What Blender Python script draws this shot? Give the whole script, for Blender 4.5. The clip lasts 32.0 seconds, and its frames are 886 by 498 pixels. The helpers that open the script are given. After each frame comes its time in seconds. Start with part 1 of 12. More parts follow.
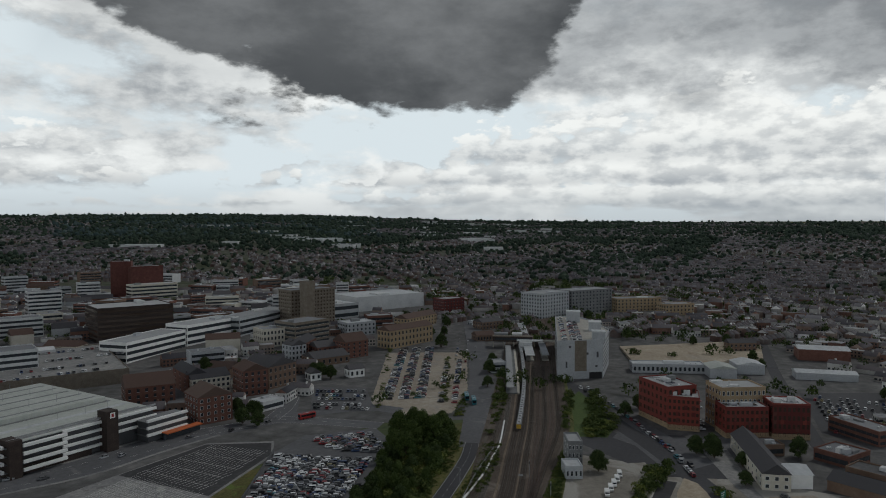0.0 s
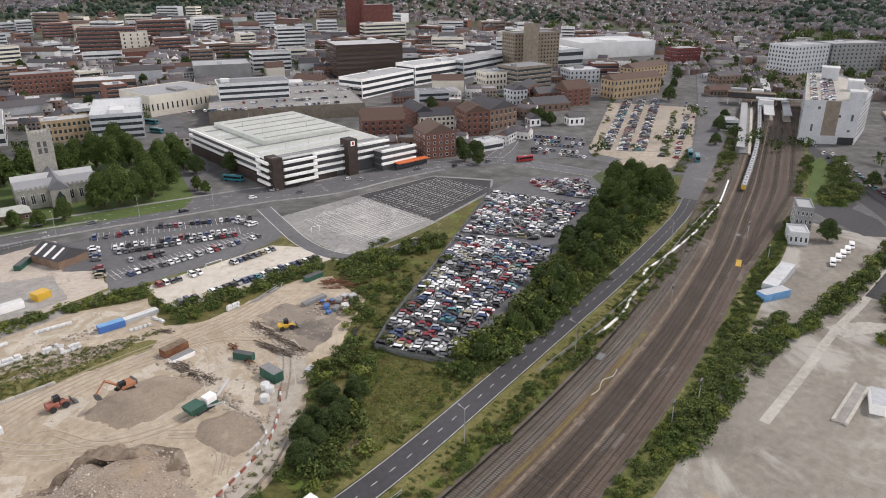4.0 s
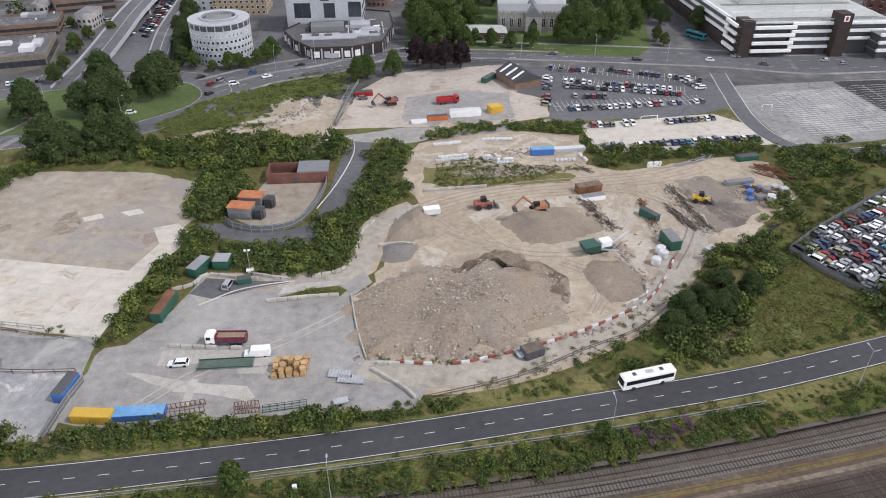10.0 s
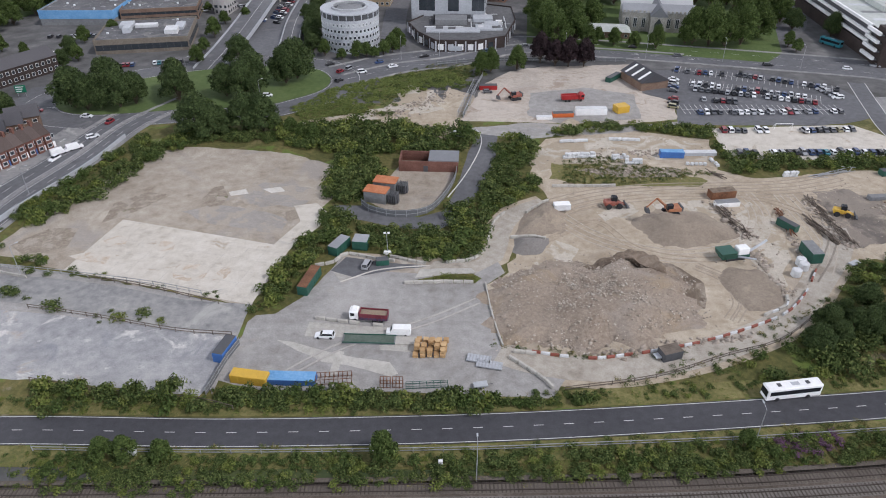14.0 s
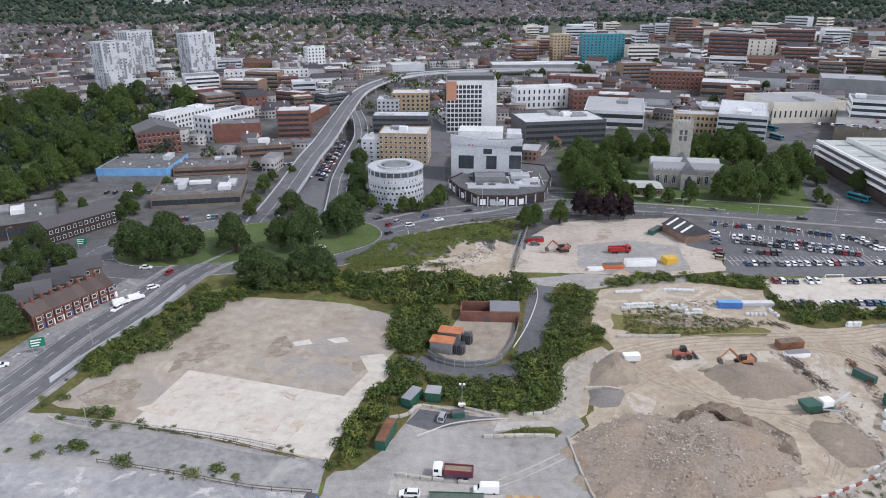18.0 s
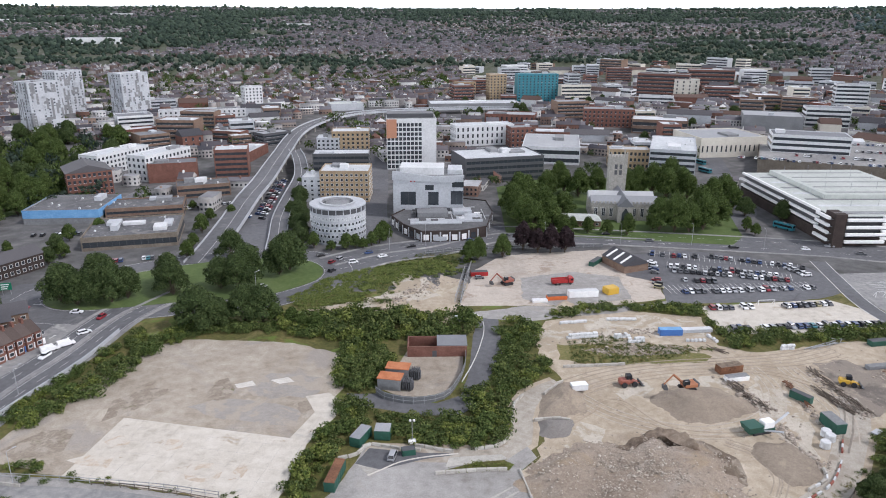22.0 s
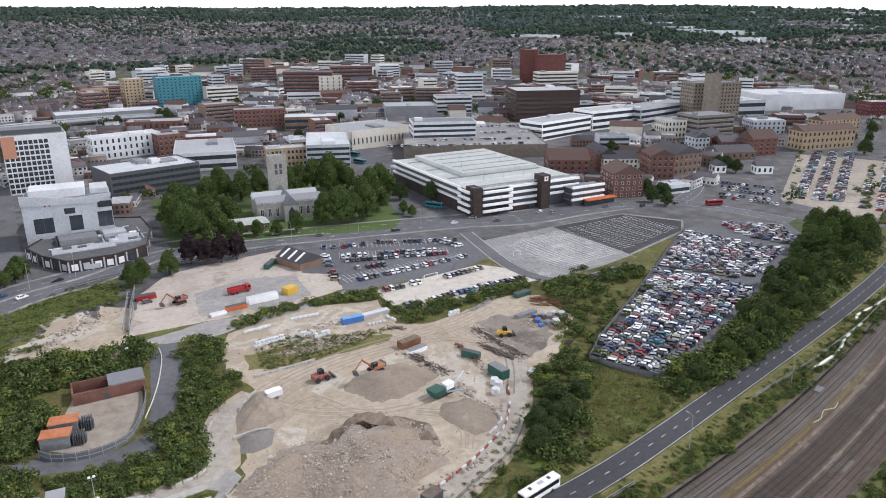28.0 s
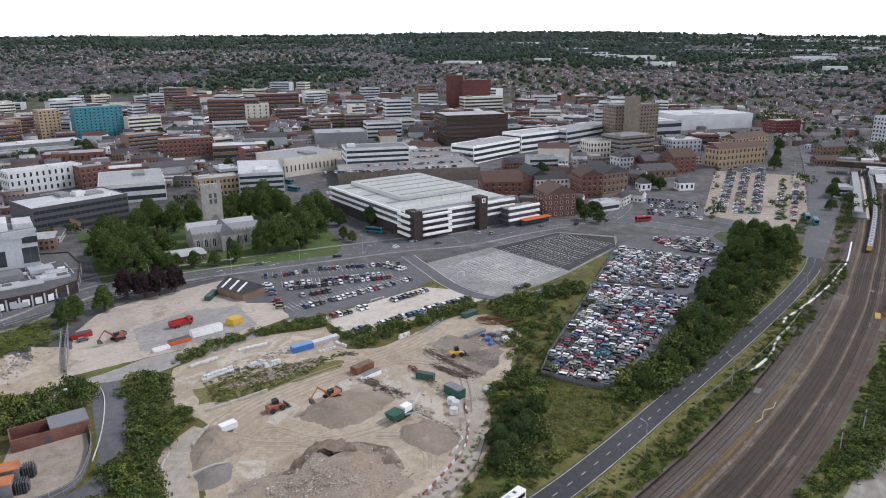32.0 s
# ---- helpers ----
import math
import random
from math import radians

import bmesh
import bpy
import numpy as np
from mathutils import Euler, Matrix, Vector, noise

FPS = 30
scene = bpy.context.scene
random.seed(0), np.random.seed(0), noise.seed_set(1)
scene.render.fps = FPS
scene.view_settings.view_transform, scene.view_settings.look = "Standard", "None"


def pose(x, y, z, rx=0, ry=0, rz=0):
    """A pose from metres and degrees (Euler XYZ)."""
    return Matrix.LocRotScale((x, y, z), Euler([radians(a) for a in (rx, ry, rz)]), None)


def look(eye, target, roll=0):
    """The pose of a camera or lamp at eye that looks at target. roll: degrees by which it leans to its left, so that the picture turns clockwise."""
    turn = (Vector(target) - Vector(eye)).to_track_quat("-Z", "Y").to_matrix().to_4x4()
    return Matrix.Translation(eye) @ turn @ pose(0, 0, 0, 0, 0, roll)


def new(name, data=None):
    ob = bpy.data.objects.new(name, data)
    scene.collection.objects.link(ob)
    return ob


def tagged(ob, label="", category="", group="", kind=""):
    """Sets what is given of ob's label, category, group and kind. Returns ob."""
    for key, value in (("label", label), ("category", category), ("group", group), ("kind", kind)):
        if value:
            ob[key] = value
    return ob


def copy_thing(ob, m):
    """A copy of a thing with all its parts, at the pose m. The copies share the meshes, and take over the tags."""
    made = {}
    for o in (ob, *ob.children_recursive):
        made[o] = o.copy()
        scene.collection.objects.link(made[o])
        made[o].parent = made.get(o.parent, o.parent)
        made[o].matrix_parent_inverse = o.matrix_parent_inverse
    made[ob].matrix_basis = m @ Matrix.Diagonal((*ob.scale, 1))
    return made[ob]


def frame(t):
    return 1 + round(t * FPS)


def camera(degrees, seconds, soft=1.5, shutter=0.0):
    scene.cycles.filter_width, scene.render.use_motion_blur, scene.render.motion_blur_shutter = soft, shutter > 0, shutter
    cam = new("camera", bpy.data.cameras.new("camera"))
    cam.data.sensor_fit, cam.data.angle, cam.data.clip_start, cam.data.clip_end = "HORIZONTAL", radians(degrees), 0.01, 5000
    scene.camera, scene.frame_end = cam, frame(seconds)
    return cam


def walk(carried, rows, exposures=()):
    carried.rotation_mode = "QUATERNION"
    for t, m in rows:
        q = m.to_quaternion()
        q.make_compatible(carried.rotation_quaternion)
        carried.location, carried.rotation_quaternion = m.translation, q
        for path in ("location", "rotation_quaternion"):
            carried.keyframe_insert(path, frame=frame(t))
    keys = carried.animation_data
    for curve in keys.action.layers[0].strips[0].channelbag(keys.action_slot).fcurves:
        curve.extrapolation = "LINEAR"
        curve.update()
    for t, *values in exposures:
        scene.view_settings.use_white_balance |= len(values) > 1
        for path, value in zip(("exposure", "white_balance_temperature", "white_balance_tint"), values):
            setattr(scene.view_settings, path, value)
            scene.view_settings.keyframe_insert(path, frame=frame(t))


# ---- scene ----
from functools import lru_cache
from mathutils import geometry

# ---------------------------------------------------------------- camera
cam = camera(64.70, 32.0, soft=1.0)
PATH = [
    (0, (10.75, 2.06, 108.91), (98.99, 48.97, 105.39), -0.06),
    (0.5, (10.37, 1.98, 108.64), (97.96, 49.52, 100.44), -0.08),
    (1, (10.02, 1.90, 108.39), (96.47, 50.01, 93.85), -0.07),
    (1.5, (9.71, 1.84, 108.15), (94.09, 51.53, 87.86), -0.12),
    (2, (9.49, 1.78, 107.90), (90.57, 54.78, 83.05), 0.01),
    (2.5, (9.36, 1.74, 107.65), (86.77, 58.11, 78.84), 0.06),
    (3, (9.37, 1.71, 107.36), (82.63, 61.65, 75.12), 0.12),
    (3.5, (9.47, 1.75, 107.02), (78.32, 64.98, 71.49), 0.11),
    (5.5, (10.15, 2.28, 105.30), (61.42, 77.24, 63.42), 0.00),
    (6, (10.28, 2.38, 104.93), (57.04, 79.79, 62.25), -0.01),
    (6.5, (10.41, 2.44, 104.64), (52.56, 81.50, 60.22), -0.00),
    (7, (10.59, 2.49, 104.44), (48.21, 82.68, 58.02), 0.01),
    (7.5, (10.81, 2.48, 104.33), (43.89, 83.61, 56.13), -0.01),
    (8, (10.96, 2.36, 104.28), (39.33, 84.24, 54.36), -0.04),
    (8.5, (11.04, 2.29, 104.25), (34.72, 84.59, 52.62), 0.02),
    (9, (10.99, 2.27, 104.26), (30.12, 84.81, 51.14), 0.06),
    (9.5, (10.70, 2.20, 104.30), (25.39, 84.97, 50.13), 0.10),
    (10, (10.10, 2.05, 104.37), (20.21, 84.93, 49.35), 0.01),
    (10.5, (9.18, 1.82, 104.47), (15.56, 84.57, 48.70), -0.02),
    (11, (7.91, 1.49, 104.57), (11.78, 83.94, 48.11), -0.04),
    (11.5, (6.32, 1.13, 104.68), (9.25, 83.22, 47.65), -0.02),
    (12, (4.43, 0.73, 104.79), (6.30, 82.70, 47.55), -0.07),
    (12.5, (2.29, 0.33, 104.90), (3.22, 82.56, 47.99), -0.10),
    (13, (-0.00, 0.00, 105.00), (0.00, 82.55, 48.56), -0.09),
    (13.5, (-2.43, -0.25, 105.08), (-3.19, 82.63, 49.12), -0.11),
    (15.5, (-12.96, -0.82, 105.31), (-13.76, 84.17, 52.63), -0.03),
    (16, (-15.64, -0.86, 105.39), (-16.47, 85.53, 55.02), -0.03),
    (16.5, (-18.27, -0.85, 105.46), (-19.22, 87.62, 58.85), -0.11),
    (17, (-20.65, -0.84, 105.47), (-21.83, 89.61, 62.85), -0.23),
    (17.5, (-22.54, -0.84, 105.40), (-23.79, 91.36, 66.71), -0.23),
    (18, (-23.82, -0.84, 105.31), (-25.14, 92.22, 68.72), -0.18),
    (18.5, (-24.56, -0.77, 105.22), (-25.83, 92.44, 69.01), -0.13),
    (19, (-24.94, -0.61, 105.08), (-26.08, 93.33, 70.81), -0.00),
    (19.5, (-25.09, -0.54, 104.85), (-26.13, 95.17, 75.89), 0.11),
    (20, (-25.12, -0.58, 104.54), (-25.07, 95.85, 78.09), 0.20),
    (20.5, (-25.13, -0.65, 104.22), (-22.79, 95.48, 76.75), 0.20),
    (21, (-25.17, -0.64, 104.00), (-21.61, 95.12, 75.40), 0.22),
    (21.5, (-25.19, -0.60, 103.91), (-20.45, 94.45, 73.21), 0.22),
    (22, (-25.14, -0.54, 103.97), (-18.02, 94.11, 72.51), 0.24),
    (22.5, (-25.11, -0.49, 104.08), (-13.44, 93.73, 72.67), 0.26),
    (23, (-25.09, -0.38, 104.21), (-8.94, 93.19, 72.83), 0.23),
    (23.5, (-25.10, -0.23, 104.31), (-6.15, 92.80, 72.90), 0.20),
    (24, (-25.11, -0.13, 104.37), (-3.67, 92.34, 72.92), 0.16),
    (24.5, (-25.13, -0.00, 104.40), (-0.94, 91.80, 72.98), 0.15),
    (25, (-25.09, 0.13, 104.40), (2.16, 91.06, 72.95), 0.13),
    (25.5, (-24.99, 0.21, 104.38), (5.97, 89.96, 72.96), 0.10),
    (27.5, (-24.54, 0.65, 104.33), (22.28, 83.21, 72.85), -0.02),
    (28, (-24.52, 0.80, 104.25), (25.73, 81.31, 72.75), -0.01),
    (28.5, (-24.63, 0.98, 104.15), (28.96, 79.30, 72.62), -0.01),
    (29, (-24.89, 1.25, 104.06), (31.99, 77.21, 72.52), 0.12),
    (29.5, (-25.39, 1.59, 104.01), (33.18, 76.25, 72.46), 0.08),
    (30, (-26.16, 1.92, 104.01), (32.44, 76.56, 72.46), 0.06),
    (30.5, (-27.21, 2.22, 104.04), (31.41, 76.94, 72.71), -0.01),
    (31, (-28.50, 2.48, 104.10), (30.28, 77.45, 73.70), -0.07),
    (31.5, (-29.97, 2.69, 104.16), (29.02, 77.94, 74.87), -0.22),
    (32, (-31.51, 2.87, 104.22), (27.68, 78.39, 76.05), -0.34),
]
EXPOSURE = [(t, stops, 6850 if 1.8 < t < 3.6 else 6080 if 14 < t < 22 else 6180 if t > 11 else 6360, 7 if t < 1.6 else 14 if t < 2.2 else 16) for t, stops in ((0.0, -2.2), (1.0, -2.0), (1.5, -1.75), (2.0, -1.3), (2.5, -0.76), (3.0, -0.4), (3.5, -0.3), (6.0, -0.04), (7.5, -0.14), (9.0, -0.16), (12.0, -0.52), (13.0, -0.5), (16.0, -0.34), (18.0, -0.24), (19.0, -0.20), (20.0, -0.30), (22.0, -0.20), (24.0, -0.19), (28.0, -0.2), (29.0, -0.16), (30.0, -0.15), (31.0, -0.18), (32.0, -0.45))]
walk(cam, [(t, look(eye, target, roll)) for t, eye, target, roll in PATH], EXPOSURE)

# ---------------------------------------------------------------- sky and sun
SUN_AZIMUTH, SUN_HEIGHT = radians(115), radians(48)
world = bpy.data.worlds.new("sky")
scene.world = world
world.use_nodes = True


def sky_nodes():
    nt = world.node_tree
    nt.nodes.clear()
    add, link = nt.nodes.new, nt.links.new
    out, back = add("ShaderNodeOutputWorld"), add("ShaderNodeBackground")
    link(back.outputs[0], out.inputs[0])
    sky = add("ShaderNodeTexSky")
    sky.sky_type, sky.sun_disc = "NISHITA", False
    sky.sun_elevation, sky.sun_rotation = SUN_HEIGHT, SUN_AZIMUTH
    blue = add("ShaderNodeVectorMath")
    blue.operation = "SCALE"
    blue.inputs["Scale"].default_value = 0.12
    link(sky.outputs[0], blue.inputs[0])
    pos = add("ShaderNodeTexCoord")
    axes = add("ShaderNodeSeparateXYZ")
    link(pos.outputs["Generated"], axes.inputs[0])

    def calc(op, a, b=None, clamp=False):
        n = add("ShaderNodeMath")
        n.operation, n.use_clamp = op, clamp
        for i, v in enumerate((a, b)):
            if v is None:
                continue
            if isinstance(v, (int, float)):
                n.inputs[i].default_value = v
            else:
                link(v, n.inputs[i])
        return n.outputs[0]

    # clouds lie on a flat deck: the direction is divided by its height
    up = calc("MAXIMUM", axes.outputs[2], 0.0)
    lift = calc("ADD", up, 0.09)
    deck = add("ShaderNodeCombineXYZ")
    link(calc("DIVIDE", axes.outputs[0], lift), deck.inputs[0])
    link(calc("DIVIDE", axes.outputs[1], lift), deck.inputs[1])

    def noise_tex(vec, scale, detail, rough, offset=0.0):
        m = add("ShaderNodeMapping")
        m.inputs["Location"].default_value = (offset, offset * 0.7, offset * 1.3)
        link(vec, m.inputs[0])
        n = add("ShaderNodeTexNoise")
        n.inputs["Scale"].default_value, n.inputs["Detail"].default_value, n.inputs["Roughness"].default_value = scale, detail, rough
        link(m.outputs[0], n.inputs["Vector"])
        return n.outputs[0]

    def ramp(v, a, b, smooth=True):
        n = add("ShaderNodeMapRange")
        n.interpolation_type = "SMOOTHSTEP" if smooth else "LINEAR"
        n.inputs["From Min"].default_value, n.inputs["From Max"].default_value = a, b
        link(v, n.inputs["Value"])
        return n.outputs[0]

    def blend(fac, a, b):
        n = add("ShaderNodeMix")
        n.data_type = "RGBA"
        for i, v in ((0, fac), (6, a), (7, b)):
            if isinstance(v, (int, float)):
                n.inputs[i].default_value = v
            elif isinstance(v, tuple):
                n.inputs[i].default_value = (*v, 1)
            else:
                link(v, n.inputs[i])
        return n.outputs[2]

    # heaped clouds: noise over the direction, drawn out sideways
    tall = add("ShaderNodeMapping")
    tall.inputs["Scale"].default_value = (5.0, 5.0, 11.0)
    link(pos.outputs["Generated"], tall.inputs[0])
    puffs = noise_tex(tall.outputs[0], 1.0, 10, 0.60, 3.1)
    above = add("ShaderNodeVectorMath")
    above.operation = "ADD"
    link(tall.outputs[0], above.inputs[0])
    above.inputs[1].default_value = (0.12, -0.06, 0.20)
    over = noise_tex(above.outputs[0], 1.0, 10, 0.60, 3.1)
    broad = noise_tex(deck.outputs[0], 0.55, 6, 0.55, 8.0)

    def towards(v):
        n = add("ShaderNodeVectorMath")
        n.operation = "DOT_PRODUCT"
        link(pos.outputs["Generated"], n.inputs[0])
        n.inputs[1].default_value = v
        return n.outputs["Value"]

    # the sky is clearer to the north of the railway and low down
    low = calc("MAXIMUM", calc("SUBTRACT", 1.0, ramp(axes.outputs[2], 0.16, 0.50)), calc("MULTIPLY", ramp(towards((-0.4693, 0.883, 0.0)), 0.30, 0.52), calc("SUBTRACT", 1.0, ramp(axes.outputs[2], 0.3, 0.6))))
    cover = ramp(calc("ADD", calc("MULTIPLY", puffs, 0.6), calc("MULTIPLY", broad, 0.4)), 0.45, 0.53)
    soft = ramp(noise_tex(tall.outputs[0], 0.8, 8, 0.6, 11.0), 0.38, 0.70)
    shade = calc("ADD", calc("MULTIPLY", ramp(calc("SUBTRACT", over, puffs), -0.10, 0.12), 0.6), calc("MULTIPLY", soft, 0.4))
    bright = blend(low, (0.46, 0.485, 0.525), (3.35, 3.35, 3.3))
    dull = blend(low, (0.29, 0.305, 0.33), (1.2, 1.26, 1.34))
    clear = blend(low, blue.outputs[0], (2.6, 2.82, 2.95))
    sky_col = blend(cover, clear, blend(shade, bright, dull))
    # rows of heaped clouds with flat bases, low over the end of the railway
    aside, height = towards((0.4693, -0.883, 0.0)), axes.outputs[2]
    ahead = ramp(towards((0.883, 0.4693, 0.0)), 0.0, 0.3)
    lumps = noise_tex(tall.outputs[0], 5.0, 8, 0.55, 17.0)
    for base, tall_by, seed, reach in ((0.022, 0.030, 1.7, 0.10), (0.048, 0.045, 4.2, 0.02), (0.068, 0.085, 9.3, -0.12)):
        line = add("ShaderNodeCombineXYZ")
        link(calc("ADD", aside, seed), line.inputs[0])
        crest = calc("ADD", noise_tex(line.outputs[0], 6.0, 4, 0.6, seed), calc("MULTIPLY", ramp(calc("ADD", aside, reach), -0.28, 0.25), 0.30))
        t = calc("DIVIDE", calc("SUBTRACT", height, base), tall_by)
        body = calc("SUBTRACT", calc("ADD", calc("MULTIPLY", calc("SUBTRACT", crest, 0.42), 3.2), calc("MULTIPLY", calc("SUBTRACT", lumps, 0.5), 1.6)), t)
        mask = calc("MULTIPLY", calc("MULTIPLY", ramp(body, 0.0, 0.16), ramp(calc("ADD", t, calc("MULTIPLY", calc("SUBTRACT", soft, 0.5), 0.35)), -0.05, 0.22)), ahead)
        tone = calc("ADD", calc("MULTIPLY", ramp(t, 0.05, 0.8), 0.6), calc("MULTIPLY", ramp(lumps, 0.36, 0.62), 0.45), True)
        sky_col = blend(calc("MULTIPLY", mask, 0.9), sky_col, blend(tone, (1.15, 1.24, 1.36), (3.4, 3.37, 3.28)))
    # a grey deck to the south, and one heavy dark cloud hanging over the railway
    wisp = calc("SUBTRACT", noise_tex(tall.outputs[0], 0.9, 10, 0.58, 5.0), 0.5)
    upper = calc("SUBTRACT", 1.0, ramp(height, 0.45, 0.6))
    deck_mask = calc("MULTIPLY", calc("MULTIPLY", ramp(calc("ADD", height, calc("MULTIPLY", wisp, 0.30)), 0.15, 0.215), ramp(calc("ADD", aside, calc("MULTIPLY", wisp, 0.5)), 0.0, 0.2)), calc("MULTIPLY", ahead, upper))
    sky_col = blend(calc("MULTIPLY", deck_mask, 0.85), sky_col, blend(shade, (1.55, 1.6, 1.66), (0.78, 0.81, 0.86)))
    left = calc("MULTIPLY", calc("MAXIMUM", calc("SUBTRACT", DARK_CLOUD[0], aside), 0.0), 0.46)
    right = calc("MULTIPLY", calc("MAXIMUM", calc("SUBTRACT", aside, DARK_CLOUD[1]), 0.0), 1.6)
    under = calc("SUBTRACT", height, calc("ADD", calc("ADD", left, right), DARK_CLOUD[2]))
    dark = calc("MULTIPLY", ramp(calc("ADD", under, calc("ADD", calc("MULTIPLY", wisp, 0.38), calc("MULTIPLY", calc("SUBTRACT", lumps, 0.5), 0.07))), -0.008, 0.026), calc("MULTIPLY", ahead, upper))
    folds = calc("ADD", calc("MULTIPLY", soft, 0.75), calc("MULTIPLY", ramp(under, 0.0, 0.16), 0.35), True)
    sky_col = blend(dark, sky_col, blend(folds, (0.24, 0.255, 0.275), (0.70, 0.715, 0.74)))
    haze = calc("SUBTRACT", 1.0, ramp(axes.outputs[2], 0.0, 0.07))
    sky_col = blend(calc("MULTIPLY", haze, 0.6), sky_col, (1.62, 1.73, 1.82))
    link(sky_col, back.inputs[0])
    back.inputs[1].default_value = SKY_STRENGTH


DARK_CLOUD = (-0.17, 0.09, 0.135)
SKY_STRENGTH = 1.25
sky_nodes()
sun = new("sun", bpy.data.lights.new("sun", "SUN"))
sun.data.energy, sun.data.angle, sun.data.color = 2.95, radians(7), (1.0, 0.97, 0.92)
sun.matrix_world = look((math.sin(SUN_AZIMUTH) * math.cos(SUN_HEIGHT) * 100, math.cos(SUN_AZIMUTH) * math.cos(SUN_HEIGHT) * 100, math.sin(SUN_HEIGHT) * 100), (0, 0, 0))

# ---------------------------------------------------------------- materials


def surface(name, stops, rough=0.85, metal=0.0, scale=(0.05, 0.8), mix=0.5, bump=0.0, bump_scale=3.0, per="", grain=0.12, spec=0.3, stretch=None, stain=()):
    """A weathered surface: colours from a broad and a fine noise, with relief. per: also varied by piece ("island" or "object"). stain: (colour, noise scale, where it starts, strength) for worn patches with soft ragged edges."""
    m = bpy.data.materials.new(name)
    m.use_nodes = True
    nt = m.node_tree
    add, link = nt.nodes.new, nt.links.new
    b = nt.nodes["Principled BSDF"]
    b.inputs["Roughness"].default_value, b.inputs["Metallic"].default_value = rough, metal
    b.inputs["Specular IOR Level"].default_value = spec
    geo = add("ShaderNodeNewGeometry")
    where = geo.outputs["Position"]
    if stretch:
        mp = add("ShaderNodeMapping")
        mp.inputs["Scale"].default_value = stretch
        link(where, mp.inputs[0])
        where = mp.outputs[0]

    def noisy(s, detail=5, r=0.6):
        n = add("ShaderNodeTexNoise")
        n.inputs["Scale"].default_value, n.inputs["Detail"].default_value, n.inputs["Roughness"].default_value = s, detail, r
        link(where, n.inputs["Vector"])
        return n.outputs[0]

    broad, fine = noisy(scale[0]), noisy(scale[1])
    mixer = add("ShaderNodeMix")
    mixer.inputs[0].default_value = mix
    link(broad, mixer.inputs[2])
    link(fine, mixer.inputs[3])
    v = mixer.outputs[0]
    if per:
        rnd = geo.outputs["Random Per Island"] if per == "island" else add("ShaderNodeObjectInfo").outputs["Random"]
        m2 = add("ShaderNodeMix")
        m2.inputs[0].default_value = 0.62
        link(v, m2.inputs[2])
        link(rnd, m2.inputs[3])
        v = m2.outputs[0]
    cr = add("ShaderNodeValToRGB")
    lo, hi = (0.12, 0.88) if per else (0.34, 0.66)
    cr.color_ramp.elements[0].position, cr.color_ramp.elements[-1].position = lo, hi
    for i, c in enumerate(stops):
        e = cr.color_ramp.elements[0] if i == 0 else cr.color_ramp.elements[-1] if i == len(stops) - 1 else cr.color_ramp.elements.new(lo + (hi - lo) * i / (len(stops) - 1))
        e.color = (*c, 1)
    link(v, cr.inputs[0])
    col = cr.outputs[0]
    for i, (tint, size, start, amount) in enumerate(stain):
        off = add("ShaderNodeMapping")
        off.inputs["Location"].default_value = (17.0 * i + 5, 9.0 * i, 3.0 * i)
        link(geo.outputs["Position"], off.inputs[0])
        n = add("ShaderNodeTexNoise")
        n.inputs["Scale"].default_value, n.inputs["Detail"].default_value, n.inputs["Roughness"].default_value, n.inputs["Distortion"].default_value = size, 8, 0.62, 0.6
        link(off.outputs[0], n.inputs["Vector"])
        edge = add("ShaderNodeMapRange")
        edge.interpolation_type = "SMOOTHSTEP"
        edge.inputs["From Min"].default_value, edge.inputs["From Max"].default_value, edge.inputs["To Max"].default_value = start, start + 0.09, amount
        link(n.outputs[0], edge.inputs["Value"])
        sm = add("ShaderNodeMix")
        sm.data_type = "RGBA"
        link(edge.outputs[0], sm.inputs[0])
        link(col, sm.inputs[6])
        sm.inputs[7].default_value = (*tint, 1)
        col = sm.outputs[2]
    gr = add("ShaderNodeMix")
    gr.data_type, gr.blend_type = "RGBA", "OVERLAY"
    gr.inputs[0].default_value = grain * 2
    link(col, gr.inputs[6])
    link(noisy(scale[1] * 9, 3), gr.inputs[7])
    link(gr.outputs[2], b.inputs["Base Color"])
    if bump:
        bp = add("ShaderNodeBump")
        bp.inputs["Strength"].default_value, bp.inputs["Distance"].default_value = min(bump, 1.0), 0.15
        link(noisy(bump_scale, 6), bp.inputs["Height"])
        link(bp.outputs[0], b.inputs["Normal"])
    return m


def plain(name, c, rough=0.5, metal=0.0, spec=0.4, var=0.10, scale=2.0):
    d = tuple(v * (1 - var) for v in c)
    return surface(name, (d, c, tuple(min(1, v * (1 + var)) for v in c)), rough, metal, (scale * 0.2, scale), 0.5, grain=0.05, spec=spec)


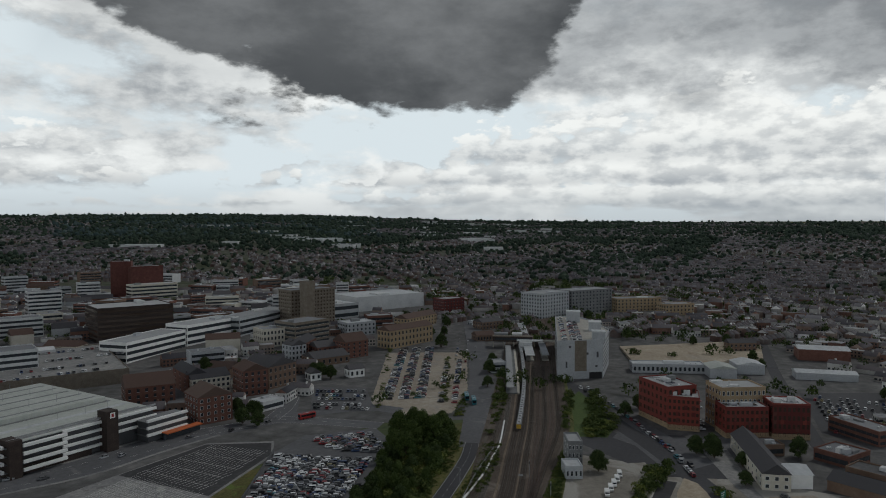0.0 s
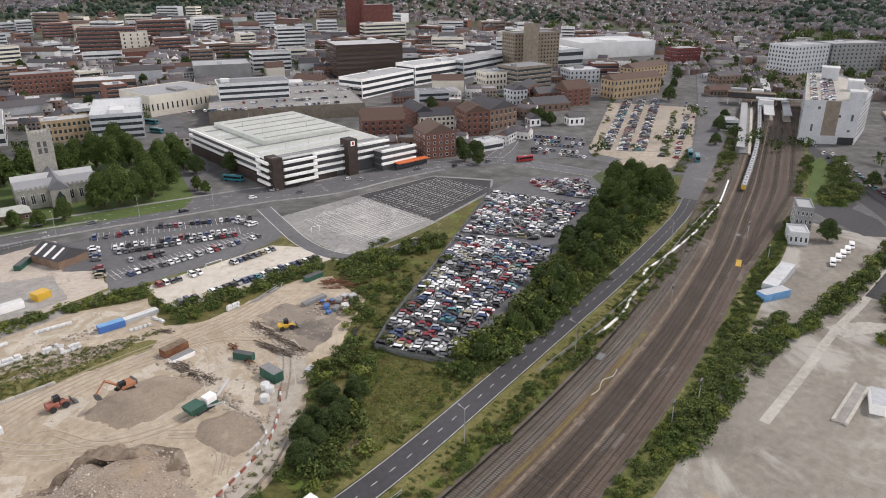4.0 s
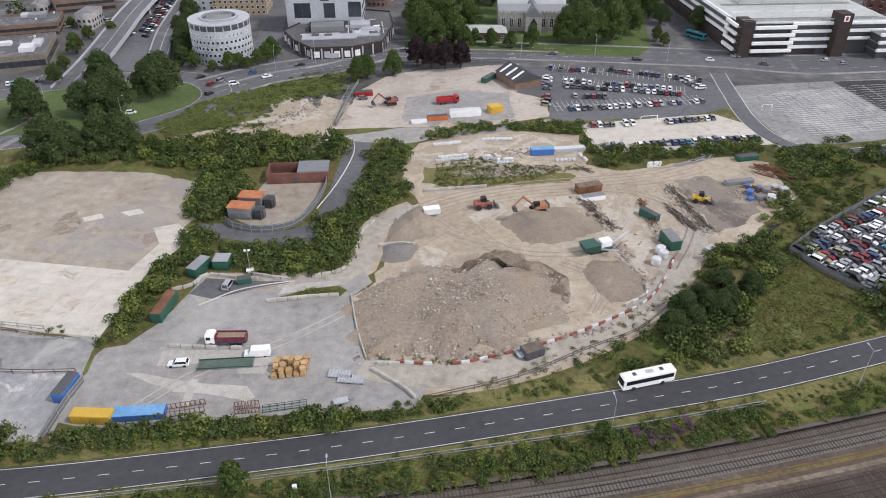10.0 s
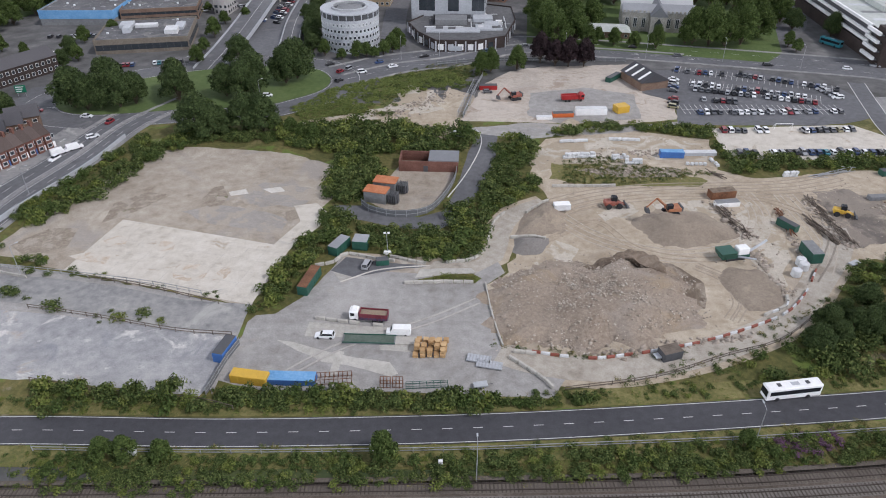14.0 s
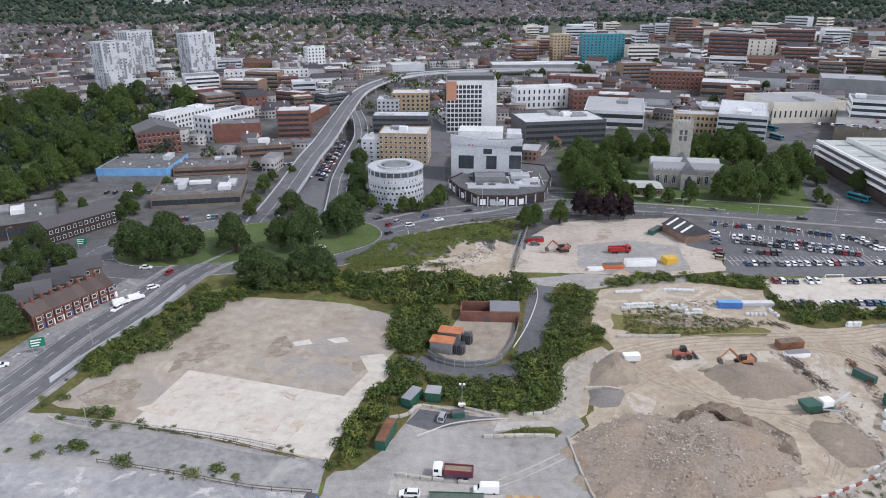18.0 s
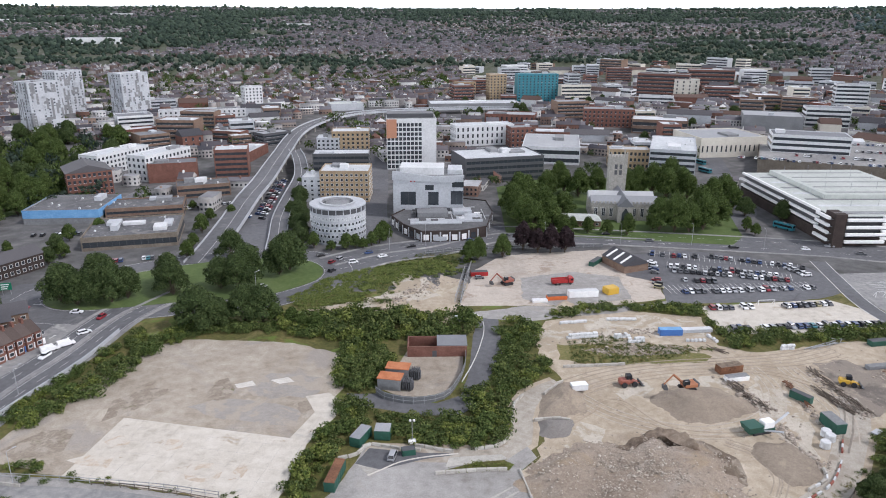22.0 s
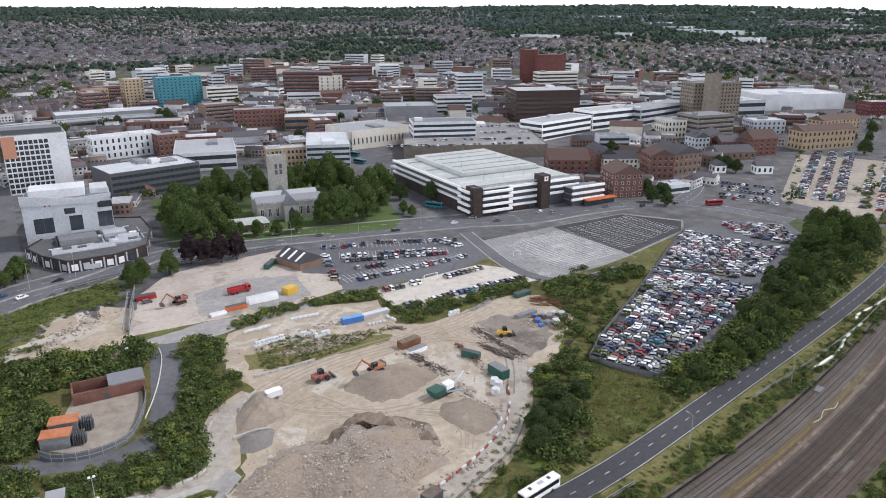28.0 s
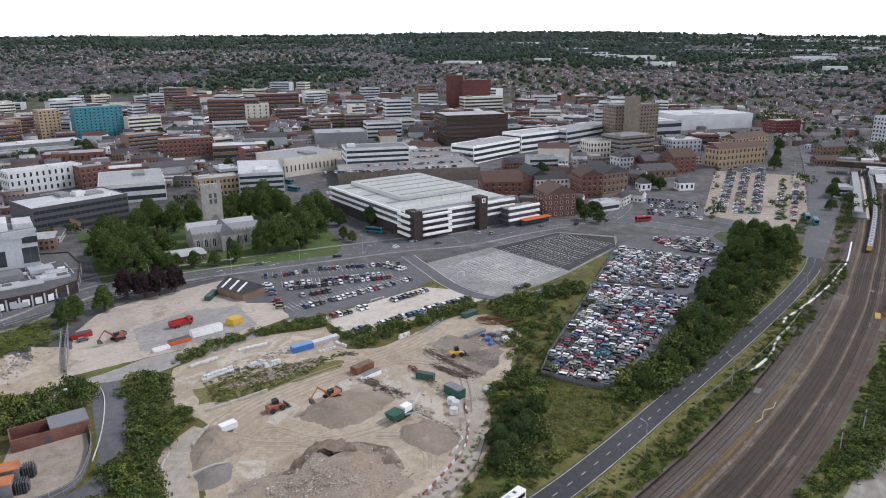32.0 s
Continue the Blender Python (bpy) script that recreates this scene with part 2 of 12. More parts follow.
M = dict(
    grass=surface("grass", ((0.051, 0.056, 0.017), (0.083, 0.085, 0.025), (0.125, 0.115, 0.038), (0.185, 0.145, 0.059)), 0.95, scale=(0.06, 0.7), bump=0.5, grain=0.3, stain=(((0.19, 0.16, 0.075), 0.07, 0.55, 0.7), ((0.12, 0.175, 0.035), 0.10, 0.54, 0.75), ((0.24, 0.20, 0.14), 0.12, 0.62, 0.6))),
    lawn=surface("lawn", ((0.060, 0.094, 0.028), (0.083, 0.123, 0.037), (0.115, 0.152, 0.053)), 0.95, scale=(0.05, 0.5), grain=0.2),
    dry_grass=surface("dry_grass", ((0.07, 0.09, 0.025), (0.15, 0.14, 0.05), (0.24, 0.21, 0.09)), 0.95, scale=(0.12, 1.2), bump=0.4, grain=0.3),
    land=surface("land", ((0.03, 0.045, 0.02), (0.055, 0.075, 0.03), (0.10, 0.12, 0.045), (0.20, 0.19, 0.11)), 0.95, scale=(0.006, 0.03), mix=0.3, grain=0.3),
    town_ground=surface("town_ground", ((0.06, 0.063, 0.052), (0.095, 0.094, 0.093), (0.135, 0.132, 0.13), (0.20, 0.195, 0.188)), 0.9, scale=(0.015, 0.12)),
    road=surface("road_asphalt", ((0.045, 0.045, 0.05), (0.058, 0.058, 0.064), (0.074, 0.074, 0.081)), 0.8, scale=(0.03, 0.6), grain=0.15),
    old_road=surface("worn_asphalt", ((0.097, 0.097, 0.102), (0.126, 0.127, 0.134), (0.163, 0.165, 0.173)), 0.85, scale=(0.03, 0.5), grain=0.15, stain=(((0.075, 0.075, 0.08), 0.07, 0.58, 0.6), ((0.23, 0.225, 0.22), 0.09, 0.60, 0.5))),
    dark_tarmac=surface("dark_tarmac", ((0.035, 0.035, 0.037), (0.05, 0.05, 0.053), (0.085, 0.085, 0.085)), 0.85, scale=(0.04, 0.5)),
    grey_tarmac=surface("grey_tarmac", ((0.16, 0.16, 0.16), (0.22, 0.22, 0.22), (0.29, 0.285, 0.275), (0.36, 0.35, 0.33)), 0.9, scale=(0.05, 0.5), stain=(((0.44, 0.43, 0.40), 0.10, 0.57, 0.6), ((0.10, 0.10, 0.10), 0.12, 0.60, 0.5))),
    concrete=surface("concrete", ((0.30, 0.285, 0.255), (0.42, 0.40, 0.36), (0.52, 0.50, 0.455)), 0.9, scale=(0.05, 0.6), bump=0.15, grain=0.2),
    pale_concrete=surface("pale_concrete", ((0.37, 0.33, 0.275), (0.50, 0.46, 0.395), (0.565, 0.525, 0.46), (0.61, 0.575, 0.51)), 0.9, scale=(0.045, 0.35), bump=0.1, grain=0.15, stain=(((0.34, 0.275, 0.20), 0.11, 0.60, 0.75), ((0.40, 0.385, 0.36), 0.06, 0.56, 0.6), ((0.24, 0.20, 0.16), 0.22, 0.645, 0.6))),
    yard=surface("yard_slab", ((0.22, 0.207, 0.19), (0.285, 0.274, 0.258), (0.34, 0.328, 0.312), (0.40, 0.387, 0.368)), 0.9, scale=(0.04, 0.4), grain=0.2, stain=(((0.42, 0.405, 0.38), 0.03, 0.54, 0.4), ((0.20, 0.185, 0.17), 0.12, 0.63, 0.5), ((0.36, 0.32, 0.27), 0.05, 0.60, 0.4))),
    blue_yard=surface("bare_yard", ((0.20, 0.20, 0.205), (0.28, 0.28, 0.285), (0.35, 0.348, 0.347), (0.43, 0.42, 0.41)), 0.9, scale=(0.06, 0.4), grain=0.2, stain=(((0.60, 0.58, 0.55), 0.12, 0.55, 0.8), ((0.20, 0.21, 0.235), 0.09, 0.56, 0.6), ((0.42, 0.34, 0.27), 0.10, 0.63, 0.6))),
    brown_lot=surface("brown_lot", ((0.235, 0.195, 0.15), (0.32, 0.275, 0.22), (0.38, 0.335, 0.275), (0.45, 0.405, 0.34)), 0.95, scale=(0.03, 0.3), grain=0.25, bump=0.2, stain=(((0.30, 0.275, 0.25), 0.04, 0.52, 0.7), ((0.50, 0.45, 0.38), 0.07, 0.60, 0.5), ((0.20, 0.16, 0.12), 0.14, 0.61, 0.55))),
    dust=surface("dusty_ground", ((0.290, 0.235, 0.170), (0.369, 0.308, 0.229), (0.439, 0.373, 0.287), (0.525, 0.455, 0.363)), 0.95, scale=(0.045, 0.4), bump=0.35, bump_scale=1.5, grain=0.2, stain=(((0.52, 0.46, 0.365), 0.06, 0.55, 0.6), ((0.25, 0.195, 0.14), 0.05, 0.57, 0.6), ((0.36, 0.315, 0.26), 0.035, 0.56, 0.6))),
    soil=surface("dark_soil", ((0.10, 0.075, 0.055), (0.18, 0.14, 0.105), (0.27, 0.22, 0.17)), 0.95, scale=(0.1, 0.8), bump=0.6, grain=0.3),
    rubble=surface("rubble", ((0.20, 0.158, 0.12), (0.255, 0.207, 0.162), (0.305, 0.252, 0.20), (0.37, 0.315, 0.255)), 0.95, scale=(0.06, 1.4), mix=0.55, bump=0.8, bump_scale=1.6, grain=0.4, stain=(((0.30, 0.232, 0.155), 0.05, 0.52, 0.7), ((0.33, 0.29, 0.25), 0.045, 0.54, 0.6), ((0.17, 0.125, 0.09), 0.06, 0.60, 0.5))),
    pale_dust=surface("pale_dusty_concrete", ((0.40, 0.36, 0.295), (0.475, 0.43, 0.36), (0.54, 0.495, 0.425)), 0.95, scale=(0.1, 0.8), grain=0.25, stain=(((0.36, 0.30, 0.22), 0.10, 0.47, 0.95),)),
    pale_stone=surface("pale_broken_stone", ((0.30, 0.25, 0.20), (0.44, 0.385, 0.325), (0.60, 0.55, 0.48)), 0.95, per="island", grain=0.2),
    stone=surface("broken_stone", ((0.22, 0.185, 0.15), (0.34, 0.29, 0.24), (0.46, 0.41, 0.35)), 0.95, per="island", grain=0.3),
    gravel=surface("gravel_heap", ((0.205, 0.168, 0.132), (0.26, 0.215, 0.168), (0.315, 0.265, 0.208)), 0.95, scale=(0.08, 1.2), bump=0.6, bump_scale=3, grain=0.35, stain=(((0.36, 0.30, 0.225), 0.07, 0.54, 0.8), ((0.19, 0.155, 0.125), 0.09, 0.56, 0.5))),
    dark_gravel=surface("dark_gravel", ((0.17, 0.155, 0.14), (0.21, 0.195, 0.18), (0.25, 0.235, 0.215)), 0.95, scale=(0.1, 1.5), bump=0.8, grain=0.4),
    ballast=surface("ballast", ((0.062, 0.048, 0.037), (0.088, 0.070, 0.055), (0.117, 0.093, 0.076), (0.155, 0.128, 0.106)), 0.95, scale=(0.05, 0.9), bump=0.8, bump_scale=5, grain=0.45, stain=(((0.10, 0.07, 0.05), 0.08, 0.56, 0.6), ((0.24, 0.215, 0.19), 0.06, 0.58, 0.5))),
    dark_ballast=surface("dark_ballast", ((0.048, 0.037, 0.029), (0.070, 0.054, 0.044), (0.096, 0.076, 0.062)), 0.95, scale=(0.1, 2.0), bump=0.8, grain=0.4, stain=(((0.12, 0.10, 0.085), 0.05, 0.57, 0.5),)),
    pale_ballast=surface("pale_ballast", ((0.091, 0.076, 0.062), (0.125, 0.107, 0.089), (0.159, 0.137, 0.116)), 0.95, scale=(0.1, 2.0), bump=0.8, grain=0.4),
    grey_ballast=surface("grey_ballast", ((0.125, 0.115, 0.103), (0.164, 0.151, 0.135), (0.204, 0.186, 0.168)), 0.95, scale=(0.1, 2.0), bump=0.8, grain=0.4, stain=(((0.13, 0.12, 0.11), 0.05, 0.57, 0.6),)),
    red_ballast=surface("red_ballast", ((0.098, 0.070, 0.056), (0.135, 0.097, 0.079), (0.180, 0.135, 0.113)), 0.95, scale=(0.08, 2.0), bump=0.8, grain=0.4),
    dry_weed_ground=surface("dry_weed_ground", ((0.085, 0.07, 0.045), (0.12, 0.10, 0.055), (0.165, 0.14, 0.06), (0.10, 0.105, 0.042)), 0.95, scale=(0.12, 1.0), bump=0.5, grain=0.4),
    rust=surface("rusty_steel", ((0.09, 0.045, 0.025), (0.17, 0.08, 0.045), (0.26, 0.13, 0.07)), 0.8, 0.2, scale=(0.4, 3.0), grain=0.3),
    rail=surface("rail_steel", ((0.045, 0.036, 0.03), (0.075, 0.06, 0.052), (0.12, 0.10, 0.088)), 0.5, 0.4, scale=(0.05, 3.0)),
    sleeper=surface("sleeper", ((0.06, 0.049, 0.04), (0.085, 0.071, 0.06), (0.12, 0.104, 0.09)), 0.9, per="island"),
    white=plain("white_paint", (0.80, 0.80, 0.79), 0.5),
    off_white=surface("weathered_white", ((0.468, 0.477, 0.482), (0.585, 0.594, 0.599), (0.675, 0.679, 0.684)), 0.7, scale=(0.08, 0.9), grain=0.15),
    line=surface("road_paint", ((0.45, 0.45, 0.44), (0.62, 0.62, 0.60), (0.72, 0.72, 0.70)), 0.7, scale=(0.3, 3.0)),
    mottled_white=surface("mottled_white_panels", ((0.230, 0.248, 0.277), (0.430, 0.452, 0.479), (0.568, 0.596, 0.630)), 0.7, scale=(0.35, 0.9), mix=0.3, grain=0.1),
    demo_slab=surface("stained_slab", ((0.36, 0.31, 0.26), (0.47, 0.415, 0.355), (0.55, 0.495, 0.43)), 0.95, scale=(0.06, 0.5), grain=0.2, stain=(((0.29, 0.225, 0.17), 0.10, 0.55, 0.7), ((0.38, 0.335, 0.29), 0.05, 0.53, 0.6))),
    soot=surface("trodden_soot", ((0.30, 0.255, 0.20), (0.35, 0.30, 0.24), (0.40, 0.345, 0.28)), 0.95, scale=(0.08, 0.8), grain=0.3, stain=(((0.22, 0.19, 0.16), 0.05, 0.40, 0.9), ((0.115, 0.10, 0.09), 0.07, 0.52, 0.8))),
    maroon=surface("maroon_paint", ((0.11, 0.02, 0.03), (0.16, 0.032, 0.045), (0.21, 0.05, 0.06)), 0.5, scale=(0.5, 4.0)),
    dull_green=surface("worn_green_deck", ((0.07, 0.095, 0.075), (0.10, 0.13, 0.105), (0.14, 0.165, 0.14)), 0.7, scale=(0.4, 3.0)),
    violet=plain("violet_paint", (0.07, 0.045, 0.085), 0.5),
    faint_rut=surface("faint_rut", ((0.273, 0.228, 0.181), (0.331, 0.281, 0.225), (0.378, 0.323, 0.261)), 0.95, scale=(0.2, 1.5), grain=0.3),
    pale_rut=surface("pale_rut", ((0.384, 0.335, 0.275), (0.432, 0.380, 0.317), (0.480, 0.427, 0.363)), 0.95, scale=(0.2, 1.5), grain=0.3),
    black=plain("black_rubber", (0.025, 0.025, 0.027), 0.8),
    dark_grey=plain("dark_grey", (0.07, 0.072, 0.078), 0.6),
    mid_grey=surface("mid_grey", ((0.15, 0.155, 0.16), (0.20, 0.205, 0.21), (0.26, 0.265, 0.27)), 0.7, scale=(0.1, 1.2)),
    light_grey=surface("light_grey", ((0.33, 0.345, 0.365), (0.42, 0.437, 0.46), (0.50, 0.517, 0.54)), 0.7, scale=(0.08, 1.0)),
    steel=surface("galvanised_steel", ((0.28, 0.29, 0.30), (0.38, 0.39, 0.40), (0.46, 0.47, 0.48)), 0.5, 0.4, scale=(0.3, 2.0)),
    roof_felt=surface("roof_felt", ((0.13, 0.135, 0.145), (0.22, 0.227, 0.24), (0.33, 0.34, 0.35), (0.46, 0.465, 0.47)), 0.9, scale=(0.06, 0.35), per="object"),
    pale_roof=surface("pale_roof", ((0.387, 0.405, 0.418), (0.510, 0.528, 0.541), (0.616, 0.629, 0.638)), 0.8, scale=(0.05, 0.5)),
    green_roof=surface("weathered_deck", ((0.352, 0.378, 0.352), (0.440, 0.462, 0.431), (0.510, 0.528, 0.502)), 0.85, scale=(0.04, 0.4)),
    slate=surface("slate_roof", ((0.045, 0.045, 0.052), (0.07, 0.068, 0.074), (0.11, 0.105, 0.11)), 0.8, scale=(0.2, 2.0), per="object", grain=0.3),
    lot_grey=surface("grey_worn_patch", ((0.26, 0.238, 0.212), (0.305, 0.282, 0.255), (0.345, 0.32, 0.29)), 0.95, scale=(0.08, 0.8), grain=0.3, stain=(((0.36, 0.315, 0.26), 0.12, 0.47, 0.95), ((0.47, 0.43, 0.37), 0.4, 0.62, 0.6))),
    lot_dark=surface("scuffed_patch", ((0.20, 0.165, 0.125), (0.26, 0.22, 0.175), (0.32, 0.28, 0.225)), 0.95, scale=(0.15, 1.2), grain=0.4, bump=0.4, stain=(((0.36, 0.315, 0.26), 0.3, 0.5, 0.9), ((0.12, 0.13, 0.05), 0.25, 0.58, 0.6))),
    slab_dirt=surface("dirty_slab_patch", ((0.407, 0.328, 0.249), (0.486, 0.412, 0.328), (0.565, 0.497, 0.412)), 0.95, scale=(0.15, 1.2), grain=0.3, stain=(((0.54, 0.50, 0.435), 0.22, 0.46, 0.95),)),
    bank_grass=surface("bank_grass", ((0.060, 0.075, 0.022), (0.098, 0.112, 0.034), (0.145, 0.149, 0.051), (0.212, 0.183, 0.085)), 0.95, scale=(0.07, 0.8), bump=0.6, grain=0.35, stain=(((0.30, 0.25, 0.13), 0.09, 0.58, 0.7), ((0.06, 0.09, 0.022), 0.14, 0.58, 0.7))),
    brown_tile=surface("brown_tile_roof", ((0.05, 0.038, 0.034), (0.08, 0.06, 0.053), (0.115, 0.09, 0.08)), 0.85, scale=(0.2, 2.0), per="object", grain=0.3),
    haul=surface("haul_road_concrete", ((0.26, 0.228, 0.187), (0.355, 0.32, 0.268), (0.42, 0.385, 0.33), (0.48, 0.445, 0.388)), 0.92, scale=(0.06, 0.5), bump=0.15, grain=0.2, stain=(((0.26, 0.215, 0.165), 0.09, 0.56, 0.7),)),
    turned_soil=surface("turned_soil", ((0.24, 0.20, 0.158), (0.31, 0.265, 0.213), (0.37, 0.32, 0.262)), 0.95, scale=(0.08, 1.4), bump=0.8, grain=0.35, stain=(((0.13, 0.098, 0.07), 0.11, 0.41, 0.9), ((0.20, 0.16, 0.12), 0.4, 0.5, 0.6))),
    tile=surface("clay_tile_roof", ((0.066, 0.043, 0.036), (0.103, 0.065, 0.053), (0.126, 0.090, 0.076)), 0.85, scale=(0.2, 2.0), per="object", grain=0.3),
    brick=surface("red_brick", ((0.115, 0.052, 0.04), (0.158, 0.074, 0.056), (0.215, 0.11, 0.084)), 0.9, scale=(0.3, 3.0), grain=0.3),
    brown_brick=surface("brown_brick", ((0.13, 0.085, 0.062), (0.18, 0.12, 0.088), (0.23, 0.165, 0.125)), 0.9, scale=(0.3, 3.0), grain=0.3),
    tan=surface("tan_brick", ((0.270, 0.194, 0.117), (0.342, 0.257, 0.162), (0.405, 0.315, 0.211)), 0.9, scale=(0.3, 3.0), grain=0.2),
    flint=surface("flint_and_stone", ((0.210, 0.198, 0.172), (0.314, 0.302, 0.271), (0.419, 0.407, 0.374)), 0.9, scale=(0.5, 2.5), mix=0.65, bump=0.5, grain=0.4),
    render=surface("cream_render", ((0.48, 0.45, 0.38), (0.58, 0.545, 0.47), (0.66, 0.63, 0.56)), 0.85, scale=(0.1, 1.0)),
    glass=plain("window_glass", (0.035, 0.042, 0.05), 0.12, 0.0, 0.9, 0.3),
    car_glass=plain("car_glass", (0.014, 0.016, 0.02), 0.14, 0.0, 0.4, 0.2),
    frame=plain("window_frame", (0.62, 0.63, 0.63), 0.5),
    bark=surface("bark", ((0.05, 0.04, 0.03), (0.09, 0.07, 0.05), (0.13, 0.105, 0.08)), 0.95, scale=(0.8, 5.0), bump=0.6),
    leaf=surface("leaves", ((0.021, 0.035, 0.010), (0.045, 0.070, 0.019), (0.078, 0.112, 0.032), (0.124, 0.160, 0.050)), 0.75, scale=(0.10, 0.5), per="island", grain=0.2, spec=0.08),
    dark_leaf=surface("dark_leaves", ((0.017, 0.030, 0.012), (0.036, 0.057, 0.020), (0.063, 0.089, 0.032), (0.103, 0.133, 0.050)), 0.75, scale=(0.10, 0.5), per="island", spec=0.08),
    copper_leaf=surface("copper_leaves", ((0.016, 0.012, 0.014), (0.03, 0.02, 0.022), (0.05, 0.032, 0.034)), 0.75, per="island", spec=0.08),
    scrub=surface("scrub_leaves", ((0.020, 0.034, 0.011), (0.051, 0.075, 0.023), (0.093, 0.122, 0.038), (0.169, 0.192, 0.066)), 0.8, scale=(0.05, 0.4), per="island", grain=0.2, spec=0.08),
    lush_leaf=surface("weed_leaves", ((0.056, 0.081, 0.024), (0.103, 0.137, 0.038), (0.163, 0.195, 0.057), (0.250, 0.260, 0.089)), 0.8, scale=(0.05, 0.4), per="island", grain=0.2, spec=0.08),
    # Skyline woods: leaf green paled and blued in place of distance haze.
    hazed_hill_leaf=surface("hazed_hill_leaves", ((0.036, 0.058, 0.059), (0.059, 0.085, 0.086), (0.086, 0.117, 0.114)), 0.9, scale=(0.01, 0.2), per="island", grain=0.3, spec=0.05),
    south_yard=surface("crushed_stone_yard", ((0.175, 0.16, 0.136), (0.225, 0.207, 0.178), (0.265, 0.246, 0.213), (0.32, 0.30, 0.262)), 0.95, scale=(0.03, 0.4), grain=0.25, stain=(((0.42, 0.405, 0.37), 0.025, 0.52, 0.75), ((0.17, 0.155, 0.135), 0.05, 0.60, 0.6), ((0.32, 0.275, 0.20), 0.05, 0.63, 0.7))),
    lime_leaf=surface("lime_leaves", ((0.055, 0.078, 0.018), (0.10, 0.13, 0.03), (0.155, 0.18, 0.046), (0.22, 0.225, 0.075)), 0.8, scale=(0.05, 0.4), per="island", grain=0.2, spec=0.08),
    dry_weed=surface("dry_weeds", ((0.07, 0.075, 0.025), (0.13, 0.125, 0.042), (0.20, 0.175, 0.068), (0.28, 0.235, 0.11)), 0.85, scale=(0.08, 0.5), per="island", spec=0.08),
    # Both far greens lean blue, distance haze put into the leaf colour.
    hazed_leaf=surface("hazed_leaves", ((0.026, 0.040, 0.029), (0.043, 0.063, 0.045), (0.066, 0.090, 0.064)), 0.9, scale=(0.02, 0.4), per="island", grain=0.4, spec=0.1, bump=1.0, bump_scale=0.8),
    hazed_dark_leaf=surface("hazed_dark_leaves", ((0.017, 0.028, 0.022), (0.029, 0.045, 0.034), (0.046, 0.065, 0.048)), 0.9, scale=(0.02, 0.4), per="island", grain=0.4, spec=0.1, bump=1.0, bump_scale=0.8),
    house_wall=surface("house_walls", ((0.085, 0.054, 0.047), (0.12, 0.08, 0.07), (0.155, 0.125, 0.115), (0.26, 0.25, 0.245), (0.64, 0.645, 0.65)), 0.9, per="island"),
    # Slate and tile tones, shifted bluer to stand in for distance haze.
    house_roof=surface("house_roofs", ((0.042, 0.042, 0.05), (0.066, 0.063, 0.073), (0.098, 0.083, 0.088), (0.122, 0.115, 0.126), (0.185, 0.182, 0.197)), 0.85, per="island", scale=(0.01, 1.0)),
    town_wall=surface("town_walls", ((0.09, 0.055, 0.046), (0.19, 0.10, 0.075), (0.26, 0.20, 0.165), (0.38, 0.365, 0.35), (0.55, 0.545, 0.53), (0.78, 0.79, 0.78)), 0.9, per="island"),
    suburb=surface("suburb_ground", ((0.027, 0.043, 0.016), (0.047, 0.062, 0.026), (0.070, 0.078, 0.047), (0.117, 0.115, 0.101), (0.172, 0.168, 0.156)), 0.95, scale=(0.012, 0.09), mix=0.6, grain=0.3),
    dark_brick=surface("dark_brown_brick", ((0.03, 0.022, 0.02), (0.045, 0.033, 0.029), (0.065, 0.048, 0.042)), 0.85, scale=(0.3, 3.0), grain=0.25),
    wine_brick=surface("wine_red_brick", ((0.085, 0.033, 0.028), (0.12, 0.047, 0.04), (0.16, 0.066, 0.055)), 0.9, scale=(0.3, 3.0), grain=0.25),
    grey_brown=surface("brown_concrete", ((0.13, 0.11, 0.088), (0.19, 0.162, 0.13), (0.25, 0.22, 0.18)), 0.9, scale=(0.3, 2.0), grain=0.2),
    red_clad=surface("red_cladding", ((0.08, 0.016, 0.015), (0.14, 0.027, 0.023), (0.24, 0.05, 0.036)), 0.6, per="object", grain=0.1),
    bronze=plain("bronze_glass", (0.06, 0.042, 0.032), 0.12, 0.0, 0.7),
    dull_red=surface("worn_red_paint", ((0.18, 0.06, 0.045), (0.27, 0.085, 0.06), (0.33, 0.13, 0.095)), 0.6, scale=(0.5, 4.0)),
    dull_orange=surface("worn_orange_paint", ((0.26, 0.10, 0.05), (0.36, 0.15, 0.075), (0.42, 0.21, 0.12)), 0.6, scale=(0.5, 4.0)),
    patched_roof=surface("patched_roof_felt", ((0.07, 0.07, 0.075), (0.11, 0.11, 0.115), (0.16, 0.16, 0.163)), 0.9, scale=(0.1, 0.6), grain=0.2, stain=(((0.50, 0.50, 0.50), 0.35, 0.60, 0.7), ((0.22, 0.215, 0.20), 0.12, 0.55, 0.6))),
    solar=plain("solar_panel", (0.03, 0.035, 0.055), 0.2, 0.0, 0.6),
    tan_stain=surface("tan_stain", ((0.30, 0.245, 0.18), (0.38, 0.315, 0.24), (0.45, 0.385, 0.30)), 0.95, scale=(0.2, 1.5), grain=0.3),
    dark_stain=surface("dark_stain", ((0.18, 0.155, 0.13), (0.25, 0.22, 0.185), (0.33, 0.295, 0.255)), 0.95, scale=(0.2, 1.5), grain=0.3),
    pale_stain=surface("pale_stain", ((0.48, 0.45, 0.40), (0.56, 0.53, 0.48), (0.64, 0.61, 0.56)), 0.95, scale=(0.2, 1.5), grain=0.3),
    grey_stain=surface("grey_stain", ((0.32, 0.305, 0.28), (0.39, 0.37, 0.34), (0.46, 0.435, 0.395)), 0.95, scale=(0.2, 1.5), grain=0.3),
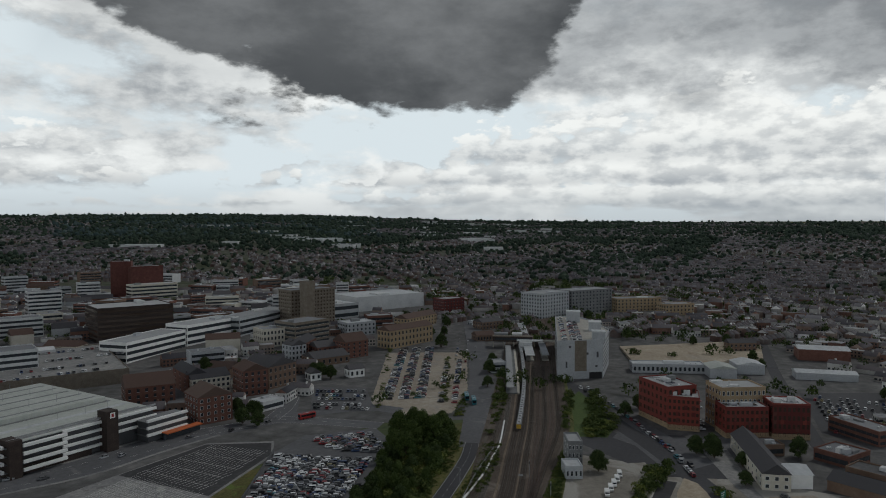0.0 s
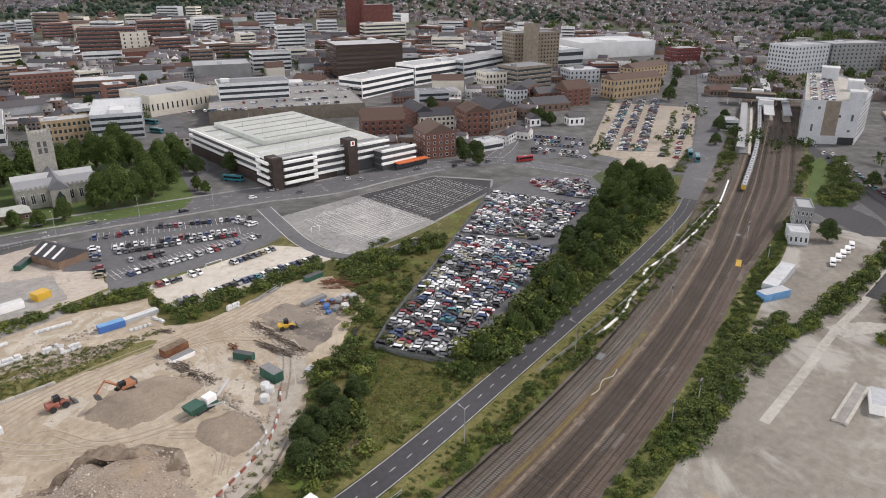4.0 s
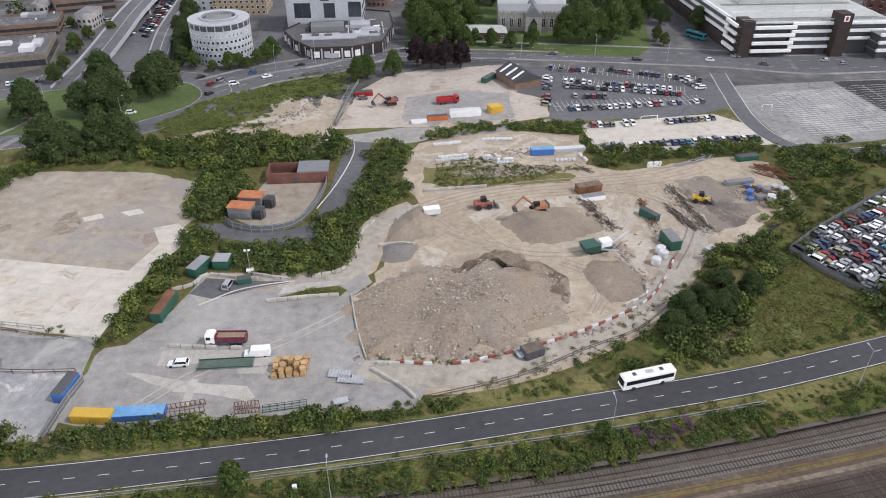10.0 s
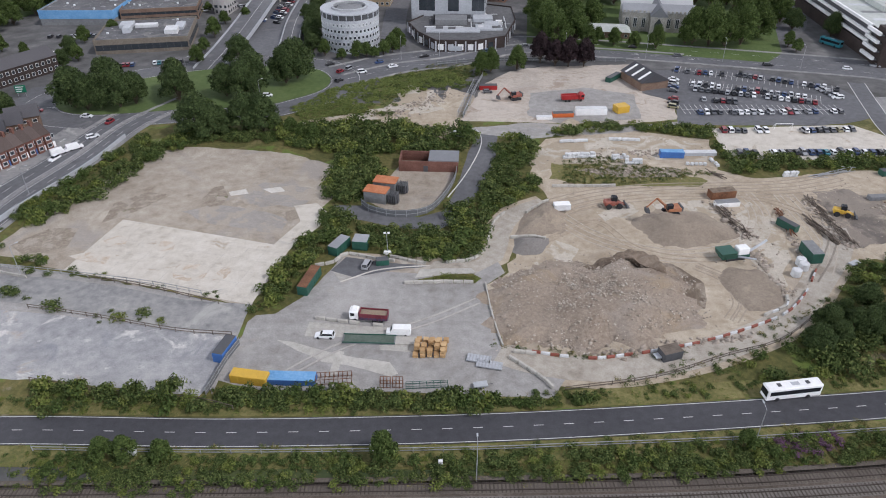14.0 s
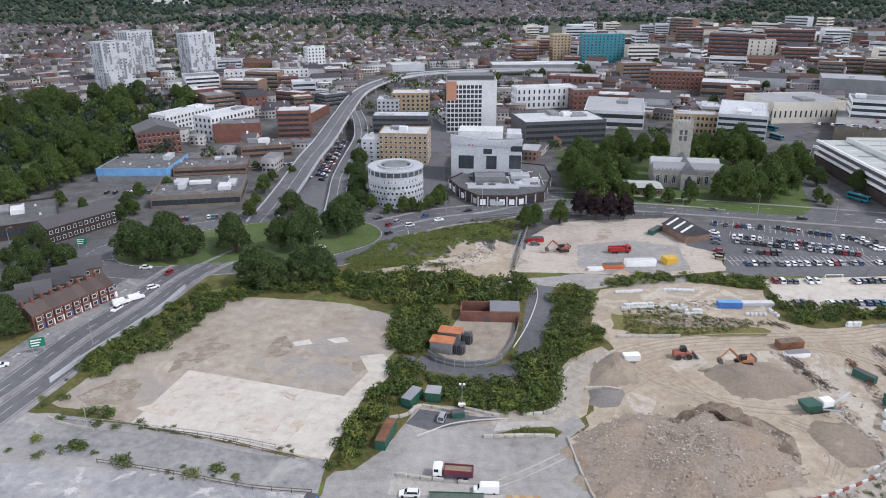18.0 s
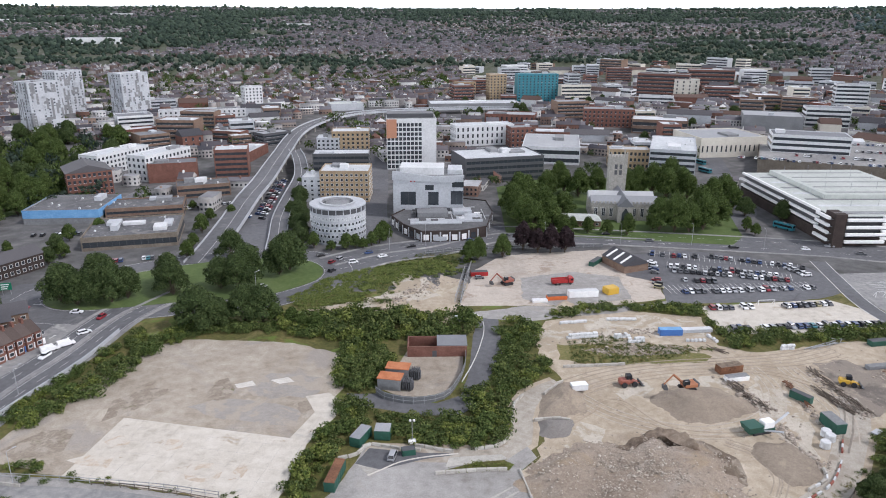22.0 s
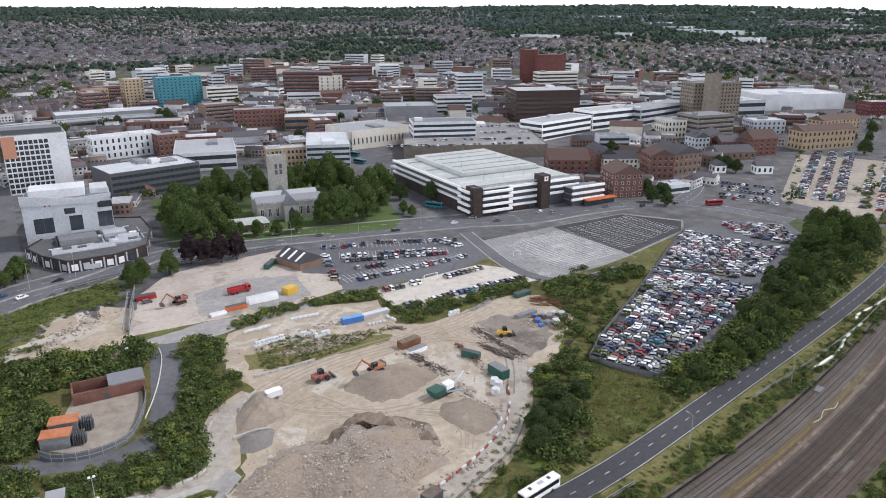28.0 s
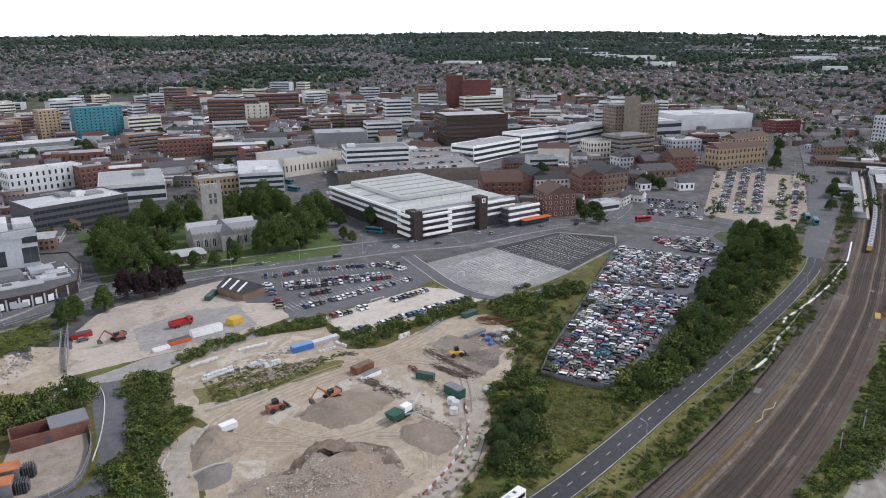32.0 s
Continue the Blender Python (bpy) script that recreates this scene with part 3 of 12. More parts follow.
    mesh_wire=plain("wire_mesh_panel", (0.14, 0.145, 0.15), 0.7),
    rust_orange=surface("rusted_roof_sheet", ((0.30, 0.10, 0.04), (0.42, 0.15, 0.065), (0.50, 0.22, 0.11)), 0.85, scale=(0.4, 2.5)),
    roof_dark=surface("dark_roof_felt", ((0.07, 0.07, 0.073), (0.11, 0.11, 0.113), (0.16, 0.16, 0.16)), 0.9, scale=(0.1, 0.6)),
    orange_panel=plain("terracotta_panel", (0.42, 0.20, 0.12), 0.6),
    flat_roofs=surface("flat_roofs", ((0.10, 0.10, 0.105), (0.20, 0.20, 0.21), (0.34, 0.345, 0.355), (0.66, 0.665, 0.67)), 0.9, per="island", scale=(0.05, 0.4)),
    bloom=surface("purple_bloom", ((0.10, 0.045, 0.10), (0.17, 0.08, 0.15), (0.10, 0.11, 0.05)), 0.85, per="island"),
    red=plain("red_paint", (0.33, 0.022, 0.022), 0.45),
    orange=plain("orange_paint", (0.55, 0.13, 0.035), 0.5),
    yellow=plain("yellow_paint", (0.55, 0.34, 0.04), 0.5),
    blue=plain("blue_paint", (0.05, 0.14, 0.38), 0.5),
    sky_blue=surface("faded_blue_sheet", ((0.10, 0.25, 0.46), (0.14, 0.32, 0.55), (0.20, 0.38, 0.60)), 0.7, scale=(0.3, 2.0)),
    green=plain("green_paint", (0.022, 0.085, 0.062), 0.5),
    teal=plain("teal_panel", (0.02, 0.17, 0.215), 0.35, 0.0, 0.5),
    timber=surface("timber", ((0.36, 0.22, 0.10), (0.46, 0.30, 0.15), (0.56, 0.39, 0.21)), 0.85, scale=(0.5, 3.0), per="object"),
    old_timber=surface("old_timber", ((0.09, 0.07, 0.055), (0.13, 0.105, 0.085), (0.19, 0.16, 0.13)), 0.9, scale=(0.5, 3.0)),
)

# ---------------------------------------------------------------- building tools


def terrain(x, y):
    """The height of the land: level round the yards, then rising to the hills."""
    r = math.hypot(x, y)
    k = min(max((r - 600) / 4200, 0), 1)
    a = math.degrees(math.atan2(x, y))
    top = 158 + 16 * math.exp(-((a - 46) / 14) ** 2) - 34 / (1 + math.exp((60 - a) / 4))
    roll = math.sin(x / 410 + 1.3) * math.cos(y / 530) * 14 * k * (1.15 - k)
    return top * k**1.1 + roll


def mesh_of(name, bm, *mats, smooth=False):
    me = bpy.data.meshes.new(name)
    bm.normal_update()
    bm.to_mesh(me)
    bm.free()
    for m in mats:
        me.materials.append(M[m] if isinstance(m, str) else m)
    if smooth:
        me.shade_smooth()
    return me


def raw_mesh(name, verts, faces, *mats, index=None):
    me = bpy.data.meshes.new(name)
    me.from_pydata([tuple(v) for v in verts], [], [tuple(int(i) for i in f) for f in faces])
    for m in mats:
        me.materials.append(M[m])
    if index is not None:
        me.polygons.foreach_set("material_index", np.asarray(index, dtype=np.int32))
    me.update()
    return me


def part(name, bm, material, parent, label="", at=None, smooth=False):
    """Links a bmesh, or a mesh made before, as one part under a thing."""
    me = mesh_of(name, bm, material, smooth=smooth) if isinstance(bm, bmesh.types.BMesh) else bm
    ob = new(name, me)
    ob.parent = parent
    if at is not None:
        ob.matrix_basis = at
    return tagged(ob, label)


def thing(name, label, category, at=None, group="", me=None, kind=""):
    ob = new(name, me)
    if at is not None:
        ob.matrix_basis = at
    return tagged(ob, label, category, group, kind)


def box(bm, x0, x1, y0, y1, z0, z1, mi=0, bevel=0.0, taper=0.0, m=None):
    """A box, with rounded edges, or drawn in at its top."""
    vs = []
    for z, k in ((z0, 0.0), (z1, taper)):
        for x, y in ((x0 + k, y0 + k), (x1 - k, y0 + k), (x1 - k, y1 - k), (x0 + k, y1 - k)):
            vs.append(bm.verts.new((x, y, z)))
    fs = [bm.faces.new([vs[i] for i in q]) for q in ((3, 2, 1, 0), (4, 5, 6, 7), (0, 1, 5, 4), (1, 2, 6, 5), (2, 3, 7, 6), (3, 0, 4, 7))]
    for f in fs:
        f.material_index = mi
    if bevel:
        es = {e for f in fs for e in f.edges}
        out = bmesh.ops.bevel(bm, geom=list(es), offset=bevel, segments=1, affect="EDGES", profile=0.5)
        for f in out["faces"]:
            f.material_index = mi
        vs = list({v for f in out["faces"] for v in f.verts} | {v for v in vs if v.is_valid})
    if m is not None:
        bmesh.ops.transform(bm, matrix=m, verts=[v for v in vs if v.is_valid])
    return bm


def boxed(*boxes, bevel=0.0, taper=0.0):
    bm = bmesh.new()
    for b in boxes:
        box(bm, *b, bevel=bevel, taper=taper)
    return bm


def rod(bm, a, b, r, n=6, r2=None):
    a, b = Vector(a), Vector(b)
    q = (b - a).to_track_quat("Z", "Y")
    ring = []
    for p, k in ((a, r), (b, r if r2 is None else r2)):
        ring.append([bm.verts.new(p + q @ Vector((k * math.cos(2 * math.pi * i / n), k * math.sin(2 * math.pi * i / n), 0))) for i in range(n)])
    for i in range(n):
        bm.faces.new((ring[0][i], ring[0][(i + 1) % n], ring[1][(i + 1) % n], ring[1][i]))
    bm.faces.new(ring[0][::-1])
    bm.faces.new(ring[1])
    return bm


def rods(*rs, n=6):
    bm = bmesh.new()
    for a, b, r in rs:
        rod(bm, a, b, r, n)
    return bm


def prism(bm, profile, y0, y1, mi=0):
    """A profile in x and z, drawn out along y."""
    a = [bm.verts.new((x, y0, z)) for x, z in profile]
    b = [bm.verts.new((x, y1, z)) for x, z in profile]
    n = len(profile)
    fs = [bm.faces.new((a[i], a[(i + 1) % n], b[(i + 1) % n], b[i])) for i in range(n)]
    fs += [bm.faces.new(a[::-1]), bm.faces.new(b)]
    for f in fs:
        f.material_index = mi
    bmesh.ops.recalc_face_normals(bm, faces=fs)
    return bm


def smooth_line(pts, step=6.0, closed=False):
    """A smooth curve through points, in even steps."""
    p = [Vector((*q[:2], q[2] if len(q) > 2 else 0.0)) for q in pts]
    n = len(p)
    out = []
    for i in range(n if closed else n - 1):
        a, b, c, d = (p[(i + k) % n] if closed else p[min(max(i + k, 0), n - 1)] for k in (-1, 0, 1, 2))
        own = (c - b).length
        t0 = (c - a) * (own / max((c - b).length + (b - a).length, 1e-6))
        t1 = (d - b) * (own / max((d - c).length + own, 1e-6))
        m = max(1, round(own / step))
        for j in range(m):
            t = j / m
            h = 2 * t**3 - 3 * t * t
            out.append(b * (h + 1) + t0 * (t**3 - 2 * t * t + t) - c * h + t1 * (t**3 - t * t))
    return out if closed else out + [p[-1]]


def sides(line, closed=False):
    """Unit vectors to the left of a line, point by point."""
    n = len(line)
    out = []
    for i in range(n):
        a, b = (line[i - 1], line[(i + 1) % n]) if closed else (line[max(i - 1, 0)], line[min(i + 1, n - 1)])
        d = b - a
        out.append(Vector((-d.y, d.x, 0)).normalized())
    return out


def shifted(line, off, closed=False):
    return [p + s * off for p, s in zip(line, sides(line, closed))]


def strip(bm, left, right, z0, z1, closed=False, mi=0):
    """A band between two lines, with a top at z1 and edges down to z0."""
    n = len(left)
    rows = [[bm.verts.new((p.x, p.y, p.z + z)) for p in l] for l, z in ((left, z0), (left, z1), (right, z1), (right, z0))]
    for i in range(n if closed else n - 1):
        j = (i + 1) % n
        for a, b in ((0, 1), (1, 2), (2, 3)):
            f = bm.faces.new((rows[a][i], rows[a][j], rows[b][j], rows[b][i]))
            f.material_index = mi
    if not closed:
        for i in (0, -1):
            bm.faces.new([r[i] for r in rows])
    bmesh.ops.recalc_face_normals(bm, faces=list(bm.faces))
    return bm


def band(name, pts, width, z, material, label, category="road", z0=-0.3, closed=False, step=6.0, parent=None):
    line = smooth_line(pts, step, closed)
    for p in line:
        if math.hypot(p.x, p.y) > 590:
            p.z += terrain(p.x, p.y) + 0.5
    bm = strip(bmesh.new(), shifted(line, width / 2, closed), shifted(line, -width / 2, closed), z0, z, closed)
    ob = new(name, mesh_of(name, bm, material))
    ob.parent = parent
    return tagged(ob, label, category if parent is None else "", kind="structure" if parent is None else "")


def slab(name, pts, z, material, label, category="ground", z0=-0.3, parent=None, rough=0.0, seed=1):
    """A sheet of ground of any outline, with a slightly ragged edge."""
    rnd = random.Random(seed)
    if rough:
        fine = []
        for i, a in enumerate(pts):
            b = pts[(i + 1) % len(pts)]
            n = max(1, int(math.dist(a, b) / 3))
            for j in range(n):
                k = 0 if j == 0 else rough
                fine.append((a[0] + (b[0] - a[0]) * j / n + rnd.uniform(-k, k), a[1] + (b[1] - a[1]) * j / n + rnd.uniform(-k, k)))
        pts = fine
    tris = geometry.tessellate_polygon([[Vector((x, y, 0)) for x, y in pts]])
    n = len(pts)
    verts = [(x, y, z) for x, y in pts] + [(x, y, z0) for x, y in pts]
    faces = [tuple(t) for t in tris] + [(i, (i + 1) % n, n + (i + 1) % n, n + i) for i in range(n)]
    me = raw_mesh(name, verts, faces, material)
    bm = bmesh.new()
    bm.from_mesh(me)
    bmesh.ops.recalc_face_normals(bm, faces=list(bm.faces))
    bm.to_mesh(me)
    bm.free()
    ob = new(name, me)
    ob.parent = parent
    return tagged(ob, label, category if parent is None else "", kind="structure" if parent is None else "")


def inside(x, y, poly):
    ok, n = False, len(poly)
    for i in range(n):
        (x0, y0), (x1, y1) = poly[i][:2], poly[i - 1][:2]
        if (y0 > y) != (y1 > y) and x < (x1 - x0) * (y - y0) / (y1 - y0) + x0:
            ok = not ok
    return ok


def along(a, b, k):
    return (a[0] + (b[0] - a[0]) * k, a[1] + (b[1] - a[1]) * k)


def heading(a, b):
    return math.degrees(math.atan2(b[1] - a[1], b[0] - a[0]))

# ---------------------------------------------------------------- ground, yards, roads


def make_ground():
    rings = [0, 150, 300, 450, 600] + [600 * 1.055**i for i in range(1, 40)]
    rings = [r for r in rings if r < 4880] + [4890]
    n = 160
    verts, faces = [(0, 0, 0)], []
    for r in rings[1:]:
        for i in range(n):
            a = 2 * math.pi * i / n
            x, y = r * math.cos(a), r * math.sin(a)
            verts.append((x, y, terrain(x, y)))
    for i in range(n):
        faces.append((0, 1 + i, 1 + (i + 1) % n))
    for k in range(len(rings) - 2):
        for i in range(n):
            a, b = 1 + k * n, 1 + (k + 1) * n
            faces.append((a + i, b + i, b + (i + 1) % n, a + (i + 1) % n))
    town = []
    for f in faces:
        x, y = sum(verts[i][0] for i in f) / len(f), sum(verts[i][1] for i in f) / len(f)
        a, r = math.degrees(math.atan2(x, y)), math.hypot(x, y)
        town.append(1 if 400 < r < 900 and -35 < a < 100 or r < 420 and (a > 75 or a < -40) else 2 if 900 <= r < 3400 and -45 < a < 105 else 0)
    me = raw_mesh("ground", verts, faces, "land", "town_ground", "suburb", index=town)
    me.shade_smooth()
    return thing("ground", "wide green land rising to low hills on the skyline", "ground", me=me, kind="structure")


make_ground()
slab("town_ground", [(-420, 120), (-250, 190), (-160, 245), (-100, 250), (20, 262), (160, 262), (235, 225), (330, 212), (360, 170), (520, 215), (600, 240), (600, 420), (400, 640), (100, 640), (-420, 600)], 0.02, "town_ground", "grey town ground of paving and yards", "pavement")
slab("rough_grass", [(-330, 84), (0, 84), (80, 80), (190, 96), (300, 130), (360, 158), (352, 172), (240, 222), (160, 262), (20, 262), (-100, 258), (-130, 245), (-330, 130)], 0.03, "grass", "rough green grass and weeds of waste land", "grass")
slab("east_town_ground", [(330, 112), (420, 150), (560, 190), (660, 190), (660, -200), (330, -200)], 0.02, "town_ground", "grey paving and yards by the station", "pavement")
slab("south_yard_ground", [(70, 62), (170, 66), (260, 84), (330, 110), (330, -120), (-100, -120), (-60, 40)], 0.03, "south_yard", "bare grey yard of crushed stone and old slabs", "ground")

# the busway with its markings
BUSWAY = [(-330, 88.0), (-190, 91.0), (-110, 92.2)] + [(-86.1, 92.8), (-53.1, 92.4), (-31.2, 92.8), (-0.1, 94.0), (24.1, 95.6), (58.6, 98.5), (90.7, 101.8)] + [(138.6, 110.1), (168.3, 115.4), (204.5, 121.9), (247.6, 130.5), (297.7, 142.5), (322.0, 151.0)]
busway = band("busway", BUSWAY, 7.5, 0.10, "road", "smooth dark asphalt busway with dashed centre line", step=5)
busway_line = smooth_line(BUSWAY, 2.0)


def edge_lines(line, offs, z, parent, width=0.14):
    for o in offs:
        bm = strip(bmesh.new(), shifted(line, o + width / 2), shifted(line, o - width / 2), z - 0.06, z)
        part("edge_line", bm, "line", parent)


def dashes(line, z, parent, every=9.0, length=3.0, width=0.13, off=0.0, most=300):
    """Centre dashes, each a piece of its own."""
    done, next_at, made = 0.0, 0.0, 0
    bm = bmesh.new()
    box(bm, 0, length, -width / 2, width / 2, -0.05, 0)
    me = mesh_of("dash", bm, "line")
    side = sides(line)
    for i in range(len(line) - 1):
        a, b = line[i], line[i + 1]
        d = (b - a).length
        while next_at <= done + d and made < most:
            k = (next_at - done) / max(d, 1e-6)
            p = a.lerp(b, k) + side[i] * off
            part("dash", me, None, parent, at=pose(p.x, p.y, z + p.z, 0, 0, heading(a, b)))
            next_at += every
            made += 1
        done += d


for o in (6.6, -6.4):
    part("verge", strip(bmesh.new(), shifted(busway_line, o + 2.4), shifted(busway_line, o - 2.4), -0.1, 0.06), "dry_grass", busway, "dry grass verge")
edge_lines(busway_line, (3.45, -3.45), 0.112, busway)
dashes(busway_line, 0.112, busway, 6.0, 2.0)

# the wide station approach beyond the busway
station_road = band("station_road", [(316.6, 146.7), (383.2, 175.8), (471.5, 215.6), (596.4, 279.5), (709.7, 339.8)], 17, 0.09, "old_road", "worn grey asphalt station road")

east_street = band("east_street", [(690.0, 42.0), (600.0, 30.0), (520.0, 18.5), (440.0, 6.0), (397.0, -1.5), (376.0, -9.0)], 8, 0.08, "road", "dark asphalt street past the sheds and the car park")
slab("east_car_park", [(512, 9), (540, -40), (418, -42), (419, -3)], 0.06, "road", "dark tarmac car park full of cars", "car park")
slab("station_yard", [(352, 112), (395, 120), (372, 92), (384, 60), (330, 28), (318, 60)], 0.055, "road", "dark asphalt street junction by the apartments", "road")
# roads of the town
RING = [(-51.4, 292.0), (-29.3, 307.0), (-7.1, 315.2), (25.8, 334.1), (61.0, 329.8), (98.2, 321.8), (137.7, 312.3), (176.5, 302.0), (206.8, 290.6), (242.0, 288.8), (274.4, 284.8)]
ring_road = band("ring_road", RING, 23, 0.08, "old_road", "wide worn grey asphalt dual carriageway")
ring_line = smooth_line(RING, 3.0)
dashes(ring_line, 0.092, ring_road, 9, 4, off=5.5, most=60)
dashes(ring_line, 0.092, ring_road, 9, 4, off=-5.5, most=60)
bm = strip(bmesh.new(), shifted(ring_line[: len(ring_line) // 2], 0.9), shifted(ring_line[: len(ring_line) // 2], -0.9), 0.0, 0.22)
part("median", bm, "grey_tarmac", ring_road)

for pts, width in (([(268.0, 286.5), (288.0, 277.0), (308.0, 266.0), (318.0, 240.0), (326.0, 208.0)], 13), ([(306.0, 268.0), (332.0, 279.0), (356.6, 294.4), (385.0, 312.0)], 10)):
    street = band("town_street", pts, width, 0.074, "old_road", "worn grey asphalt street with white markings")
    street_line = smooth_line(pts, 3.0)
    edge_lines(street_line, (width / 2 - 0.5, 0.5 - width / 2), 0.086, street)
    dashes(street_line, 0.086, street, 8.0, 3.0, most=12)

ISLAND = [(-159.7, 259.2), (-154.0, 271.1), (-133.0, 288.4), (-95.7, 302.4), (-65.3, 300.1), (-55.5, 287.4), (-57.4, 274.4), (-69.9, 262.3), (-79.6, 256.6), (-105.1, 253.9), (-139.4, 248.1), (-152.5, 250.8)]
island_line = smooth_line(ISLAND, 4.0, True)
gyratory = band("gyratory_road", [(p.x, p.y) for p in shifted(island_line, 6.5, True)], 13, 0.07, "old_road", "worn asphalt road round a long green traffic island", closed=True)
edge_lines(shifted(island_line, 6.5, True), (5.9, -5.9), 0.083, gyratory)
slab("traffic_island", [(p.x, p.y) for p in island_line], 0.22, "lawn", "long mown green traffic island with kerb", "traffic island")
WEST = [(-112.9, 266.7), (-125.1, 241.9), (-131.4, 211.5), (-137.6, 189.1), (-141.0, 167.1), (-143.4, 155.5), (-148.1, 132.9)]
west_road = band("west_road", WEST, 17, 0.085, "old_road", "worn asphalt dual carriageway between terraces and a wall")
west_line = smooth_line(WEST, 3.0)
bm = strip(bmesh.new(), shifted(west_line, 0.8), shifted(west_line, -0.8), 0.0, 0.25)
part("median", bm, "grey_tarmac", west_road)
edge_lines(west_line, (7.8, 1.3, -1.3, -7.8), 0.097, west_road)
dashes(west_line, 0.097, west_road, 9, 4, off=4.4, most=40)
dashes(west_line, 0.097, west_road, 9, 4, off=-4.4, most=40)

# the access road, the empty lot and the yards beside the busway
access_road = band("access_road", [(-187.0, 146.6), (-148.0, 142.8), (-109.7, 138.0), (-90.0, 134.6), (-70.2, 129.1), (-53.0, 127.4)], 10.5, 0.075, "grey_tarmac", "worn grey access road between fences")
slab("west_yard", [(-190.7, 134.8), (-105.1, 129.2), (-86.5, 126.4), (-66.6, 122.5), (-52.7, 120.0), (-54.1, 115.8), (-55.1, 105.4), (-56.2, 102.1), (-93.4, 106.8), (-167.2, 109.3)], 0.05, "blue_yard", "bare pale grey yard with old floor stains", rough=0.4)
slab("empty_lot", [(-129.6, 154.9), (-125.1, 170.2), (-114.3, 196.7), (-105.0, 215.7), (-95.5, 220.3), (-79.4, 218.7), (-59.3, 215.4), (-43.1, 206.2), (-40.4, 184.0), (-42.7, 179.0), (-41.9, 169.7), (-48.2, 155.8), (-52.4, 132.0), (-104.2, 146.1)], 0.05, "brown_lot", "empty brown gravel lot with worn patches", rough=0.6)
slab("lot_slab", [(-99.1, 171.8), (-52.8, 158.9), (-47.6, 171.2), (-51.1, 179.9), (-44.6, 181.6), (-40.9, 176.8), (-41.8, 168.3), (-48.2, 155.8), (-52.7, 132.4), (-104.8, 146.5)], 0.075, "pale_concrete", "pale concrete floor slab of a cleared building")
for i, (pts, z, m, label) in enumerate((
    ([(-70.0, 187.3), (-63.5, 194.6), (-54.3, 193.2), (-45.9, 189.5), (-47.6, 181.5), (-51.5, 179.1), (-55.9, 180.4), (-60.7, 179.1), (-66.3, 181.4)], 0.065, "lot_grey", "worn grey patch in the gravel"),
    ([(-83.6, 176.3), (-76.2, 180.3), (-67.5, 179.0), (-58.6, 176.4), (-51.0, 171.7), (-51.8, 164.2), (-65.2, 167.7), (-75.5, 170.7)], 0.069, "lot_grey", "worn grey patch in the gravel"),
    ([(-79.5, 181.3), (-79.1, 190.8), (-75.6, 192.3), (-72.3, 185.8), (-72.5, 180.3), (-75.9, 179.0)], 0.073, "lot_dark", "scuffed brown patch with sparse weeds"),
    ([(-54.2, 175.8), (-50.1, 177.8), (-47.9, 173.3), (-51.2, 170.8)], 0.073, "lot_dark", "scuffed brown patch with sparse weeds"),
    ([(-105.5, 181.2), (-97.5, 188.2), (-89.9, 186.5), (-97.0, 176.3), (-104.6, 169.9)], 0.062, "lot_dark", "scuffed brown patch in the gravel"),
    ([(-124.8, 158.2), (-117.8, 166.8), (-109.8, 166.9), (-108.8, 156.9), (-117.6, 152.8)], 0.062, "lot_dark", "scuffed brown patch in the gravel"),
    ([(-72.9, 188.3), (-68.0, 190.1), (-66.5, 187.3), (-71.5, 185.8)], 0.077, "pale_stain", "pale spill on the gravel"),
    ([(-62.7, 190.2), (-57.6, 191.7), (-55.4, 188.8), (-59.6, 187.7)], 0.077, "pale_stain", "pale spill on the gravel"),
    ([(-76.3, 146.0), (-74.5, 149.0), (-70.2, 149.3), (-67.0, 147.1), (-67.3, 143.2), (-71.2, 141.8), (-75.1, 143.1)], 0.083, "slab_dirt", "rusty ring-shaped stain on the slab"),
    ([(-73.9, 145.5), (-72.4, 147.5), (-69.9, 147.0), (-68.7, 145.1), (-69.9, 143.4), (-72.2, 143.4)], 0.091, "pale_concrete", "clean middle of the stained slab"),
    ([(-100.2, 160.5), (-97.2, 163.1), (-93.8, 162.3), (-93.4, 158.9), (-97.6, 157.8)], 0.083, "slab_dirt", "brown stain on the slab"),
    ([(-86.1, 157.8), (-83.9, 160.6), (-79.8, 159.8), (-79.5, 156.2), (-83.0, 155.2)], 0.083, "slab_dirt", "brown stain on the slab"),
    ([(-106.3, 152.9), (-101.9, 155.0), (-95.1, 153.0), (-95.2, 149.1), (-101.6, 150.4)], 0.083, "slab_dirt", "brown stain on the slab"),
    ([(-65.8, 143.2), (-62.9, 149.3), (-60.9, 146.8), (-63.2, 140.9)], 0.083, "slab_dirt", "brown stain on the slab"))):
    slab("stain_patch", pts, z, m, label, rough=0.5, seed=i)
slab("road_margin", [(-150.0, 152.0), (-128.0, 150.5), (-104.0, 145.4), (-53.0, 131.5), (-53.0, 119.0), (-86.0, 125.0), (-105.0, 128.0), (-190.0, 133.6), (-190.0, 151.0)], 0.047, "yard", "worn grey margins of the access road", rough=0.5)
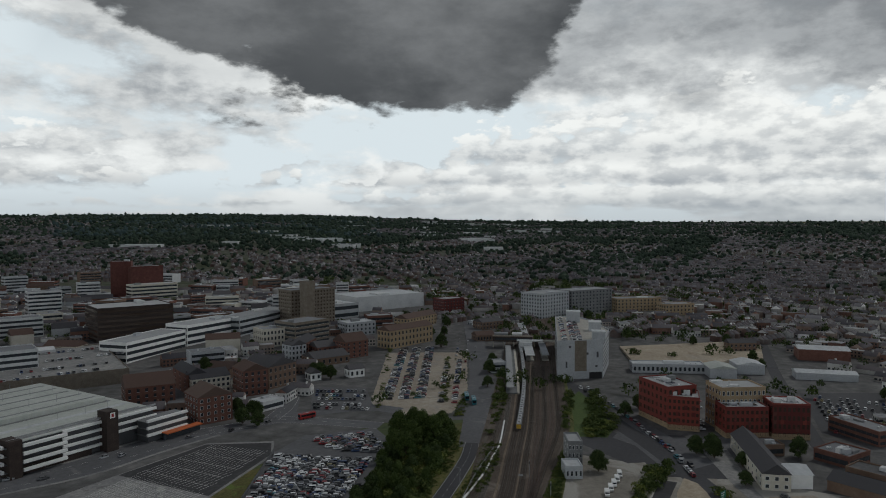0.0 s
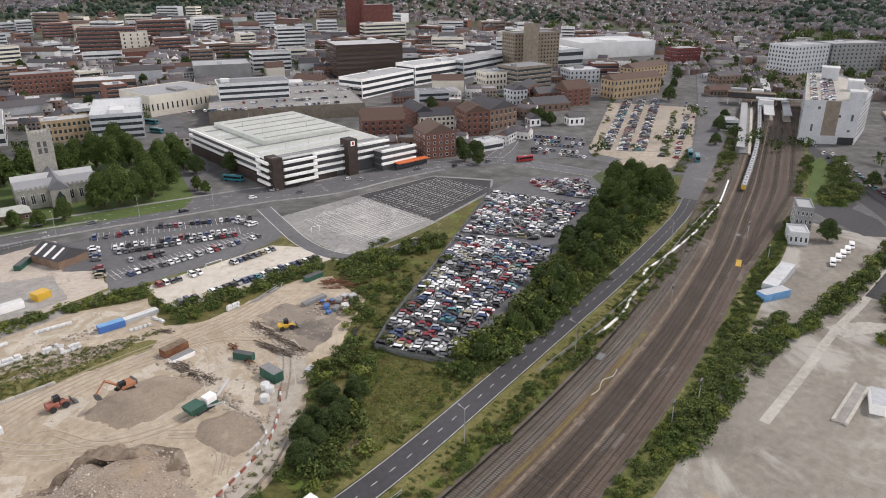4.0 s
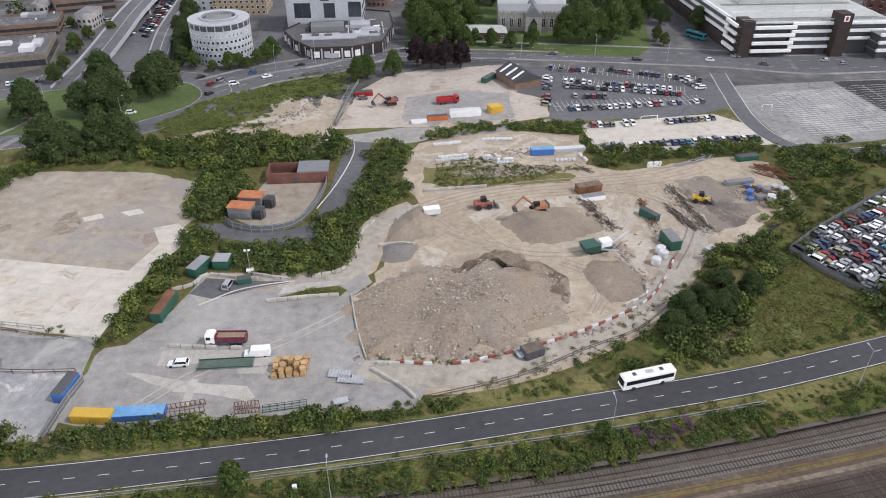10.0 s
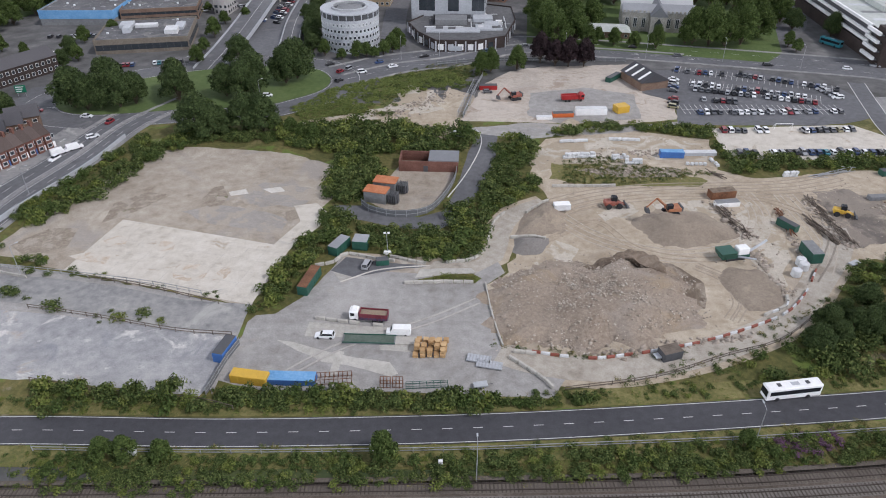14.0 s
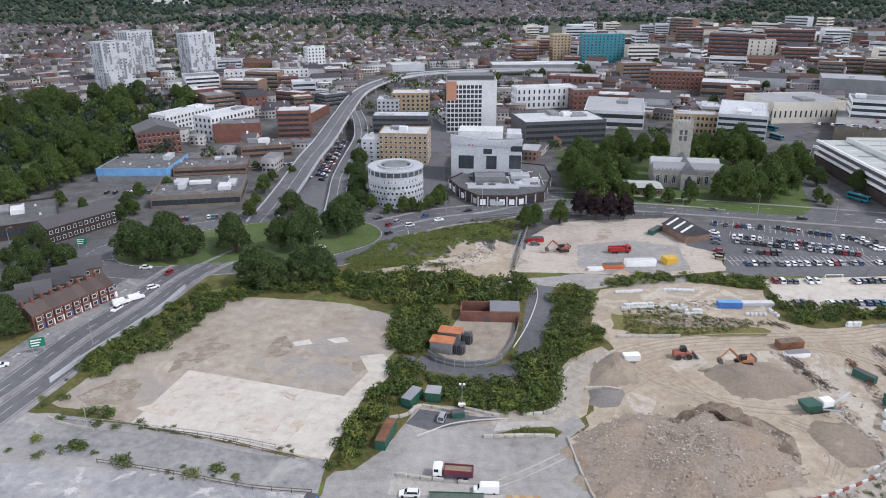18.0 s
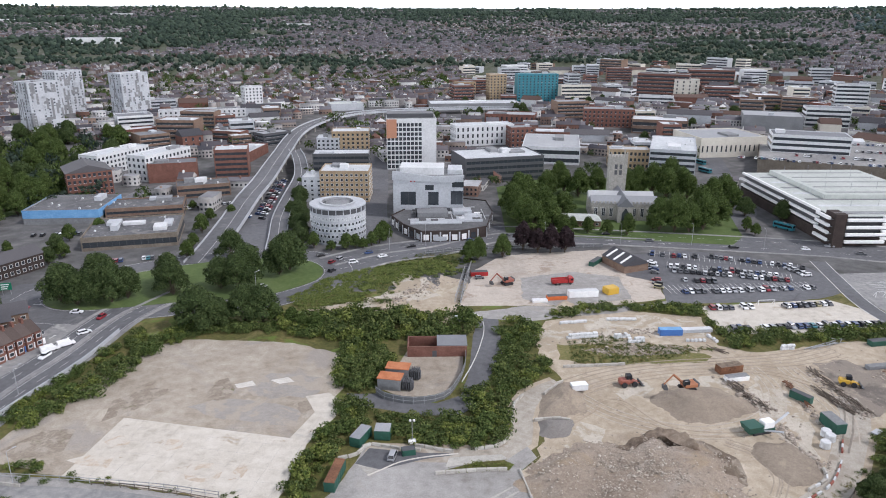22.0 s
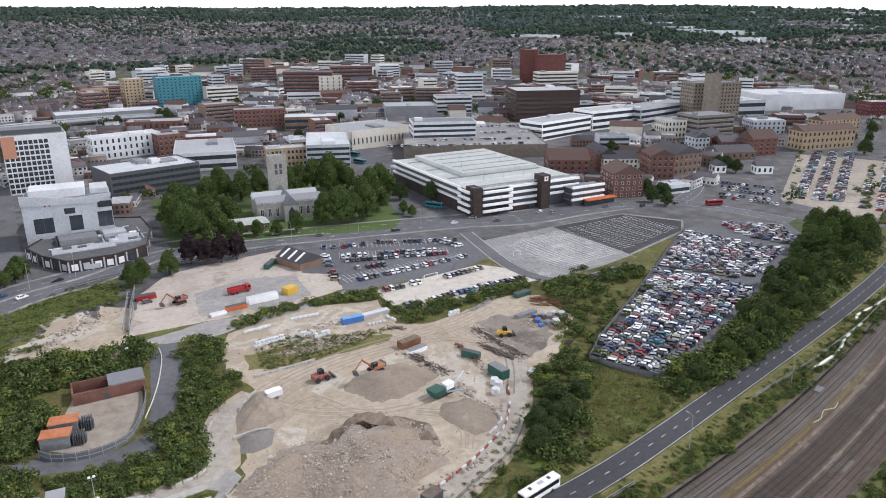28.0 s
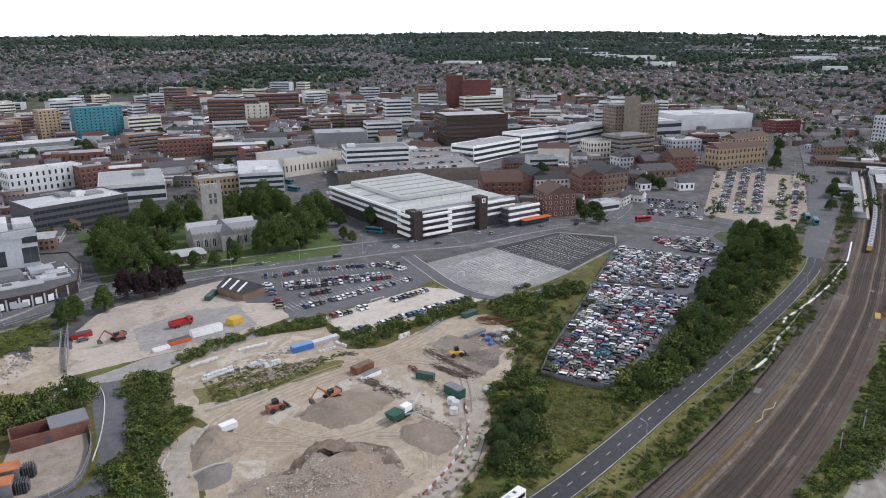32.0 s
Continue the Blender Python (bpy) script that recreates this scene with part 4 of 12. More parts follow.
slab("work_yard", [(-52.0, 125.9), (-50.6, 128.4), (-46.1, 129.0), (-40.7, 135.6), (-35.6, 146.7), (-33.7, 153.9), (-27.3, 150.8), (-13.9, 149.2), (0.9, 150.7), (6.9, 153.8), (9.6, 146.1), (4.5, 140.8), (6.8, 118.3), (14.5, 115.7), (21.4, 110.6), (16.9, 102.0), (1.8, 102.7), (-16.9, 103.7), (-42.6, 103.4), (-53.5, 106.7), (-53.7, 102.5), (-55.1, 105.4), (-54.1, 115.8), (-52.0, 120.9)], 0.07, "yard", "grey concrete works yard with pale worn slabs", rough=0.3)
slab("substation_track", [(4.9, 232.2), (12.4, 230.8), (10.0, 204.5), (3.7, 187.6), (-2.3, 172.6), (-7.8, 166.6), (-18.2, 167.5), (-29.9, 171.8), (-36.7, 173.7), (-39.4, 180.8), (-30.9, 180.2), (-13.7, 173.6), (-6.5, 177.4), (-2.4, 191.9), (1.2, 214.0)], 0.06, "old_road", "grey track bending round the substation", rough=0.3)
PAD = [(7.3, 118.9), (4.5, 140.8), (8.8, 144.1), (13.4, 156.0), (13.4, 166.5), (16.9, 171.7), (25.4, 180.7), (21.9, 198.6), (21.9, 215.7), (29.2, 227.4), (43.8, 232.1), (60.6, 235.0), (87.0, 227.2), (82.5, 204.2), (93.0, 198.3), (108.2, 200.2), (131.8, 204.1), (143.4, 198.2), (141.0, 187.2)] + [(141.2, 175.6), (125.3, 163.5), (111.8, 151.6), (98.0, 155.4), (85.9, 138.8), (73.2, 129.2)]
PAD = PAD + [(76.7, 131.5), (57.2, 120.7), (41.0, 117.1)]
slab("works_pad", PAD, 0.055, "dust", "dusty pale ground of a demolition works", rough=0.8)
band("haul_verge", [(-33.3, 150.8), (-13.8, 148.7), (0.9, 148.6), (6.9, 153.8), (9.2, 165.0), (14.2, 175.8), (23.9, 182.3)], 9.5, 0.052, "dust", "dusty edges of the haul road")
band("haul_verge", [(6.3, 115.7), (14.8, 112.0), (26.2, 110.3), (40.0, 112.3), (56.4, 117.8), (75.7, 128.7), (90.9, 145.9), (101.0, 159.0), (103.9, 169.2)], 11, 0.052, "dust", "dusty edges of the haul road")
band("haul_road", [(-33.3, 150.8), (-13.8, 148.7), (0.9, 148.6), (6.9, 153.8), (9.2, 165.0), (14.2, 175.8), (23.9, 182.3)] , 6.0, 0.085, "haul", "worn concrete haul road along the heaps")
HAUL_SOUTH = [(6.4, 116.0), (14.8, 112.4), (26.2, 110.6), (40.0, 112.3), (56.4, 117.8), (75.7, 128.7), (90.9, 145.9), (101.0, 159.0), (103.9, 169.2)]
band("haul_road_south", HAUL_SOUTH, 7.5, 0.085, "haul", "worn concrete haul road round the heaps")
slab("demolition_pad", [(10.5, 283.1), (21.3, 296.8), (35.4, 303.3), (81.9, 306.8), (73.6, 271.4), (83.9, 262.3), (80.2, 245.1), (57.5, 240.0), (24.4, 242.2), (-0.8, 243.3)], 0.055, "demo_slab", "broken pale floor slabs of a cleared site", rough=0.5)
slab("pad_patch", [(27.8, 271.6), (50.5, 277.8), (69.9, 270.2), (67.0, 245.7), (36.7, 240.6), (24.9, 248.5)], 0.068, "yard", "grey worn patch on the cleared slabs", rough=0.6)
slab("north_lane", [(-2.8, 235.7), (25.4, 241.7), (57.1, 238.0), (80.1, 243.0), (79.1, 239.4), (56.1, 232.5), (35.5, 230.2), (23.2, 227.4), (3.3, 232.2)], 0.062, "yard", "dusty lane between the yards", rough=0.4)
slab("car_park_ground", [(81.0, 298.0), (108.9, 302.2), (127.3, 297.8), (155.7, 278.6), (159.1, 265.0), (152.7, 246.9), (132.2, 239.7), (79.3, 239.9), (84.5, 262.3), (74.7, 271.4)], 0.05, "old_road", "grey asphalt car park with white bays")
slab("overflow_car_park", [(89.9, 236.8), (143.3, 240.4), (151.7, 229.3), (153.1, 211.5), (102.6, 211.4), (89.3, 213.3)], 0.05, "pale_concrete", "pale gravel overflow car park")
slab("bay_car_park", [(163.4, 267.9), (208.6, 268.4), (260.1, 267.9), (278.2, 240.5), (261.3, 226.2), (209.0, 213.3), (190.8, 210.2), (173.7, 208.8), (158.2, 211.2), (157.9, 239.4)], 0.05, "grey_tarmac", "empty grey car park with painted bays")
slab("bay_car_park_dark", [(209.7, 267.7), (258.1, 266.7), (275.6, 239.9), (261.7, 228.0), (211.1, 215.3)], 0.066, "dark_tarmac", "freshly sealed dark half of the empty car park")
band("cross_lane", [(86.0, 245.2), (115.6, 244.6), (140.3, 244.4), (152.9, 250.0)], 6.0, 0.058, "old_road", "worn asphalt lane below the car park")
lane = band("car_park_lane", [(165.8, 283.9), (159.8, 259.2), (154.4, 233.7), (155.4, 214.2), (163.2, 204.1), (173.8, 201.7), (192.4, 203.2)], 7, 0.06, "old_road", "worn asphalt lane between car parks")
edge_lines(smooth_line([(165.8, 283.9), (159.8, 259.2), (154.4, 233.7), (155.4, 214.2), (163.2, 204.1), (173.8, 201.7), (192.4, 203.2)], 3.0), (3.3, -3.3), 0.075, lane, 0.25)
SALVAGE = [(121.9, 147.2), (135.1, 155.7), (177.8, 179.2), (264.4, 228.6), (292.6, 233.1), (320.8, 207.8), (304.6, 186.3), (271.3, 174.4), (219.9, 154.6), (186.1, 142.1), (157.3, 131.6), (132.3, 124.1), (125.6, 135.0)]
slab("salvage_lot", SALVAGE, 0.05, "old_road", "fenced tarmac storage lot packed with cars")
slab("station_car_park", [(358.2, 237.3), (534.8, 334.4), (577.0, 304.3), (546.3, 263.6), (417.5, 200.5), (366.9, 185.6), (347.9, 195.1)], 0.05, "brown_lot", "dusty gravel car park beside the station", rough=0.6)
slab("corner_car_park", [(330.6, 259.7), (379.9, 297.0), (395.3, 265.0), (349.2, 226.9)], 0.055, "old_road", "small asphalt car park at the corner", rough=0.3)
slab("waste_earth", [(-5.2, 277.8), (5.2, 268.1), (-1.7, 239.1), (-4.0, 227.0), (-14.0, 229.0), (-23.8, 242.1), (-34.0, 240.0), (-20.6, 252.7), (-8.0, 262.0)], 0.042, "dust", "trodden tan earth beside the broken slabs", rough=1.2)
slab("waste_grass", [(-35.4, 282.8), (-20.5, 306.5), (6.8, 306.3), (1.0, 282.6), (-11.4, 286.0), (-23.8, 272.9), (-31.7, 251.1)], 0.046, "bank_grass", "rank green grass on the waste ground", "grass", rough=1.2)
slab("waste_slab", [(-27.5, 277.5), (-21.0, 280.6), (-16.6, 281.1), (-11.0, 272.0), (-7.8, 264.8), (-6.5, 254.5), (-13.0, 250.5), (-19.5, 249.7), (-32.5, 244.0), (-44.9, 237.4), (-59.5, 239.3), (-56.3, 244.7), (-37.1, 250.6), (-25.0, 261.4)], 0.05, "pale_dust", "broken pale concrete in weeds", rough=2.2)
slab("pad_weeds", [(27.0, 197.6), (29.0, 208.7), (42.9, 208.3), (52.3, 202.9), (67.4, 204.5), (77.2, 196.5), (73.5, 192.8), (57.5, 192.5), (39.8, 192.5)], 0.068, "dry_grass", "patch of olive weeds on the works pad", "grass", rough=1.2)
slab("pad_earth", [(44.0, 205.5), (66.0, 206.0), (72.0, 203.0), (70.0, 199.5), (52.0, 199.0), (36.0, 203.0)], 0.078, "lot_dark", "bare brown earth among the weeds", rough=1.4)
slab("back_pad", [(22.4, 217.0), (35.2, 227.4), (67.8, 230.6), (83.0, 223.5), (81.4, 211.2), (50.3, 211.3), (32.9, 208.5), (24.9, 202.4)], 0.065, "pale_dust", "pale storage slab with stacked blocks", rough=0.6)

# ---------------------------------------------------------------- railway
RAIL = [(-330, 70.6), (-150, 71.2), (0, 73.9), (55, 76.2), (118, 83.1), (165, 91.3), (212, 102.0), (262, 116.5), (320, 138.5), (400, 168), (505, 207), (620, 250), (860, 345), (1200, 495)]
rail_line = smooth_line(RAIL, 5.0)
for p in rail_line:
    far = math.hypot(p.x, p.y) - 580
    if far > 0:
        p.z = terrain(p.x, p.y) + min(far / 60.0, 1.0) * 1.2
rail_side = sides(rail_line)


def eased(near, far):
    """A line beside the railway: so far off along the yards, so far off at the station."""
    out = []
    for p, n in zip(rail_line, rail_side):
        k = min(1.0, max(0.0, (p.x - 225) / 150.0))
        out.append(p + n * (near + (far - near) * k * k * (3 - 2 * k)))
    return out


def bed(name, near, far, width, z, material, label, lo=-400, hi=2000):
    line = [p for p in eased(near, far) if lo < p.x < hi]
    part(name, strip(bmesh.new(), shifted(line, width / 2), shifted(line, -width / 2), -0.1, z), material, ballast, label)


ballast = tagged(new("railway_bed", mesh_of("railway_bed", strip(bmesh.new(), eased(8.7, 7.2), eased(-19.4, -39.0), -0.3, 0.12), "ballast")), "brown stony railway bed", "railway", kind="structure")
# off to the side along the yards, off at the station, colour of the bed
TRACKS = ((6.2, 0.0, "pale_ballast"), (2.8, -3.6, "grey_ballast"), (-5.4, -10.2, "dark_ballast"), (-8.3, -13.8, "dark_ballast"), (-12.4, -17.6, "ballast"), (-15.9, -21.4, "red_ballast"), (-15.9, -25.2, "ballast"), (-15.9, -29.0, "red_ballast"), (-15.9, -32.8, "ballast"))


def track(line, z=0.14):
    """Two rails on sleepers."""
    t = thing("railway_track", "pair of steel rails on sleepers in brown ballast", "railway track", group="railway tracks")
    for o in (0.72, -0.72):
        part("rail", strip(bmesh.new(), shifted(line, o + 0.075), shifted(line, o - 0.075), z + 0.03, z + 0.22), "rail", t)
    verts, faces = [], []
    xy = np.array([(p.x, p.y) for p in line if p.x < 520])
    run = np.r_[0, np.cumsum(np.hypot(*np.diff(xy, axis=0).T))]
    at = np.arange(0, run[-1], 0.72)
    cx, cy = np.interp(at, run, xy[:, 0]), np.interp(at, run, xy[:, 1])
    ux, uy = np.gradient(cx), np.gradient(cy)
    n = np.hypot(ux, uy)
    for x, y, u, v in zip(cx, cy, ux / n, uy / n):
        k = len(verts)
        for zz in (z - 0.05, z + 0.045):
            for e, w in ((-1.25, -0.13), (1.25, -0.13), (1.25, 0.13), (-1.25, 0.13)):
                verts.append((x - v * e + u * w, y + u * e + v * w, zz))
        faces += [tuple(k + i for i in q) for q in ((4, 5, 6, 7), (0, 1, 5, 4), (1, 2, 6, 5), (2, 3, 7, 6), (3, 0, 4, 7))]
    ob = part("sleeper", raw_mesh("sleeper", verts, faces, "sleeper"), None, t)
    tagged(ob, kind="stuff")
    return t


for i, (near, far, m) in enumerate(TRACKS):
    line = eased(near, far)
    if i > 5:
        line = [p for p in line if p.x > 262]
    track(line)
    if m != "ballast":
        bed("track_bed", near, far, 2.9, 0.15 + 0.002 * i, m, "bed of stones under one track", -400 if i < 6 else 262)
bed("walkway", 1.1, -6.4, 0.7, 0.165, "pale_ballast", "pale walking path between the tracks", 120, 260)
bed("weed_strip", -0.6, -6.9, 1.7, 0.155, "dry_weed_ground", "strip of yellow weeds over a lifted track", -400, 190)
bed("weed_strip", -2.6, -7.4, 1.0, 0.15, "soil", "strip of brown spoil between the tracks")
bed("weed_strip", -10.5, -16.0, 0.5, 0.15, "soil", "strip of brown spoil between the tracks")
bed("cess", 7.8, 4.2, 1.5, 0.15, "pale_ballast", "pale dusty edge of the bed")
bed("cable_path", -18.9, -37.5, 0.5, 0.2, "pale_ballast", "dull cable trough path beside the line")
part("lifted_rail", strip(bmesh.new(), [p for p in eased(-0.1, -6) if p.x < 175], [p for p in eased(-0.25, -6.15) if p.x < 175], 0.1, 0.24), "rust", ballast, "rusty rail left in the weeds")
part("lifted_rail", strip(bmesh.new(), [p for p in eased(-1.2, -7) if p.x < 175], [p for p in eased(-1.35, -7.15) if p.x < 175], 0.1, 0.24), "rust", ballast, "rusty rail left in the weeds")
# orange sleeper boards and white bent trough covers lying by the line
for (x, y), turn, L, m, lb in (((262.0, 98.5), 20, 7.0, "yellow", "yellow crossing boards between the rails"), ((291.0, 112.0), 20, 2.4, "mid_grey", "grey crossing boards between the rails"), ((166.0, 96.0), 12, 4.0, "mid_grey", "stack of grey trough lids"), ((205.0, 108.6), 16, 4.2, "old_timber", "stack of old sleepers")):
    boards = thing("track_boards", lb, "boards", pose(x, y, 0.3, 0, 0, turn))
    for k in range(4):
        part("board", boxed((-L / 2, L / 2, k * 0.5, k * 0.5 + 0.44, 0, 0.12), bevel=0.02), m, boards)
band("trough_cover", [(163.4, 89.8), (159.5, 88.6), (156.5, 89.5), (153.8, 88.7), (151.0, 87.4), (147.7, 87.5)], 0.13, 0.28, "off_white", "crooked line of white trough covers", "cable trough", step=1.5)

part("south_bank", strip(bmesh.new(), eased(-19.3, -39.0), eased(-28.0, -41.0), -0.2, 0.2), "bank_grass", ballast, "weedy green bank beside the railway")

# pavements and the junction west of the traffic island, bare earth under the barriers
band("west_pavement", [(p.x, p.y) for p in shifted(west_line[12:], -14.0)], 8.0, 0.10, "grey_tarmac", "pale pavement in front of the terrace", "pavement")
slab("west_junction", [(-178.2, 248.7), (-177.2, 276.8), (-163.0, 280.3), (-129.0, 253.6), (-125.8, 232.9), (-134.3, 216.2), (-150.7, 230.3), (-165.4, 232.7)], 0.075, "old_road", "worn asphalt junction with white markings", rough=0.3)
slab("bare_edge", [(6.7, 121.8), (22.3, 118.3), (42.6, 118.6), (55.2, 122.6), (54.5, 117.8), (41.5, 113.8), (21.7, 113.1), (11.9, 113.8)], 0.05, "dust", "bare dusty ground along the barriers", rough=0.6)

# ---------------------------------------------------------------- building kit


@lru_cache(None)
def window_mesh(w, h, style="frame"):
    """A window to set on a wall that faces -y: a frame, a recessed pane and, for tall ones, a bar."""
    bm = bmesh.new()
    f = min(0.12, w * 0.09)
    if style == "frame":
        for q in ((0, f, 0, h), (w - f, w, 0, h), (f, w - f, 0, f), (f, w - f, h - f, h)):
            box(bm, q[0], q[1], -0.10, 0.02, q[2], q[3], 0)
        if w > 1.6:
            box(bm, w / 2 - f / 2, w / 2 + f / 2, -0.09, 0.02, f, h - f, 0)
        box(bm, f, w - f, -0.03, 0.02, f, h - f, 1)
    else:
        box(bm, 0, w, -0.05, 0.02, 0, h, 1)
        n = max(1, int(w / 3.0))
        for i in range(1, n):
            box(bm, w * i / n - 0.06, w * i / n + 0.06, -0.09, 0.0, 0, h, 0)
    return mesh_of("window", bm, "frame" if style == "frame" else "dark_grey", "glass")


@lru_cache(None)
def row_mesh(w, h, n, step, floors, fh):
    """Far-off windows of one wall, too small to tell apart."""
    bm = bmesh.new()
    for k in range(floors):
        for i in range(n):
            box(bm, i * step, i * step + w, -0.04, 0.02, k * fh, k * fh + h, 1)
            box(bm, i * step - 0.06, i * step + w + 0.06, -0.09, 0.02, k * fh - 0.12, k * fh, 0)
    return mesh_of("window_grid", bm, "frame", "glass")


def wall_frames(w, d):
    """The four faces of a box building: a pose and a length for each."""
    return (pose(0, 0, 0), w), (pose(w, 0, 0, 0, 0, 90), d), (pose(w, d, 0, 0, 0, 180), w), (pose(0, d, 0, 0, 0, -90), d)


def put_windows(parent, face, length, h, floors, style, cols=None, wh=None, base=0.9, top=0.6, start=0.0, skip=()):
    """Windows over one face, storey by storey."""
    if floors < 1:
        return
    fh = (h - top) / floors
    for k in range(floors):
        z = start + k * fh + fh * 0.30
        if style == "band":
            if parent.matrix_basis.translation.length > 560:
                if k == 0:
                    me = row_mesh(round(length - 1.2, 1), round(fh * 0.48, 2), 1, 1.0, floors, round(fh, 3))
                    tagged(part("window_grid", me, None, parent, at=face @ pose(0.6, 0, z)), kind="stuff")
                continue
            me = window_mesh(round(length - 1.2, 1), round(fh * 0.48, 2), "band")
            part("window_band", me, None, parent, at=face @ pose(0.6, 0, z))
        else:
            n = cols or max(1, int(length / 3.6))
            w = wh[0] if wh else min(1.6, length / n * 0.55)
            hh = wh[1] if wh else fh * 0.52
            me = window_mesh(round(w, 2), round(hh, 2))
            if parent.matrix_basis.translation.length > 430 or n * floors > 60:
                if k == 0:
                    me = row_mesh(round(w, 2), round(hh, 2), n, round(length / n, 3), floors, round(fh, 3))
                    tagged(part("window_grid", me, None, parent, at=face @ pose(0.5 * length / n - w / 2, 0, z)), kind="stuff")
                continue
            for c in range(n):
                if (k, c) not in skip:
                    part("window", me, None, parent, at=face @ pose((c + 0.5) * length / n - w / 2, 0, z))


def block(name, label, category, ab, depth, h, floors=3, style="band", wall="light_grey", roof="roof_felt", cols=None, wh=None, faces=(0, 1, 3), units=2, seed=0, parapet=0.7, z=None, group="", pitched=0.0):
    """A straight building: its front foot runs from a to b, its depth lies behind."""
    (ax, ay), (bx, by) = ab[0], ab[1]
    w = math.dist(ab[0], ab[1])
    rnd = random.Random(seed + int(ax * 7 + ay))
    z = terrain(ax, ay) if z is None else z
    t = thing(name, label, category, pose(ax, ay, z, 0, 0, heading(ab[0], ab[1])), group)
    bm = bmesh.new()
    if pitched:
        box(bm, 0, w, 0, depth, -3, h)
        part("wall", bm, wall, t)
        bm = bmesh.new()
        o = 0.4
        if w >= depth:
            prof = [(-o, h - 0.1), (depth / 2, h + pitched), (depth + o, h - 0.1), (depth / 2, h - 0.3)]
            prism(bm, prof, -o, w + o)
            bmesh.ops.transform(bm, matrix=Matrix(((0, 1, 0, 0), (1, 0, 0, 0), (0, 0, 1, 0), (0, 0, 0, 1))), verts=list(bm.verts))
            bmesh.ops.reverse_faces(bm, faces=list(bm.faces))
        else:
            prism(bm, [(-o, h - 0.1), (w / 2, h + pitched), (w + o, h - 0.1), (w / 2, h - 0.3)], -o, depth + o)
        part("roof", bm, roof, t)
        gb = bmesh.new()
        if w >= depth:
            for x in (0.05, w - 0.05):
                f = [gb.verts.new(q) for q in ((x, 0.1, h), (x, depth - 0.1, h), (x, depth / 2, h + pitched - 0.25))]
                gb.faces.new(f)
        else:
            for y in (0.05, depth - 0.05):
                f = [gb.verts.new(q) for q in ((0.1, y, h), (w - 0.1, y, h), (w / 2, y, h + pitched - 0.25))]
                gb.faces.new(f)
        bmesh.ops.solidify(gb, geom=list(gb.faces), thickness=0.2)
        part("gable", gb, wall, t)
    else:
        box(bm, 0, w, 0, depth, -3, h)
        part("wall", bm, wall, t)
        bm = bmesh.new()
        e = 0.35
        box(bm, e, w - e, e, depth - e, h - 0.2, h + 0.06)
        part("roof", bm, roof, t)
        bm = bmesh.new()
        for q in ((-0.06, w + 0.06, -0.06, e), (-0.06, w + 0.06, depth - e, depth + 0.06), (-0.06, e, e, depth - e), (w - e, w + 0.06, e, depth - e)):
            box(bm, *q, h - 0.12, h + parapet)
        part("parapet", bm, wall, t)
        for i in range(units if math.hypot(ax, ay) < 480 else min(units, 1)):
            uw, ud, uh = rnd.uniform(0.08, 0.3) * w, rnd.uniform(0.1, 0.35) * depth, rnd.uniform(1.0, 2.8)
            x, y = rnd.uniform(1, max(1.1, w - uw - 1)), rnd.uniform(1, max(1.1, depth - ud - 1))
            part("plant_unit", boxed((x, x + uw, y, y + ud, h + 0.05, h + uh), bevel=0.08), rnd.choice(("light_grey", "mid_grey", "off_white")), t)
        if w * depth > 250 and math.hypot(ax, ay) < 560:
            for i in range(rnd.randint(2, 5)):
                x, y = rnd.uniform(1, w - 2), rnd.uniform(1, depth - 2)
                part("roof_vent", boxed((x, x + 0.9, y, y + 0.9, h + 0.05, h + 0.9), bevel=0.05), "off_white", t)
    fr = wall_frames(w, depth)
    for i in faces:
        put_windows(t, fr[i][0], fr[i][1], h, floors, style, cols if i in (0, 2) else None, wh)
    return t


def polygon_block(name, label, category, pts, h, wall, roof, z=0.0, top_inset=0.35, parapet=0.6):
    """A flat-roofed building of any outline."""
    t = thing(name, label, category, pose(pts[0][0], pts[0][1], z))
    loc = [(x - pts[0][0], y - pts[0][1]) for x, y in pts]
    if sum(a[0] * b[1] - b[0] * a[1] for a, b in zip(loc, loc[1:] + loc[:1])) < 0:
        loc = loc[::-1]
    n = len(loc)
    line = [Vector((x, y, 0)) for x, y in loc]
    bm = bmesh.new()
    strip(bm, line, shifted(line, top_inset, True), -0.5, h + parapet, True)
    part("wall", bm, wall, t)
    slab("roof", [(p.x, p.y) for p in shifted(line, top_inset * 0.9, True)], h, roof, "", z0=h - 0.4, parent=t)
    return t, loc


def sheet_of(name, leaves, *mats):
    """A mesh of many loose leaves, from an array (n, corners, 3)."""
    q = np.asarray(leaves, dtype=np.float32)
    n, k = q.shape[:2]
    return tris_of(name, q.reshape(-1, 3), np.arange(k * n, dtype=np.int32).reshape(n, k), *mats)


def tris_of(name, verts, faces, *mats, index=None):
    """A mesh from arrays of corners and triangles."""
    v, f = np.asarray(verts, dtype=np.float32), np.asarray(faces, dtype=np.int32)
    me = bpy.data.meshes.new(name)
    me.vertices.add(len(v))
    me.vertices.foreach_set("co", v.ravel())
    k = f.shape[1]
    me.loops.add(len(f) * k)
    me.loops.foreach_set("vertex_index", f.ravel())
    me.polygons.add(len(f))
    me.polygons.foreach_set("loop_start", np.arange(0, len(f) * k, k, dtype=np.int32))
    me.polygons.foreach_set("loop_total", np.full(len(f), k, dtype=np.int32))
    if index is not None:
        me.polygons.foreach_set("material_index", np.asarray(index, dtype=np.int32))
    for m in mats:
        me.materials.append(M[m])
    me.update(calc_edges=True)
    return me


# ---------------------------------------------------------------- plants


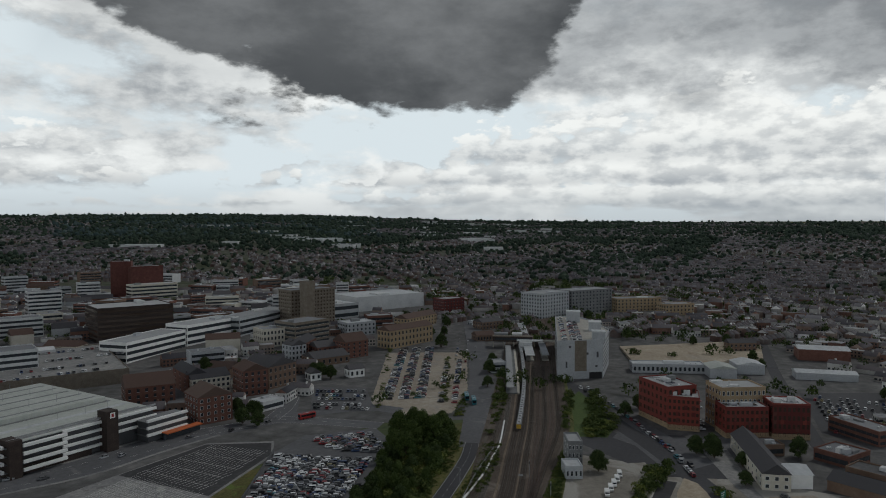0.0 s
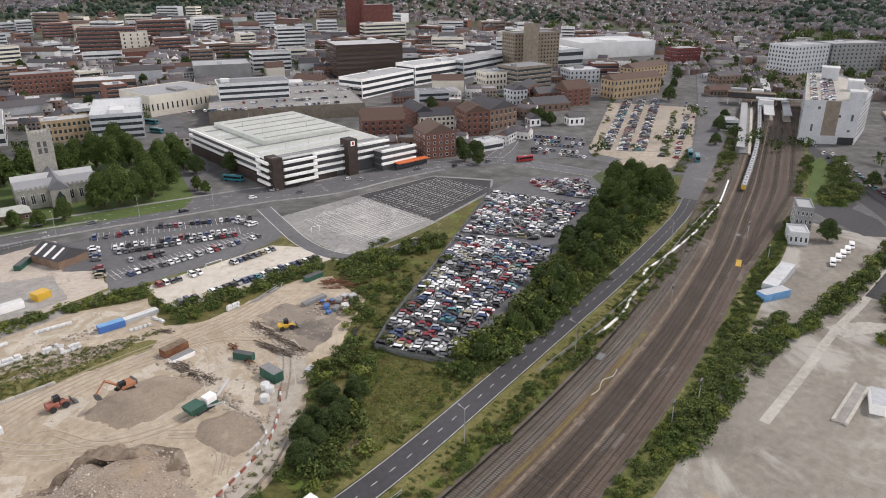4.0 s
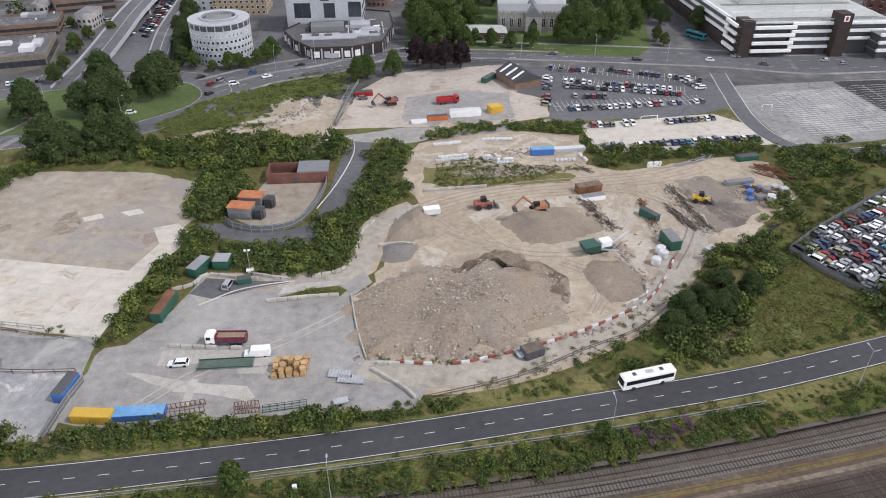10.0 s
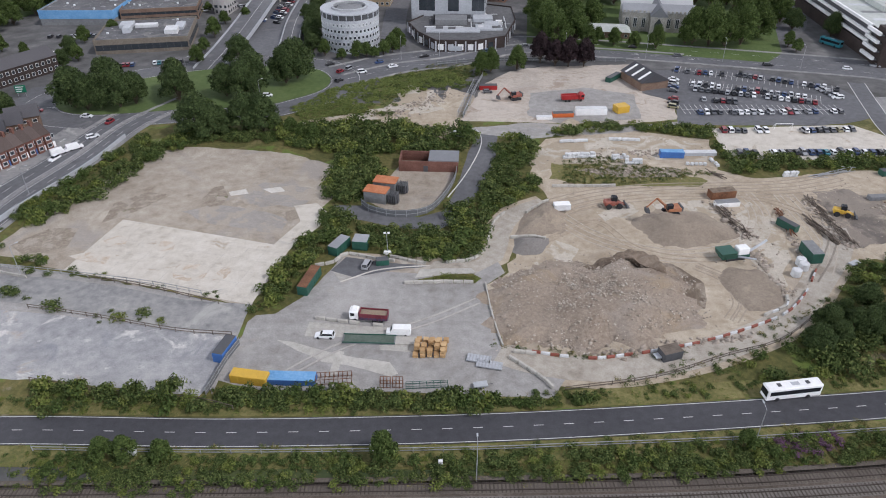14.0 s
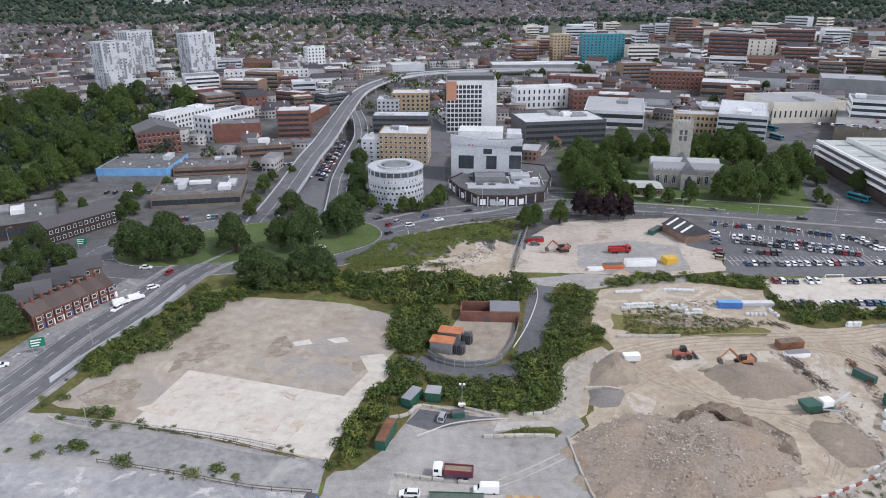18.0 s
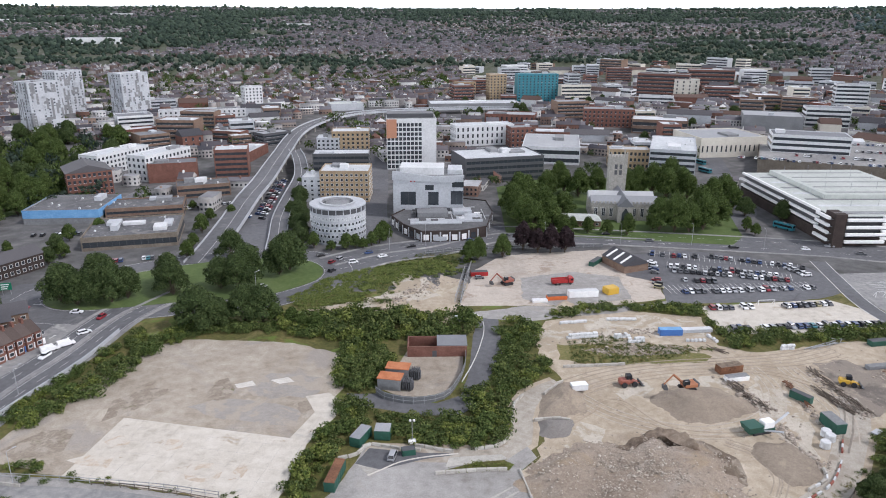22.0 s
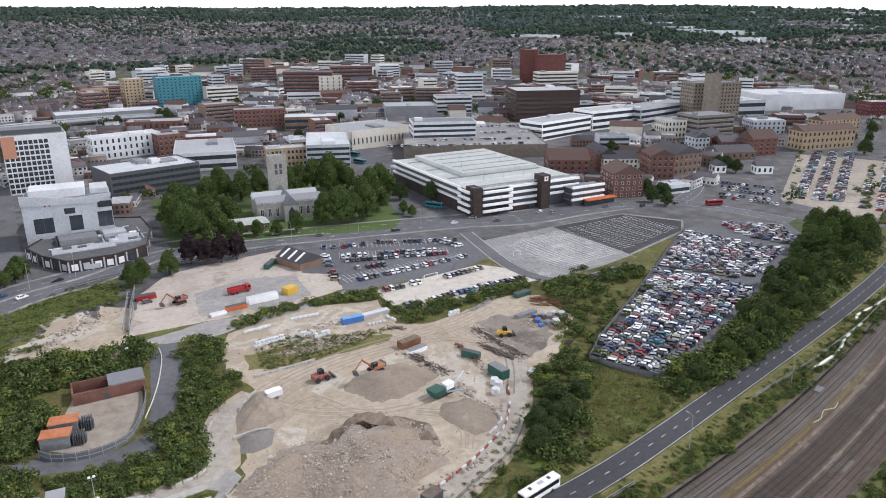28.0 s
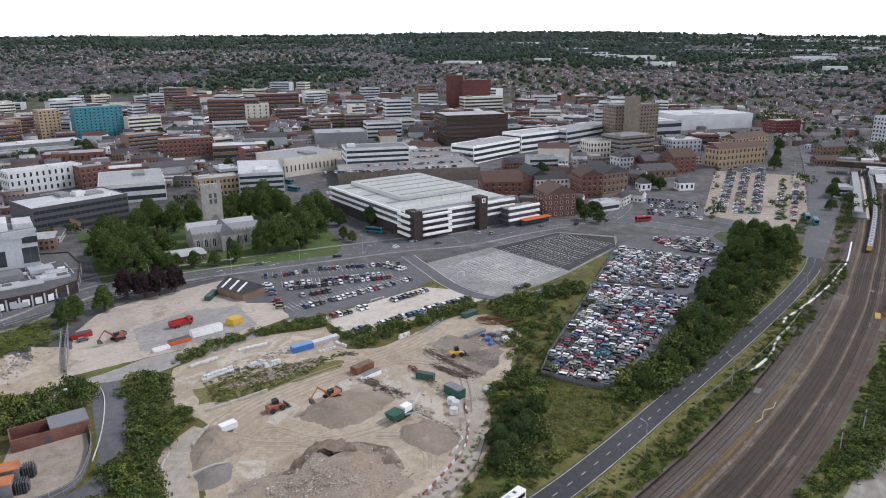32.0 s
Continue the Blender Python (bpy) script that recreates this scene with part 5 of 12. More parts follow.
def leaf_cloud(rng, lumps, n, size):
    """Leaves on the skins of several lumps (x, y, z, rx, ry, rz)."""
    lumps = np.asarray(lumps, float)
    area = (lumps[:, 3] * lumps[:, 5])
    pick = rng.choice(len(lumps), n, p=area / area.sum())
    d = rng.normal(size=(n, 3))
    d /= np.linalg.norm(d, axis=1, keepdims=True)
    d[:, 2] = np.where(d[:, 2] < -0.35, -d[:, 2], d[:, 2])
    L = lumps[pick]
    c = L[:, :3] + d * L[:, 3:6] * rng.uniform(0.72, 1.08, (n, 1))
    nrm = d + rng.normal(scale=0.55, size=(n, 3))
    nrm /= np.linalg.norm(nrm, axis=1, keepdims=True)
    t = np.cross(nrm, rng.normal(size=(n, 3)))
    t /= np.linalg.norm(t, axis=1, keepdims=True) + 1e-9
    b = np.cross(nrm, t)
    s = size * rng.uniform(0.6, 1.3, (n, 1))
    return np.stack([c - t * s - b * s * 0.6, c + t * s - b * s * 0.6, c + b * s * 1.1], 1)


def tree_proto(name, label, h, r, seed, leaf="leaf", n=1500, size=0.5, trunk_h=0.3, category="tree"):
    """A tree: a tapered trunk with limbs, and a crown of many leaves in uneven lumps."""
    rng = np.random.default_rng(seed)
    t = thing(name, label, category)
    bm = bmesh.new()
    th = h * trunk_h
    rod(bm, (0, 0, -0.3), (0.1, 0, th), 0.03 * h, 8, 0.02 * h)
    lumps = []
    k = 19
    for i in range(k):
        a, u = 2.4 * i + rng.uniform(0, 0.8), (i + rng.uniform(0, 1)) / k
        rad = r * rng.uniform(0.45, 0.72) * math.sqrt(max(0.05, 1.0 - u**1.6))
        z = th + (h - th) * (0.16 + 0.62 * u)
        c = (rad * math.cos(a), rad * math.sin(a), z)
        rod(bm, (0, 0, th * 0.75), (c[0] * 0.8, c[1] * 0.8, c[2] * 0.95), 0.011 * h, 5, 0.004 * h)
        s = r * rng.uniform(0.22, 0.42)
        lumps.append((*c, s, s * rng.uniform(0.8, 1.1), s * rng.uniform(0.75, 1.05)))
    lumps.append((0, 0, th + (h - th) * 0.6, r * 0.5, r * 0.5, (h - th) * 0.38))
    part("trunk", bm, "bark", t)
    inner = np.array(lumps)
    inner[:, 3:] *= 0.72
    q = np.concatenate([leaf_cloud(rng, lumps, n * 2, size * 0.8), leaf_cloud(rng, inner, n // 2, size * 1.3)])
    part("crown", sheet_of("crown", q, leaf), None, t)
    return t


def bush_templates(seed, count=10, n=230):
    out = []
    for i in range(count):
        rng = np.random.default_rng(seed + i)
        lumps = [(rng.uniform(-0.5, 0.5), rng.uniform(-0.5, 0.5), rng.uniform(0.2, 0.62), rng.uniform(0.25, 0.55), rng.uniform(0.25, 0.55), rng.uniform(0.22, 0.5)) for _ in range(7)]
        out.append(leaf_cloud(rng, lumps, n, 0.085 if n > 100 else 0.11))
    return out


BUSHES = bush_templates(40)
TUFTS = [q for q in bush_templates(80, 8, 60)]


def scatter(poly, density, rng, keep=None):
    """Random places in an outline, so many for each square metre."""
    p = np.asarray(poly)
    (x0, y0), (x1, y1) = p.min(0), p.max(0)
    n = int((x1 - x0) * (y1 - y0) * density)
    out = [(x, y) for x, y in zip(rng.uniform(x0, x1, n), rng.uniform(y0, y1, n)) if inside(x, y, poly)]
    return [q for q in out if keep is None or keep(*q)]


def scrub(name, label, spots, material="scrub", seed=3, shapes=None):
    """Undergrowth: clumps (x, y, width, height) of leaves, joined."""
    rng = np.random.default_rng(seed)
    out = []
    shapes = shapes or BUSHES
    for x, y, w, h in spots:
        q = shapes[rng.integers(len(shapes))]
        a = rng.uniform(0, 6.28)
        c, s = math.cos(a), math.sin(a)
        v = q @ np.array([[c, s, 0], [-s, c, 0], [0, 0, 1]])
        out.append(v * (w, w, h) + (x, y, terrain(x, y) - 0.05))
    return thing(name, label, "bushes", me=sheet_of(name, np.concatenate(out), material), kind="stuff")

# ---------------------------------------------------------------- main buildings of the town


def car_park_building():
    """The white-banded multi-storey with its brown stair tower and roof deck."""
    w, d, h = 74, 100, 15.5
    t = thing("multi_storey_car_park", "multi-storey car park with white bands over dark brown brick", "car park", pose(184, 305.5, 0, 0, 0, -3.0))
    # The solid core's dark colour stands in for shade between the decks.
    part("core", boxed((1.2, w - 1.2, 1.2, d - 1.2, -1, h - 1.2)), "dark_grey", t, "solid dark core painted as the shade of open decks")
    part("roof_deck", boxed((0.6, w - 0.6, 0.6, d - 0.6, h - 1.2, h - 0.9)), "green_roof", t, "pale weathered roof deck")
    for i in range(7):
        part("deck_strip", boxed((4, w - 4, 6 + i * 13, 9.5 + i * 13, h - 0.9, h - 0.86)), "pale_roof" if i % 2 else "mid_grey", t)
    part("raised_deck", boxed((14, w - 6, 34, d - 4, h - 0.9, h + 1.6), bevel=0.15), "green_roof", t, "raised pale upper deck")
    for i in range(5):
        part("deck_strip", boxed((17, w - 9, 38 + i * 12, 40 + i * 12, h + 1.6, h + 1.64)), "mid_grey", t)
    for x in (20, 34, 48, 60):
        for y in (20, 45, 70, 90):
            z = h + (1.6 if y > 34 and x > 14 else -0.9)
            part("lamp_post", rods(((x, y, z), (x, y, z + 4), 0.09)), "steel", t)
    wall = boxed((0, w * 0.52, 0, 1.1, -1, 4.0), (0, 1.1, 1.1, d, -1, 5.5))
    part("brick_base", wall, "dark_brick", t, "dark brown brick base wall")
    fl = 3.55
    for k in range(4):
        z = 3.0 + k * fl
        if k > 0:
            part("white_band", boxed((-0.5, 0.6, 12, d, z, z + 1.35), bevel=0.12), "white", t, "white concrete edge band")
        part("white_band", boxed((24.5, 44, -0.5, 0.6, z, z + 1.35), bevel=0.12), "white", t, "white concrete edge band")
        if k > 0:
            part("white_band", boxed((49, w, -0.5, 0.6, z, z + 1.35), bevel=0.12), "white", t, "white concrete edge band")
        part("white_band", boxed((5.5, 25, -3.4, -2.2, z - 0.8, z + 0.7), bevel=0.15), "white", t, "white stepped corner band")
        part("white_band", boxed((-2.6, -1.4, -1, 11, z - 0.3, z + 1.2), bevel=0.15), "white", t, "white stepped corner band")
        part("deck_floor", boxed((5.5, 25, -2.3, 1.2, z - 0.75, z - 0.45), (-1.5, 1.2, -1, 11, z - 0.3, z)), "mid_grey", t)
        if k < 3:
            part("white_band", boxed((62, 86, -9.5, -8.3, z + 0.3, z + 1.7), bevel=0.12), "white", t, "white concrete edge band")
            part("deck_floor", boxed((62, 86, -8.4, 1, z + 0.3, z + 0.6)), "mid_grey", t)
    part("stair_tower", boxed((-0.2, 5.2, -3.0, 6, -1, h + 1.0)), "dark_brick", t, "dark brown brick stair tower")
    part("stair_tower", boxed((43.5, 49.5, -4.5, 3, -1, h + 4.0)), "dark_brick", t, "tall brown brick stair tower with a sign")
    part("sign_panel", boxed((45.2, 47.8, -4.58, -4.5, h + 0.6, h + 3.2)), "white", t, "white sign panel")
    part("sign_mark", boxed((45.9, 47.1, -4.63, -4.57, h + 1.1, h + 2.7)), "red", t)
    # Dark again, painted for the shade inside the open ramp decks.
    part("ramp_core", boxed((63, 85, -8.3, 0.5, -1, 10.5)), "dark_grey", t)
    part("canopy", boxed((70, 92, -14, -9.4, 3.4, 4.0), bevel=0.08), "orange", t, "red shop canopy")
    part("shop_front", boxed((70, 92, -11.6, -9.6, -0.5, 3.4)), "glass", t)
    for i in range(12):
        part("upper_rail", boxed((w * i / 12, w * (i + 1) / 12 - 0.3, 0.1, 0.25, h + 0.2, h + 1.1)), "steel", t)


car_park_building()


def round_building():
    c, r, h = (-51.7, 333.5), 13.4, 15.0
    t = thing("round_office", "round pale office drum with rows of small square windows", "office building", pose(*c, 0))
    bm = bmesh.new()
    bmesh.ops.create_cone(bm, cap_ends=True, segments=48, radius1=r, radius2=r, depth=h + 1, matrix=pose(0, 0, (h - 1) / 2))
    part("wall", bm, "mottled_white", t)
    part("upper_wall", strip(bmesh.new(), [Vector((math.cos(i * math.pi / 24), math.sin(i * math.pi / 24), 0)) * (r - 0.2) for i in range(48)], [Vector((math.cos(i * math.pi / 24), math.sin(i * math.pi / 24), 0)) * (r + 0.08) for i in range(48)], h - 4.2, h, True), "light_grey", t, "plain grey upper storeys")
    bm = bmesh.new()
    bmesh.ops.create_cone(bm, cap_ends=True, segments=48, radius1=r - 0.15, radius2=r - 0.15, depth=2.6, matrix=pose(0, 0, h + 1.3))
    part("upper_storey", bm, "dark_grey", t, "dark glazed top storey")
    for i in range(24):
        part("fin", boxed((r - 0.3, r + 0.15, -0.18, 0.18, h, h + 2.4)), "mottled_white", t, at=pose(0, 0, 0, 0, 0, i * 15))
    ring = [Vector((math.cos(i * math.pi / 24), math.sin(i * math.pi / 24), 0)) for i in range(48)]
    part("roof_ring", strip(bmesh.new(), [p * 8.6 for p in ring], [p * (r + 0.25) for p in ring], h + 2.4, h + 3.0, True), "light_grey", t, "pale ring roof")
    part("inner_ring", strip(bmesh.new(), [p * 7.6 for p in ring], [p * 8.5 for p in ring], h + 2.2, h + 3.8, True), "steel", t)
    part("inner_roof", boxed((-5.6, 5.6, -5.6, 5.6, h + 2.0, h + 3.0)), "mid_grey", t)
    me = window_mesh(1.3, 1.4)
    for k in range(5):
        for i in range(22):
            a = 180 + 360 / 44 * i * 1.05 + (k % 2) * 4 - 8
            part("window", me, None, t, at=pose(0, 0, 1.0 + k * 2.8, 0, 0, a + 90) @ pose(-0.55, -r - 0.02, 0))


round_building()


def university():
    ab = ((-24.5, 366.5), (13.0, 363.0))
    t = thing("university_building", "pale grey clad university building with large dark windows", "university", pose(*ab[0], 0, 0, 0, heading(*ab)))
    w, d, h = 37.6, 26, 22
    part("wall", boxed((0, w, 0, d, -1, h)), "light_grey", t)
    bm = bmesh.new()
    prism(bm, [(-0.3, h - 0.5), (w * 0.85, h - 1.8), (w + 0.4, h + 0.8), (w + 0.4, h + 2.2), (w * 0.6, h + 1.2), (-0.3, h + 4.2)], -0.4, 0.9)
    part("curved_parapet", bm, "light_grey", t, "sweeping pale parapet")
    part("roof", boxed((0.4, w - 0.4, 1.2, d - 0.4, h - 0.1, h + 0.4)), "mid_grey", t)
    part("plant_room", boxed((3, 27, 8, 22, h + 0.3, h + 4.6), bevel=0.2), "off_white", t)
    part("plant_room", boxed((29, 37, 10, 24, h + 0.3, h + 3.0), bevel=0.2), "pale_roof", t)
    for x, z, ww, hh in ((4.0, 7.8, 8.2, 7.2), (18.8, 7.8, 5.6, 7.2), (31, 8.2, 6.4, 7.4), (17.2, 16.0, 4.6, 2.8), (15.0, 0.6, 9.2, 4.8)):
        part("window", window_mesh(ww, hh, "band"), None, t, "large dark window", at=pose(x, 0, z))
    part("corner_glazing", boxed((w - 6.0, w + 0.3, -0.3, 6, 17.6, 20.6), bevel=0.2), "glass", t, "dark wrap-round corner glazing")
    bm = bmesh.new()
    for x in (-0.95, 0.0, 0.95):
        bmesh.ops.create_icosphere(bm, subdivisions=1, radius=0.75, matrix=pose(10.6 + x, -0.05, h - 1.2 + (0.9 if x == 0 else 0.2)) @ Matrix.Diagonal((0.7, 0.15, 1.2, 1)))
    part("emblem", bm, "red", t, "red emblem on the pale wall")
    for x in (w + 0.02,):
        for k in range(4):
            part("window_band", window_mesh(20.0, 1.5, "band"), None, t, at=pose(w, 3, 2 + k * 4.4, 0, 0, 90))
    # dark glass-fronted wing beside it
    block("university_wing", "dark glazed university wing with a flat pale roof", "university", [(23.1, 446.5), (77.0, 457.3)], 34, 16, 4, "band", "dark_grey", "pale_roof", units=3, faces=(0, 1))


university()


def law_pavilion():
    pts = [(-25.8, 354.2), (-20.1, 337.3), (-11.3, 323.8), (7.3, 323.6), (21.7, 330.7), (28.5, 358.6), (28.1, 382.3), (11.1, 390.1), (-5.3, 387.6)]
    t, loc = polygon_block("corner_pavilion", "low dark brick corner building with white quoins and roof plant", "public building", pts, 5.0, "dark_brick", "roof_dark")
    for (x0, y0), (x1, y1) in zip(loc, loc[1:] + loc[:1]):
        n = max(2, int(math.dist((x0, y0), (x1, y1)) / 4.5))
        for i in range(n):
            k = i / n
            part("quoin", boxed((-0.35, 0.35, -0.12, 0.2, -0.3, 4.9)), "light_grey", t, at=pose(x0 + (x1 - x0) * k, y0 + (y1 - y0) * k, 0, 0, 0, heading((x0, y0), (x1, y1))))
    cx, cy = sum(p[0] for p in loc) / len(loc), sum(p[1] for p in loc) / len(loc)
    for dx, dy, w, d, h in ((-8, 0, 16, 9, 2.6), (8, 4, 10, 8, 1.8), (12, -4, 7, 5, 1.2), (-4, 9, 9, 5, 1.6)):
        part("roof_housing", boxed((cx + dx - w / 2, cx + dx + w / 2, cy + dy - d / 2, cy + dy + d / 2, 4.9, 5.0 + h), bevel=0.1), "mid_grey" if dx < 0 else "light_grey", t)
    rnd = random.Random(3)
    part("terrace_roof", boxed((cx - 20, cx + 6, cy - 17, cy - 10, 4.9, 5.6), (cx + 4, cx + 17, cy - 14, cy - 6, 4.9, 5.9), bevel=0.1), "light_grey", t, "pale stepped roof")
    part("plant_screen", boxed((cx - 17, cx + 2, cy + 5.5, cy + 5.7, 4.9, 7.4), (cx - 17, cx - 16.8, cy - 5, cy + 5.5, 4.9, 7.4)), "dark_grey", t, "dark louvred screen")
    for x0, y0, x1, y1 in ((-21, -8, -2, -8), (2, -16, 2, 8), (-12, 14, 16, 14), (19, -10, 19, 10)):
        part("roof_kerb", rods(((cx + x0, cy + y0, 5.2), (cx + x1, cy + y1, 5.2), 0.3), n=4), "off_white", t)
    for i in range(34):
        x, y = cx + rnd.uniform(-22, 20), cy + rnd.uniform(-14, 14)
        w, d, h = rnd.uniform(0.8, 4), rnd.uniform(0.8, 3), rnd.uniform(0.4, 1.4)
        part("roof_unit", boxed((x, x + w, y, y + d, 4.9, 5.1 + h), bevel=0.05), rnd.choice(("white", "off_white", "mid_grey", "roof_dark")), t)
    for (x0, y0), (x1, y1) in zip(loc[:5], loc[1:6]):
        L = math.dist((x0, y0), (x1, y1))
        for k in range(int(L / 4.5)):
            if rnd.random() < 0.7:
                f = (k + 0.5) / int(L / 4.5)
                part("window_panel", boxed((-1.3, 1.3, -0.14, 0.1, 0.8, 3.6)), rnd.choice(("white", "glass", "light_grey")), t, at=pose(x0 + (x1 - x0) * f, y0 + (y1 - y0) * f, 0, 0, 0, heading((x0, y0), (x1, y1))))
    part("shop_front", boxed((-3, 3, -0.16, 0.1, 0.5, 2.6)), "light_grey", t, at=pose((loc[2][0] + loc[3][0]) / 2, (loc[2][1] + loc[3][1]) / 2, 0, 0, 0, heading(loc[2], loc[3])))


law_pavilion()


def church():
    t = thing("church", "medieval flint and stone church with a square battlemented tower", "church", pose(82, 358.0, 0, 0, 0, -9))
    part("nave", boxed((0, 35, 0, 22, -1, 9.5)), "flint", t, "chequered flint and stone nave")
    for y0 in (-0.4, 10.6):
        bm = bmesh.new()
        prism(bm, [(y0, 9.4), (y0 + 5.6, 12.6), (y0 + 11.4, 9.4), (y0 + 5.6, 9.1)], -0.3, 35.3)
        bmesh.ops.transform(bm, matrix=Matrix(((0, 1, 0, 0), (1, 0, 0, 0), (0, 0, 1, 0), (0, 0, 0, 1))), verts=list(bm.verts))
        bmesh.ops.reverse_faces(bm, faces=list(bm.faces))
        part("roof", bm, "roof_felt", t, "grey lead nave roof")
    part("transept", boxed((13.5, 21.5, -5, 34, -1, 9.0)), "flint", t)
    bm = bmesh.new()
    prism(bm, [(13.2, 8.9), (17.5, 13.4), (21.8, 8.9), (17.5, 8.6)], -5.2, 34)
    part("transept_roof", bm, "roof_felt", t)
    gb = bmesh.new()
    prism(gb, [(13.5, 8.8), (17.5, 13.0), (21.5, 8.8)], -5.1, -4.7)
    part("gable", gb, "flint", t)
    part("tower", boxed((12.4, 21.8, 26, 35.4, -1, 29.5)), "flint", t, "square stone tower")
    for x, y in ((12.2, 25.8), (21.1, 25.8), (12.2, 34.7), (21.1, 34.7)):
        part("turret", boxed((x, x + 0.9, y, y + 0.9, 20, 32.4), taper=0.15), "flint", t)
    for i in range(5):
        x = 13.4 + i * 1.7
        part("merlon", boxed((x, x + 0.9, 25.9, 26.3, 29.5, 30.6)), "flint", t)
        part("merlon", boxed((21.4, 21.8, 26.6 + i * 1.6, 27.5 + i * 1.6, 29.5, 30.6)), "flint", t)
    for z in (19.5, 22.8):
        for x in (15.0, 17.6):
            part("belfry_opening", boxed((x, x + 1.5, 25.9, 26.1, z, z + 2.6)), "dark_grey", t)
    for i in range(18):
        part("merlon", boxed((0.2 + i * 1.95, 1.2 + i * 1.95, -0.25, 0.2, 9.4, 10.4)), "flint", t)
    for i in range(8):
        x = 1.6 + i * 4.1
        if not 12.5 < x < 21.5:
            part("window", window_mesh(1.8, 4.6), None, t, "tall traceried church window", at=pose(x, -0.02, 2.2))
        part("buttress", boxed((x - 1.1, x - 0.4, -1.0, 0.1, -0.5, 7.0)), "flint", t)
    bm = bmesh.new()
    prism(bm, [(15.6, 0.5), (15.6, 5.2), (17.5, 8.2), (19.4, 5.2), (19.4, 0.5)], -5.2, -5.0)
    part("great_window", bm, "glass", t, "pointed arch window")
    hall = thing("church_hall", "low brick hall with a pale green hipped roof", "hall", pose(*(61.6, 346.8), 0, 0, 0, -8))
    part("wall", boxed((0, 22, 0, 9, -0.5, 3.2)), "brown_brick", hall)
    part("roof", boxed((-0.5, 22.5, -0.5, 9.5, 3.2, 5.2), taper=2.6), "green_roof", hall, "pale green roof")
    put_windows(hall, pose(0, 0, 0), 22, 3.2, 1, "grid", 6, (1.4, 1.3))


church()
slab("churchyard", [(42.1, 436.4), (73.9, 460.8), (108.0, 461.3), (161.6, 453.6), (172.5, 396.1), (149.8, 322.1), (138.4, 309.3), (72.0, 325.6), (32.1, 334.3)], 0.09, "lawn", "mown green churchyard lawn under trees", "lawn")

def student_block():
    """The tall student block: orange panels, a black grid of windows, then blank white."""
    ab = [(-28.0, 495.4), (7.2, 495.9)]
    w, h = math.dist(*ab), 36.2
    t = thing("student_block", "tall white student block with black window grid and orange panels", "apartment block", pose(*ab[0], 0, 0, 0, heading(*ab)))
    part("wall", boxed((0, w, 0, 20, -1, h)), "off_white", t)
    part("roof", boxed((0.4, w - 0.4, 0.4, 19.6, h - 0.1, h + 0.3)), "mid_grey", t)
    part("roof_screen", boxed((0.5, w - 2, 2, 18, h + 0.3, h + 3.2), bevel=0.1), "dark_grey", t, "dark plant screen on the roof")
    part("orange_panel", boxed((-0.06, w * 0.2, -0.08, 4, h * 0.62, h - 0.5)), "orange_panel", t, "orange terracotta panels")
    fh = h / 11
    for k in range(11):
        for c in range(9):
            if c * w / 13 + 2.5 > w * 0.22 or k < 7:
                if k < 10:
                    part("window", window_mesh(round(w / 13 * 0.8, 2), round(fh * 0.72, 2), "dark"), None, t, at=pose(0.4 + c * w / 13 * 1.02, 0, k * fh + 1.0))


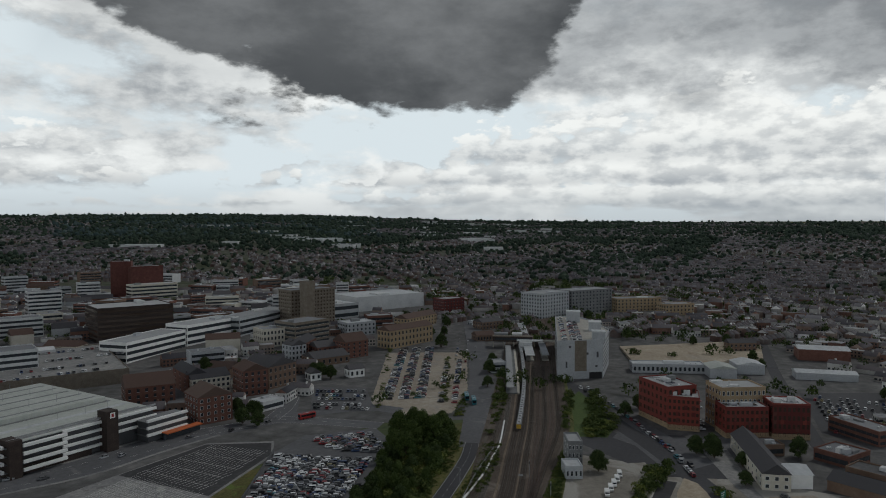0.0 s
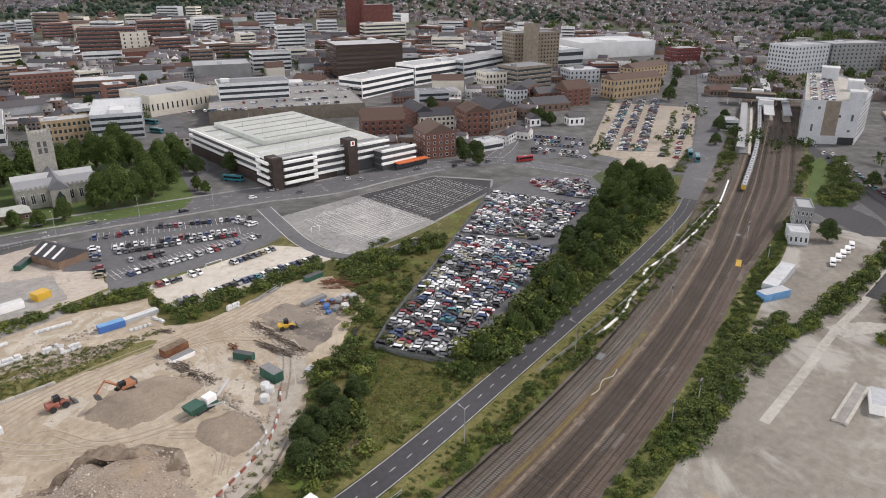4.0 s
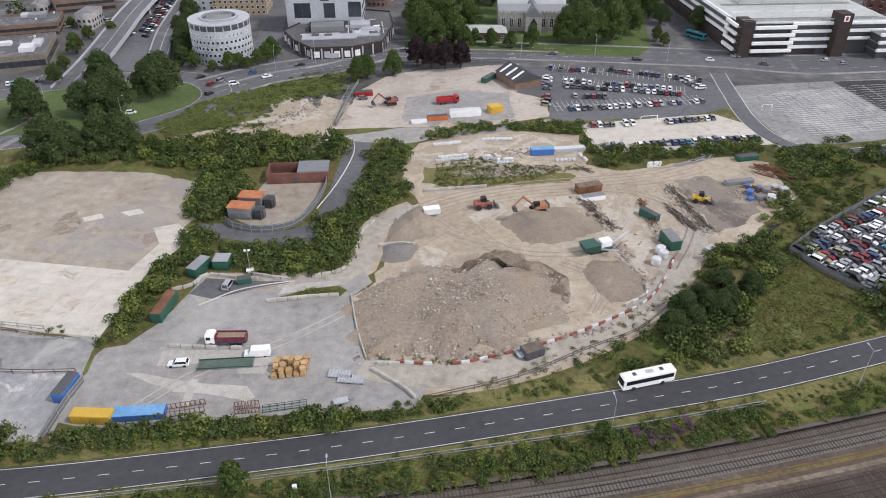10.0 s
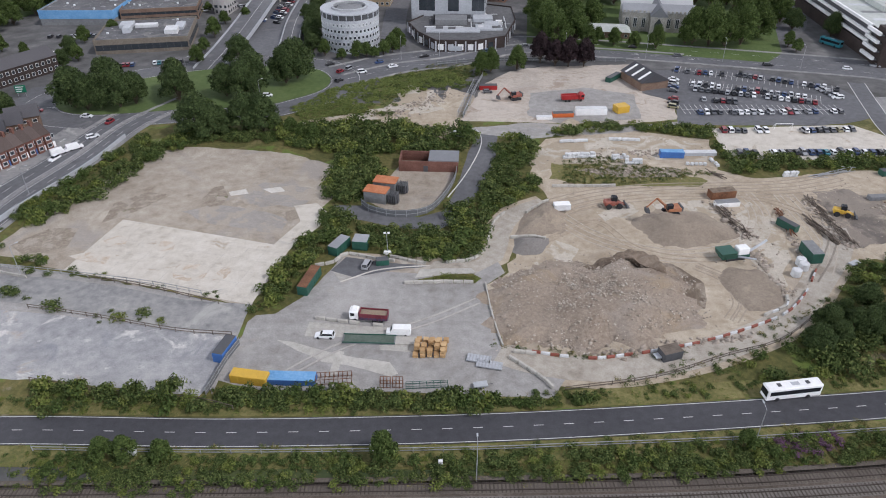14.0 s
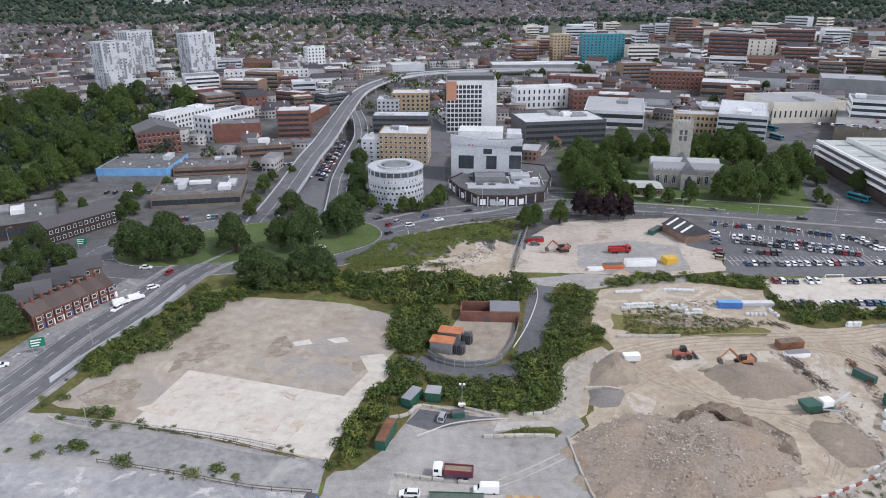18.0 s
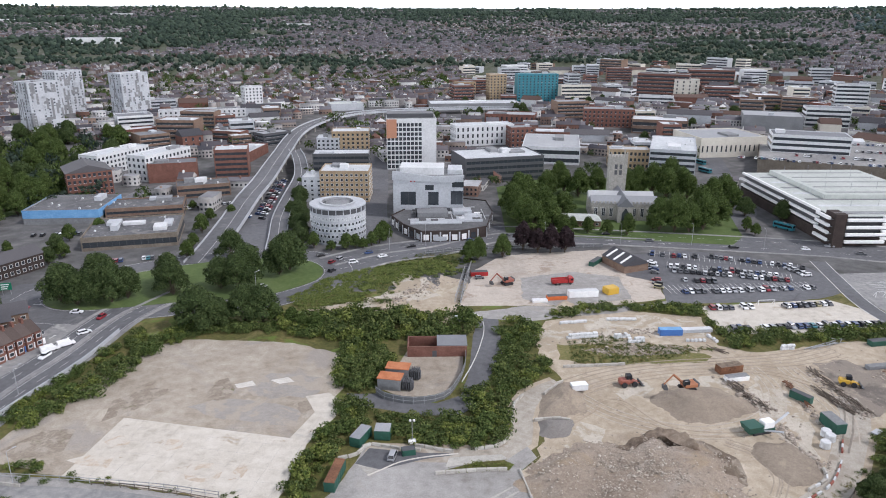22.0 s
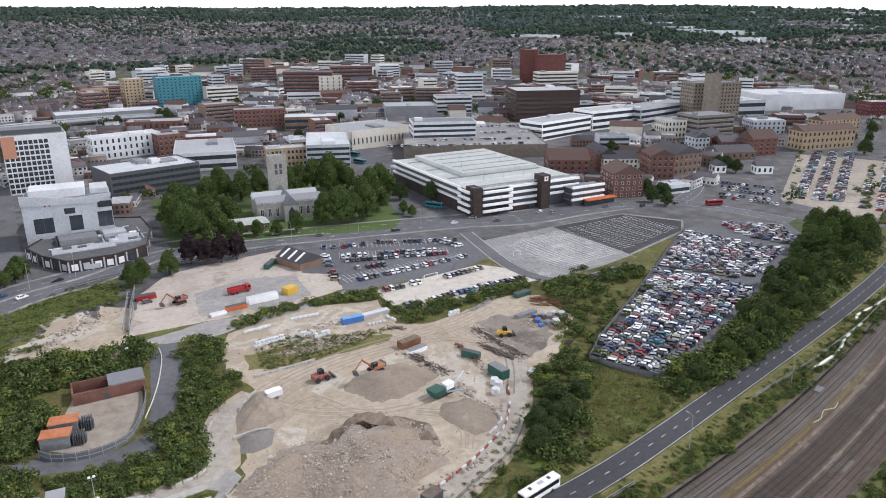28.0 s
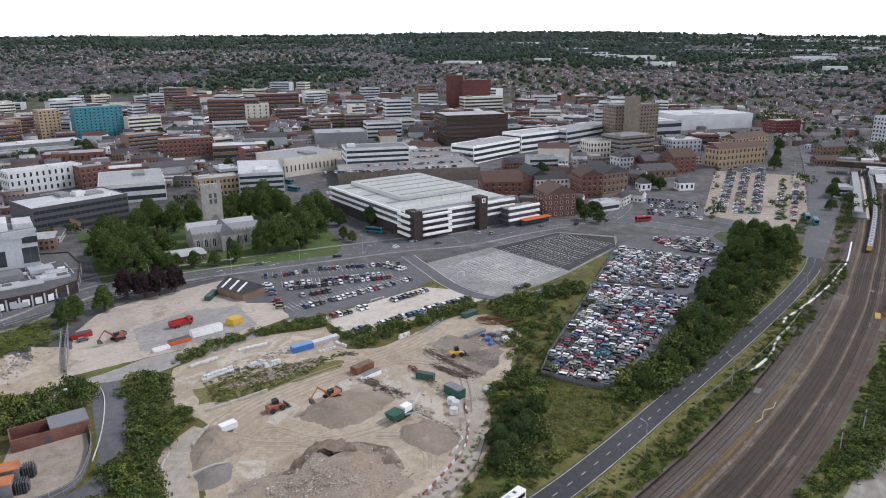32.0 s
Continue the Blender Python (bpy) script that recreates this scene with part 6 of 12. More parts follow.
student_block()
BLOCKS = [
    # name, label, category, front foot, top, depth, storeys, style, wall, roof, extras
    ("apartment_block", "tan apartment block with flat pale roof", "apartment block", [(-67.2, 404.9), (-38.5, 403.0)], 18.0, 22, 6, "grid", "tan", "pale_roof", dict(cols=10)),
    ("apartment_block", "grey-white apartment block with flat pale roof", "apartment block", [(-77.8, 406.6), (-62.1, 405.4)], 14.0, 16, 5, "grid", "light_grey", "pale_roof", dict(cols=4)),
    ("office_block", "black clad office block with a pale roof edge", "office building", [(-78.4, 473.9), (-40.2, 473.2)], 15.3, 18, 4, "band", "dark_grey", "pale_roof", {}),
    ("apartment_block", "tan brick apartment block with pale flat roof", "apartment block", [(-71.8, 557.6), (-42.2, 557.9)], 17.3, 20, 5, "grid", "tan", "pale_roof", dict(cols=8)),
    ("office_block", "pale grey low office block", "office building", [(-83.5, 554.7), (-66.0, 554.4)], 12.8, 18, 4, "grid", "light_grey", "pale_roof", dict(cols=5)),
    ("white_offices", "white slab offices with tall vertical window strips", "office building", [(29.3, 585.6), (80.2, 594.8)], 16.8, 18, 3, "grid", "off_white", "pale_roof", dict(cols=12, wh=(1.4, 3.2))),
    ("brick_offices", "small red brick offices", "office building", [(75.0, 578.7), (95.0, 581.2)], 16.2, 16, 4, "grid", "brick", "roof_felt", dict(cols=5)),
    ("library_block", "low white block with slate blue roof lights", "public building", [(72.2, 512.8), (113.8, 502.8)], 12.5, 60, 2, "band", "off_white", "roof_felt", dict(units=4)),
    ("college_block", "tan college block with white window bays", "college", [(131.9, 490.8), (160.0, 485.1)], 13.5, 16, 3, "grid", "tan", "roof_felt", dict(cols=10)),
    ("college_slab", "long pale concrete college slab with open ground floor", "college", [(156.1, 475.7), (185.3, 464.0)], 16.3, 62, 4, "band", "light_grey", "pale_roof", {}),
    ("white_hall", "wide low building with white fascia roof", "public building", [(198.6, 638.8), (244.7, 621.3)], 12.6, 30, 2, "band", "brown_brick", "pale_roof", {}),
    ("brick_block", "dark red brick office block", "office building", [(162.9, 676.5), (210.0, 665.7)], 16.8, 22, 4, "grid", "brick", "roof_felt", dict(cols=12)),
    ("brick_block", "dark red brick wing with flat roof", "office building", [(163.2, 769.4), (196.9, 758.4)], 8.5, 20, 2, "grid", "brick", "roof_felt", dict(cols=8)),
    ("teal_block", "tall teal clad apartment block with white windows", "apartment block", [(126.4, 840.8), (175.9, 844.4)], 32.7, 16, 10, "grid", "teal", "teal", dict(cols=11, faces=(0, 1))),
    ("tan_block", "tan and white apartment tower", "apartment block", [(95.9, 861.9), (116.9, 865.7)], 30.4, 16, 9, "grid", "tan", "pale_roof", dict(cols=5)),
    ("tan_block", "orange-tan apartment block with flat roof", "apartment block", [(58.6, 877.3), (81.3, 881.9)], 19.5, 16, 5, "grid", "tan", "roof_felt", dict(cols=6)),
    ("brown_offices", "brown banded office block", "office building", [(288.0, 888.8), (343.7, 860.4)], 27.3, 26, 6, "band", "brick", "roof_felt", {}),
    ("cream_tower", "cream rendered stair tower of an office block", "office building", [(326.0, 861.8), (353.7, 851.8)], 22.5, 18, 5, "grid", "render", "roof_felt", dict(cols=4)),
    ("brick_offices", "long red brick office building", "office building", [(393.1, 979.9), (450.8, 960.1)], 21.7, 28, 4, "band", "brick", "roof_felt", {}),
    ("white_tower", "white slab tower with a brown brick end", "office building", [(469.1, 758.3), (500.2, 745.8)], 26.3, 16, 6, "band", "off_white", "roof_felt", {}),
    ("brown_tower", "tall dark red-brown brick tower block", "tower block", [(614.8, 817.5), (632.8, 800.3)], 46.4, 22, 0, "grid", "wine_brick", "roof_felt", {}),
    ("brown_tower", "dark red-brown brick tower block with blank walls", "tower block", [(624.7, 790.7), (662.6, 774.4)], 40.5, 22, 0, "grid", "wine_brick", "roof_felt", {}),
    ("white_offices", "cream office block with long window bands", "office building", [(610.2, 770.7), (666.0, 751.5)], 18.9, 20, 4, "band", "render", "pale_roof", {}),
    ("dark_office_block", "large dark brown glazed office block", "office building", [(410.4, 560.1), (471.3, 534.7)], 31.5, 45, 7, "band", "dark_brick", "roof_felt", {}),
    ("tower_podium", "banded dark podium of an office tower", "office building", [(490.0, 404.0), (530.1, 397.4)], 20.7, 28, 5, "band", "grey_brown", "roof_felt", {}),
    ("office_tower", "concrete office tower with a tall brown service core", "tower block", [(564.1, 471.2), (615.5, 454.8)], 37.1, 24, 10, "grid", "grey_brown", "roof_felt", dict(cols=14)),
    ("service_core", "tall brown concrete lift core of a tower", "tower block", [(564.7, 452.8), (576.2, 450.2)], 47.4, 10, 0, "grid", "grey_brown", "roof_felt", dict(units=0)),
    ("mall_hall", "large white shopping hall with curved end", "shopping centre", [(680.4, 472.2), (768.5, 432.2)], 16.8, 60, 0, "band", "off_white", "pale_roof", {}),
    ("mall_store", "white and brown store block", "shopping centre", [(609.3, 466.3), (655.2, 451.6)], 16.5, 40, 2, "band", "light_grey", "pale_roof", {}),
    ("brick_flats", "tan brick flats with hipped tile roof", "apartment block", [(521.8, 325.8), (574.1, 312.6)], 16.0, 16, 3, "grid", "tan", "tile", dict(cols=12, pitched=4)),
    ("brick_flats", "tan brick flats with tile roof behind", "apartment block", [(608.6, 360.6), (661.7, 356.1)], 11.6, 16, 3, "grid", "tan", "tile", dict(cols=10, pitched=4)),
    ("red_offices", "red and white office building", "office building", [(731.1, 384.0), (758.8, 370.9)], 15.1, 22, 4, "grid", "red_clad", "roof_felt", dict(cols=7)),
    ("arch_house", "brown brick corner office with a pale arched gable", "office building", [(279.8, 295.2), (297.8, 288.1)], 15.1, 20, 4, "grid", "brick", "tile", dict(cols=5, pitched=5)),
    ("cream_house", "cream town building with slate roof", "town house", [(324.1, 348.6), (346.2, 337.9)], 10.7, 20, 3, "grid", "render", "slate", dict(cols=8, pitched=4)),
    ("brick_house", "red brick gabled building", "town house", [(286.4, 362.6), (310.2, 347.7)], 11.6, 24, 3, "grid", "brick", "tile", dict(cols=6, pitched=6)),
    ("brick_house", "tall red brick gabled house with round window", "town house", [(470.2, 335.4), (491.3, 328.0)], 13.6, 18, 4, "grid", "brick", "tile", dict(cols=4, pitched=6)),
    ("brick_house", "long brown brick building with slate roof", "town house", [(459.1, 355.1), (481.6, 343.2)], 9.5, 18, 2, "grid", "brick", "slate", dict(cols=6, pitched=4)),
    ("white_cottage", "small white gabled building", "house", [(414.5, 291.6), (424.5, 285.9)], 5.8, 9, 1, "grid", "white", "slate", dict(cols=3, pitched=3)),
    ("white_cottage", "low white gabled shed", "house", [(393.1, 309.4), (400.5, 305.9)], 5.4, 9, 1, "grid", "white", "slate", dict(cols=2, pitched=3)),
    ("brick_house", "brown brick terrace with gabled roofs", "town house", [(338.7, 319.2), (353.1, 312.1)], 16.3, 20, 4, "grid", "brick", "tile", dict(cols=4, pitched=4)),
    ("brick_house", "brick warehouse with sloping roof", "town house", [(360.6, 318.3), (385.5, 315.7)], 14.9, 26, 3, "grid", "brown_brick", "slate", dict(cols=6, pitched=5)),
    ("grey_house", "grey rendered house with white trim", "town house", [(443.2, 368.4), (456.3, 364.5)], 12.4, 14, 3, "grid", "light_grey", "slate", dict(cols=4, pitched=4)),
    ("town_store", "cream store with rows of windows", "shop", [(472.9, 425.4), (497.9, 415.4)], 15.6, 20, 3, "grid", "render", "roof_felt", dict(cols=8)),
    ("town_store", "white fronted store with pale roof", "shop", [(552.6, 393.1), (579.1, 378.6)], 12.3, 22, 3, "grid", "light_grey", "pale_roof", dict(cols=7)),
    # shopping centre and its roof car parks
    ("shopping_centre", "wide shopping centre with parking on its pale roof", "shopping centre", [(233.5, 470.4), (332.3, 418.2)], 9.5, 120, 0, "band", "grey_brown", "grey_tarmac", dict(units=14)),
    ("banded_store", "white banded store block with brown end wall", "shopping centre", [(258.0, 499.9), (306.8, 479.5)], 22, 26, 5, "band", "off_white", "roof_felt", {}),
    ("striped_store", "flat-roofed store with cream and yellow fins", "shopping centre", [(215.4, 525.7), (271.3, 531.0)], 15, 46, 1, "grid", "render", "roof_felt", dict(cols=14, wh=(1.2, 5.0), units=5)),
    ("deck_car_park", "long white-banded deck car park over shops", "car park", [(373.9, 475.1), (444.6, 488.8)], 16, 26, 3, "band", "white", "roof_felt", {}),
    ("deck_car_park", "long white-banded deck car park over shops, far end", "car park", [(445.4, 488.0), (510.4, 490.3)], 18, 26, 3, "band", "white", "roof_felt", {}),
    ("deck_car_park", "grey banded deck with dark openings", "car park", [(501.3, 480.5), (593.4, 495.5)], 17, 26, 3, "band", "light_grey", "roof_felt", {}),
    ("white_block", "white stepped office block with flat roof", "office building", [(374.8, 653.5), (411.1, 639.0)], 18, 22, 4, "band", "off_white", "roof_felt", {}),
    ("grey_store", "low grey store with wide flat roof", "shop", [(307.3, 643.2), (355.2, 622.5)], 14, 40, 0, "band", "mid_grey", "roof_felt", dict(units=5)),
    ("long_store", "low pale hall with a long flat roof", "shop", [(19.2, 777.8), (120.5, 782.3)], 8, 34, 0, "band", "mid_grey", "pale_roof", {}),
    ("red_store", "low dark red store building", "shop", [(69.9, 708.3), (117.9, 693.8)], 8, 26, 1, "grid", "brick", "roof_felt", dict(cols=10)),
    # western side
    ("tower_flats", "white tower block of flats with grey panels", "tower block", [(-355.2, 659.2), (-326.8, 667.7)], 43.3, 20, 15, "grid", "light_grey", "roof_felt", dict(cols=6, faces=(0, 1, 3))),
    ("tower_flats", "white tower block of flats with grey panels", "tower block", [(-374.9, 758.1), (-346.3, 768.8)], 42.6, 20, 15, "grid", "light_grey", "roof_felt", dict(cols=6, faces=(0, 1, 3))),
    ("tower_flats", "white tower block of flats with grey panels", "tower block", [(-307.0, 748.6), (-276.3, 757.8)], 42.2, 20, 15, "grid", "light_grey", "roof_felt", dict(cols=6, faces=(0, 1, 3))),
    ("brick_apartments", "red brick apartment house with gabled slate roof", "apartment block", [(-217.6, 421.4), (-195.5, 433.6)], 15.0, 26, 4, "grid", "brick", "slate", dict(cols=9, pitched=4)),
    ("white_apartments", "long white apartment block over a brick base", "apartment block", [(-222.4, 480.3), (-202.6, 524.6)], 13.9, 16, 4, "grid", "off_white", "pale_roof", dict(cols=14)),
    ("white_apartments", "white apartment block with flat roof", "apartment block", [(-185.0, 462.9), (-166.0, 500.1)], 16.6, 16, 4, "grid", "off_white", "pale_roof", dict(cols=12)),
    ("brick_hall", "long plain red brick hall", "hall", [(-183.2, 459.5), (-153.4, 466.7)], 12, 18, 0, "grid", "brick", "roof_felt", {}),
    ("trade_unit", "low trade unit with a blue fascia", "warehouse", [(-217.0, 365.3), (-178.7, 365.7)], 7, 34, 0, "grid", "mid_grey", "patched_roof", dict(units=1)),
    ("low_offices", "low flat-roofed brown offices", "office building", [(-177.3, 370.3), (-138.7, 377.7)], 6, 22, 2, "band", "brown_brick", "patched_roof", {}),
    ("low_offices", "low patched flat-roofed building", "office building", [(-168.9, 318.3), (-127.3, 325.9)], 6, 34, 1, "band", "grey_brown", "patched_roof", dict(units=5)),
    ("low_offices", "low brick unit with dark flat roof", "office building", [(-152.8, 416.4), (-123.4, 425.4)], 7, 18, 2, "band", "brown_brick", "patched_roof", {}),
    ("low_school", "low dark-roofed brick building", "school", [(-223.3, 270.6), (-195.8, 286.1)], 6, 36, 1, "band", "dark_brick", "roof_dark", {}),
    ("low_school", "low brick wing with slate roof", "school", [(-192.5, 270.9), (-176.0, 297.6)], 7, 12, 2, "grid", "dark_brick", "slate", dict(cols=12, pitched=3)),
    ("white_flats", "long low white flats", "apartment block", [(-258.2, 730.1), (-175.4, 749.9)], 8, 14, 2, "grid", "off_white", "roof_felt", dict(cols=18)),
    ("white_flats", "white slab block of flats", "apartment block", [(-187.2, 812.1), (-169.5, 822.3)], 22, 14, 6, "grid", "off_white", "roof_felt", dict(cols=5)),
    ("green_roof_unit", "low pale green trade unit", "warehouse", [(-90.0, 784.3), (-54.7, 792.9)], 7, 24, 0, "grid", "light_grey", "green_roof", {}),
    ("long_shed", "long low shed with a white roof", "warehouse", [(-135.3, 500.4), (-123.6, 567.5)], 7, 16, 0, "grid", "brick", "pale_roof", {}),
    ("dark_offices", "dark flat offices under the flyover", "office building", [(-131.1, 592.9), (-110.8, 610.6)], 10, 16, 3, "band", "dark_grey", "roof_felt", {}),
    # south-east side
    ("white_apartments", "white stepped apartment block near the station", "apartment block", [(734.6, 264.3), (780.8, 248.7)], 28.2, 30, 7, "grid", "light_grey", "roof_felt", dict(cols=10)),
    ("grey_apartments", "grey and white apartment block", "apartment block", [(783.3, 246.3), (836.6, 213.9)], 27.4, 28, 7, "grid", "mid_grey", "roof_felt", dict(cols=12)),
    ("tan_apartments", "tan apartment blocks with flat roofs", "apartment block", [(828.1, 205.3), (867.7, 162.7)], 15.4, 24, 4, "grid", "tan", "roof_felt", dict(cols=12)),
    ("tan_apartments", "tan apartments with dark bays", "apartment block", [(822.7, 149.5), (847.8, 122.2)], 12.8, 20, 3, "grid", "tan", "roof_felt", dict(cols=8)),
    ("long_white_unit", "long low white trade unit", "warehouse", [(526.5, 118.6), (546.5, 70.7)], 6, 14, 1, "grid", "light_grey", "pale_roof", dict(cols=16)),
    ("trade_shed", "grey trade shed with a shallow roof", "warehouse", [(532.4, 65.7), (539.3, 48.9)], 7, 20, 0, "grid", "light_grey", "green_roof", dict(pitched=2)),
    ("trade_shed", "pale trade shed with a shallow roof", "warehouse", [(555.6, 50.0), (562.8, 32.3)], 7, 20, 0, "grid", "light_grey", "pale_roof", dict(pitched=2)),
    ("red_apartments", "red clad apartments over a tan brick base", "apartment block", [(412.9, 89.3), (393.4, 70.0)], 21.6, 18, 5, "grid", "red_clad", "roof_felt", dict(cols=7)),
    ("red_apartments", "red clad apartments over a tan brick base", "apartment block", [(391.2, 69.5), (394.1, 53.8)], 17.4, 18, 5, "grid", "red_clad", "roof_felt", dict(cols=7)),
    ("tan_apartments", "tan brick apartments with rows of windows", "apartment block", [(400.6, 43.9), (413.9, 23.6)], 22.5, 18, 5, "grid", "tan", "roof_felt", dict(cols=10)),
    ("red_apartments", "red clad apartments with pale roof", "apartment block", [(388.9, 40.5), (399.3, 21.1)], 15.5, 14, 4, "grid", "red_clad", "pale_roof", dict(cols=9)),
    ("red_apartments", "red clad apartments with solar panels on the roof", "apartment block", [(398.3, 19.3), (404.9, 2.5)], 17.8, 16, 4, "grid", "red_clad", "pale_roof", dict(cols=8)),
    ("gabled_terrace", "white fronted terrace of shops with slate gables", "terrace", [(374.0, 36.7), (321.8, 19.4)], 7, 11, 2, "grid", "render", "slate", dict(cols=9, pitched=4)),
    ("low_store", "low flat-roofed store behind the terrace", "shop", [(363.9, 26.3), (372.6, 13.0)], 5, 12, 1, "band", "brown_brick", "roof_dark", {}),
    ("brick_row", "brick shops with flat roofs", "shop", [(429.7, -5.8), (408.3, -27.3)], 7, 14, 2, "band", "brick", "roof_felt", {}),
    ("trade_shed", "wide low shed with green doors", "warehouse", [(557.0, 12.0), (566.0, -26.0)], 5, 14, 0, "grid", "light_grey", "pale_roof", dict(pitched=1.5)),
    ("station_building", "brown brick station building with a tiled roof", "station", [(588.5, 273.8), (601.4, 261.9)], 6, 14, 1, "grid", "brown_brick", "tile", dict(cols=6, pitched=3)),
    ("station_building", "low station hall with a dark roof", "station", [(646.0, 294.9), (669.1, 283.0)], 8, 16, 2, "grid", "brown_brick", "slate", dict(cols=6, pitched=3)),
    ("station_kiosk", "small pale kiosk by the station", "kiosk", [(666.6, 316.2), (675.4, 311.8)], 4, 8, 1, "grid", "light_grey", "pale_roof", dict(cols=3, units=0)),
    ("brick_house", "brown brick gabled house on the corner", "town house", [(339.0, 383.1), (325.6, 354.2)], 13, 12, 4, "grid", "brick", "slate", dict(cols=3, pitched=4)),
    ("brick_house", "narrow brick shops with gables", "town house", [(452.0, 365.6), (486.9, 378.9)], 12, 14, 3, "grid", "brick", "slate", dict(cols=4, pitched=4)),
    ("slate_hall", "low hall with wide slate roofs", "hall", [(434.3, 338.0), (461.8, 325.8)], 6, 22, 1, "grid", "brown_brick", "slate", dict(cols=6, pitched=4)),
    ("low_shop", "low white shop with a flat roof", "shop", [(317.5, 283.8), (333.1, 281.5)], 5, 12, 1, "band", "off_white", "pale_roof", dict(units=1)),
    ("trackside_office", "grey trackside offices of stacked cabins", "office building", [(311.1, 98.3), (314.0, 92.5)], 11, 14, 3, "grid", "mid_grey", "roof_felt", dict(cols=4, units=0)),
    ("trackside_office", "white flat-roofed trackside cabin", "office building", [(295.9, 94.5), (299.5, 88.0)], 5, 10, 1, "grid", "light_grey", "pale_roof", dict(cols=4, units=0)),
    ("white_workshop", "white gabled workshop with pale roof", "workshop", [(324.5, 17.5), (332.3, 1.1)], 6, 14, 0, "grid", "white", "pale_roof", dict(pitched=2)),
    ("station_hut", "small grey station hut", "hut", [(476.7, 209.4), (483.7, 201.0)], 7, 14, 2, "band", "light_grey", "roof_felt", dict(units=0)),
    ("trade_shed", "large pale shed with a white roof", "warehouse", [(631.7, 12.0), (638.3, -24.2)], 9, 22, 0, "grid", "brick", "pale_roof", dict(pitched=2)),
    ("low_store", "low flat-roofed brick store by the car park", "shop", [(374.0, 1.0), (366.0, -13.0)], 5, 18, 1, "band", "brick", "roof_felt", dict(units=3)),
    ("low_store", "low brick store with a dark flat roof", "shop", [(352.0, -11.0), (345.0, -26.0)], 5, 13, 1, "band", "brown_brick", "roof_dark", dict(units=2)),
    ("low_store", "low brick workshop with slate roof", "workshop", [(334.0, -4.0), (324.0, -26.0)], 4.5, 13, 0, "band", "brown_brick", "slate", dict(pitched=3)),
    ("brick_shops", "dark brick shops with slate roofs", "shop", [(640.0, 64.0), (652.0, 44.0)], 8, 10, 2, "grid", "brown_brick", "slate", dict(cols=6, pitched=3)),
]
for name, label, category, ab, h, depth, floors, style, wall, roof, more in BLOCKS:
    b = block(name, label, category, ab, depth, h, floors, style, wall, roof, **more)
    if name in ("red_apartments", "dark_office_block", "office_tower"):
        for c in [c for c in b.children if c.name.startswith("window")]:
            c.data = c.data.copy()
            c.data.materials[0] = M["dark_brick"] if name != "office_tower" else M["render"]
            c.data.materials[1] = M["bronze"]
    if name == "tower_flats":
        # turned corner-on, with a patchwork of grey cladding between the windows
        L, rnd = math.dist(ab[0], ab[1]), random.Random(int(ab[0][0]) + 3)
        middle = Matrix.Translation((L / 2, depth / 2, 0))
        b.matrix_basis = b.matrix_basis @ middle @ Matrix.Rotation(radians(38), 4, "Z") @ middle.inverted()
        for tint, share, out in (("light_grey", 0.45, 0.06), ("mid_grey", 0.22, 0.08)):
            runs = [(i, k, rnd.randint(1, 4)) for i in range(14) for k in range(0, 15, 2) if rnd.random() < share]
            boxes = [(L * i / 14, L * (i + 1) / 14, -out, 0.0, h * k / 18, h * (k + n) / 18) for i, k, n in runs] + [(-out, 0.0, depth * i / 14, depth * (i + 1) / 14, h * k / 18, h * (k + n) / 18) for i, k, n in runs]
            tagged(part("cladding", boxed(*boxes), tint, b, "patchwork of pale and grey cladding"), "patchwork of pale and grey cladding", kind="stuff")
    if name == "trade_unit":
        L = math.dist(ab[0], ab[1])
        part("fascia", boxed((-0.15, L + 0.15, -0.15, 0.0, 3.4, h + 0.75), (-0.15, 0.0, 0.0, depth, 3.4, h + 0.75), (L, L + 0.15, 0.0, depth, 3.4, h + 0.75)), "sky_blue", b, "blue fascia band")
    if name == "red_apartments":
        rnd = random.Random(int(ab[0][0]))
        L = math.dist(ab[0], ab[1])
        n = max(4, int(L / 3.2))
        part("base_storey", boxed((-0.05, L + 0.05, -0.05, depth + 0.05, -0.5, 2.9)), "tan", b, "tan brick ground storey")
        for i in range(n):
            for k in range(1, 4):
                if rnd.random() < 0.55:
                    z = 3.0 + k * (h - 3.4) / 4
                    part("cladding_panel", boxed((L * i / n + 0.1, L * (i + 0.5) / n, -0.03, 0.0, z - 2.4, z)), "red_clad" if rnd.random() < 0.6 else "wine_brick", b)
        for i in range(5):
            part("solar_panel", boxed((1.5 + i * (L - 4) / 5, 1.0 + (i + 0.75) * (L - 4) / 5, depth * 0.3, depth * 0.6, h + 0.3, h + 0.4)), "solar", b, "dark solar panel")


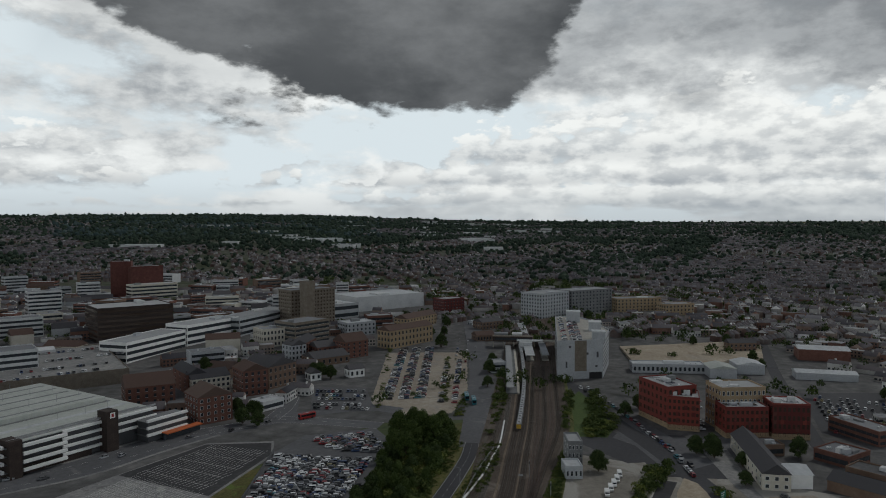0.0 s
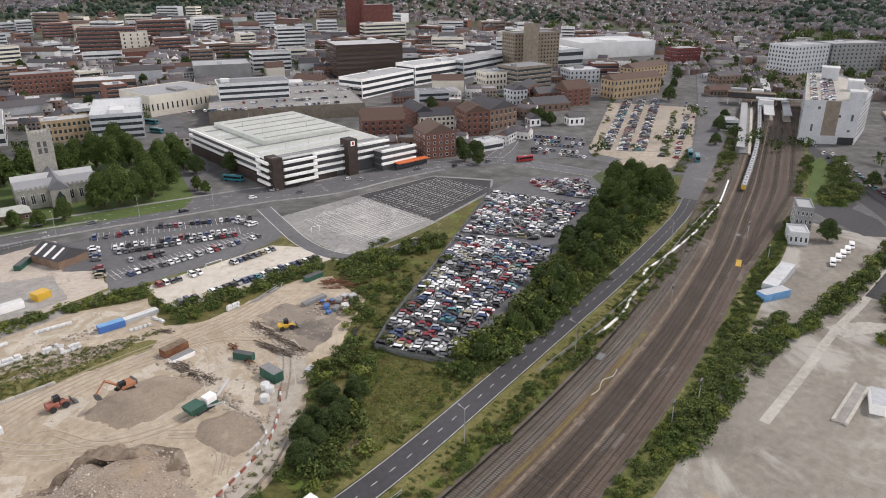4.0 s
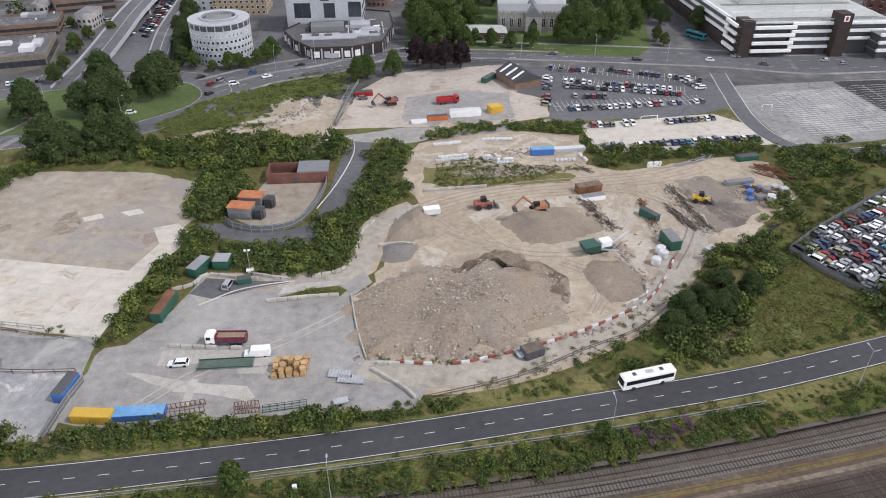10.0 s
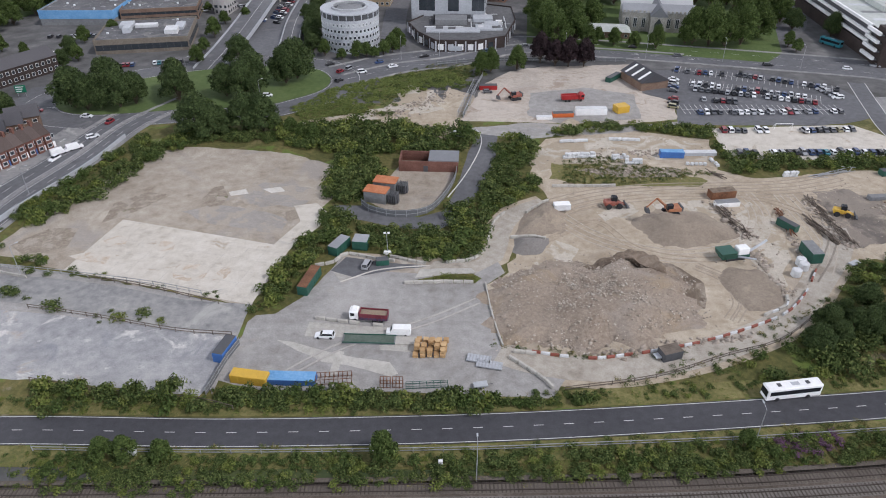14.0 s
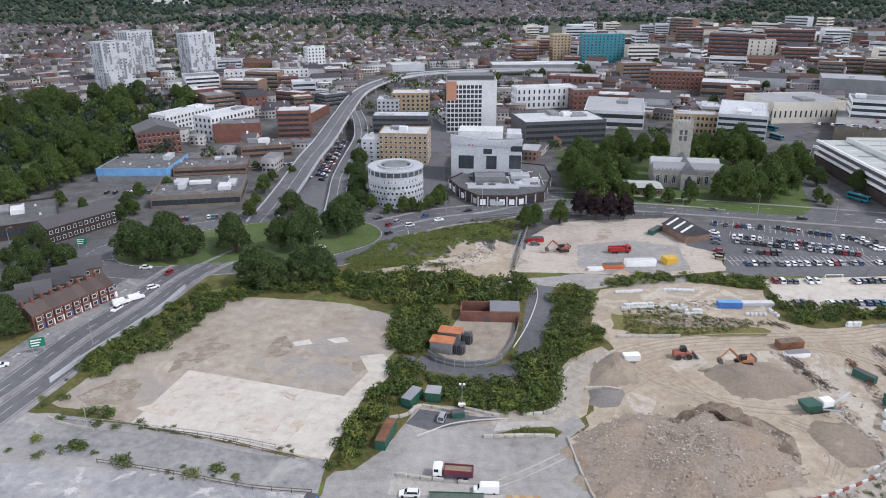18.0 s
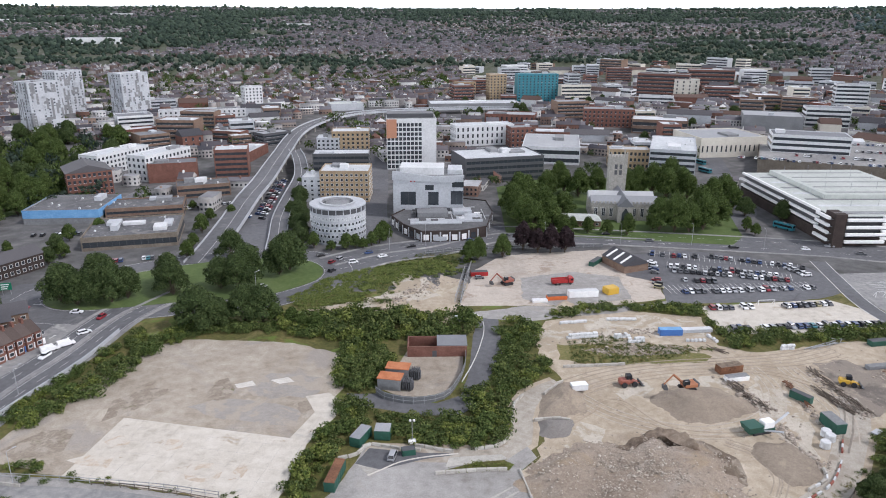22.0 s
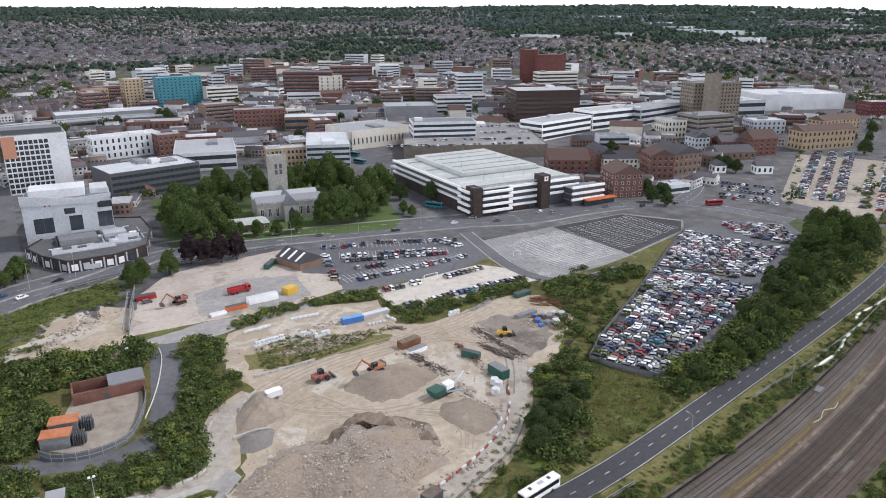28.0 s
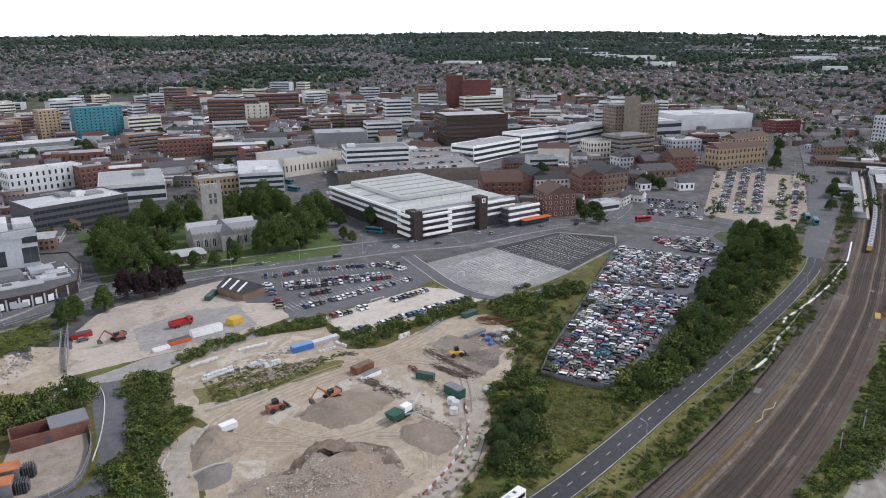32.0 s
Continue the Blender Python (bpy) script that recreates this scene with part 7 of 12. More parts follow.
def station_tower():
    """The station multi-storey: blank grey sides on a raised base, cars on its roof."""
    pts = [(478, 160), (602, 204), (615, 190), (592, 168), (548, 142), (498, 133)]
    h = 26.5
    t, loc = polygon_block("station_car_park", "tall grey clad multi-storey station car park on piers", "car park", pts, h, "light_grey", "concrete", parapet=1.1)
    # The low panel is plain black: the entrance's shade put into its colour.
    for (u0, u1), m, lb in (((0.36, 0.62), "grey_brown", "brown slatted panel"), ((0.02, 0.30), "mid_grey", "black panel painted as a shaded entrance under the decks")):
        a, b = along(loc[0], loc[5], u0), along(loc[0], loc[5], u1)
        L = math.dist(a, b)
        z = (5.5, h + 0.6) if m == "grey_brown" else (-0.4, 4.6)
        part("panel", boxed((0, L, -0.12, 0.1, *z)), m if m != "mid_grey" else "black", t, lb, at=pose(a[0], a[1], 0, 0, 0, heading(a, b)))
    for u, z, w, hh in ((0.1, 15, 1.4, 4), (0.32, 17, 1.8, 1.6), (0.12, 8, 1.6, 1.4), (0.78, 8, 1.2, 4.5), (0.7, 22, 1.6, 1.6)):
        a = along(loc[0], loc[5], u)
        part("opening", boxed((0, w, -0.1, 0.1, z, z + hh)), "dark_grey", t, at=pose(a[0], a[1], 0, 0, 0, heading(loc[0], loc[5])))
    for (x, y), s, top in (((106, 22), 11, 8.5), ((66, -8), 9, 6.5), ((26, -22), 9, 5.5)):
        part("stair_tower", boxed((-s / 2, s / 2, -s / 2, s / 2, h - 2, h + top), bevel=0.15), "light_grey", t, "pale grey stair tower", at=pose(x, y, 0, 0, 0, 20))
        part("cap", boxed((-s / 2 - 0.4, s / 2 + 0.4, -s / 2 - 0.4, s / 2 + 0.4, h + top, h + top + 0.7)), "pale_roof", t, at=pose(x, y, 0, 0, 0, 20))
    for (x0, y0), (x1, y1) in ((loc[0], loc[1]), (loc[5], loc[4])):
        L = math.dist((x0, y0), (x1, y1))
        for k in range(7):
            z = 4.6 + k * 3.1
            # Dark strips on the solid wall stand in for shaded open decks.
            part("deck_opening", boxed((2, L - 2, -0.08, 0.08, z, z + 1.1)), "dark_grey", t, at=pose(x0, y0, 0, 0, 0, heading((x0, y0), (x1, y1))))
    return h, pts


STATION_ROOF, STATION_PTS = station_tower()
HERO = [((-10, 505), 40, 24), ((545, 165), 130, 40)] + [(along(r[3][0], r[3][1], 0.5), math.dist(r[3][0], r[3][1]), r[5]) for r in BLOCKS]

# ---------------------------------------------------------------- flyover, streets and station
def raised(pts, zs):
    return [(x, y, z) for (x, y), z in zip(pts, zs)]


def flyover(pts, width, label):
    line = smooth_line(pts, 6.0)
    t = thing("flyover", label, "flyover")
    part("deck", strip(bmesh.new(), shifted(line, width / 2), shifted(line, -width / 2), -0.9, 0.1), "old_road", t)
    for s in (1, -1):
        part("parapet", strip(bmesh.new(), shifted(line, s * (width / 2 + 0.25)), shifted(line, s * (width / 2 - 0.05)), -1.0, 1.1), "light_grey", t)
    for o in (0.0,):
        bm = strip(bmesh.new(), shifted(line, 0.08), shifted(line, -0.08), 0.05, 0.115)
        part("centre_line", bm, "line", t)
    d = 0.0
    for a, b in zip(line, line[1:]):
        d += (b - a).length
        if d > 24 and a.z > 2.0:
            d = 0.0
            for s in (-1, 1):
                q = a + Vector((-(b - a).y, (b - a).x, 0)).normalized() * s * width * 0.3
                part("pier", rods(((q.x, q.y, -0.5), (q.x, q.y, a.z - 0.8), 0.6), n=10), "concrete", t)
    return t


flyover(raised([(-111.3, 298.4), (-110.6, 326.1)] + [(-108.8, 357.8)] + [(-107.3, 395.1)] + [(-105.3, 436.1)] + [(-106.3, 515.5)] + [(-105.5, 626.7)] + [(-89.9, 689.1)] + [(-60.9, 733.2)] + [(-27.7, 748.6)] + [(40.0, 766.0)] + [(120.0, 772.0)], (0.1, 0.1, 2.5, 5.5, 7, 7.5, 8, 9, 9.5, 10, 10, 9)), 12.5, "curving grey concrete flyover with parapets")
flyover(raised([(-80.1, 312.5)] + [(-81.7, 334.4), (-84.4, 365.9)] + [(-83.6, 400.1)] + [(-83.3, 446.9)] + [(-90.7, 501.1)] + [(-98.9, 539.3)], (0.1, 1.2, 2.5, 5, 6.5, 7, 7)), 8.5, "grey concrete slip road joining the flyover")
slab("flyover_car_park", [(-105.8, 323.5), (-107.1, 363.2), (-109.5, 427.1), (-107.2, 467.3), (-92.5, 464.0), (-88.0, 420.1), (-85.4, 358.1), (-82.3, 315.0)], 0.06, "old_road", "asphalt car park between the flyover ramps")
band("park_street", [(-29.7, 303.3), (-32.5, 338.3), (-34.0, 381.3), (-33.5, 435.5), (-33.6, 505.6), (-36.1, 600.1), (-30.4, 747.8)], 12, 0.06, "old_road", "straight town street between tall blocks")
band("church_street", [(141.3, 335.7), (173.2, 366.4), (198.0, 440.9), (224.3, 518.2), (245.0, 586.4), (299.2, 703.7)], 12, 0.06, "old_road", "town street beside the church")
band("hill_street", [(305.0, 257.8), (374.2, 307.0), (432.6, 343.7), (514.8, 396.3), (597.3, 450.3)], 11, 0.06, "old_road", "sloping town street between brick buildings")
band("mill_street", [(254.8, 281.7), (287.0, 321.4), (328.0, 371.8), (381.8, 438.0)], 11, 0.06, "old_road", "narrow town street past brick gables")
band("corner_road", [(225.6, 281.5), (261.5, 281.4), (297.8, 269.1), (330.0, 255.7), (354.1, 235.8), (357.0, 215.0)], 13, 0.075, "old_road", "worn asphalt road past the empty car park")
SE = [(473.9, 155.2), (453.5, 134.9), (393.1, 98.2), (363.2, 74.6), (332.8, 52.7), (303.4, 34.2), (271.2, 18.4), (238.1, 3.8), (210.9, -8.5)]
se_road = band("station_approach", SE, 10.5, 0.075, "road", "dark asphalt road with queueing traffic")
slab("junction", [(363.5, 91.6), (408.7, 91.4), (376.0, 63.7), (394.9, 34.7), (367.0, 29.0), (336.9, 46.3), (322.3, 55.4), (355.4, 78.2)], 0.07, "old_road", "wide worn asphalt junction")
band("site_track", [(168.8, 50.5), (198.6, 52.3), (231.7, 54.9), (258.5, 55.2), (304.2, 58.1)], 2.6, 0.07, "concrete", "pale disused siding set in concrete", step=8)
band("yard_lane", [(265.8, 53.3), (281.5, 53.8), (298.8, 54.6), (314.2, 54.9)], 6.5, 0.09, "dark_tarmac", "dark asphalt lane into the yard", step=4)
band("yard_loop", [(230.8, 54.7), (242.1, 48.2), (247.6, 38.3), (255.1, 25.2), (264.6, 18.5), (272.3, 16.7), (289.7, 16.6)], 7.5, 0.08, "concrete", "dusty pale loop road of the yard")
slab("fenced_plot", [(268.8, 44.1), (302.0, 49.7), (320.8, 50.0), (317.3, 44.1), (308.8, 39.3), (282.2, 28.1), (271.3, 28.5), (267.8, 36.4)], 0.085, "dust", "bare pale fenced plot")
slab("trackside_yard", [(213.4, 72.5), (277.8, 84.6), (309.9, 97.4), (333.3, 69.1), (319.9, 63.4), (274.7, 66.2), (229.5, 65.4), (214.3, 65.5)], 0.06, "south_yard", "grey trackside yard with stores and vans", rough=0.5)
slab("sports_ground", [(619.4, 150.8), (682.9, 77.7), (702.9, 44.5), (620.1, 36.9), (595.4, 61.4), (556.9, 68.5), (548.3, 121.9)], 2.4, "dust", "bare tan sports ground")
slab("green_bank", [(355.2, 113.3), (417.8, 135.8), (452.5, 136.4), (422.4, 116.4), (379.8, 94.6), (361.9, 94.0)], 0.08, "lawn", "green bank beside the station road", "grass")
slab("garage_forecourt", [(314.8, 16.7), (325.2, 0.8), (313.3, -9.9), (251.7, -10.5), (271.0, -1.5), (289.8, 7.4)], 0.075, "brown_lot", "tan forecourt with parked cars")
slab("corner_pavement", [(360.0, 47.2), (371.1, 38.1), (320.3, 21.7), (299.2, 11.8), (296.2, 16.3), (322.2, 30.5)], 0.085, "grey_tarmac", "pale pavement along the station approach", "pavement")
SIDE = [(698.9, 38.8), (501.9, 19.6), (364.2, 1.1), (304.6, -9.5), (264.5, -19.7)]


def carriages(pts, label, paint, cab="yellow"):
    line = smooth_line(pts, 3.0)
    done, nxt, i = 0.0, 10.0, 0
    train = thing("train", label, "train")
    for a, b in zip(line, line[1:]):
        l = (b - a).length
        while nxt < done + l:
            p = a.lerp(b, (nxt - done) / l)
            c = part("carriage", boxed((-9.7, 9.7, -1.35, 1.35, 0.9, 3.5), bevel=0.25), paint, train, at=pose(p.x, p.y, 0.35, 0, 0, heading(a, b)))
            part("window_strip", boxed((-9.2, 9.2, -1.38, 1.38, 2.1, 2.9)), "car_glass", c)
            part("roof_panel", boxed((-9.5, 9.5, -0.9, 0.9, 3.5, 3.62), bevel=0.04), "light_grey", c)
            for x in (-6, 0, 5.5):
                part("roof_unit", boxed((x - 1.2, x + 1.2, -0.6, 0.6, 3.6, 3.85), bevel=0.05), "mid_grey", c)
            if i == 0:
                part("cab_end", boxed((-9.85, -9.6, -1.2, 1.2, 1.0, 3.2), bevel=0.08), cab, c, "yellow cab end")
            nxt += 20.2
            i += 1
        done += l


def station():
    line = smooth_line([(425.2, 169.5), (478.4, 192.1), (550.7, 223.3), (636.7, 261.2), (713.7, 296.4)], 6.0)
    t = thing("platform", "long station platform with a pale yellow edge", "platform")
    part("deck", strip(bmesh.new(), shifted(line, 6.5), shifted(line, -1.0), 0.0, 1.05), "mid_grey", t)
    part("edge", strip(bmesh.new(), shifted(line, -0.95), shifted(line, -2.6), 0.0, 1.1), "render", t, "cream platform edge")
    part("canopy", strip(bmesh.new(), shifted(line[: len(line) // 2], 6.0), shifted(line[: len(line) // 2], 1.5), 4.4, 4.8), "roof_felt", t, "grey platform canopy")
    for p in line[: len(line) // 2 : 3]:
        part("post", rods(((p.x, p.y, 1.0), (p.x, p.y, 4.5), 0.12)), "steel", t)
    line = smooth_line([(531.0, 200.2), (592.4, 227.0), (673.4, 263.4), (757.8, 302.9)], 6.0)
    t = thing("platform", "island platform with pale canopy among the tracks", "platform")
    part("deck", strip(bmesh.new(), shifted(line, 3.0), shifted(line, -3.0), 0.0, 1.05), "concrete", t)
    part("canopy", strip(bmesh.new(), shifted(line, 3.6), shifted(line, -3.6), 4.6, 5.0), "pale_roof", t, "pale platform canopy")
    for p in line[::4]:
        part("post", rods(((p.x, p.y, 1.0), (p.x, p.y, 4.7), 0.14)), "steel", t)
    line = smooth_line([(537.9, 189.7), (599.5, 216.6), (671.3, 248.3), (746.1, 283.5)], 6.0)
    t = thing("platform", "far platform with pale canopy among the tracks", "platform")
    part("deck", strip(bmesh.new(), shifted(line, 2.6), shifted(line, -2.6), 0.0, 1.05), "concrete", t)
    part("canopy", strip(bmesh.new(), shifted(line[:16], 2.8), shifted(line[:16], -2.8), 4.6, 5.0), "light_grey", t, "grey platform canopy")
    a, b = [(571.3, 250.7), (591.4, 198.7)]
    L = math.dist(a, b)
    t = thing("footbridge", "brown covered station footbridge over the tracks", "footbridge", pose(*a, 0, 0, 0, heading(a, b)))
    part("deck", boxed((0, L * 0.62, 0, 6, 6.0, 10.4), bevel=0.1), "dark_brick", t)
    part("roof", boxed((-0.3, L * 0.62 + 0.3, -0.4, 6.4, 10.4, 10.9)), "grey_brown", t)
    part("glazing", boxed((2, L * 0.6, -0.06, 0.0, 7.6, 9.4)), "glass", t)
    part("walkway", boxed((L * 0.62, L, 1, 5, 6.0, 7.6)), "concrete", t, "open concrete walkway")
    for k in range(7):
        part("pier", boxed((L * k / 6.2, L * k / 6.2 + 0.8, 2, 4, 0, 6.0)), "concrete", t)
    part("front_canopy", boxed((L * 0.38, L * 0.78, -9, -0.5, 8.0, 8.5)), "pale_roof", t, "long pale canopy in front of the bridge")
    part("lift_tower", boxed((L * 0.42, L * 0.42 + 11, -14, -2, 0, 8.0), bevel=0.1), "off_white", t, "white lift and stair block")
    for k in range(4):
        part("lift_window", boxed((L * 0.42 + 1 + k * 2.6, L * 0.42 + 2.6 + k * 2.6, -14.06, -13.98, 2, 4)), "glass", t)
    for x, w in ((0.02, 12), (0.3, 9)):
        part("stair_house", boxed((L * x, L * x + w, 5, 14, 6.0, 12.5), bevel=0.1), "roof_felt" if w > 10 else "off_white", t)
    carriages([(351.3, 138.1), (382.6, 149.0), (432.4, 167.0), (482.0, 186.6), (543.0, 212.2), (601.2, 238.0)], "grey passenger train with a yellow cab end", "mid_grey")


station()


def terrace():
    """The brick terrace along the dual carriageway."""
    a, b = (-155.8, 194.0), (-141.9, 219.8)
    n = 9
    L = math.dist(a, b) / n
    h = heading(a, b)
    for i in range(n):
        x, y = along(a, b, i / n)
        t = thing("terraced_house", "dark red brick terraced house with bay window and dark tiled roof", "house", pose(x, y, 0, 0, 0, h), "brick terrace")
        part("wall", boxed((0, L - 0.02, 0, 8.5, -0.3, 5.6)), "brick", t)
        bm = bmesh.new()
        prism(bm, [(-0.3, 5.5), (4.25, 8.6), (8.8, 5.5), (4.25, 5.2)], 0, L - 0.02)
        bmesh.ops.transform(bm, matrix=Matrix(((0, 1, 0, 0), (1, 0, 0, 0), (0, 0, 1, 0), (0, 0, 0, 1))), verts=list(bm.verts))
        bmesh.ops.reverse_faces(bm, faces=list(bm.faces))
        part("roof", bm, "brown_tile", t)
        part("chimney", boxed((-0.3, 0.5, 3.6, 5.0, 7.4, 10.0), bevel=0.05), "brick", t)
        part("bay", boxed((0.5, 2.6, -0.9, 0.1, 0, 5.2), bevel=0.08), "brick", t)
        for z in (1.0, 3.5):
            part("window", window_mesh(1.6, 1.4), None, t, at=pose(0.75, -0.92, z))
        part("window", window_mesh(0.9, 1.4), None, t, at=pose(3.4, 0, 3.5))
        part("door", boxed((3.3, 4.2, -0.05, 0.05, 0, 2.1)), "white" if i % 3 else "blue", t)
        part("rear_wing", boxed((0.4, L * 0.55, 8.5, 13.5, -0.3, 4.6)), "brown_brick", t)
        part("rear_roof", boxed((0.2, L * 0.55 + 0.2, 8.5, 13.7, 4.6, 6.2), taper=1.0), "brown_tile", t)


terrace()
for k in range(5):
    x, y = along((-171.0, 200.7), (-161.8, 229.6), k / 4)
    block("brick_house", "brown brick house with slate roof behind the terrace", "house", ((x, y), (x + 9, y + 5)), 8, 5.6, 2, "grid", "brown_brick", "slate", cols=3, pitched=3.2, faces=(0,))
HERO += [((-149.3, 205.0), 70, 30), ((-169.5, 217.6), 60, 30)]
# west end of the pavements, kerb strips
for line, off in ((west_line, 9.4), (west_line, -9.4), (ring_line, 12.4), (ring_line, -12.4)):
    part("kerb", strip(bmesh.new(), shifted(line, off + 0.9), shifted(line, off - 0.9), 0.0, 0.19), "grey_tarmac", west_road if line is west_line else ring_road, "pale raised pavement edge")
# pale worn slabs across the works yard
yard_patch = [[(-43.9, 119.6), (-40.0, 119.0), (-31.8, 115.8), (-25.3, 113.9), (-17.7, 112.5), (-15.6, 109.0), (-17.3, 108.1), (-27.4, 111.6), (-32.5, 112.5), (-38.1, 115.8)], [(-30.0, 116.1), (-28.0, 115.8), (-28.7, 108.2), (-30.5, 108.2)], [(-37.8, 120.9), (-37.5, 125.9), (-18.8, 124.2), (-17.2, 120.3)], [(-21.0, 119.9), (-12.0, 119.5), (-13.0, 115.7), (-20.0, 116.5)], [(-34.8, 146.2), (-31.7, 150.0), (-26.8, 146.2), (-31.8, 141.3)], [(-12.3, 147.4), (0.9, 148.1), (2.3, 146.1), (-13.5, 143.7)]]
for i, q in enumerate(yard_patch):
    slab("yard_patch", q, 0.085 + 0.003 * i, "concrete", "pale worn concrete strip in the yard", rough=0.25, seed=i)

slab("cabin_parking", [(-35.5, 146.8), (-32.2, 153.0), (-24.2, 150.9), (-9.8, 149.0), (-19.0, 147.2), (-29.2, 143.9)], 0.106, "old_road", "dark asphalt parking by the site cabins", rough=0.2)
band("kerb_line", [(-32.3, 141.8), (-29.2, 143.7), (-24.2, 146.7), (-17.7, 148.3), (-9.8, 149.1)], 0.45, 0.16, "pale_stain", "pale kerb line across the yard", "kerb", step=2)

# ---------------------------------------------------------------- stains, joints and tyre marks


LOT = [(-126.6, 154.9), (-123.6, 167.3), (-113.2, 193.7), (-104.2, 213.1), (-94.8, 217.6), (-78.8, 216.0), (-58.9, 212.8), (-44.9, 205.4), (-42.1, 184.0), (-58.9, 187.2), (-78.7, 183.5), (-98.8, 173.0), (-106.2, 148.9)]
FLOOR = [(-98.7, 170.5), (-53.6, 157.6), (-48.3, 170.0), (-42.0, 171.2), (-48.3, 156.6), (-53.4, 134.0), (-103.9, 147.0)]
YARD = [(-48.0, 125.9), (-39.3, 135.6), (-33.3, 151.3), (-13.8, 148.2), (0.9, 148.1), (3.7, 140.0), (5.8, 118.3), (1.8, 103.9), (-42.7, 104.0), (-52.4, 109.1)]
WYARD = [(-175.9, 133.7), (-104.5, 128.1), (-86.1, 125.6), (-66.4, 121.9), (-55.0, 118.1), (-55.2, 105.7), (-93.8, 107.4), (-155.8, 110.1)]
WORKS = [(17.1, 178.1), (35.2, 193.3), (64.7, 205.3), (111.4, 202.3), (117.0, 176.0), (87.1, 145.4), (67.4, 154.3), (40.3, 155.9), (18.6, 151.4)]
DEMO = [(12.2, 284.5), (35.2, 301.1), (79.6, 305.3), (72.4, 271.4), (82.0, 259.4), (78.8, 246.2), (57.8, 242.1), (3.5, 244.3)]
SOUTH = [(60, 40), (160, 45), (250, 62), (310, 85), (315, -80), (150, -90), (40, -60)]
BAYS = [(164.8, 265.2), (205.9, 264.8), (210.1, 214.2), (192.5, 212.2), (175.1, 210.7), (159.6, 213.1), (158.6, 240.5)]


def joints(name, label, poly, a, b, every, z, width=0.1, material="dark_stain"):
    """Straight joints across a slab, along a-b and square to it."""
    V, F = [], []
    h = math.atan2(b[1] - a[1], b[0] - a[0])
    p = np.asarray(poly)
    c = p.mean(0)
    for turn in (0, math.pi / 2):
        u, v = (math.cos(h + turn), math.sin(h + turn)), (-math.sin(h + turn), math.cos(h + turn))
        for k in np.arange(-60, 60.1, every):
            for s in np.arange(-80, 80, 2.0):
                q = [(c[0] + v[0] * k + u[0] * e, c[1] + v[1] * k + u[1] * e) for e in (s, s + 2.0)]
                if inside(*q[0], poly) and inside(*q[1], poly):
                    i = len(V)
                    V += [(q[0][0] + v[0] * w, q[0][1] + v[1] * w, z + turn * 0.002) for w in (-width, width)] + [(q[1][0] + v[0] * w, q[1][1] + v[1] * w, z + turn * 0.002) for w in (width, -width)]
                    F.append((i, i + 1, i + 2, i + 3))
    thing(name, label, "ground", me=raw_mesh(name, V, F, material), kind="stuff")


joints("slab_joint", "dirt-filled joints between floor slabs", FLOOR, (-103.9, 147.0), (-53.4, 134.0), 5.0, 0.145, 0.03, "grey_stain")
joints("slab_joint", "dirt-filled joints between the cleared slabs", DEMO, (12.2, 284.5), (79.6, 305.3), 7.0, 0.16, 0.035, "grey_stain")


def ruts(name, label, pts, material, z, gauge=2.0, width=0.5):
    """A pair of wheel marks along a line."""
    line = smooth_line(pts, 3.0)
    bm = bmesh.new()
    for o in (-gauge / 2, gauge / 2):
        strip(bm, shifted(line, o + width / 2), shifted(line, o - width / 2), 0.0, z)
    tagged(new(name, mesh_of(name, bm, material)), label, "ground", kind="structure")


for i, (pts, m) in enumerate((
    ([(24.5, 173.6), (37.0, 181.1), (53.5, 186.4), (69.2, 187.7), (90.7, 184.2), (100.7, 174.9)], "tan_stain"), ([(22.1, 161.7), (37.5, 171.5), (45.9, 157.8), (58.4, 152.9), (72.0, 153.5), (79.7, 158.2)], "tan_stain"), ([(-41.1, 107.3), (-28.4, 118.0), (-11.1, 125.8), (2.2, 134.3)], "grey_stain"),
    ([(87.7, 143.4), (95.6, 153.6), (102.2, 164.8), (102.9, 170.8)], "dark_stain"),)):
    ruts("wheel_rut", "worn wheel marks in the ground", pts, m, 0.15 + 0.003 * i)
sweeps = ([(26.0, 178.0), (40.0, 184.5), (60.0, 188.5), (84.0, 189.5), (104.0, 191.5), (120.0, 197.0)], [(27.0, 176.0), (34.0, 166.0), (45.0, 158.5), (57.0, 155.0), (68.0, 157.0), (79.0, 164.0), (85.0, 178.0), (84.0, 188.0)], [(60.0, 150.0), (66.0, 144.0), (66.5, 134.0), (62.0, 127.0)], [(97.5, 188.0), (98.5, 172.0), (98.0, 160.0), (91.0, 147.0)])
for i in range(9):
    k, o = (i * 3) % 4, (i // 4 - 1) * 3.1 + (i % 3) * 0.9
    pts = [(p.x, p.y) for p in shifted(smooth_line(sweeps[k], 8.0), o)]
    ruts("wheel_rut", "faint wheel marks in the dust", pts, ("faint_rut", "pale_rut")[i % 2], 0.10 + 0.0025 * i, 1.9, 0.34)
for pts in ([(175.2, 105.0), (186.8, 106.3), (196.9, 108.3), (205.9, 111.9), (224.4, 116.0)], [(226.0, 119.0), (229.3, 120.5), (247.4, 122.3), (281.7, 127.4), (307.0, 133.4), (324.4, 137.6), (365.7, 152.3)]):
    band("cable_trough", pts, 0.8, 0.55, "white", "white concrete cable trough beside the railway", "cable trough", step=4)
slab("grass_bank", [(98.4, 124.7), (120.7, 143.5), (135.4, 126.2), (131.9, 117.0), (108.5, 110.1), (89.3, 109.3)], 0.075, "bank_grass", "rough light green grass bank", "grass", rough=1.2)

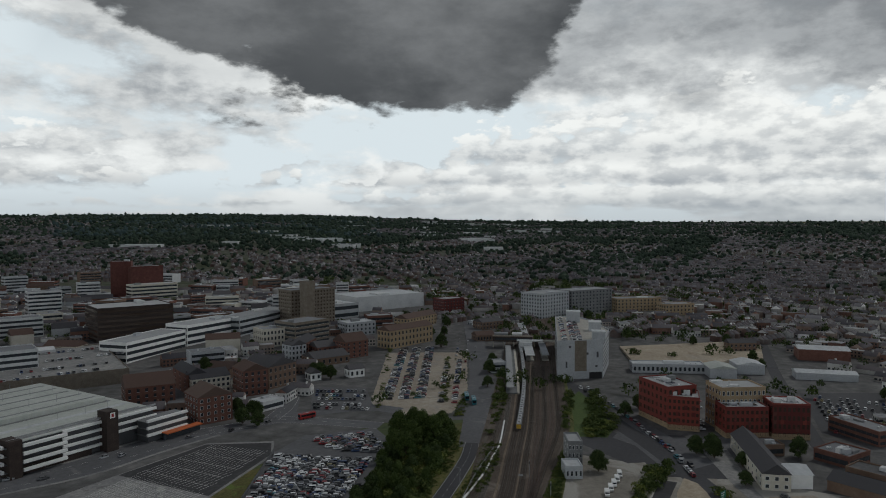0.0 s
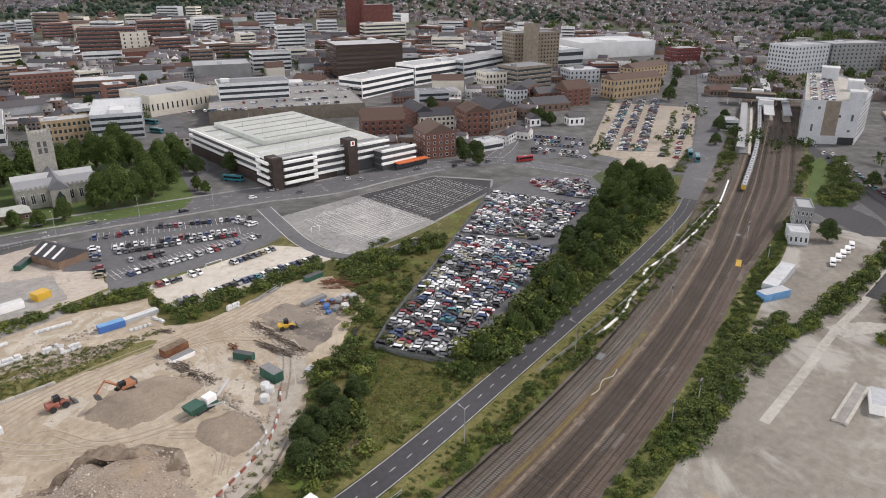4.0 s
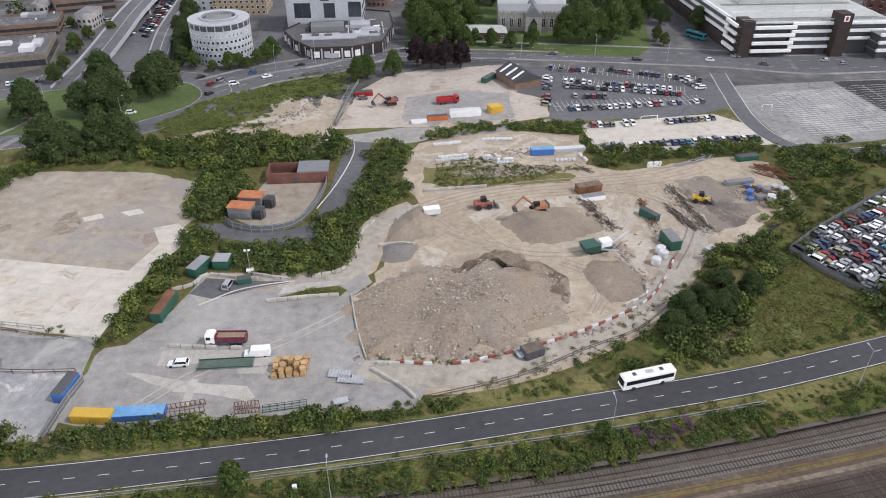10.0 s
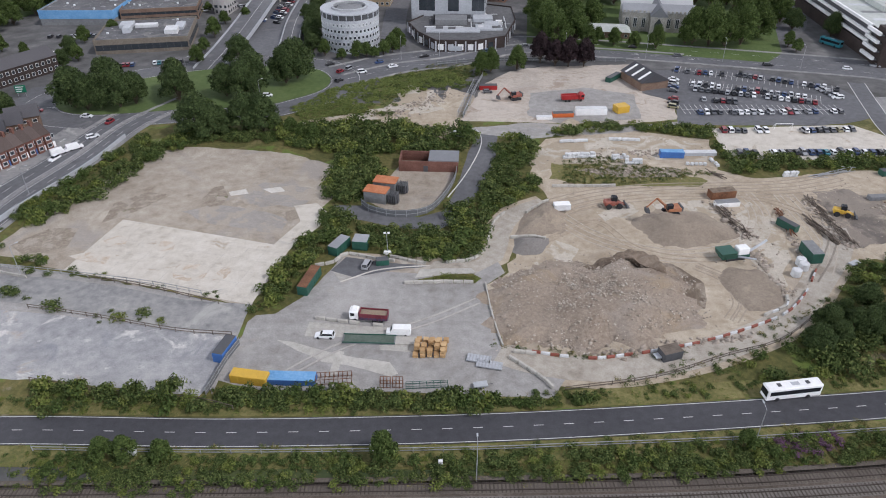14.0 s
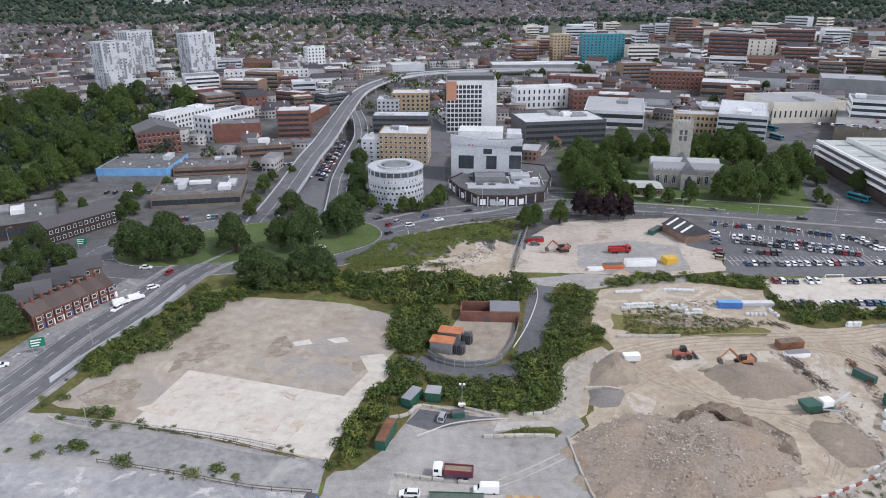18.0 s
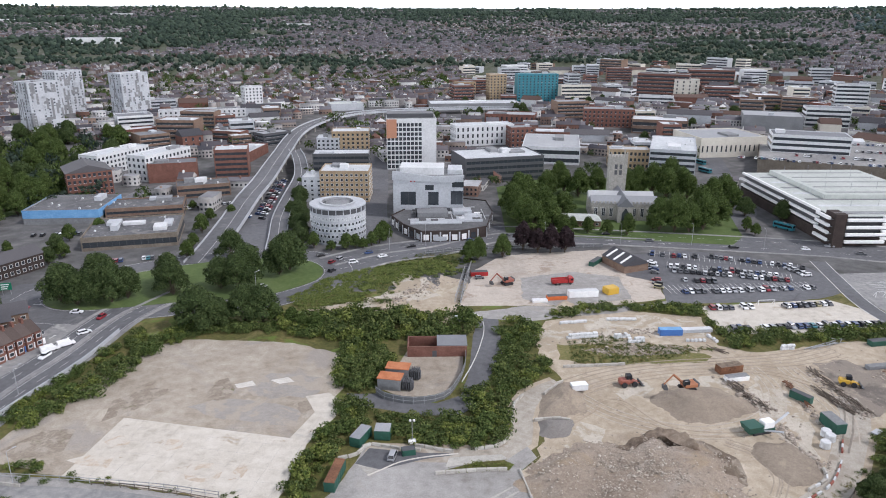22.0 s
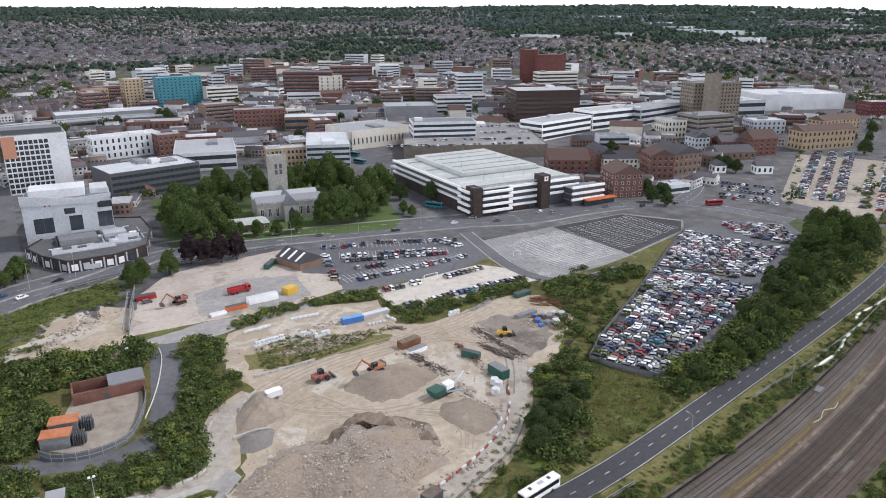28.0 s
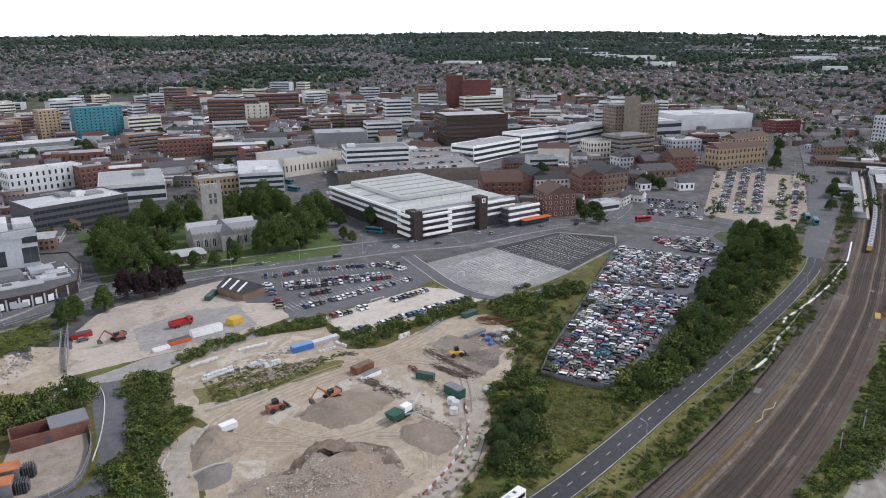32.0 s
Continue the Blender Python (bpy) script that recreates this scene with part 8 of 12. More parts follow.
# ---------------------------------------------------------------- trees and undergrowth
PLANE = [tree_proto("tree", "large broad green tree with a full crown", 16, 7.2, 10 + i, "leaf", 3600, 0.36, 0.04) for i in range(3)]
DARK = [tree_proto("tree", "dense dark green tree", 13, 6.6, 20 + i, "dark_leaf", 3300, 0.33, 0.04) for i in range(3)]
COPPER = [tree_proto("tree", "dark purple copper-leaved tree", 12, 5.0, 30, "copper_leaf", 1900, 0.46, 0.12)]
SMALL = [tree_proto("tree", "small green roadside tree", 6.5, 3.1, 50 + i, "leaf", 1300, 0.24, 0.1) for i in range(3)]
PROTOS = PLANE + DARK + COPPER + SMALL
USED = set()


def plant(protos, spots, seed=1, size=(0.85, 1.15), group=""):
    rnd = random.Random(seed)
    for x, y in spots:
        p = rnd.choice(protos)
        s = rnd.uniform(*size)
        m = pose(x, y, terrain(x, y), 0, 0, rnd.uniform(0, 360)) @ Matrix.Diagonal((s, s, s * rnd.uniform(0.9, 1.1), 1))
        if p.name in USED:
            ob = copy_thing(p, m)
            ob.matrix_basis = m
        else:
            USED.add(p.name)
            p.matrix_basis = m
            ob = p
        if group:
            ob["group"] = group


CHURCH_TREES = [(52.2, 415.3), (52.9, 391.4), (41.8, 358.8), (42.4, 342.4), (46.2, 334.6), (54.3, 351.2), (69.6, 412.6), (81.8, 418.2), (88.7, 409.6), (101.2, 415.2), (81.9, 434.0), (126.0, 411.4), (134.8, 410.0), (140.9, 401.5), (151.8, 407.3), (154.5, 431.1), (112.2, 336.6), (118.8, 333.4), (126.2, 332.3), (134.8, 335.2), (147.7, 347.8), (158.0, 377.6), (170.8, 389.5), (168.5, 373.3), (50.1, 369.1), (50.4, 351.8), (56.4, 340.2), (67.4, 360.5), (47.7, 381.8), (116.5, 405.3), (153.1, 399.6), (138.4, 349.3), (41.2, 372.9)]
plant(PLANE, CHURCH_TREES, 2, (0.98, 1.28), "churchyard trees")
plant(COPPER, [(35.8, 308.4), (42.0, 304.0), (47.7, 303.1), (54.7, 303.6)], 3, (1.0, 1.15), "copper trees by the road")
plant(PLANE, [(24.7, 298.9), (13.1, 296.4), (9.0, 294.0)], 4, (0.62, 0.95))
plant(SMALL, [(157.2, 324.2), (156.3, 331.8)], 5, (0.9, 1.3))
plant(DARK, [(-150.1, 255.2), (-144.2, 252.9), (-140.0, 255.3), (-132.6, 255.4), (-127.8, 259.0), (-115.6, 271.8), (-111.5, 261.7), (-97.6, 304.1), (-86.9, 267.0), (-84.8, 272.2), (-73.3, 281.9), (-69.7, 287.6), (-94.3, 266.9), (-140.9, 266.4)], 6, (0.95, 1.45), "trees on the traffic island")
plant(DARK, [(-94.2, 230.4), (-89.3, 227.0), (-86.0, 230.5), (-78.3, 233.1), (-72.2, 234.1)], 7, (0.9, 1.4), "trees beside the gyratory road")
plant(SMALL, [(-95.7, 248.9), (-56.7, 226.0), (-61.4, 230.8), (-67.9, 233.2), (-52.5, 224.6)], 8, (0.9, 1.3))
plant(DARK, [(-68.6, 323.9), (-75.0, 347.7), (-80.5, 374.9), (-82.0, 406.2), (-71.1, 333.1)], 9, (0.6, 0.8), "trees below the flyover")
plant(SMALL, [(-39.3, 315.5), (-35.3, 318.2), (-53.9, 312.8), (-62.4, 317.8)], 10, (0.9, 1.2))
plant(DARK, [(-180.5, 237.0), (-179.5, 224.5), (-169.2, 200.7), (-178.9, 247.9), (-171.2, 243.5), (-161.8, 191.3)], 11, (0.7, 1.0))
rng = np.random.default_rng(5)
WOOD = [(-263.5, 300.5), (-282.4, 372.5), (-244.7, 372.9), (-209.0, 385.4), (-204.5, 433.5), (-229.1, 449.0), (-226.2, 524.3), (-256.0, 629.5), (-303.4, 626.7), (-354.3, 597.0), (-382.9, 547.8), (-401.8, 497.2)]
WOOD_SPOTS = scatter(WOOD, 0.011, rng)
BELT = [(124.6, 122.7), (139.7, 126.2), (160.4, 130.7), (215.2, 151.1), (289.2, 179.7), (320.6, 187.7), (339.8, 181.4), (332.3, 165.4), (294.6, 152.8), (220.9, 131.2), (172.2, 119.4), (136.0, 114.1), (123.1, 114.8)]
plant(PLANE, scatter(BELT, 0.010, rng), 13, (0.34, 0.55), "belt of trees between cars and busway")
plant(DARK, scatter(BELT, 0.008, rng), 113, (0.42, 0.66), "belt of trees between cars and busway")
plant(PLANE, [(309.0, 185.6), (300.3, 173.5), (313.9, 175.0), (311.7, 167.1), (318.0, 182.6), (318.7, 166.2), (287.2, 175.1), (283.4, 166.3)], 14, (0.85, 1.05), "belt of trees between cars and busway")
plant(DARK, [(81.1, 125.6), (87.7, 128.7), (94.5, 131.9), (82.4, 119.6), (76.6, 117.8), (94.2, 125.6), (101.6, 129.7), (88.0, 123.6)] + [(82.6, 124.8), (83.4, 120.2), (90.7, 123.0), (77.0, 117.3)], 15, (0.42, 0.62), "bushy trees on the bank")
plant(SMALL, [(-65.4, 86.6), (-69.5, 86.3), (-58.3, 85.9), (51.7, 89.7), (-16.8, 86.2)] , 16, (0.7, 1.1), "saplings along the busway")
plant(DARK, [(263.0, 5.5), (255.5, 0.2), (243.5, 23.5), (230.8, 33.3), (236.6, 29.2), (348.1, 29.2), (425.6, 92.4), (406.0, 95.4), (787.7, 254.2), (762.1, 220.8), (771.4, 205.4)], 17, (0.55, 0.8))
plant(DARK, [(782.9, 426.1), (884.1, 354.8), (851.1, 326.2), (966.2, 363.0), (699.5, 387.3), (503.2, 485.3), (309.3, 284.4), (306.6, 293.4), (994.3, 563.4), (406.3, 302.3), (311.8, 84.7), (353.8, 41.8)], 18, (0.7, 1.0))
plant(DARK, [(33.0, 628.1), (72.7, 598.9), (113.8, 775.4), (118.2, 760.0), (236.8, 752.0), (188.1, 786.4), (186.5, 811.3), (207.8, 821.3), (170.3, 532.1), (166.3, 479.8), (167.0, 466.7), (208.4, 397.2), (184.1, 348.5), (243.6, 415.5), (169.7, 360.3), (293.4, 276.5), (310.2, 281.7), (294.5, 266.4), (408.3, 318.7), (403.3, 309.0)], 19, (0.6, 0.95))
plant(DARK, [(337.1, 724.6), (62.7, 831.4), (267.0, 662.9), (275.5, 636.3), (798.6, 583.3), (757.5, 361.0), (779.7, 341.0), (827.2, 355.6), (648.7, 336.6), (594.5, 324.6)], 20, (0.6, 0.9))

# undergrowth, by outline: density, width and height of the clumps
THICKETS = [
    (BELT, 0.16, 3.2, 2.9),
    ([(131, 117.5), (172, 123.0), (221, 133.5), (295, 155.5), (330, 167), (331, 163.0), (295, 150.5), (221, 128.6), (172, 118.2), (133, 113.0)], 0.30, 1.8, 1.3),
    ([(-127.2, 171.5), (-116.9, 192.3), (-111.4, 214.4), (-99.7, 231.2), (-73.5, 231.1), (-44.3, 224.9), (-26.0, 220.2), (-23.6, 214.1), (-42.9, 215.9), (-69.8, 224.0), (-91.5, 224.1), (-101.4, 213.1), (-109.8, 187.9), (-124.0, 165.4)], 0.30, 2.4, 2.2),
    ([(-71.4, 231.1), (-30.2, 243.4), (-17.2, 235.8), (1.3, 235.7), (3.2, 221.5), (-4.5, 214.0), (-21.7, 214.1), (-34.7, 211.6), (-51.2, 219.4)], 0.17, 3.2, 3.0),
    ([(-43.4, 212.9), (-35.0, 214.2), (-24.5, 202.6), (-31.2, 182.5), (-37.7, 180.8), (-42.8, 186.0)], 0.34, 2.7, 2.5),
    ([(-51.5, 129.0), (-51.2, 139.0), (-46.3, 156.7), (-40.6, 177.6), (-33.4, 173.7), (-35.4, 165.2), (-41.8, 148.7), (-44.7, 139.0), (-46.5, 132.2)], 0.42, 2.4, 2.4),
    ([(-36.4, 171.8), (-19.7, 166.6), (-6.9, 165.1), (-0.6, 170.5), (7.0, 156.5), (0.9, 151.7), (-14.0, 151.2), (-24.7, 156.9), (-29.0, 162.7), (-36.0, 163.7)], 0.34, 2.4, 1.8),
    ([(-6.5, 177.4), (2.8, 184.1), (8.5, 202.5), (11.0, 221.5), (19.4, 230.7), (24.1, 226.0), (22.3, 189.3), (14.7, 183.4), (7.6, 174.2), (5.6, 159.3), (0.9, 153.8), (-3.8, 165.1)], 0.32, 2.5, 1.9),
    ([(24.2, 227.4), (45.1, 240.6), (89.4, 238.9), (88.9, 223.5), (88.8, 213.7), (149.2, 213.5), (144.3, 204.0), (113.9, 205.3), (86.8, 201.4), (88.0, 227.2), (60.8, 236.0), (35.6, 230.7)], 0.36, 2.3, 1.6),
    ([(149.4, 205.2), (166.7, 203.3), (175.0, 199.6), (192.4, 203.2), (204.5, 199.6), (194.1, 191.5), (177.1, 188.5), (156.2, 185.8), (144.6, 187.1)], 0.26, 2.7, 2.3),
    ([(-92.7, 105.4), (-55.9, 101.2), (-33.0, 102.4), (-16.8, 102.4), (13.3, 100.4), (13.2, 98.9), (-16.3, 97.4), (-34.4, 97.8), (-54.6, 97.1), (-88.6, 97.6)], 0.26, 1.8, 1.5),
    ([(-54.5, 104.1), (-42.4, 102.7), (-16.8, 102.7), (13.3, 100.7), (25.0, 102.3), (24.8, 100.7), (-16.4, 98.9), (-52.3, 100.9)], 0.8, 2.0, 1.9),
    ([(75.7, 128.7), (92.3, 145.9), (106.3, 150.9), (124.1, 156.2), (99.1, 110.5), (73.8, 107.9), (77.1, 115.9), (66.4, 114.1), (49.8, 108.0), (52.3, 112.3)], 0.13, 2.8, 2.2),
    ([(75.9, 119.7), (93.9, 129.4), (97.4, 121.5), (82.9, 107.9), (61.8, 105.3), (57.1, 106.3), (72.2, 114.3)], 0.12, 2.4, 1.7),
    ([(99.3, 130.7), (120.7, 145.0), (133.4, 128.0), (129.9, 118.7), (105.9, 110.7), (88.5, 110.5)], 0.06, 1.6, 0.9),
    ([(84.6, 123.2), (99.2, 134.0), (115.7, 148.0), (123.9, 147.8), (128.0, 123.9), (127.0, 116.4), (104.8, 112.5), (95.5, 110.1)], 0.08, 2.2, 1.4),
    ([(-83.2, 87.3), (-51.1, 86.3), (-0.1, 87.8), (23.1, 89.1), (56.1, 91.5), (86.8, 94.3), (83.3, 87.6), (53.8, 84.8), (22.2, 82.8), (-0.1, 81.4), (-49.1, 80.2), (-79.9, 80.9)], 0.62, 1.35, 0.95),
    ([(107.2, 95.9), (146.2, 104.1), (183.0, 109.2), (220.3, 119.7), (273.7, 130.0), (299.1, 134.5), (318.1, 137.8), (293.5, 128.9), (215.0, 110.7), (168.0, 99.5), (131.5, 94.7), (112.2, 89.8)], 0.10, 1.9, 1.4),
    ([(134.8, 62.3), (166.9, 67.9), (212.2, 73.9), (235.6, 71.5), (221.5, 62.6), (180.1, 60.7), (139.8, 56.2)], 0.34, 2.4, 1.8),
    ([(258.5, 64.4), (296.0, 64.6), (325.1, 64.5), (335.7, 59.4), (326.1, 56.2), (288.4, 59.3), (244.9, 58.6), (213.8, 60.6), (211.8, 63.7)], 0.30, 2.6, 2.4),
    ([(261.9, 49.9), (276.1, 47.0), (266.5, 43.0), (269.8, 27.3), (300.1, 30.6), (310.7, 36.4), (310.5, 31.0), (280.7, 21.3), (271.7, 19.3), (260.9, 24.2), (253.5, 33.9), (251.3, 44.6)], 0.28, 2.8, 2.2),
    ([(236.0, 46.7), (242.7, 32.0), (255.2, 11.5), (240.2, 7.0), (226.8, 21.1), (229.6, 33.0), (231.4, 42.1)], 0.22, 3.2, 3.0),
    ([(251.6, 6.3), (245.9, -1.8), (222.6, -6.6), (206.4, -7.1), (200.1, 2.5), (224.7, 6.5)], 0.10, 3.0, 2.4),
    ([(360.4, 105.3), (433.3, 124.9), (458.5, 127.1), (391.7, 96.3), (368.5, 93.0), (357.1, 101.3)], 0.2, 2.8, 2.2),
    ([(364.6, 117.7), (424.8, 137.9), (456.8, 144.3), (427.9, 133.1), (366.0, 115.7)], 0.2, 2.4, 2.0),
    ([(354.9, 152.5), (420.0, 172.0), (477.0, 194.2), (471.4, 202.8), (332.9, 147.4)], 0.10, 2.4, 1.8),
    ([(361.4, 182.6), (408.2, 199.8), (404.3, 193.1), (360.1, 174.8)], 0.12, 2.2, 1.6),
    ([(354.7, 230.7), (523.2, 329.8), (526.7, 326.2), (356.9, 228.1)], 0.05, 2.0, 1.2),
    ([(386.6, 203.2), (511.9, 266.1), (514.0, 263.6), (382.7, 197.1)], 0.12, 2.0, 1.2),
    ([(148.8, 208.4), (162.9, 208.7), (183.1, 213.5), (149.6, 174.5), (127.9, 159.9), (122.9, 160.7), (129.8, 172.0), (147.2, 181.0), (153.5, 195.4)], 0.10, 2.2, 1.5),
    ([(140.1, 184.2), (154.7, 183.8), (177.1, 185.3), (186.3, 179.8), (169.0, 166.7), (134.8, 149.0), (111.3, 133.1), (106.6, 136.0), (126.6, 154.0)], 0.08, 2.2, 1.5),
    ([(-47.0, 243.5), (-32.3, 291.4), (-5.9, 302.0), (11.5, 298.3), (7.3, 278.0), (-19.1, 271.8), (-26.4, 248.7), (-46.3, 238.4)], 0.09, 1.8, 0.9),
    ([(-137.7, 156.1), (-130.2, 158.8), (-105.6, 147.7), (-76.6, 141.1), (-60.8, 138.1), (-60.1, 134.3), (-78.7, 138.9), (-105.0, 143.1), (-127.0, 147.4)], 0.06, 1.8, 1.2),
    ([(-135.1, 142.0), (-118.0, 138.5), (-100.3, 132.4), (-75.6, 128.8), (-62.1, 125.7), (-87.1, 125.4), (-108.5, 130.3), (-130.9, 135.1)], 0.05, 2.0, 1.3),
    ([(-133.2, 160.1), (-128.1, 173.2), (-117.6, 205.4), (-108.6, 223.9), (-112.6, 230.2), (-120.3, 207.4), (-131.0, 175.7)], 0.45, 2.0, 1.9),
]
BANK = [(98.4, 124.7), (120.7, 143.5), (135.4, 126.2), (131.9, 117.0), (108.5, 110.1), (89.3, 109.3)]
spots = []
for poly, dens, w, h in THICKETS:
    for x, y in scatter(poly, dens, rng):
        k = 0.45 + 1.25 * rng.uniform() ** 1.6
        if inside(x, y, BANK) and rng.uniform() < 0.85:
            continue
        if 172 < x < 326 and -3.2 < y - np.interp(x, (175, 187, 197, 206, 226, 247, 282, 307, 326), (105.0, 106.3, 108.3, 111.9, 117.0, 122.3, 127.4, 133.4, 138.0)) < 1.6:
            continue
        spots.append((x, y, w * k, h * k * rng.uniform(0.8, 1.2)))
for x, y in [(-63.0, 103.4), (-62.1, 102.5), (-63.6, 102.8), (-69.2, 102.2), (-69.6, 101.5), (-82.0, 102.8), (-80.8, 102.2), (-75.8, 101.9), (-89.0, 102.8)]:
    for _ in range(3):
        spots.append((x + rng.uniform(-1, 1), y + rng.uniform(-1, 1), rng.uniform(2.0, 3.4), rng.uniform(2.2, 4.6)))
for p, q in zip(eased(-20.6, -40.0), eased(-26.5, -41.0)):
    if 40 < p.x < 330:
        for _ in range(14):
            e = p.lerp(q, rng.uniform(0, 1))
            k = rng.uniform(0.5, 1.25)
            spots.append((e.x + rng.uniform(-2.5, 2.5), e.y + rng.uniform(-0.8, 0.8), 1.9 * k, 1.5 * k))
side = sides(busway_line)
for i, p in enumerate(busway_line):
    if -210 < p.x < 330:
        for lo, hi, w, h, k in ((-14.5, -8.0, 1.6, 1.15, 4), (-8.5, -5.2, 0.9, 0.45, 2), (5.0, 8.5, 1.3, 0.8, 3)):
            for _ in range(k):
                if noise.noise((p.x / 14, lo, 2.0)) + rng.uniform(-0.4, 0.4) > -0.1:
                    q = p + side[i] * rng.uniform(lo, hi)
                    s = rng.uniform(0.6, 1.3)
                    spots.append((q.x, q.y, w * s, h * s))
spots = [q for q in spots if min(math.dist(q[:2], along(a, b, k / 8)) for a, b in zip(HAUL_SOUTH, HAUL_SOUTH[1:]) for k in range(9)) > 4.0 + q[2] * 0.6]
n = len(spots)
tints = [0.8 * noise.noise((q[0] / 13, q[1] / 13, 31.0)) + rng.uniform(-0.45, 0.45) for q in spots]
scrub("undergrowth", "thick green undergrowth of brambles and bushes", [q for q, k in zip(spots, tints) if k < 0.14], "scrub", 3)
scrub("undergrowth", "bright yellow-green undergrowth of young shoots and nettles", [q for q, k in zip(spots, tints) if 0.14 <= k < 0.36], "lime_leaf", 4)
scrub("undergrowth", "dark green undergrowth of ivy and elder", [q for q, k in zip(spots, tints) if k >= 0.36], "leaf", 5)
weeds = []
for poly, dens in (([(33.2, 210.4), (47.3, 213.6), (64.7, 205.3), (83.9, 202.1), (60.7, 195.2), (40.6, 192.4), (30.8, 194.0)], 0.8), ([(140.1, 184.2), (186.3, 179.8), (165.9, 163.3), (109.6, 130.8), (102.4, 135.2)], 0.3), ([(-31.9, 289.3), (-10.0, 308.9), (5.3, 304.8), (0.7, 284.0), (-11.3, 287.4), (-23.7, 274.2), (-30.7, 256.7)], 0.5), ([(78.9, 116.9), (119.2, 142.4), (129.9, 118.7), (91.0, 110.0), (61.8, 105.3)], 0.3), ([(-38.6, 243.5), (-20.0, 288.0), (-5.8, 299.8), (11.3, 292.6), (-5.6, 283.2), (-21.8, 278.1), (-28.6, 248.7)], 0.3), ([(-83.9, 88.6), (-0.1, 89.4), (88.3, 97.2), (86.6, 93.8), (-0.1, 87.5), (-83.0, 86.9)], 0.35), ([(25.5, 105.9), (58.9, 117.8), (85.5, 136.4), (85.9, 134.1), (57.0, 108.0), (24.9, 101.5)], 0.3), ([(108.9, 93.8), (176.4, 111.3), (280.1, 133.4), (279.3, 128.8), (179.8, 107.2), (114.0, 91.3)], 0.3), ([(4.6, 119.8), (27.0, 115.6), (40.6, 115.1), (56.9, 119.7), (73.4, 129.8), (72.8, 128.1), (55.2, 118.2), (39.1, 113.8), (24.2, 113.8), (4.5, 117.9)], 0.25)):
    weeds += [(x, y, rng.uniform(0.6, 1.5), rng.uniform(0.3, 0.8)) for x, y in scatter(poly, dens, rng)]
BLADES = bush_templates(160, 8, 26)
tufts = [(x, y, rng.uniform(0.8, 2.2), rng.uniform(0.4, 1.0)) for x, y in scatter(BANK, 0.9, rng)]
tufts += [(x, y, rng.uniform(0.6, 1.4), rng.uniform(0.4, 0.9)) for x, y in scatter([(-14.9, 141.2), (-6.5, 141.6), (1.8, 141.5), (3.3, 143.6), (1.2, 145.6), (-6.0, 145.1), (-13.2, 142.7)], 2.0, rng)]
for i, p in enumerate(busway_line):
    if -200 < p.x < 330:
        for _ in range(9):
            o = rng.choice((rng.uniform(4.4, 8.8), rng.uniform(-9.0, -4.2), rng.uniform(-14, -8)))
            q = p + side[i] * o
            tufts.append((q.x, q.y, rng.uniform(0.6, 1.5), rng.uniform(0.25, 0.8)))
mark = [noise.noise((q[0] / 9, q[1] / 9, 41.0)) + rng.uniform(-0.3, 0.3) for q in tufts]
scrub("grass_tufts", "bright green grass tufts on the banks", [q for q, k in zip(tufts, mark) if k > 0.05], "lime_leaf", 12, BLADES)
scrub("grass_tufts", "dry olive grass tufts on the banks", [q for q, k in zip(tufts, mark) if k <= 0.05], "dry_weed", 13, BLADES)
scrub("weeds", "low dry grass tufts and weeds", weeds[::3], "dry_weed", 6, TUFTS)
scrub("weeds", "low green weeds and seedlings", [q for i, q in enumerate(weeds) if i % 3], "scrub", 16, TUFTS)
flowers = [(x, y, rng.uniform(1.0, 1.8), rng.uniform(0.8, 1.4)) for x, y in scatter([(54.9, 91.1), (69.9, 93.2), (70.9, 90.4), (54.8, 87.7)], 0.3, rng) + scatter([(57.5, 91.4), (69.4, 91.0), (69.2, 88.0), (56.2, 88.0)], 0.3, rng)]
scrub("flowering_shrubs", "dull purple flowering shrubs", flowers, "bloom", 8)
lush = [(x, y, 2.0 * k, 0.9 * k) for x, y in scatter([(-66.3, 254.2), (-52.2, 275.8), (-36.0, 287.0), (-5.0, 297.0), (3.0, 282.0), (-16.0, 275.0), (-29.5, 267.8), (-38.5, 252.4), (-58.3, 241.4)], 0.42, rng) for k in (rng.uniform(0.6, 1.3),)]
scrub("lush_weeds", "bright green weeds and brambles beside the gyratory", lush, "lush_leaf", 31)
# trees and hedges between the low buildings west of the flyover
plant(SMALL, [(-119.6, 323.3), (-121.0, 345.2), (-122.2, 368.6), (-117.8, 306.3), (-170.7, 344.6), (-182.0, 336.5), (-173.4, 309.7), (-137.8, 392.5), (-112.6, 374.5), (-184.5, 407.7), (-201.6, 317.9), (-214.8, 322.2), (-208.2, 286.0)], 21, (0.9, 1.5))
plant(DARK, [(-82.1, 434.9), (-82.2, 467.6), (-76.2, 409.0), (-197.8, 259.4), (-194.4, 265.7), (-176.4, 301.5), (-177.9, 313.9), (-196.5, 247.7)], 22, (0.6, 0.9))
# trees between the blocks of the town
plant(DARK, [(145.9, 817.6), (117.3, 733.4), (69.7, 749.2), (214.7, 817.4), (227.5, 833.6), (193.2, 807.6), (194.5, 592.6), (330.0, 704.5), (350.6, 723.2), (383.9, 401.0), (371.9, 385.0), (470.3, 436.1), (551.7, 291.6), (603.7, 316.1), (657.9, 342.4), (475.1, 210.8), (513.6, 225.3), (435.7, 194.2), (111.4, 789.0), (386.5, 683.8), (514.9, 574.7), (605.4, 846.2), (742.5, 522.4)], 23, (0.6, 1.0))

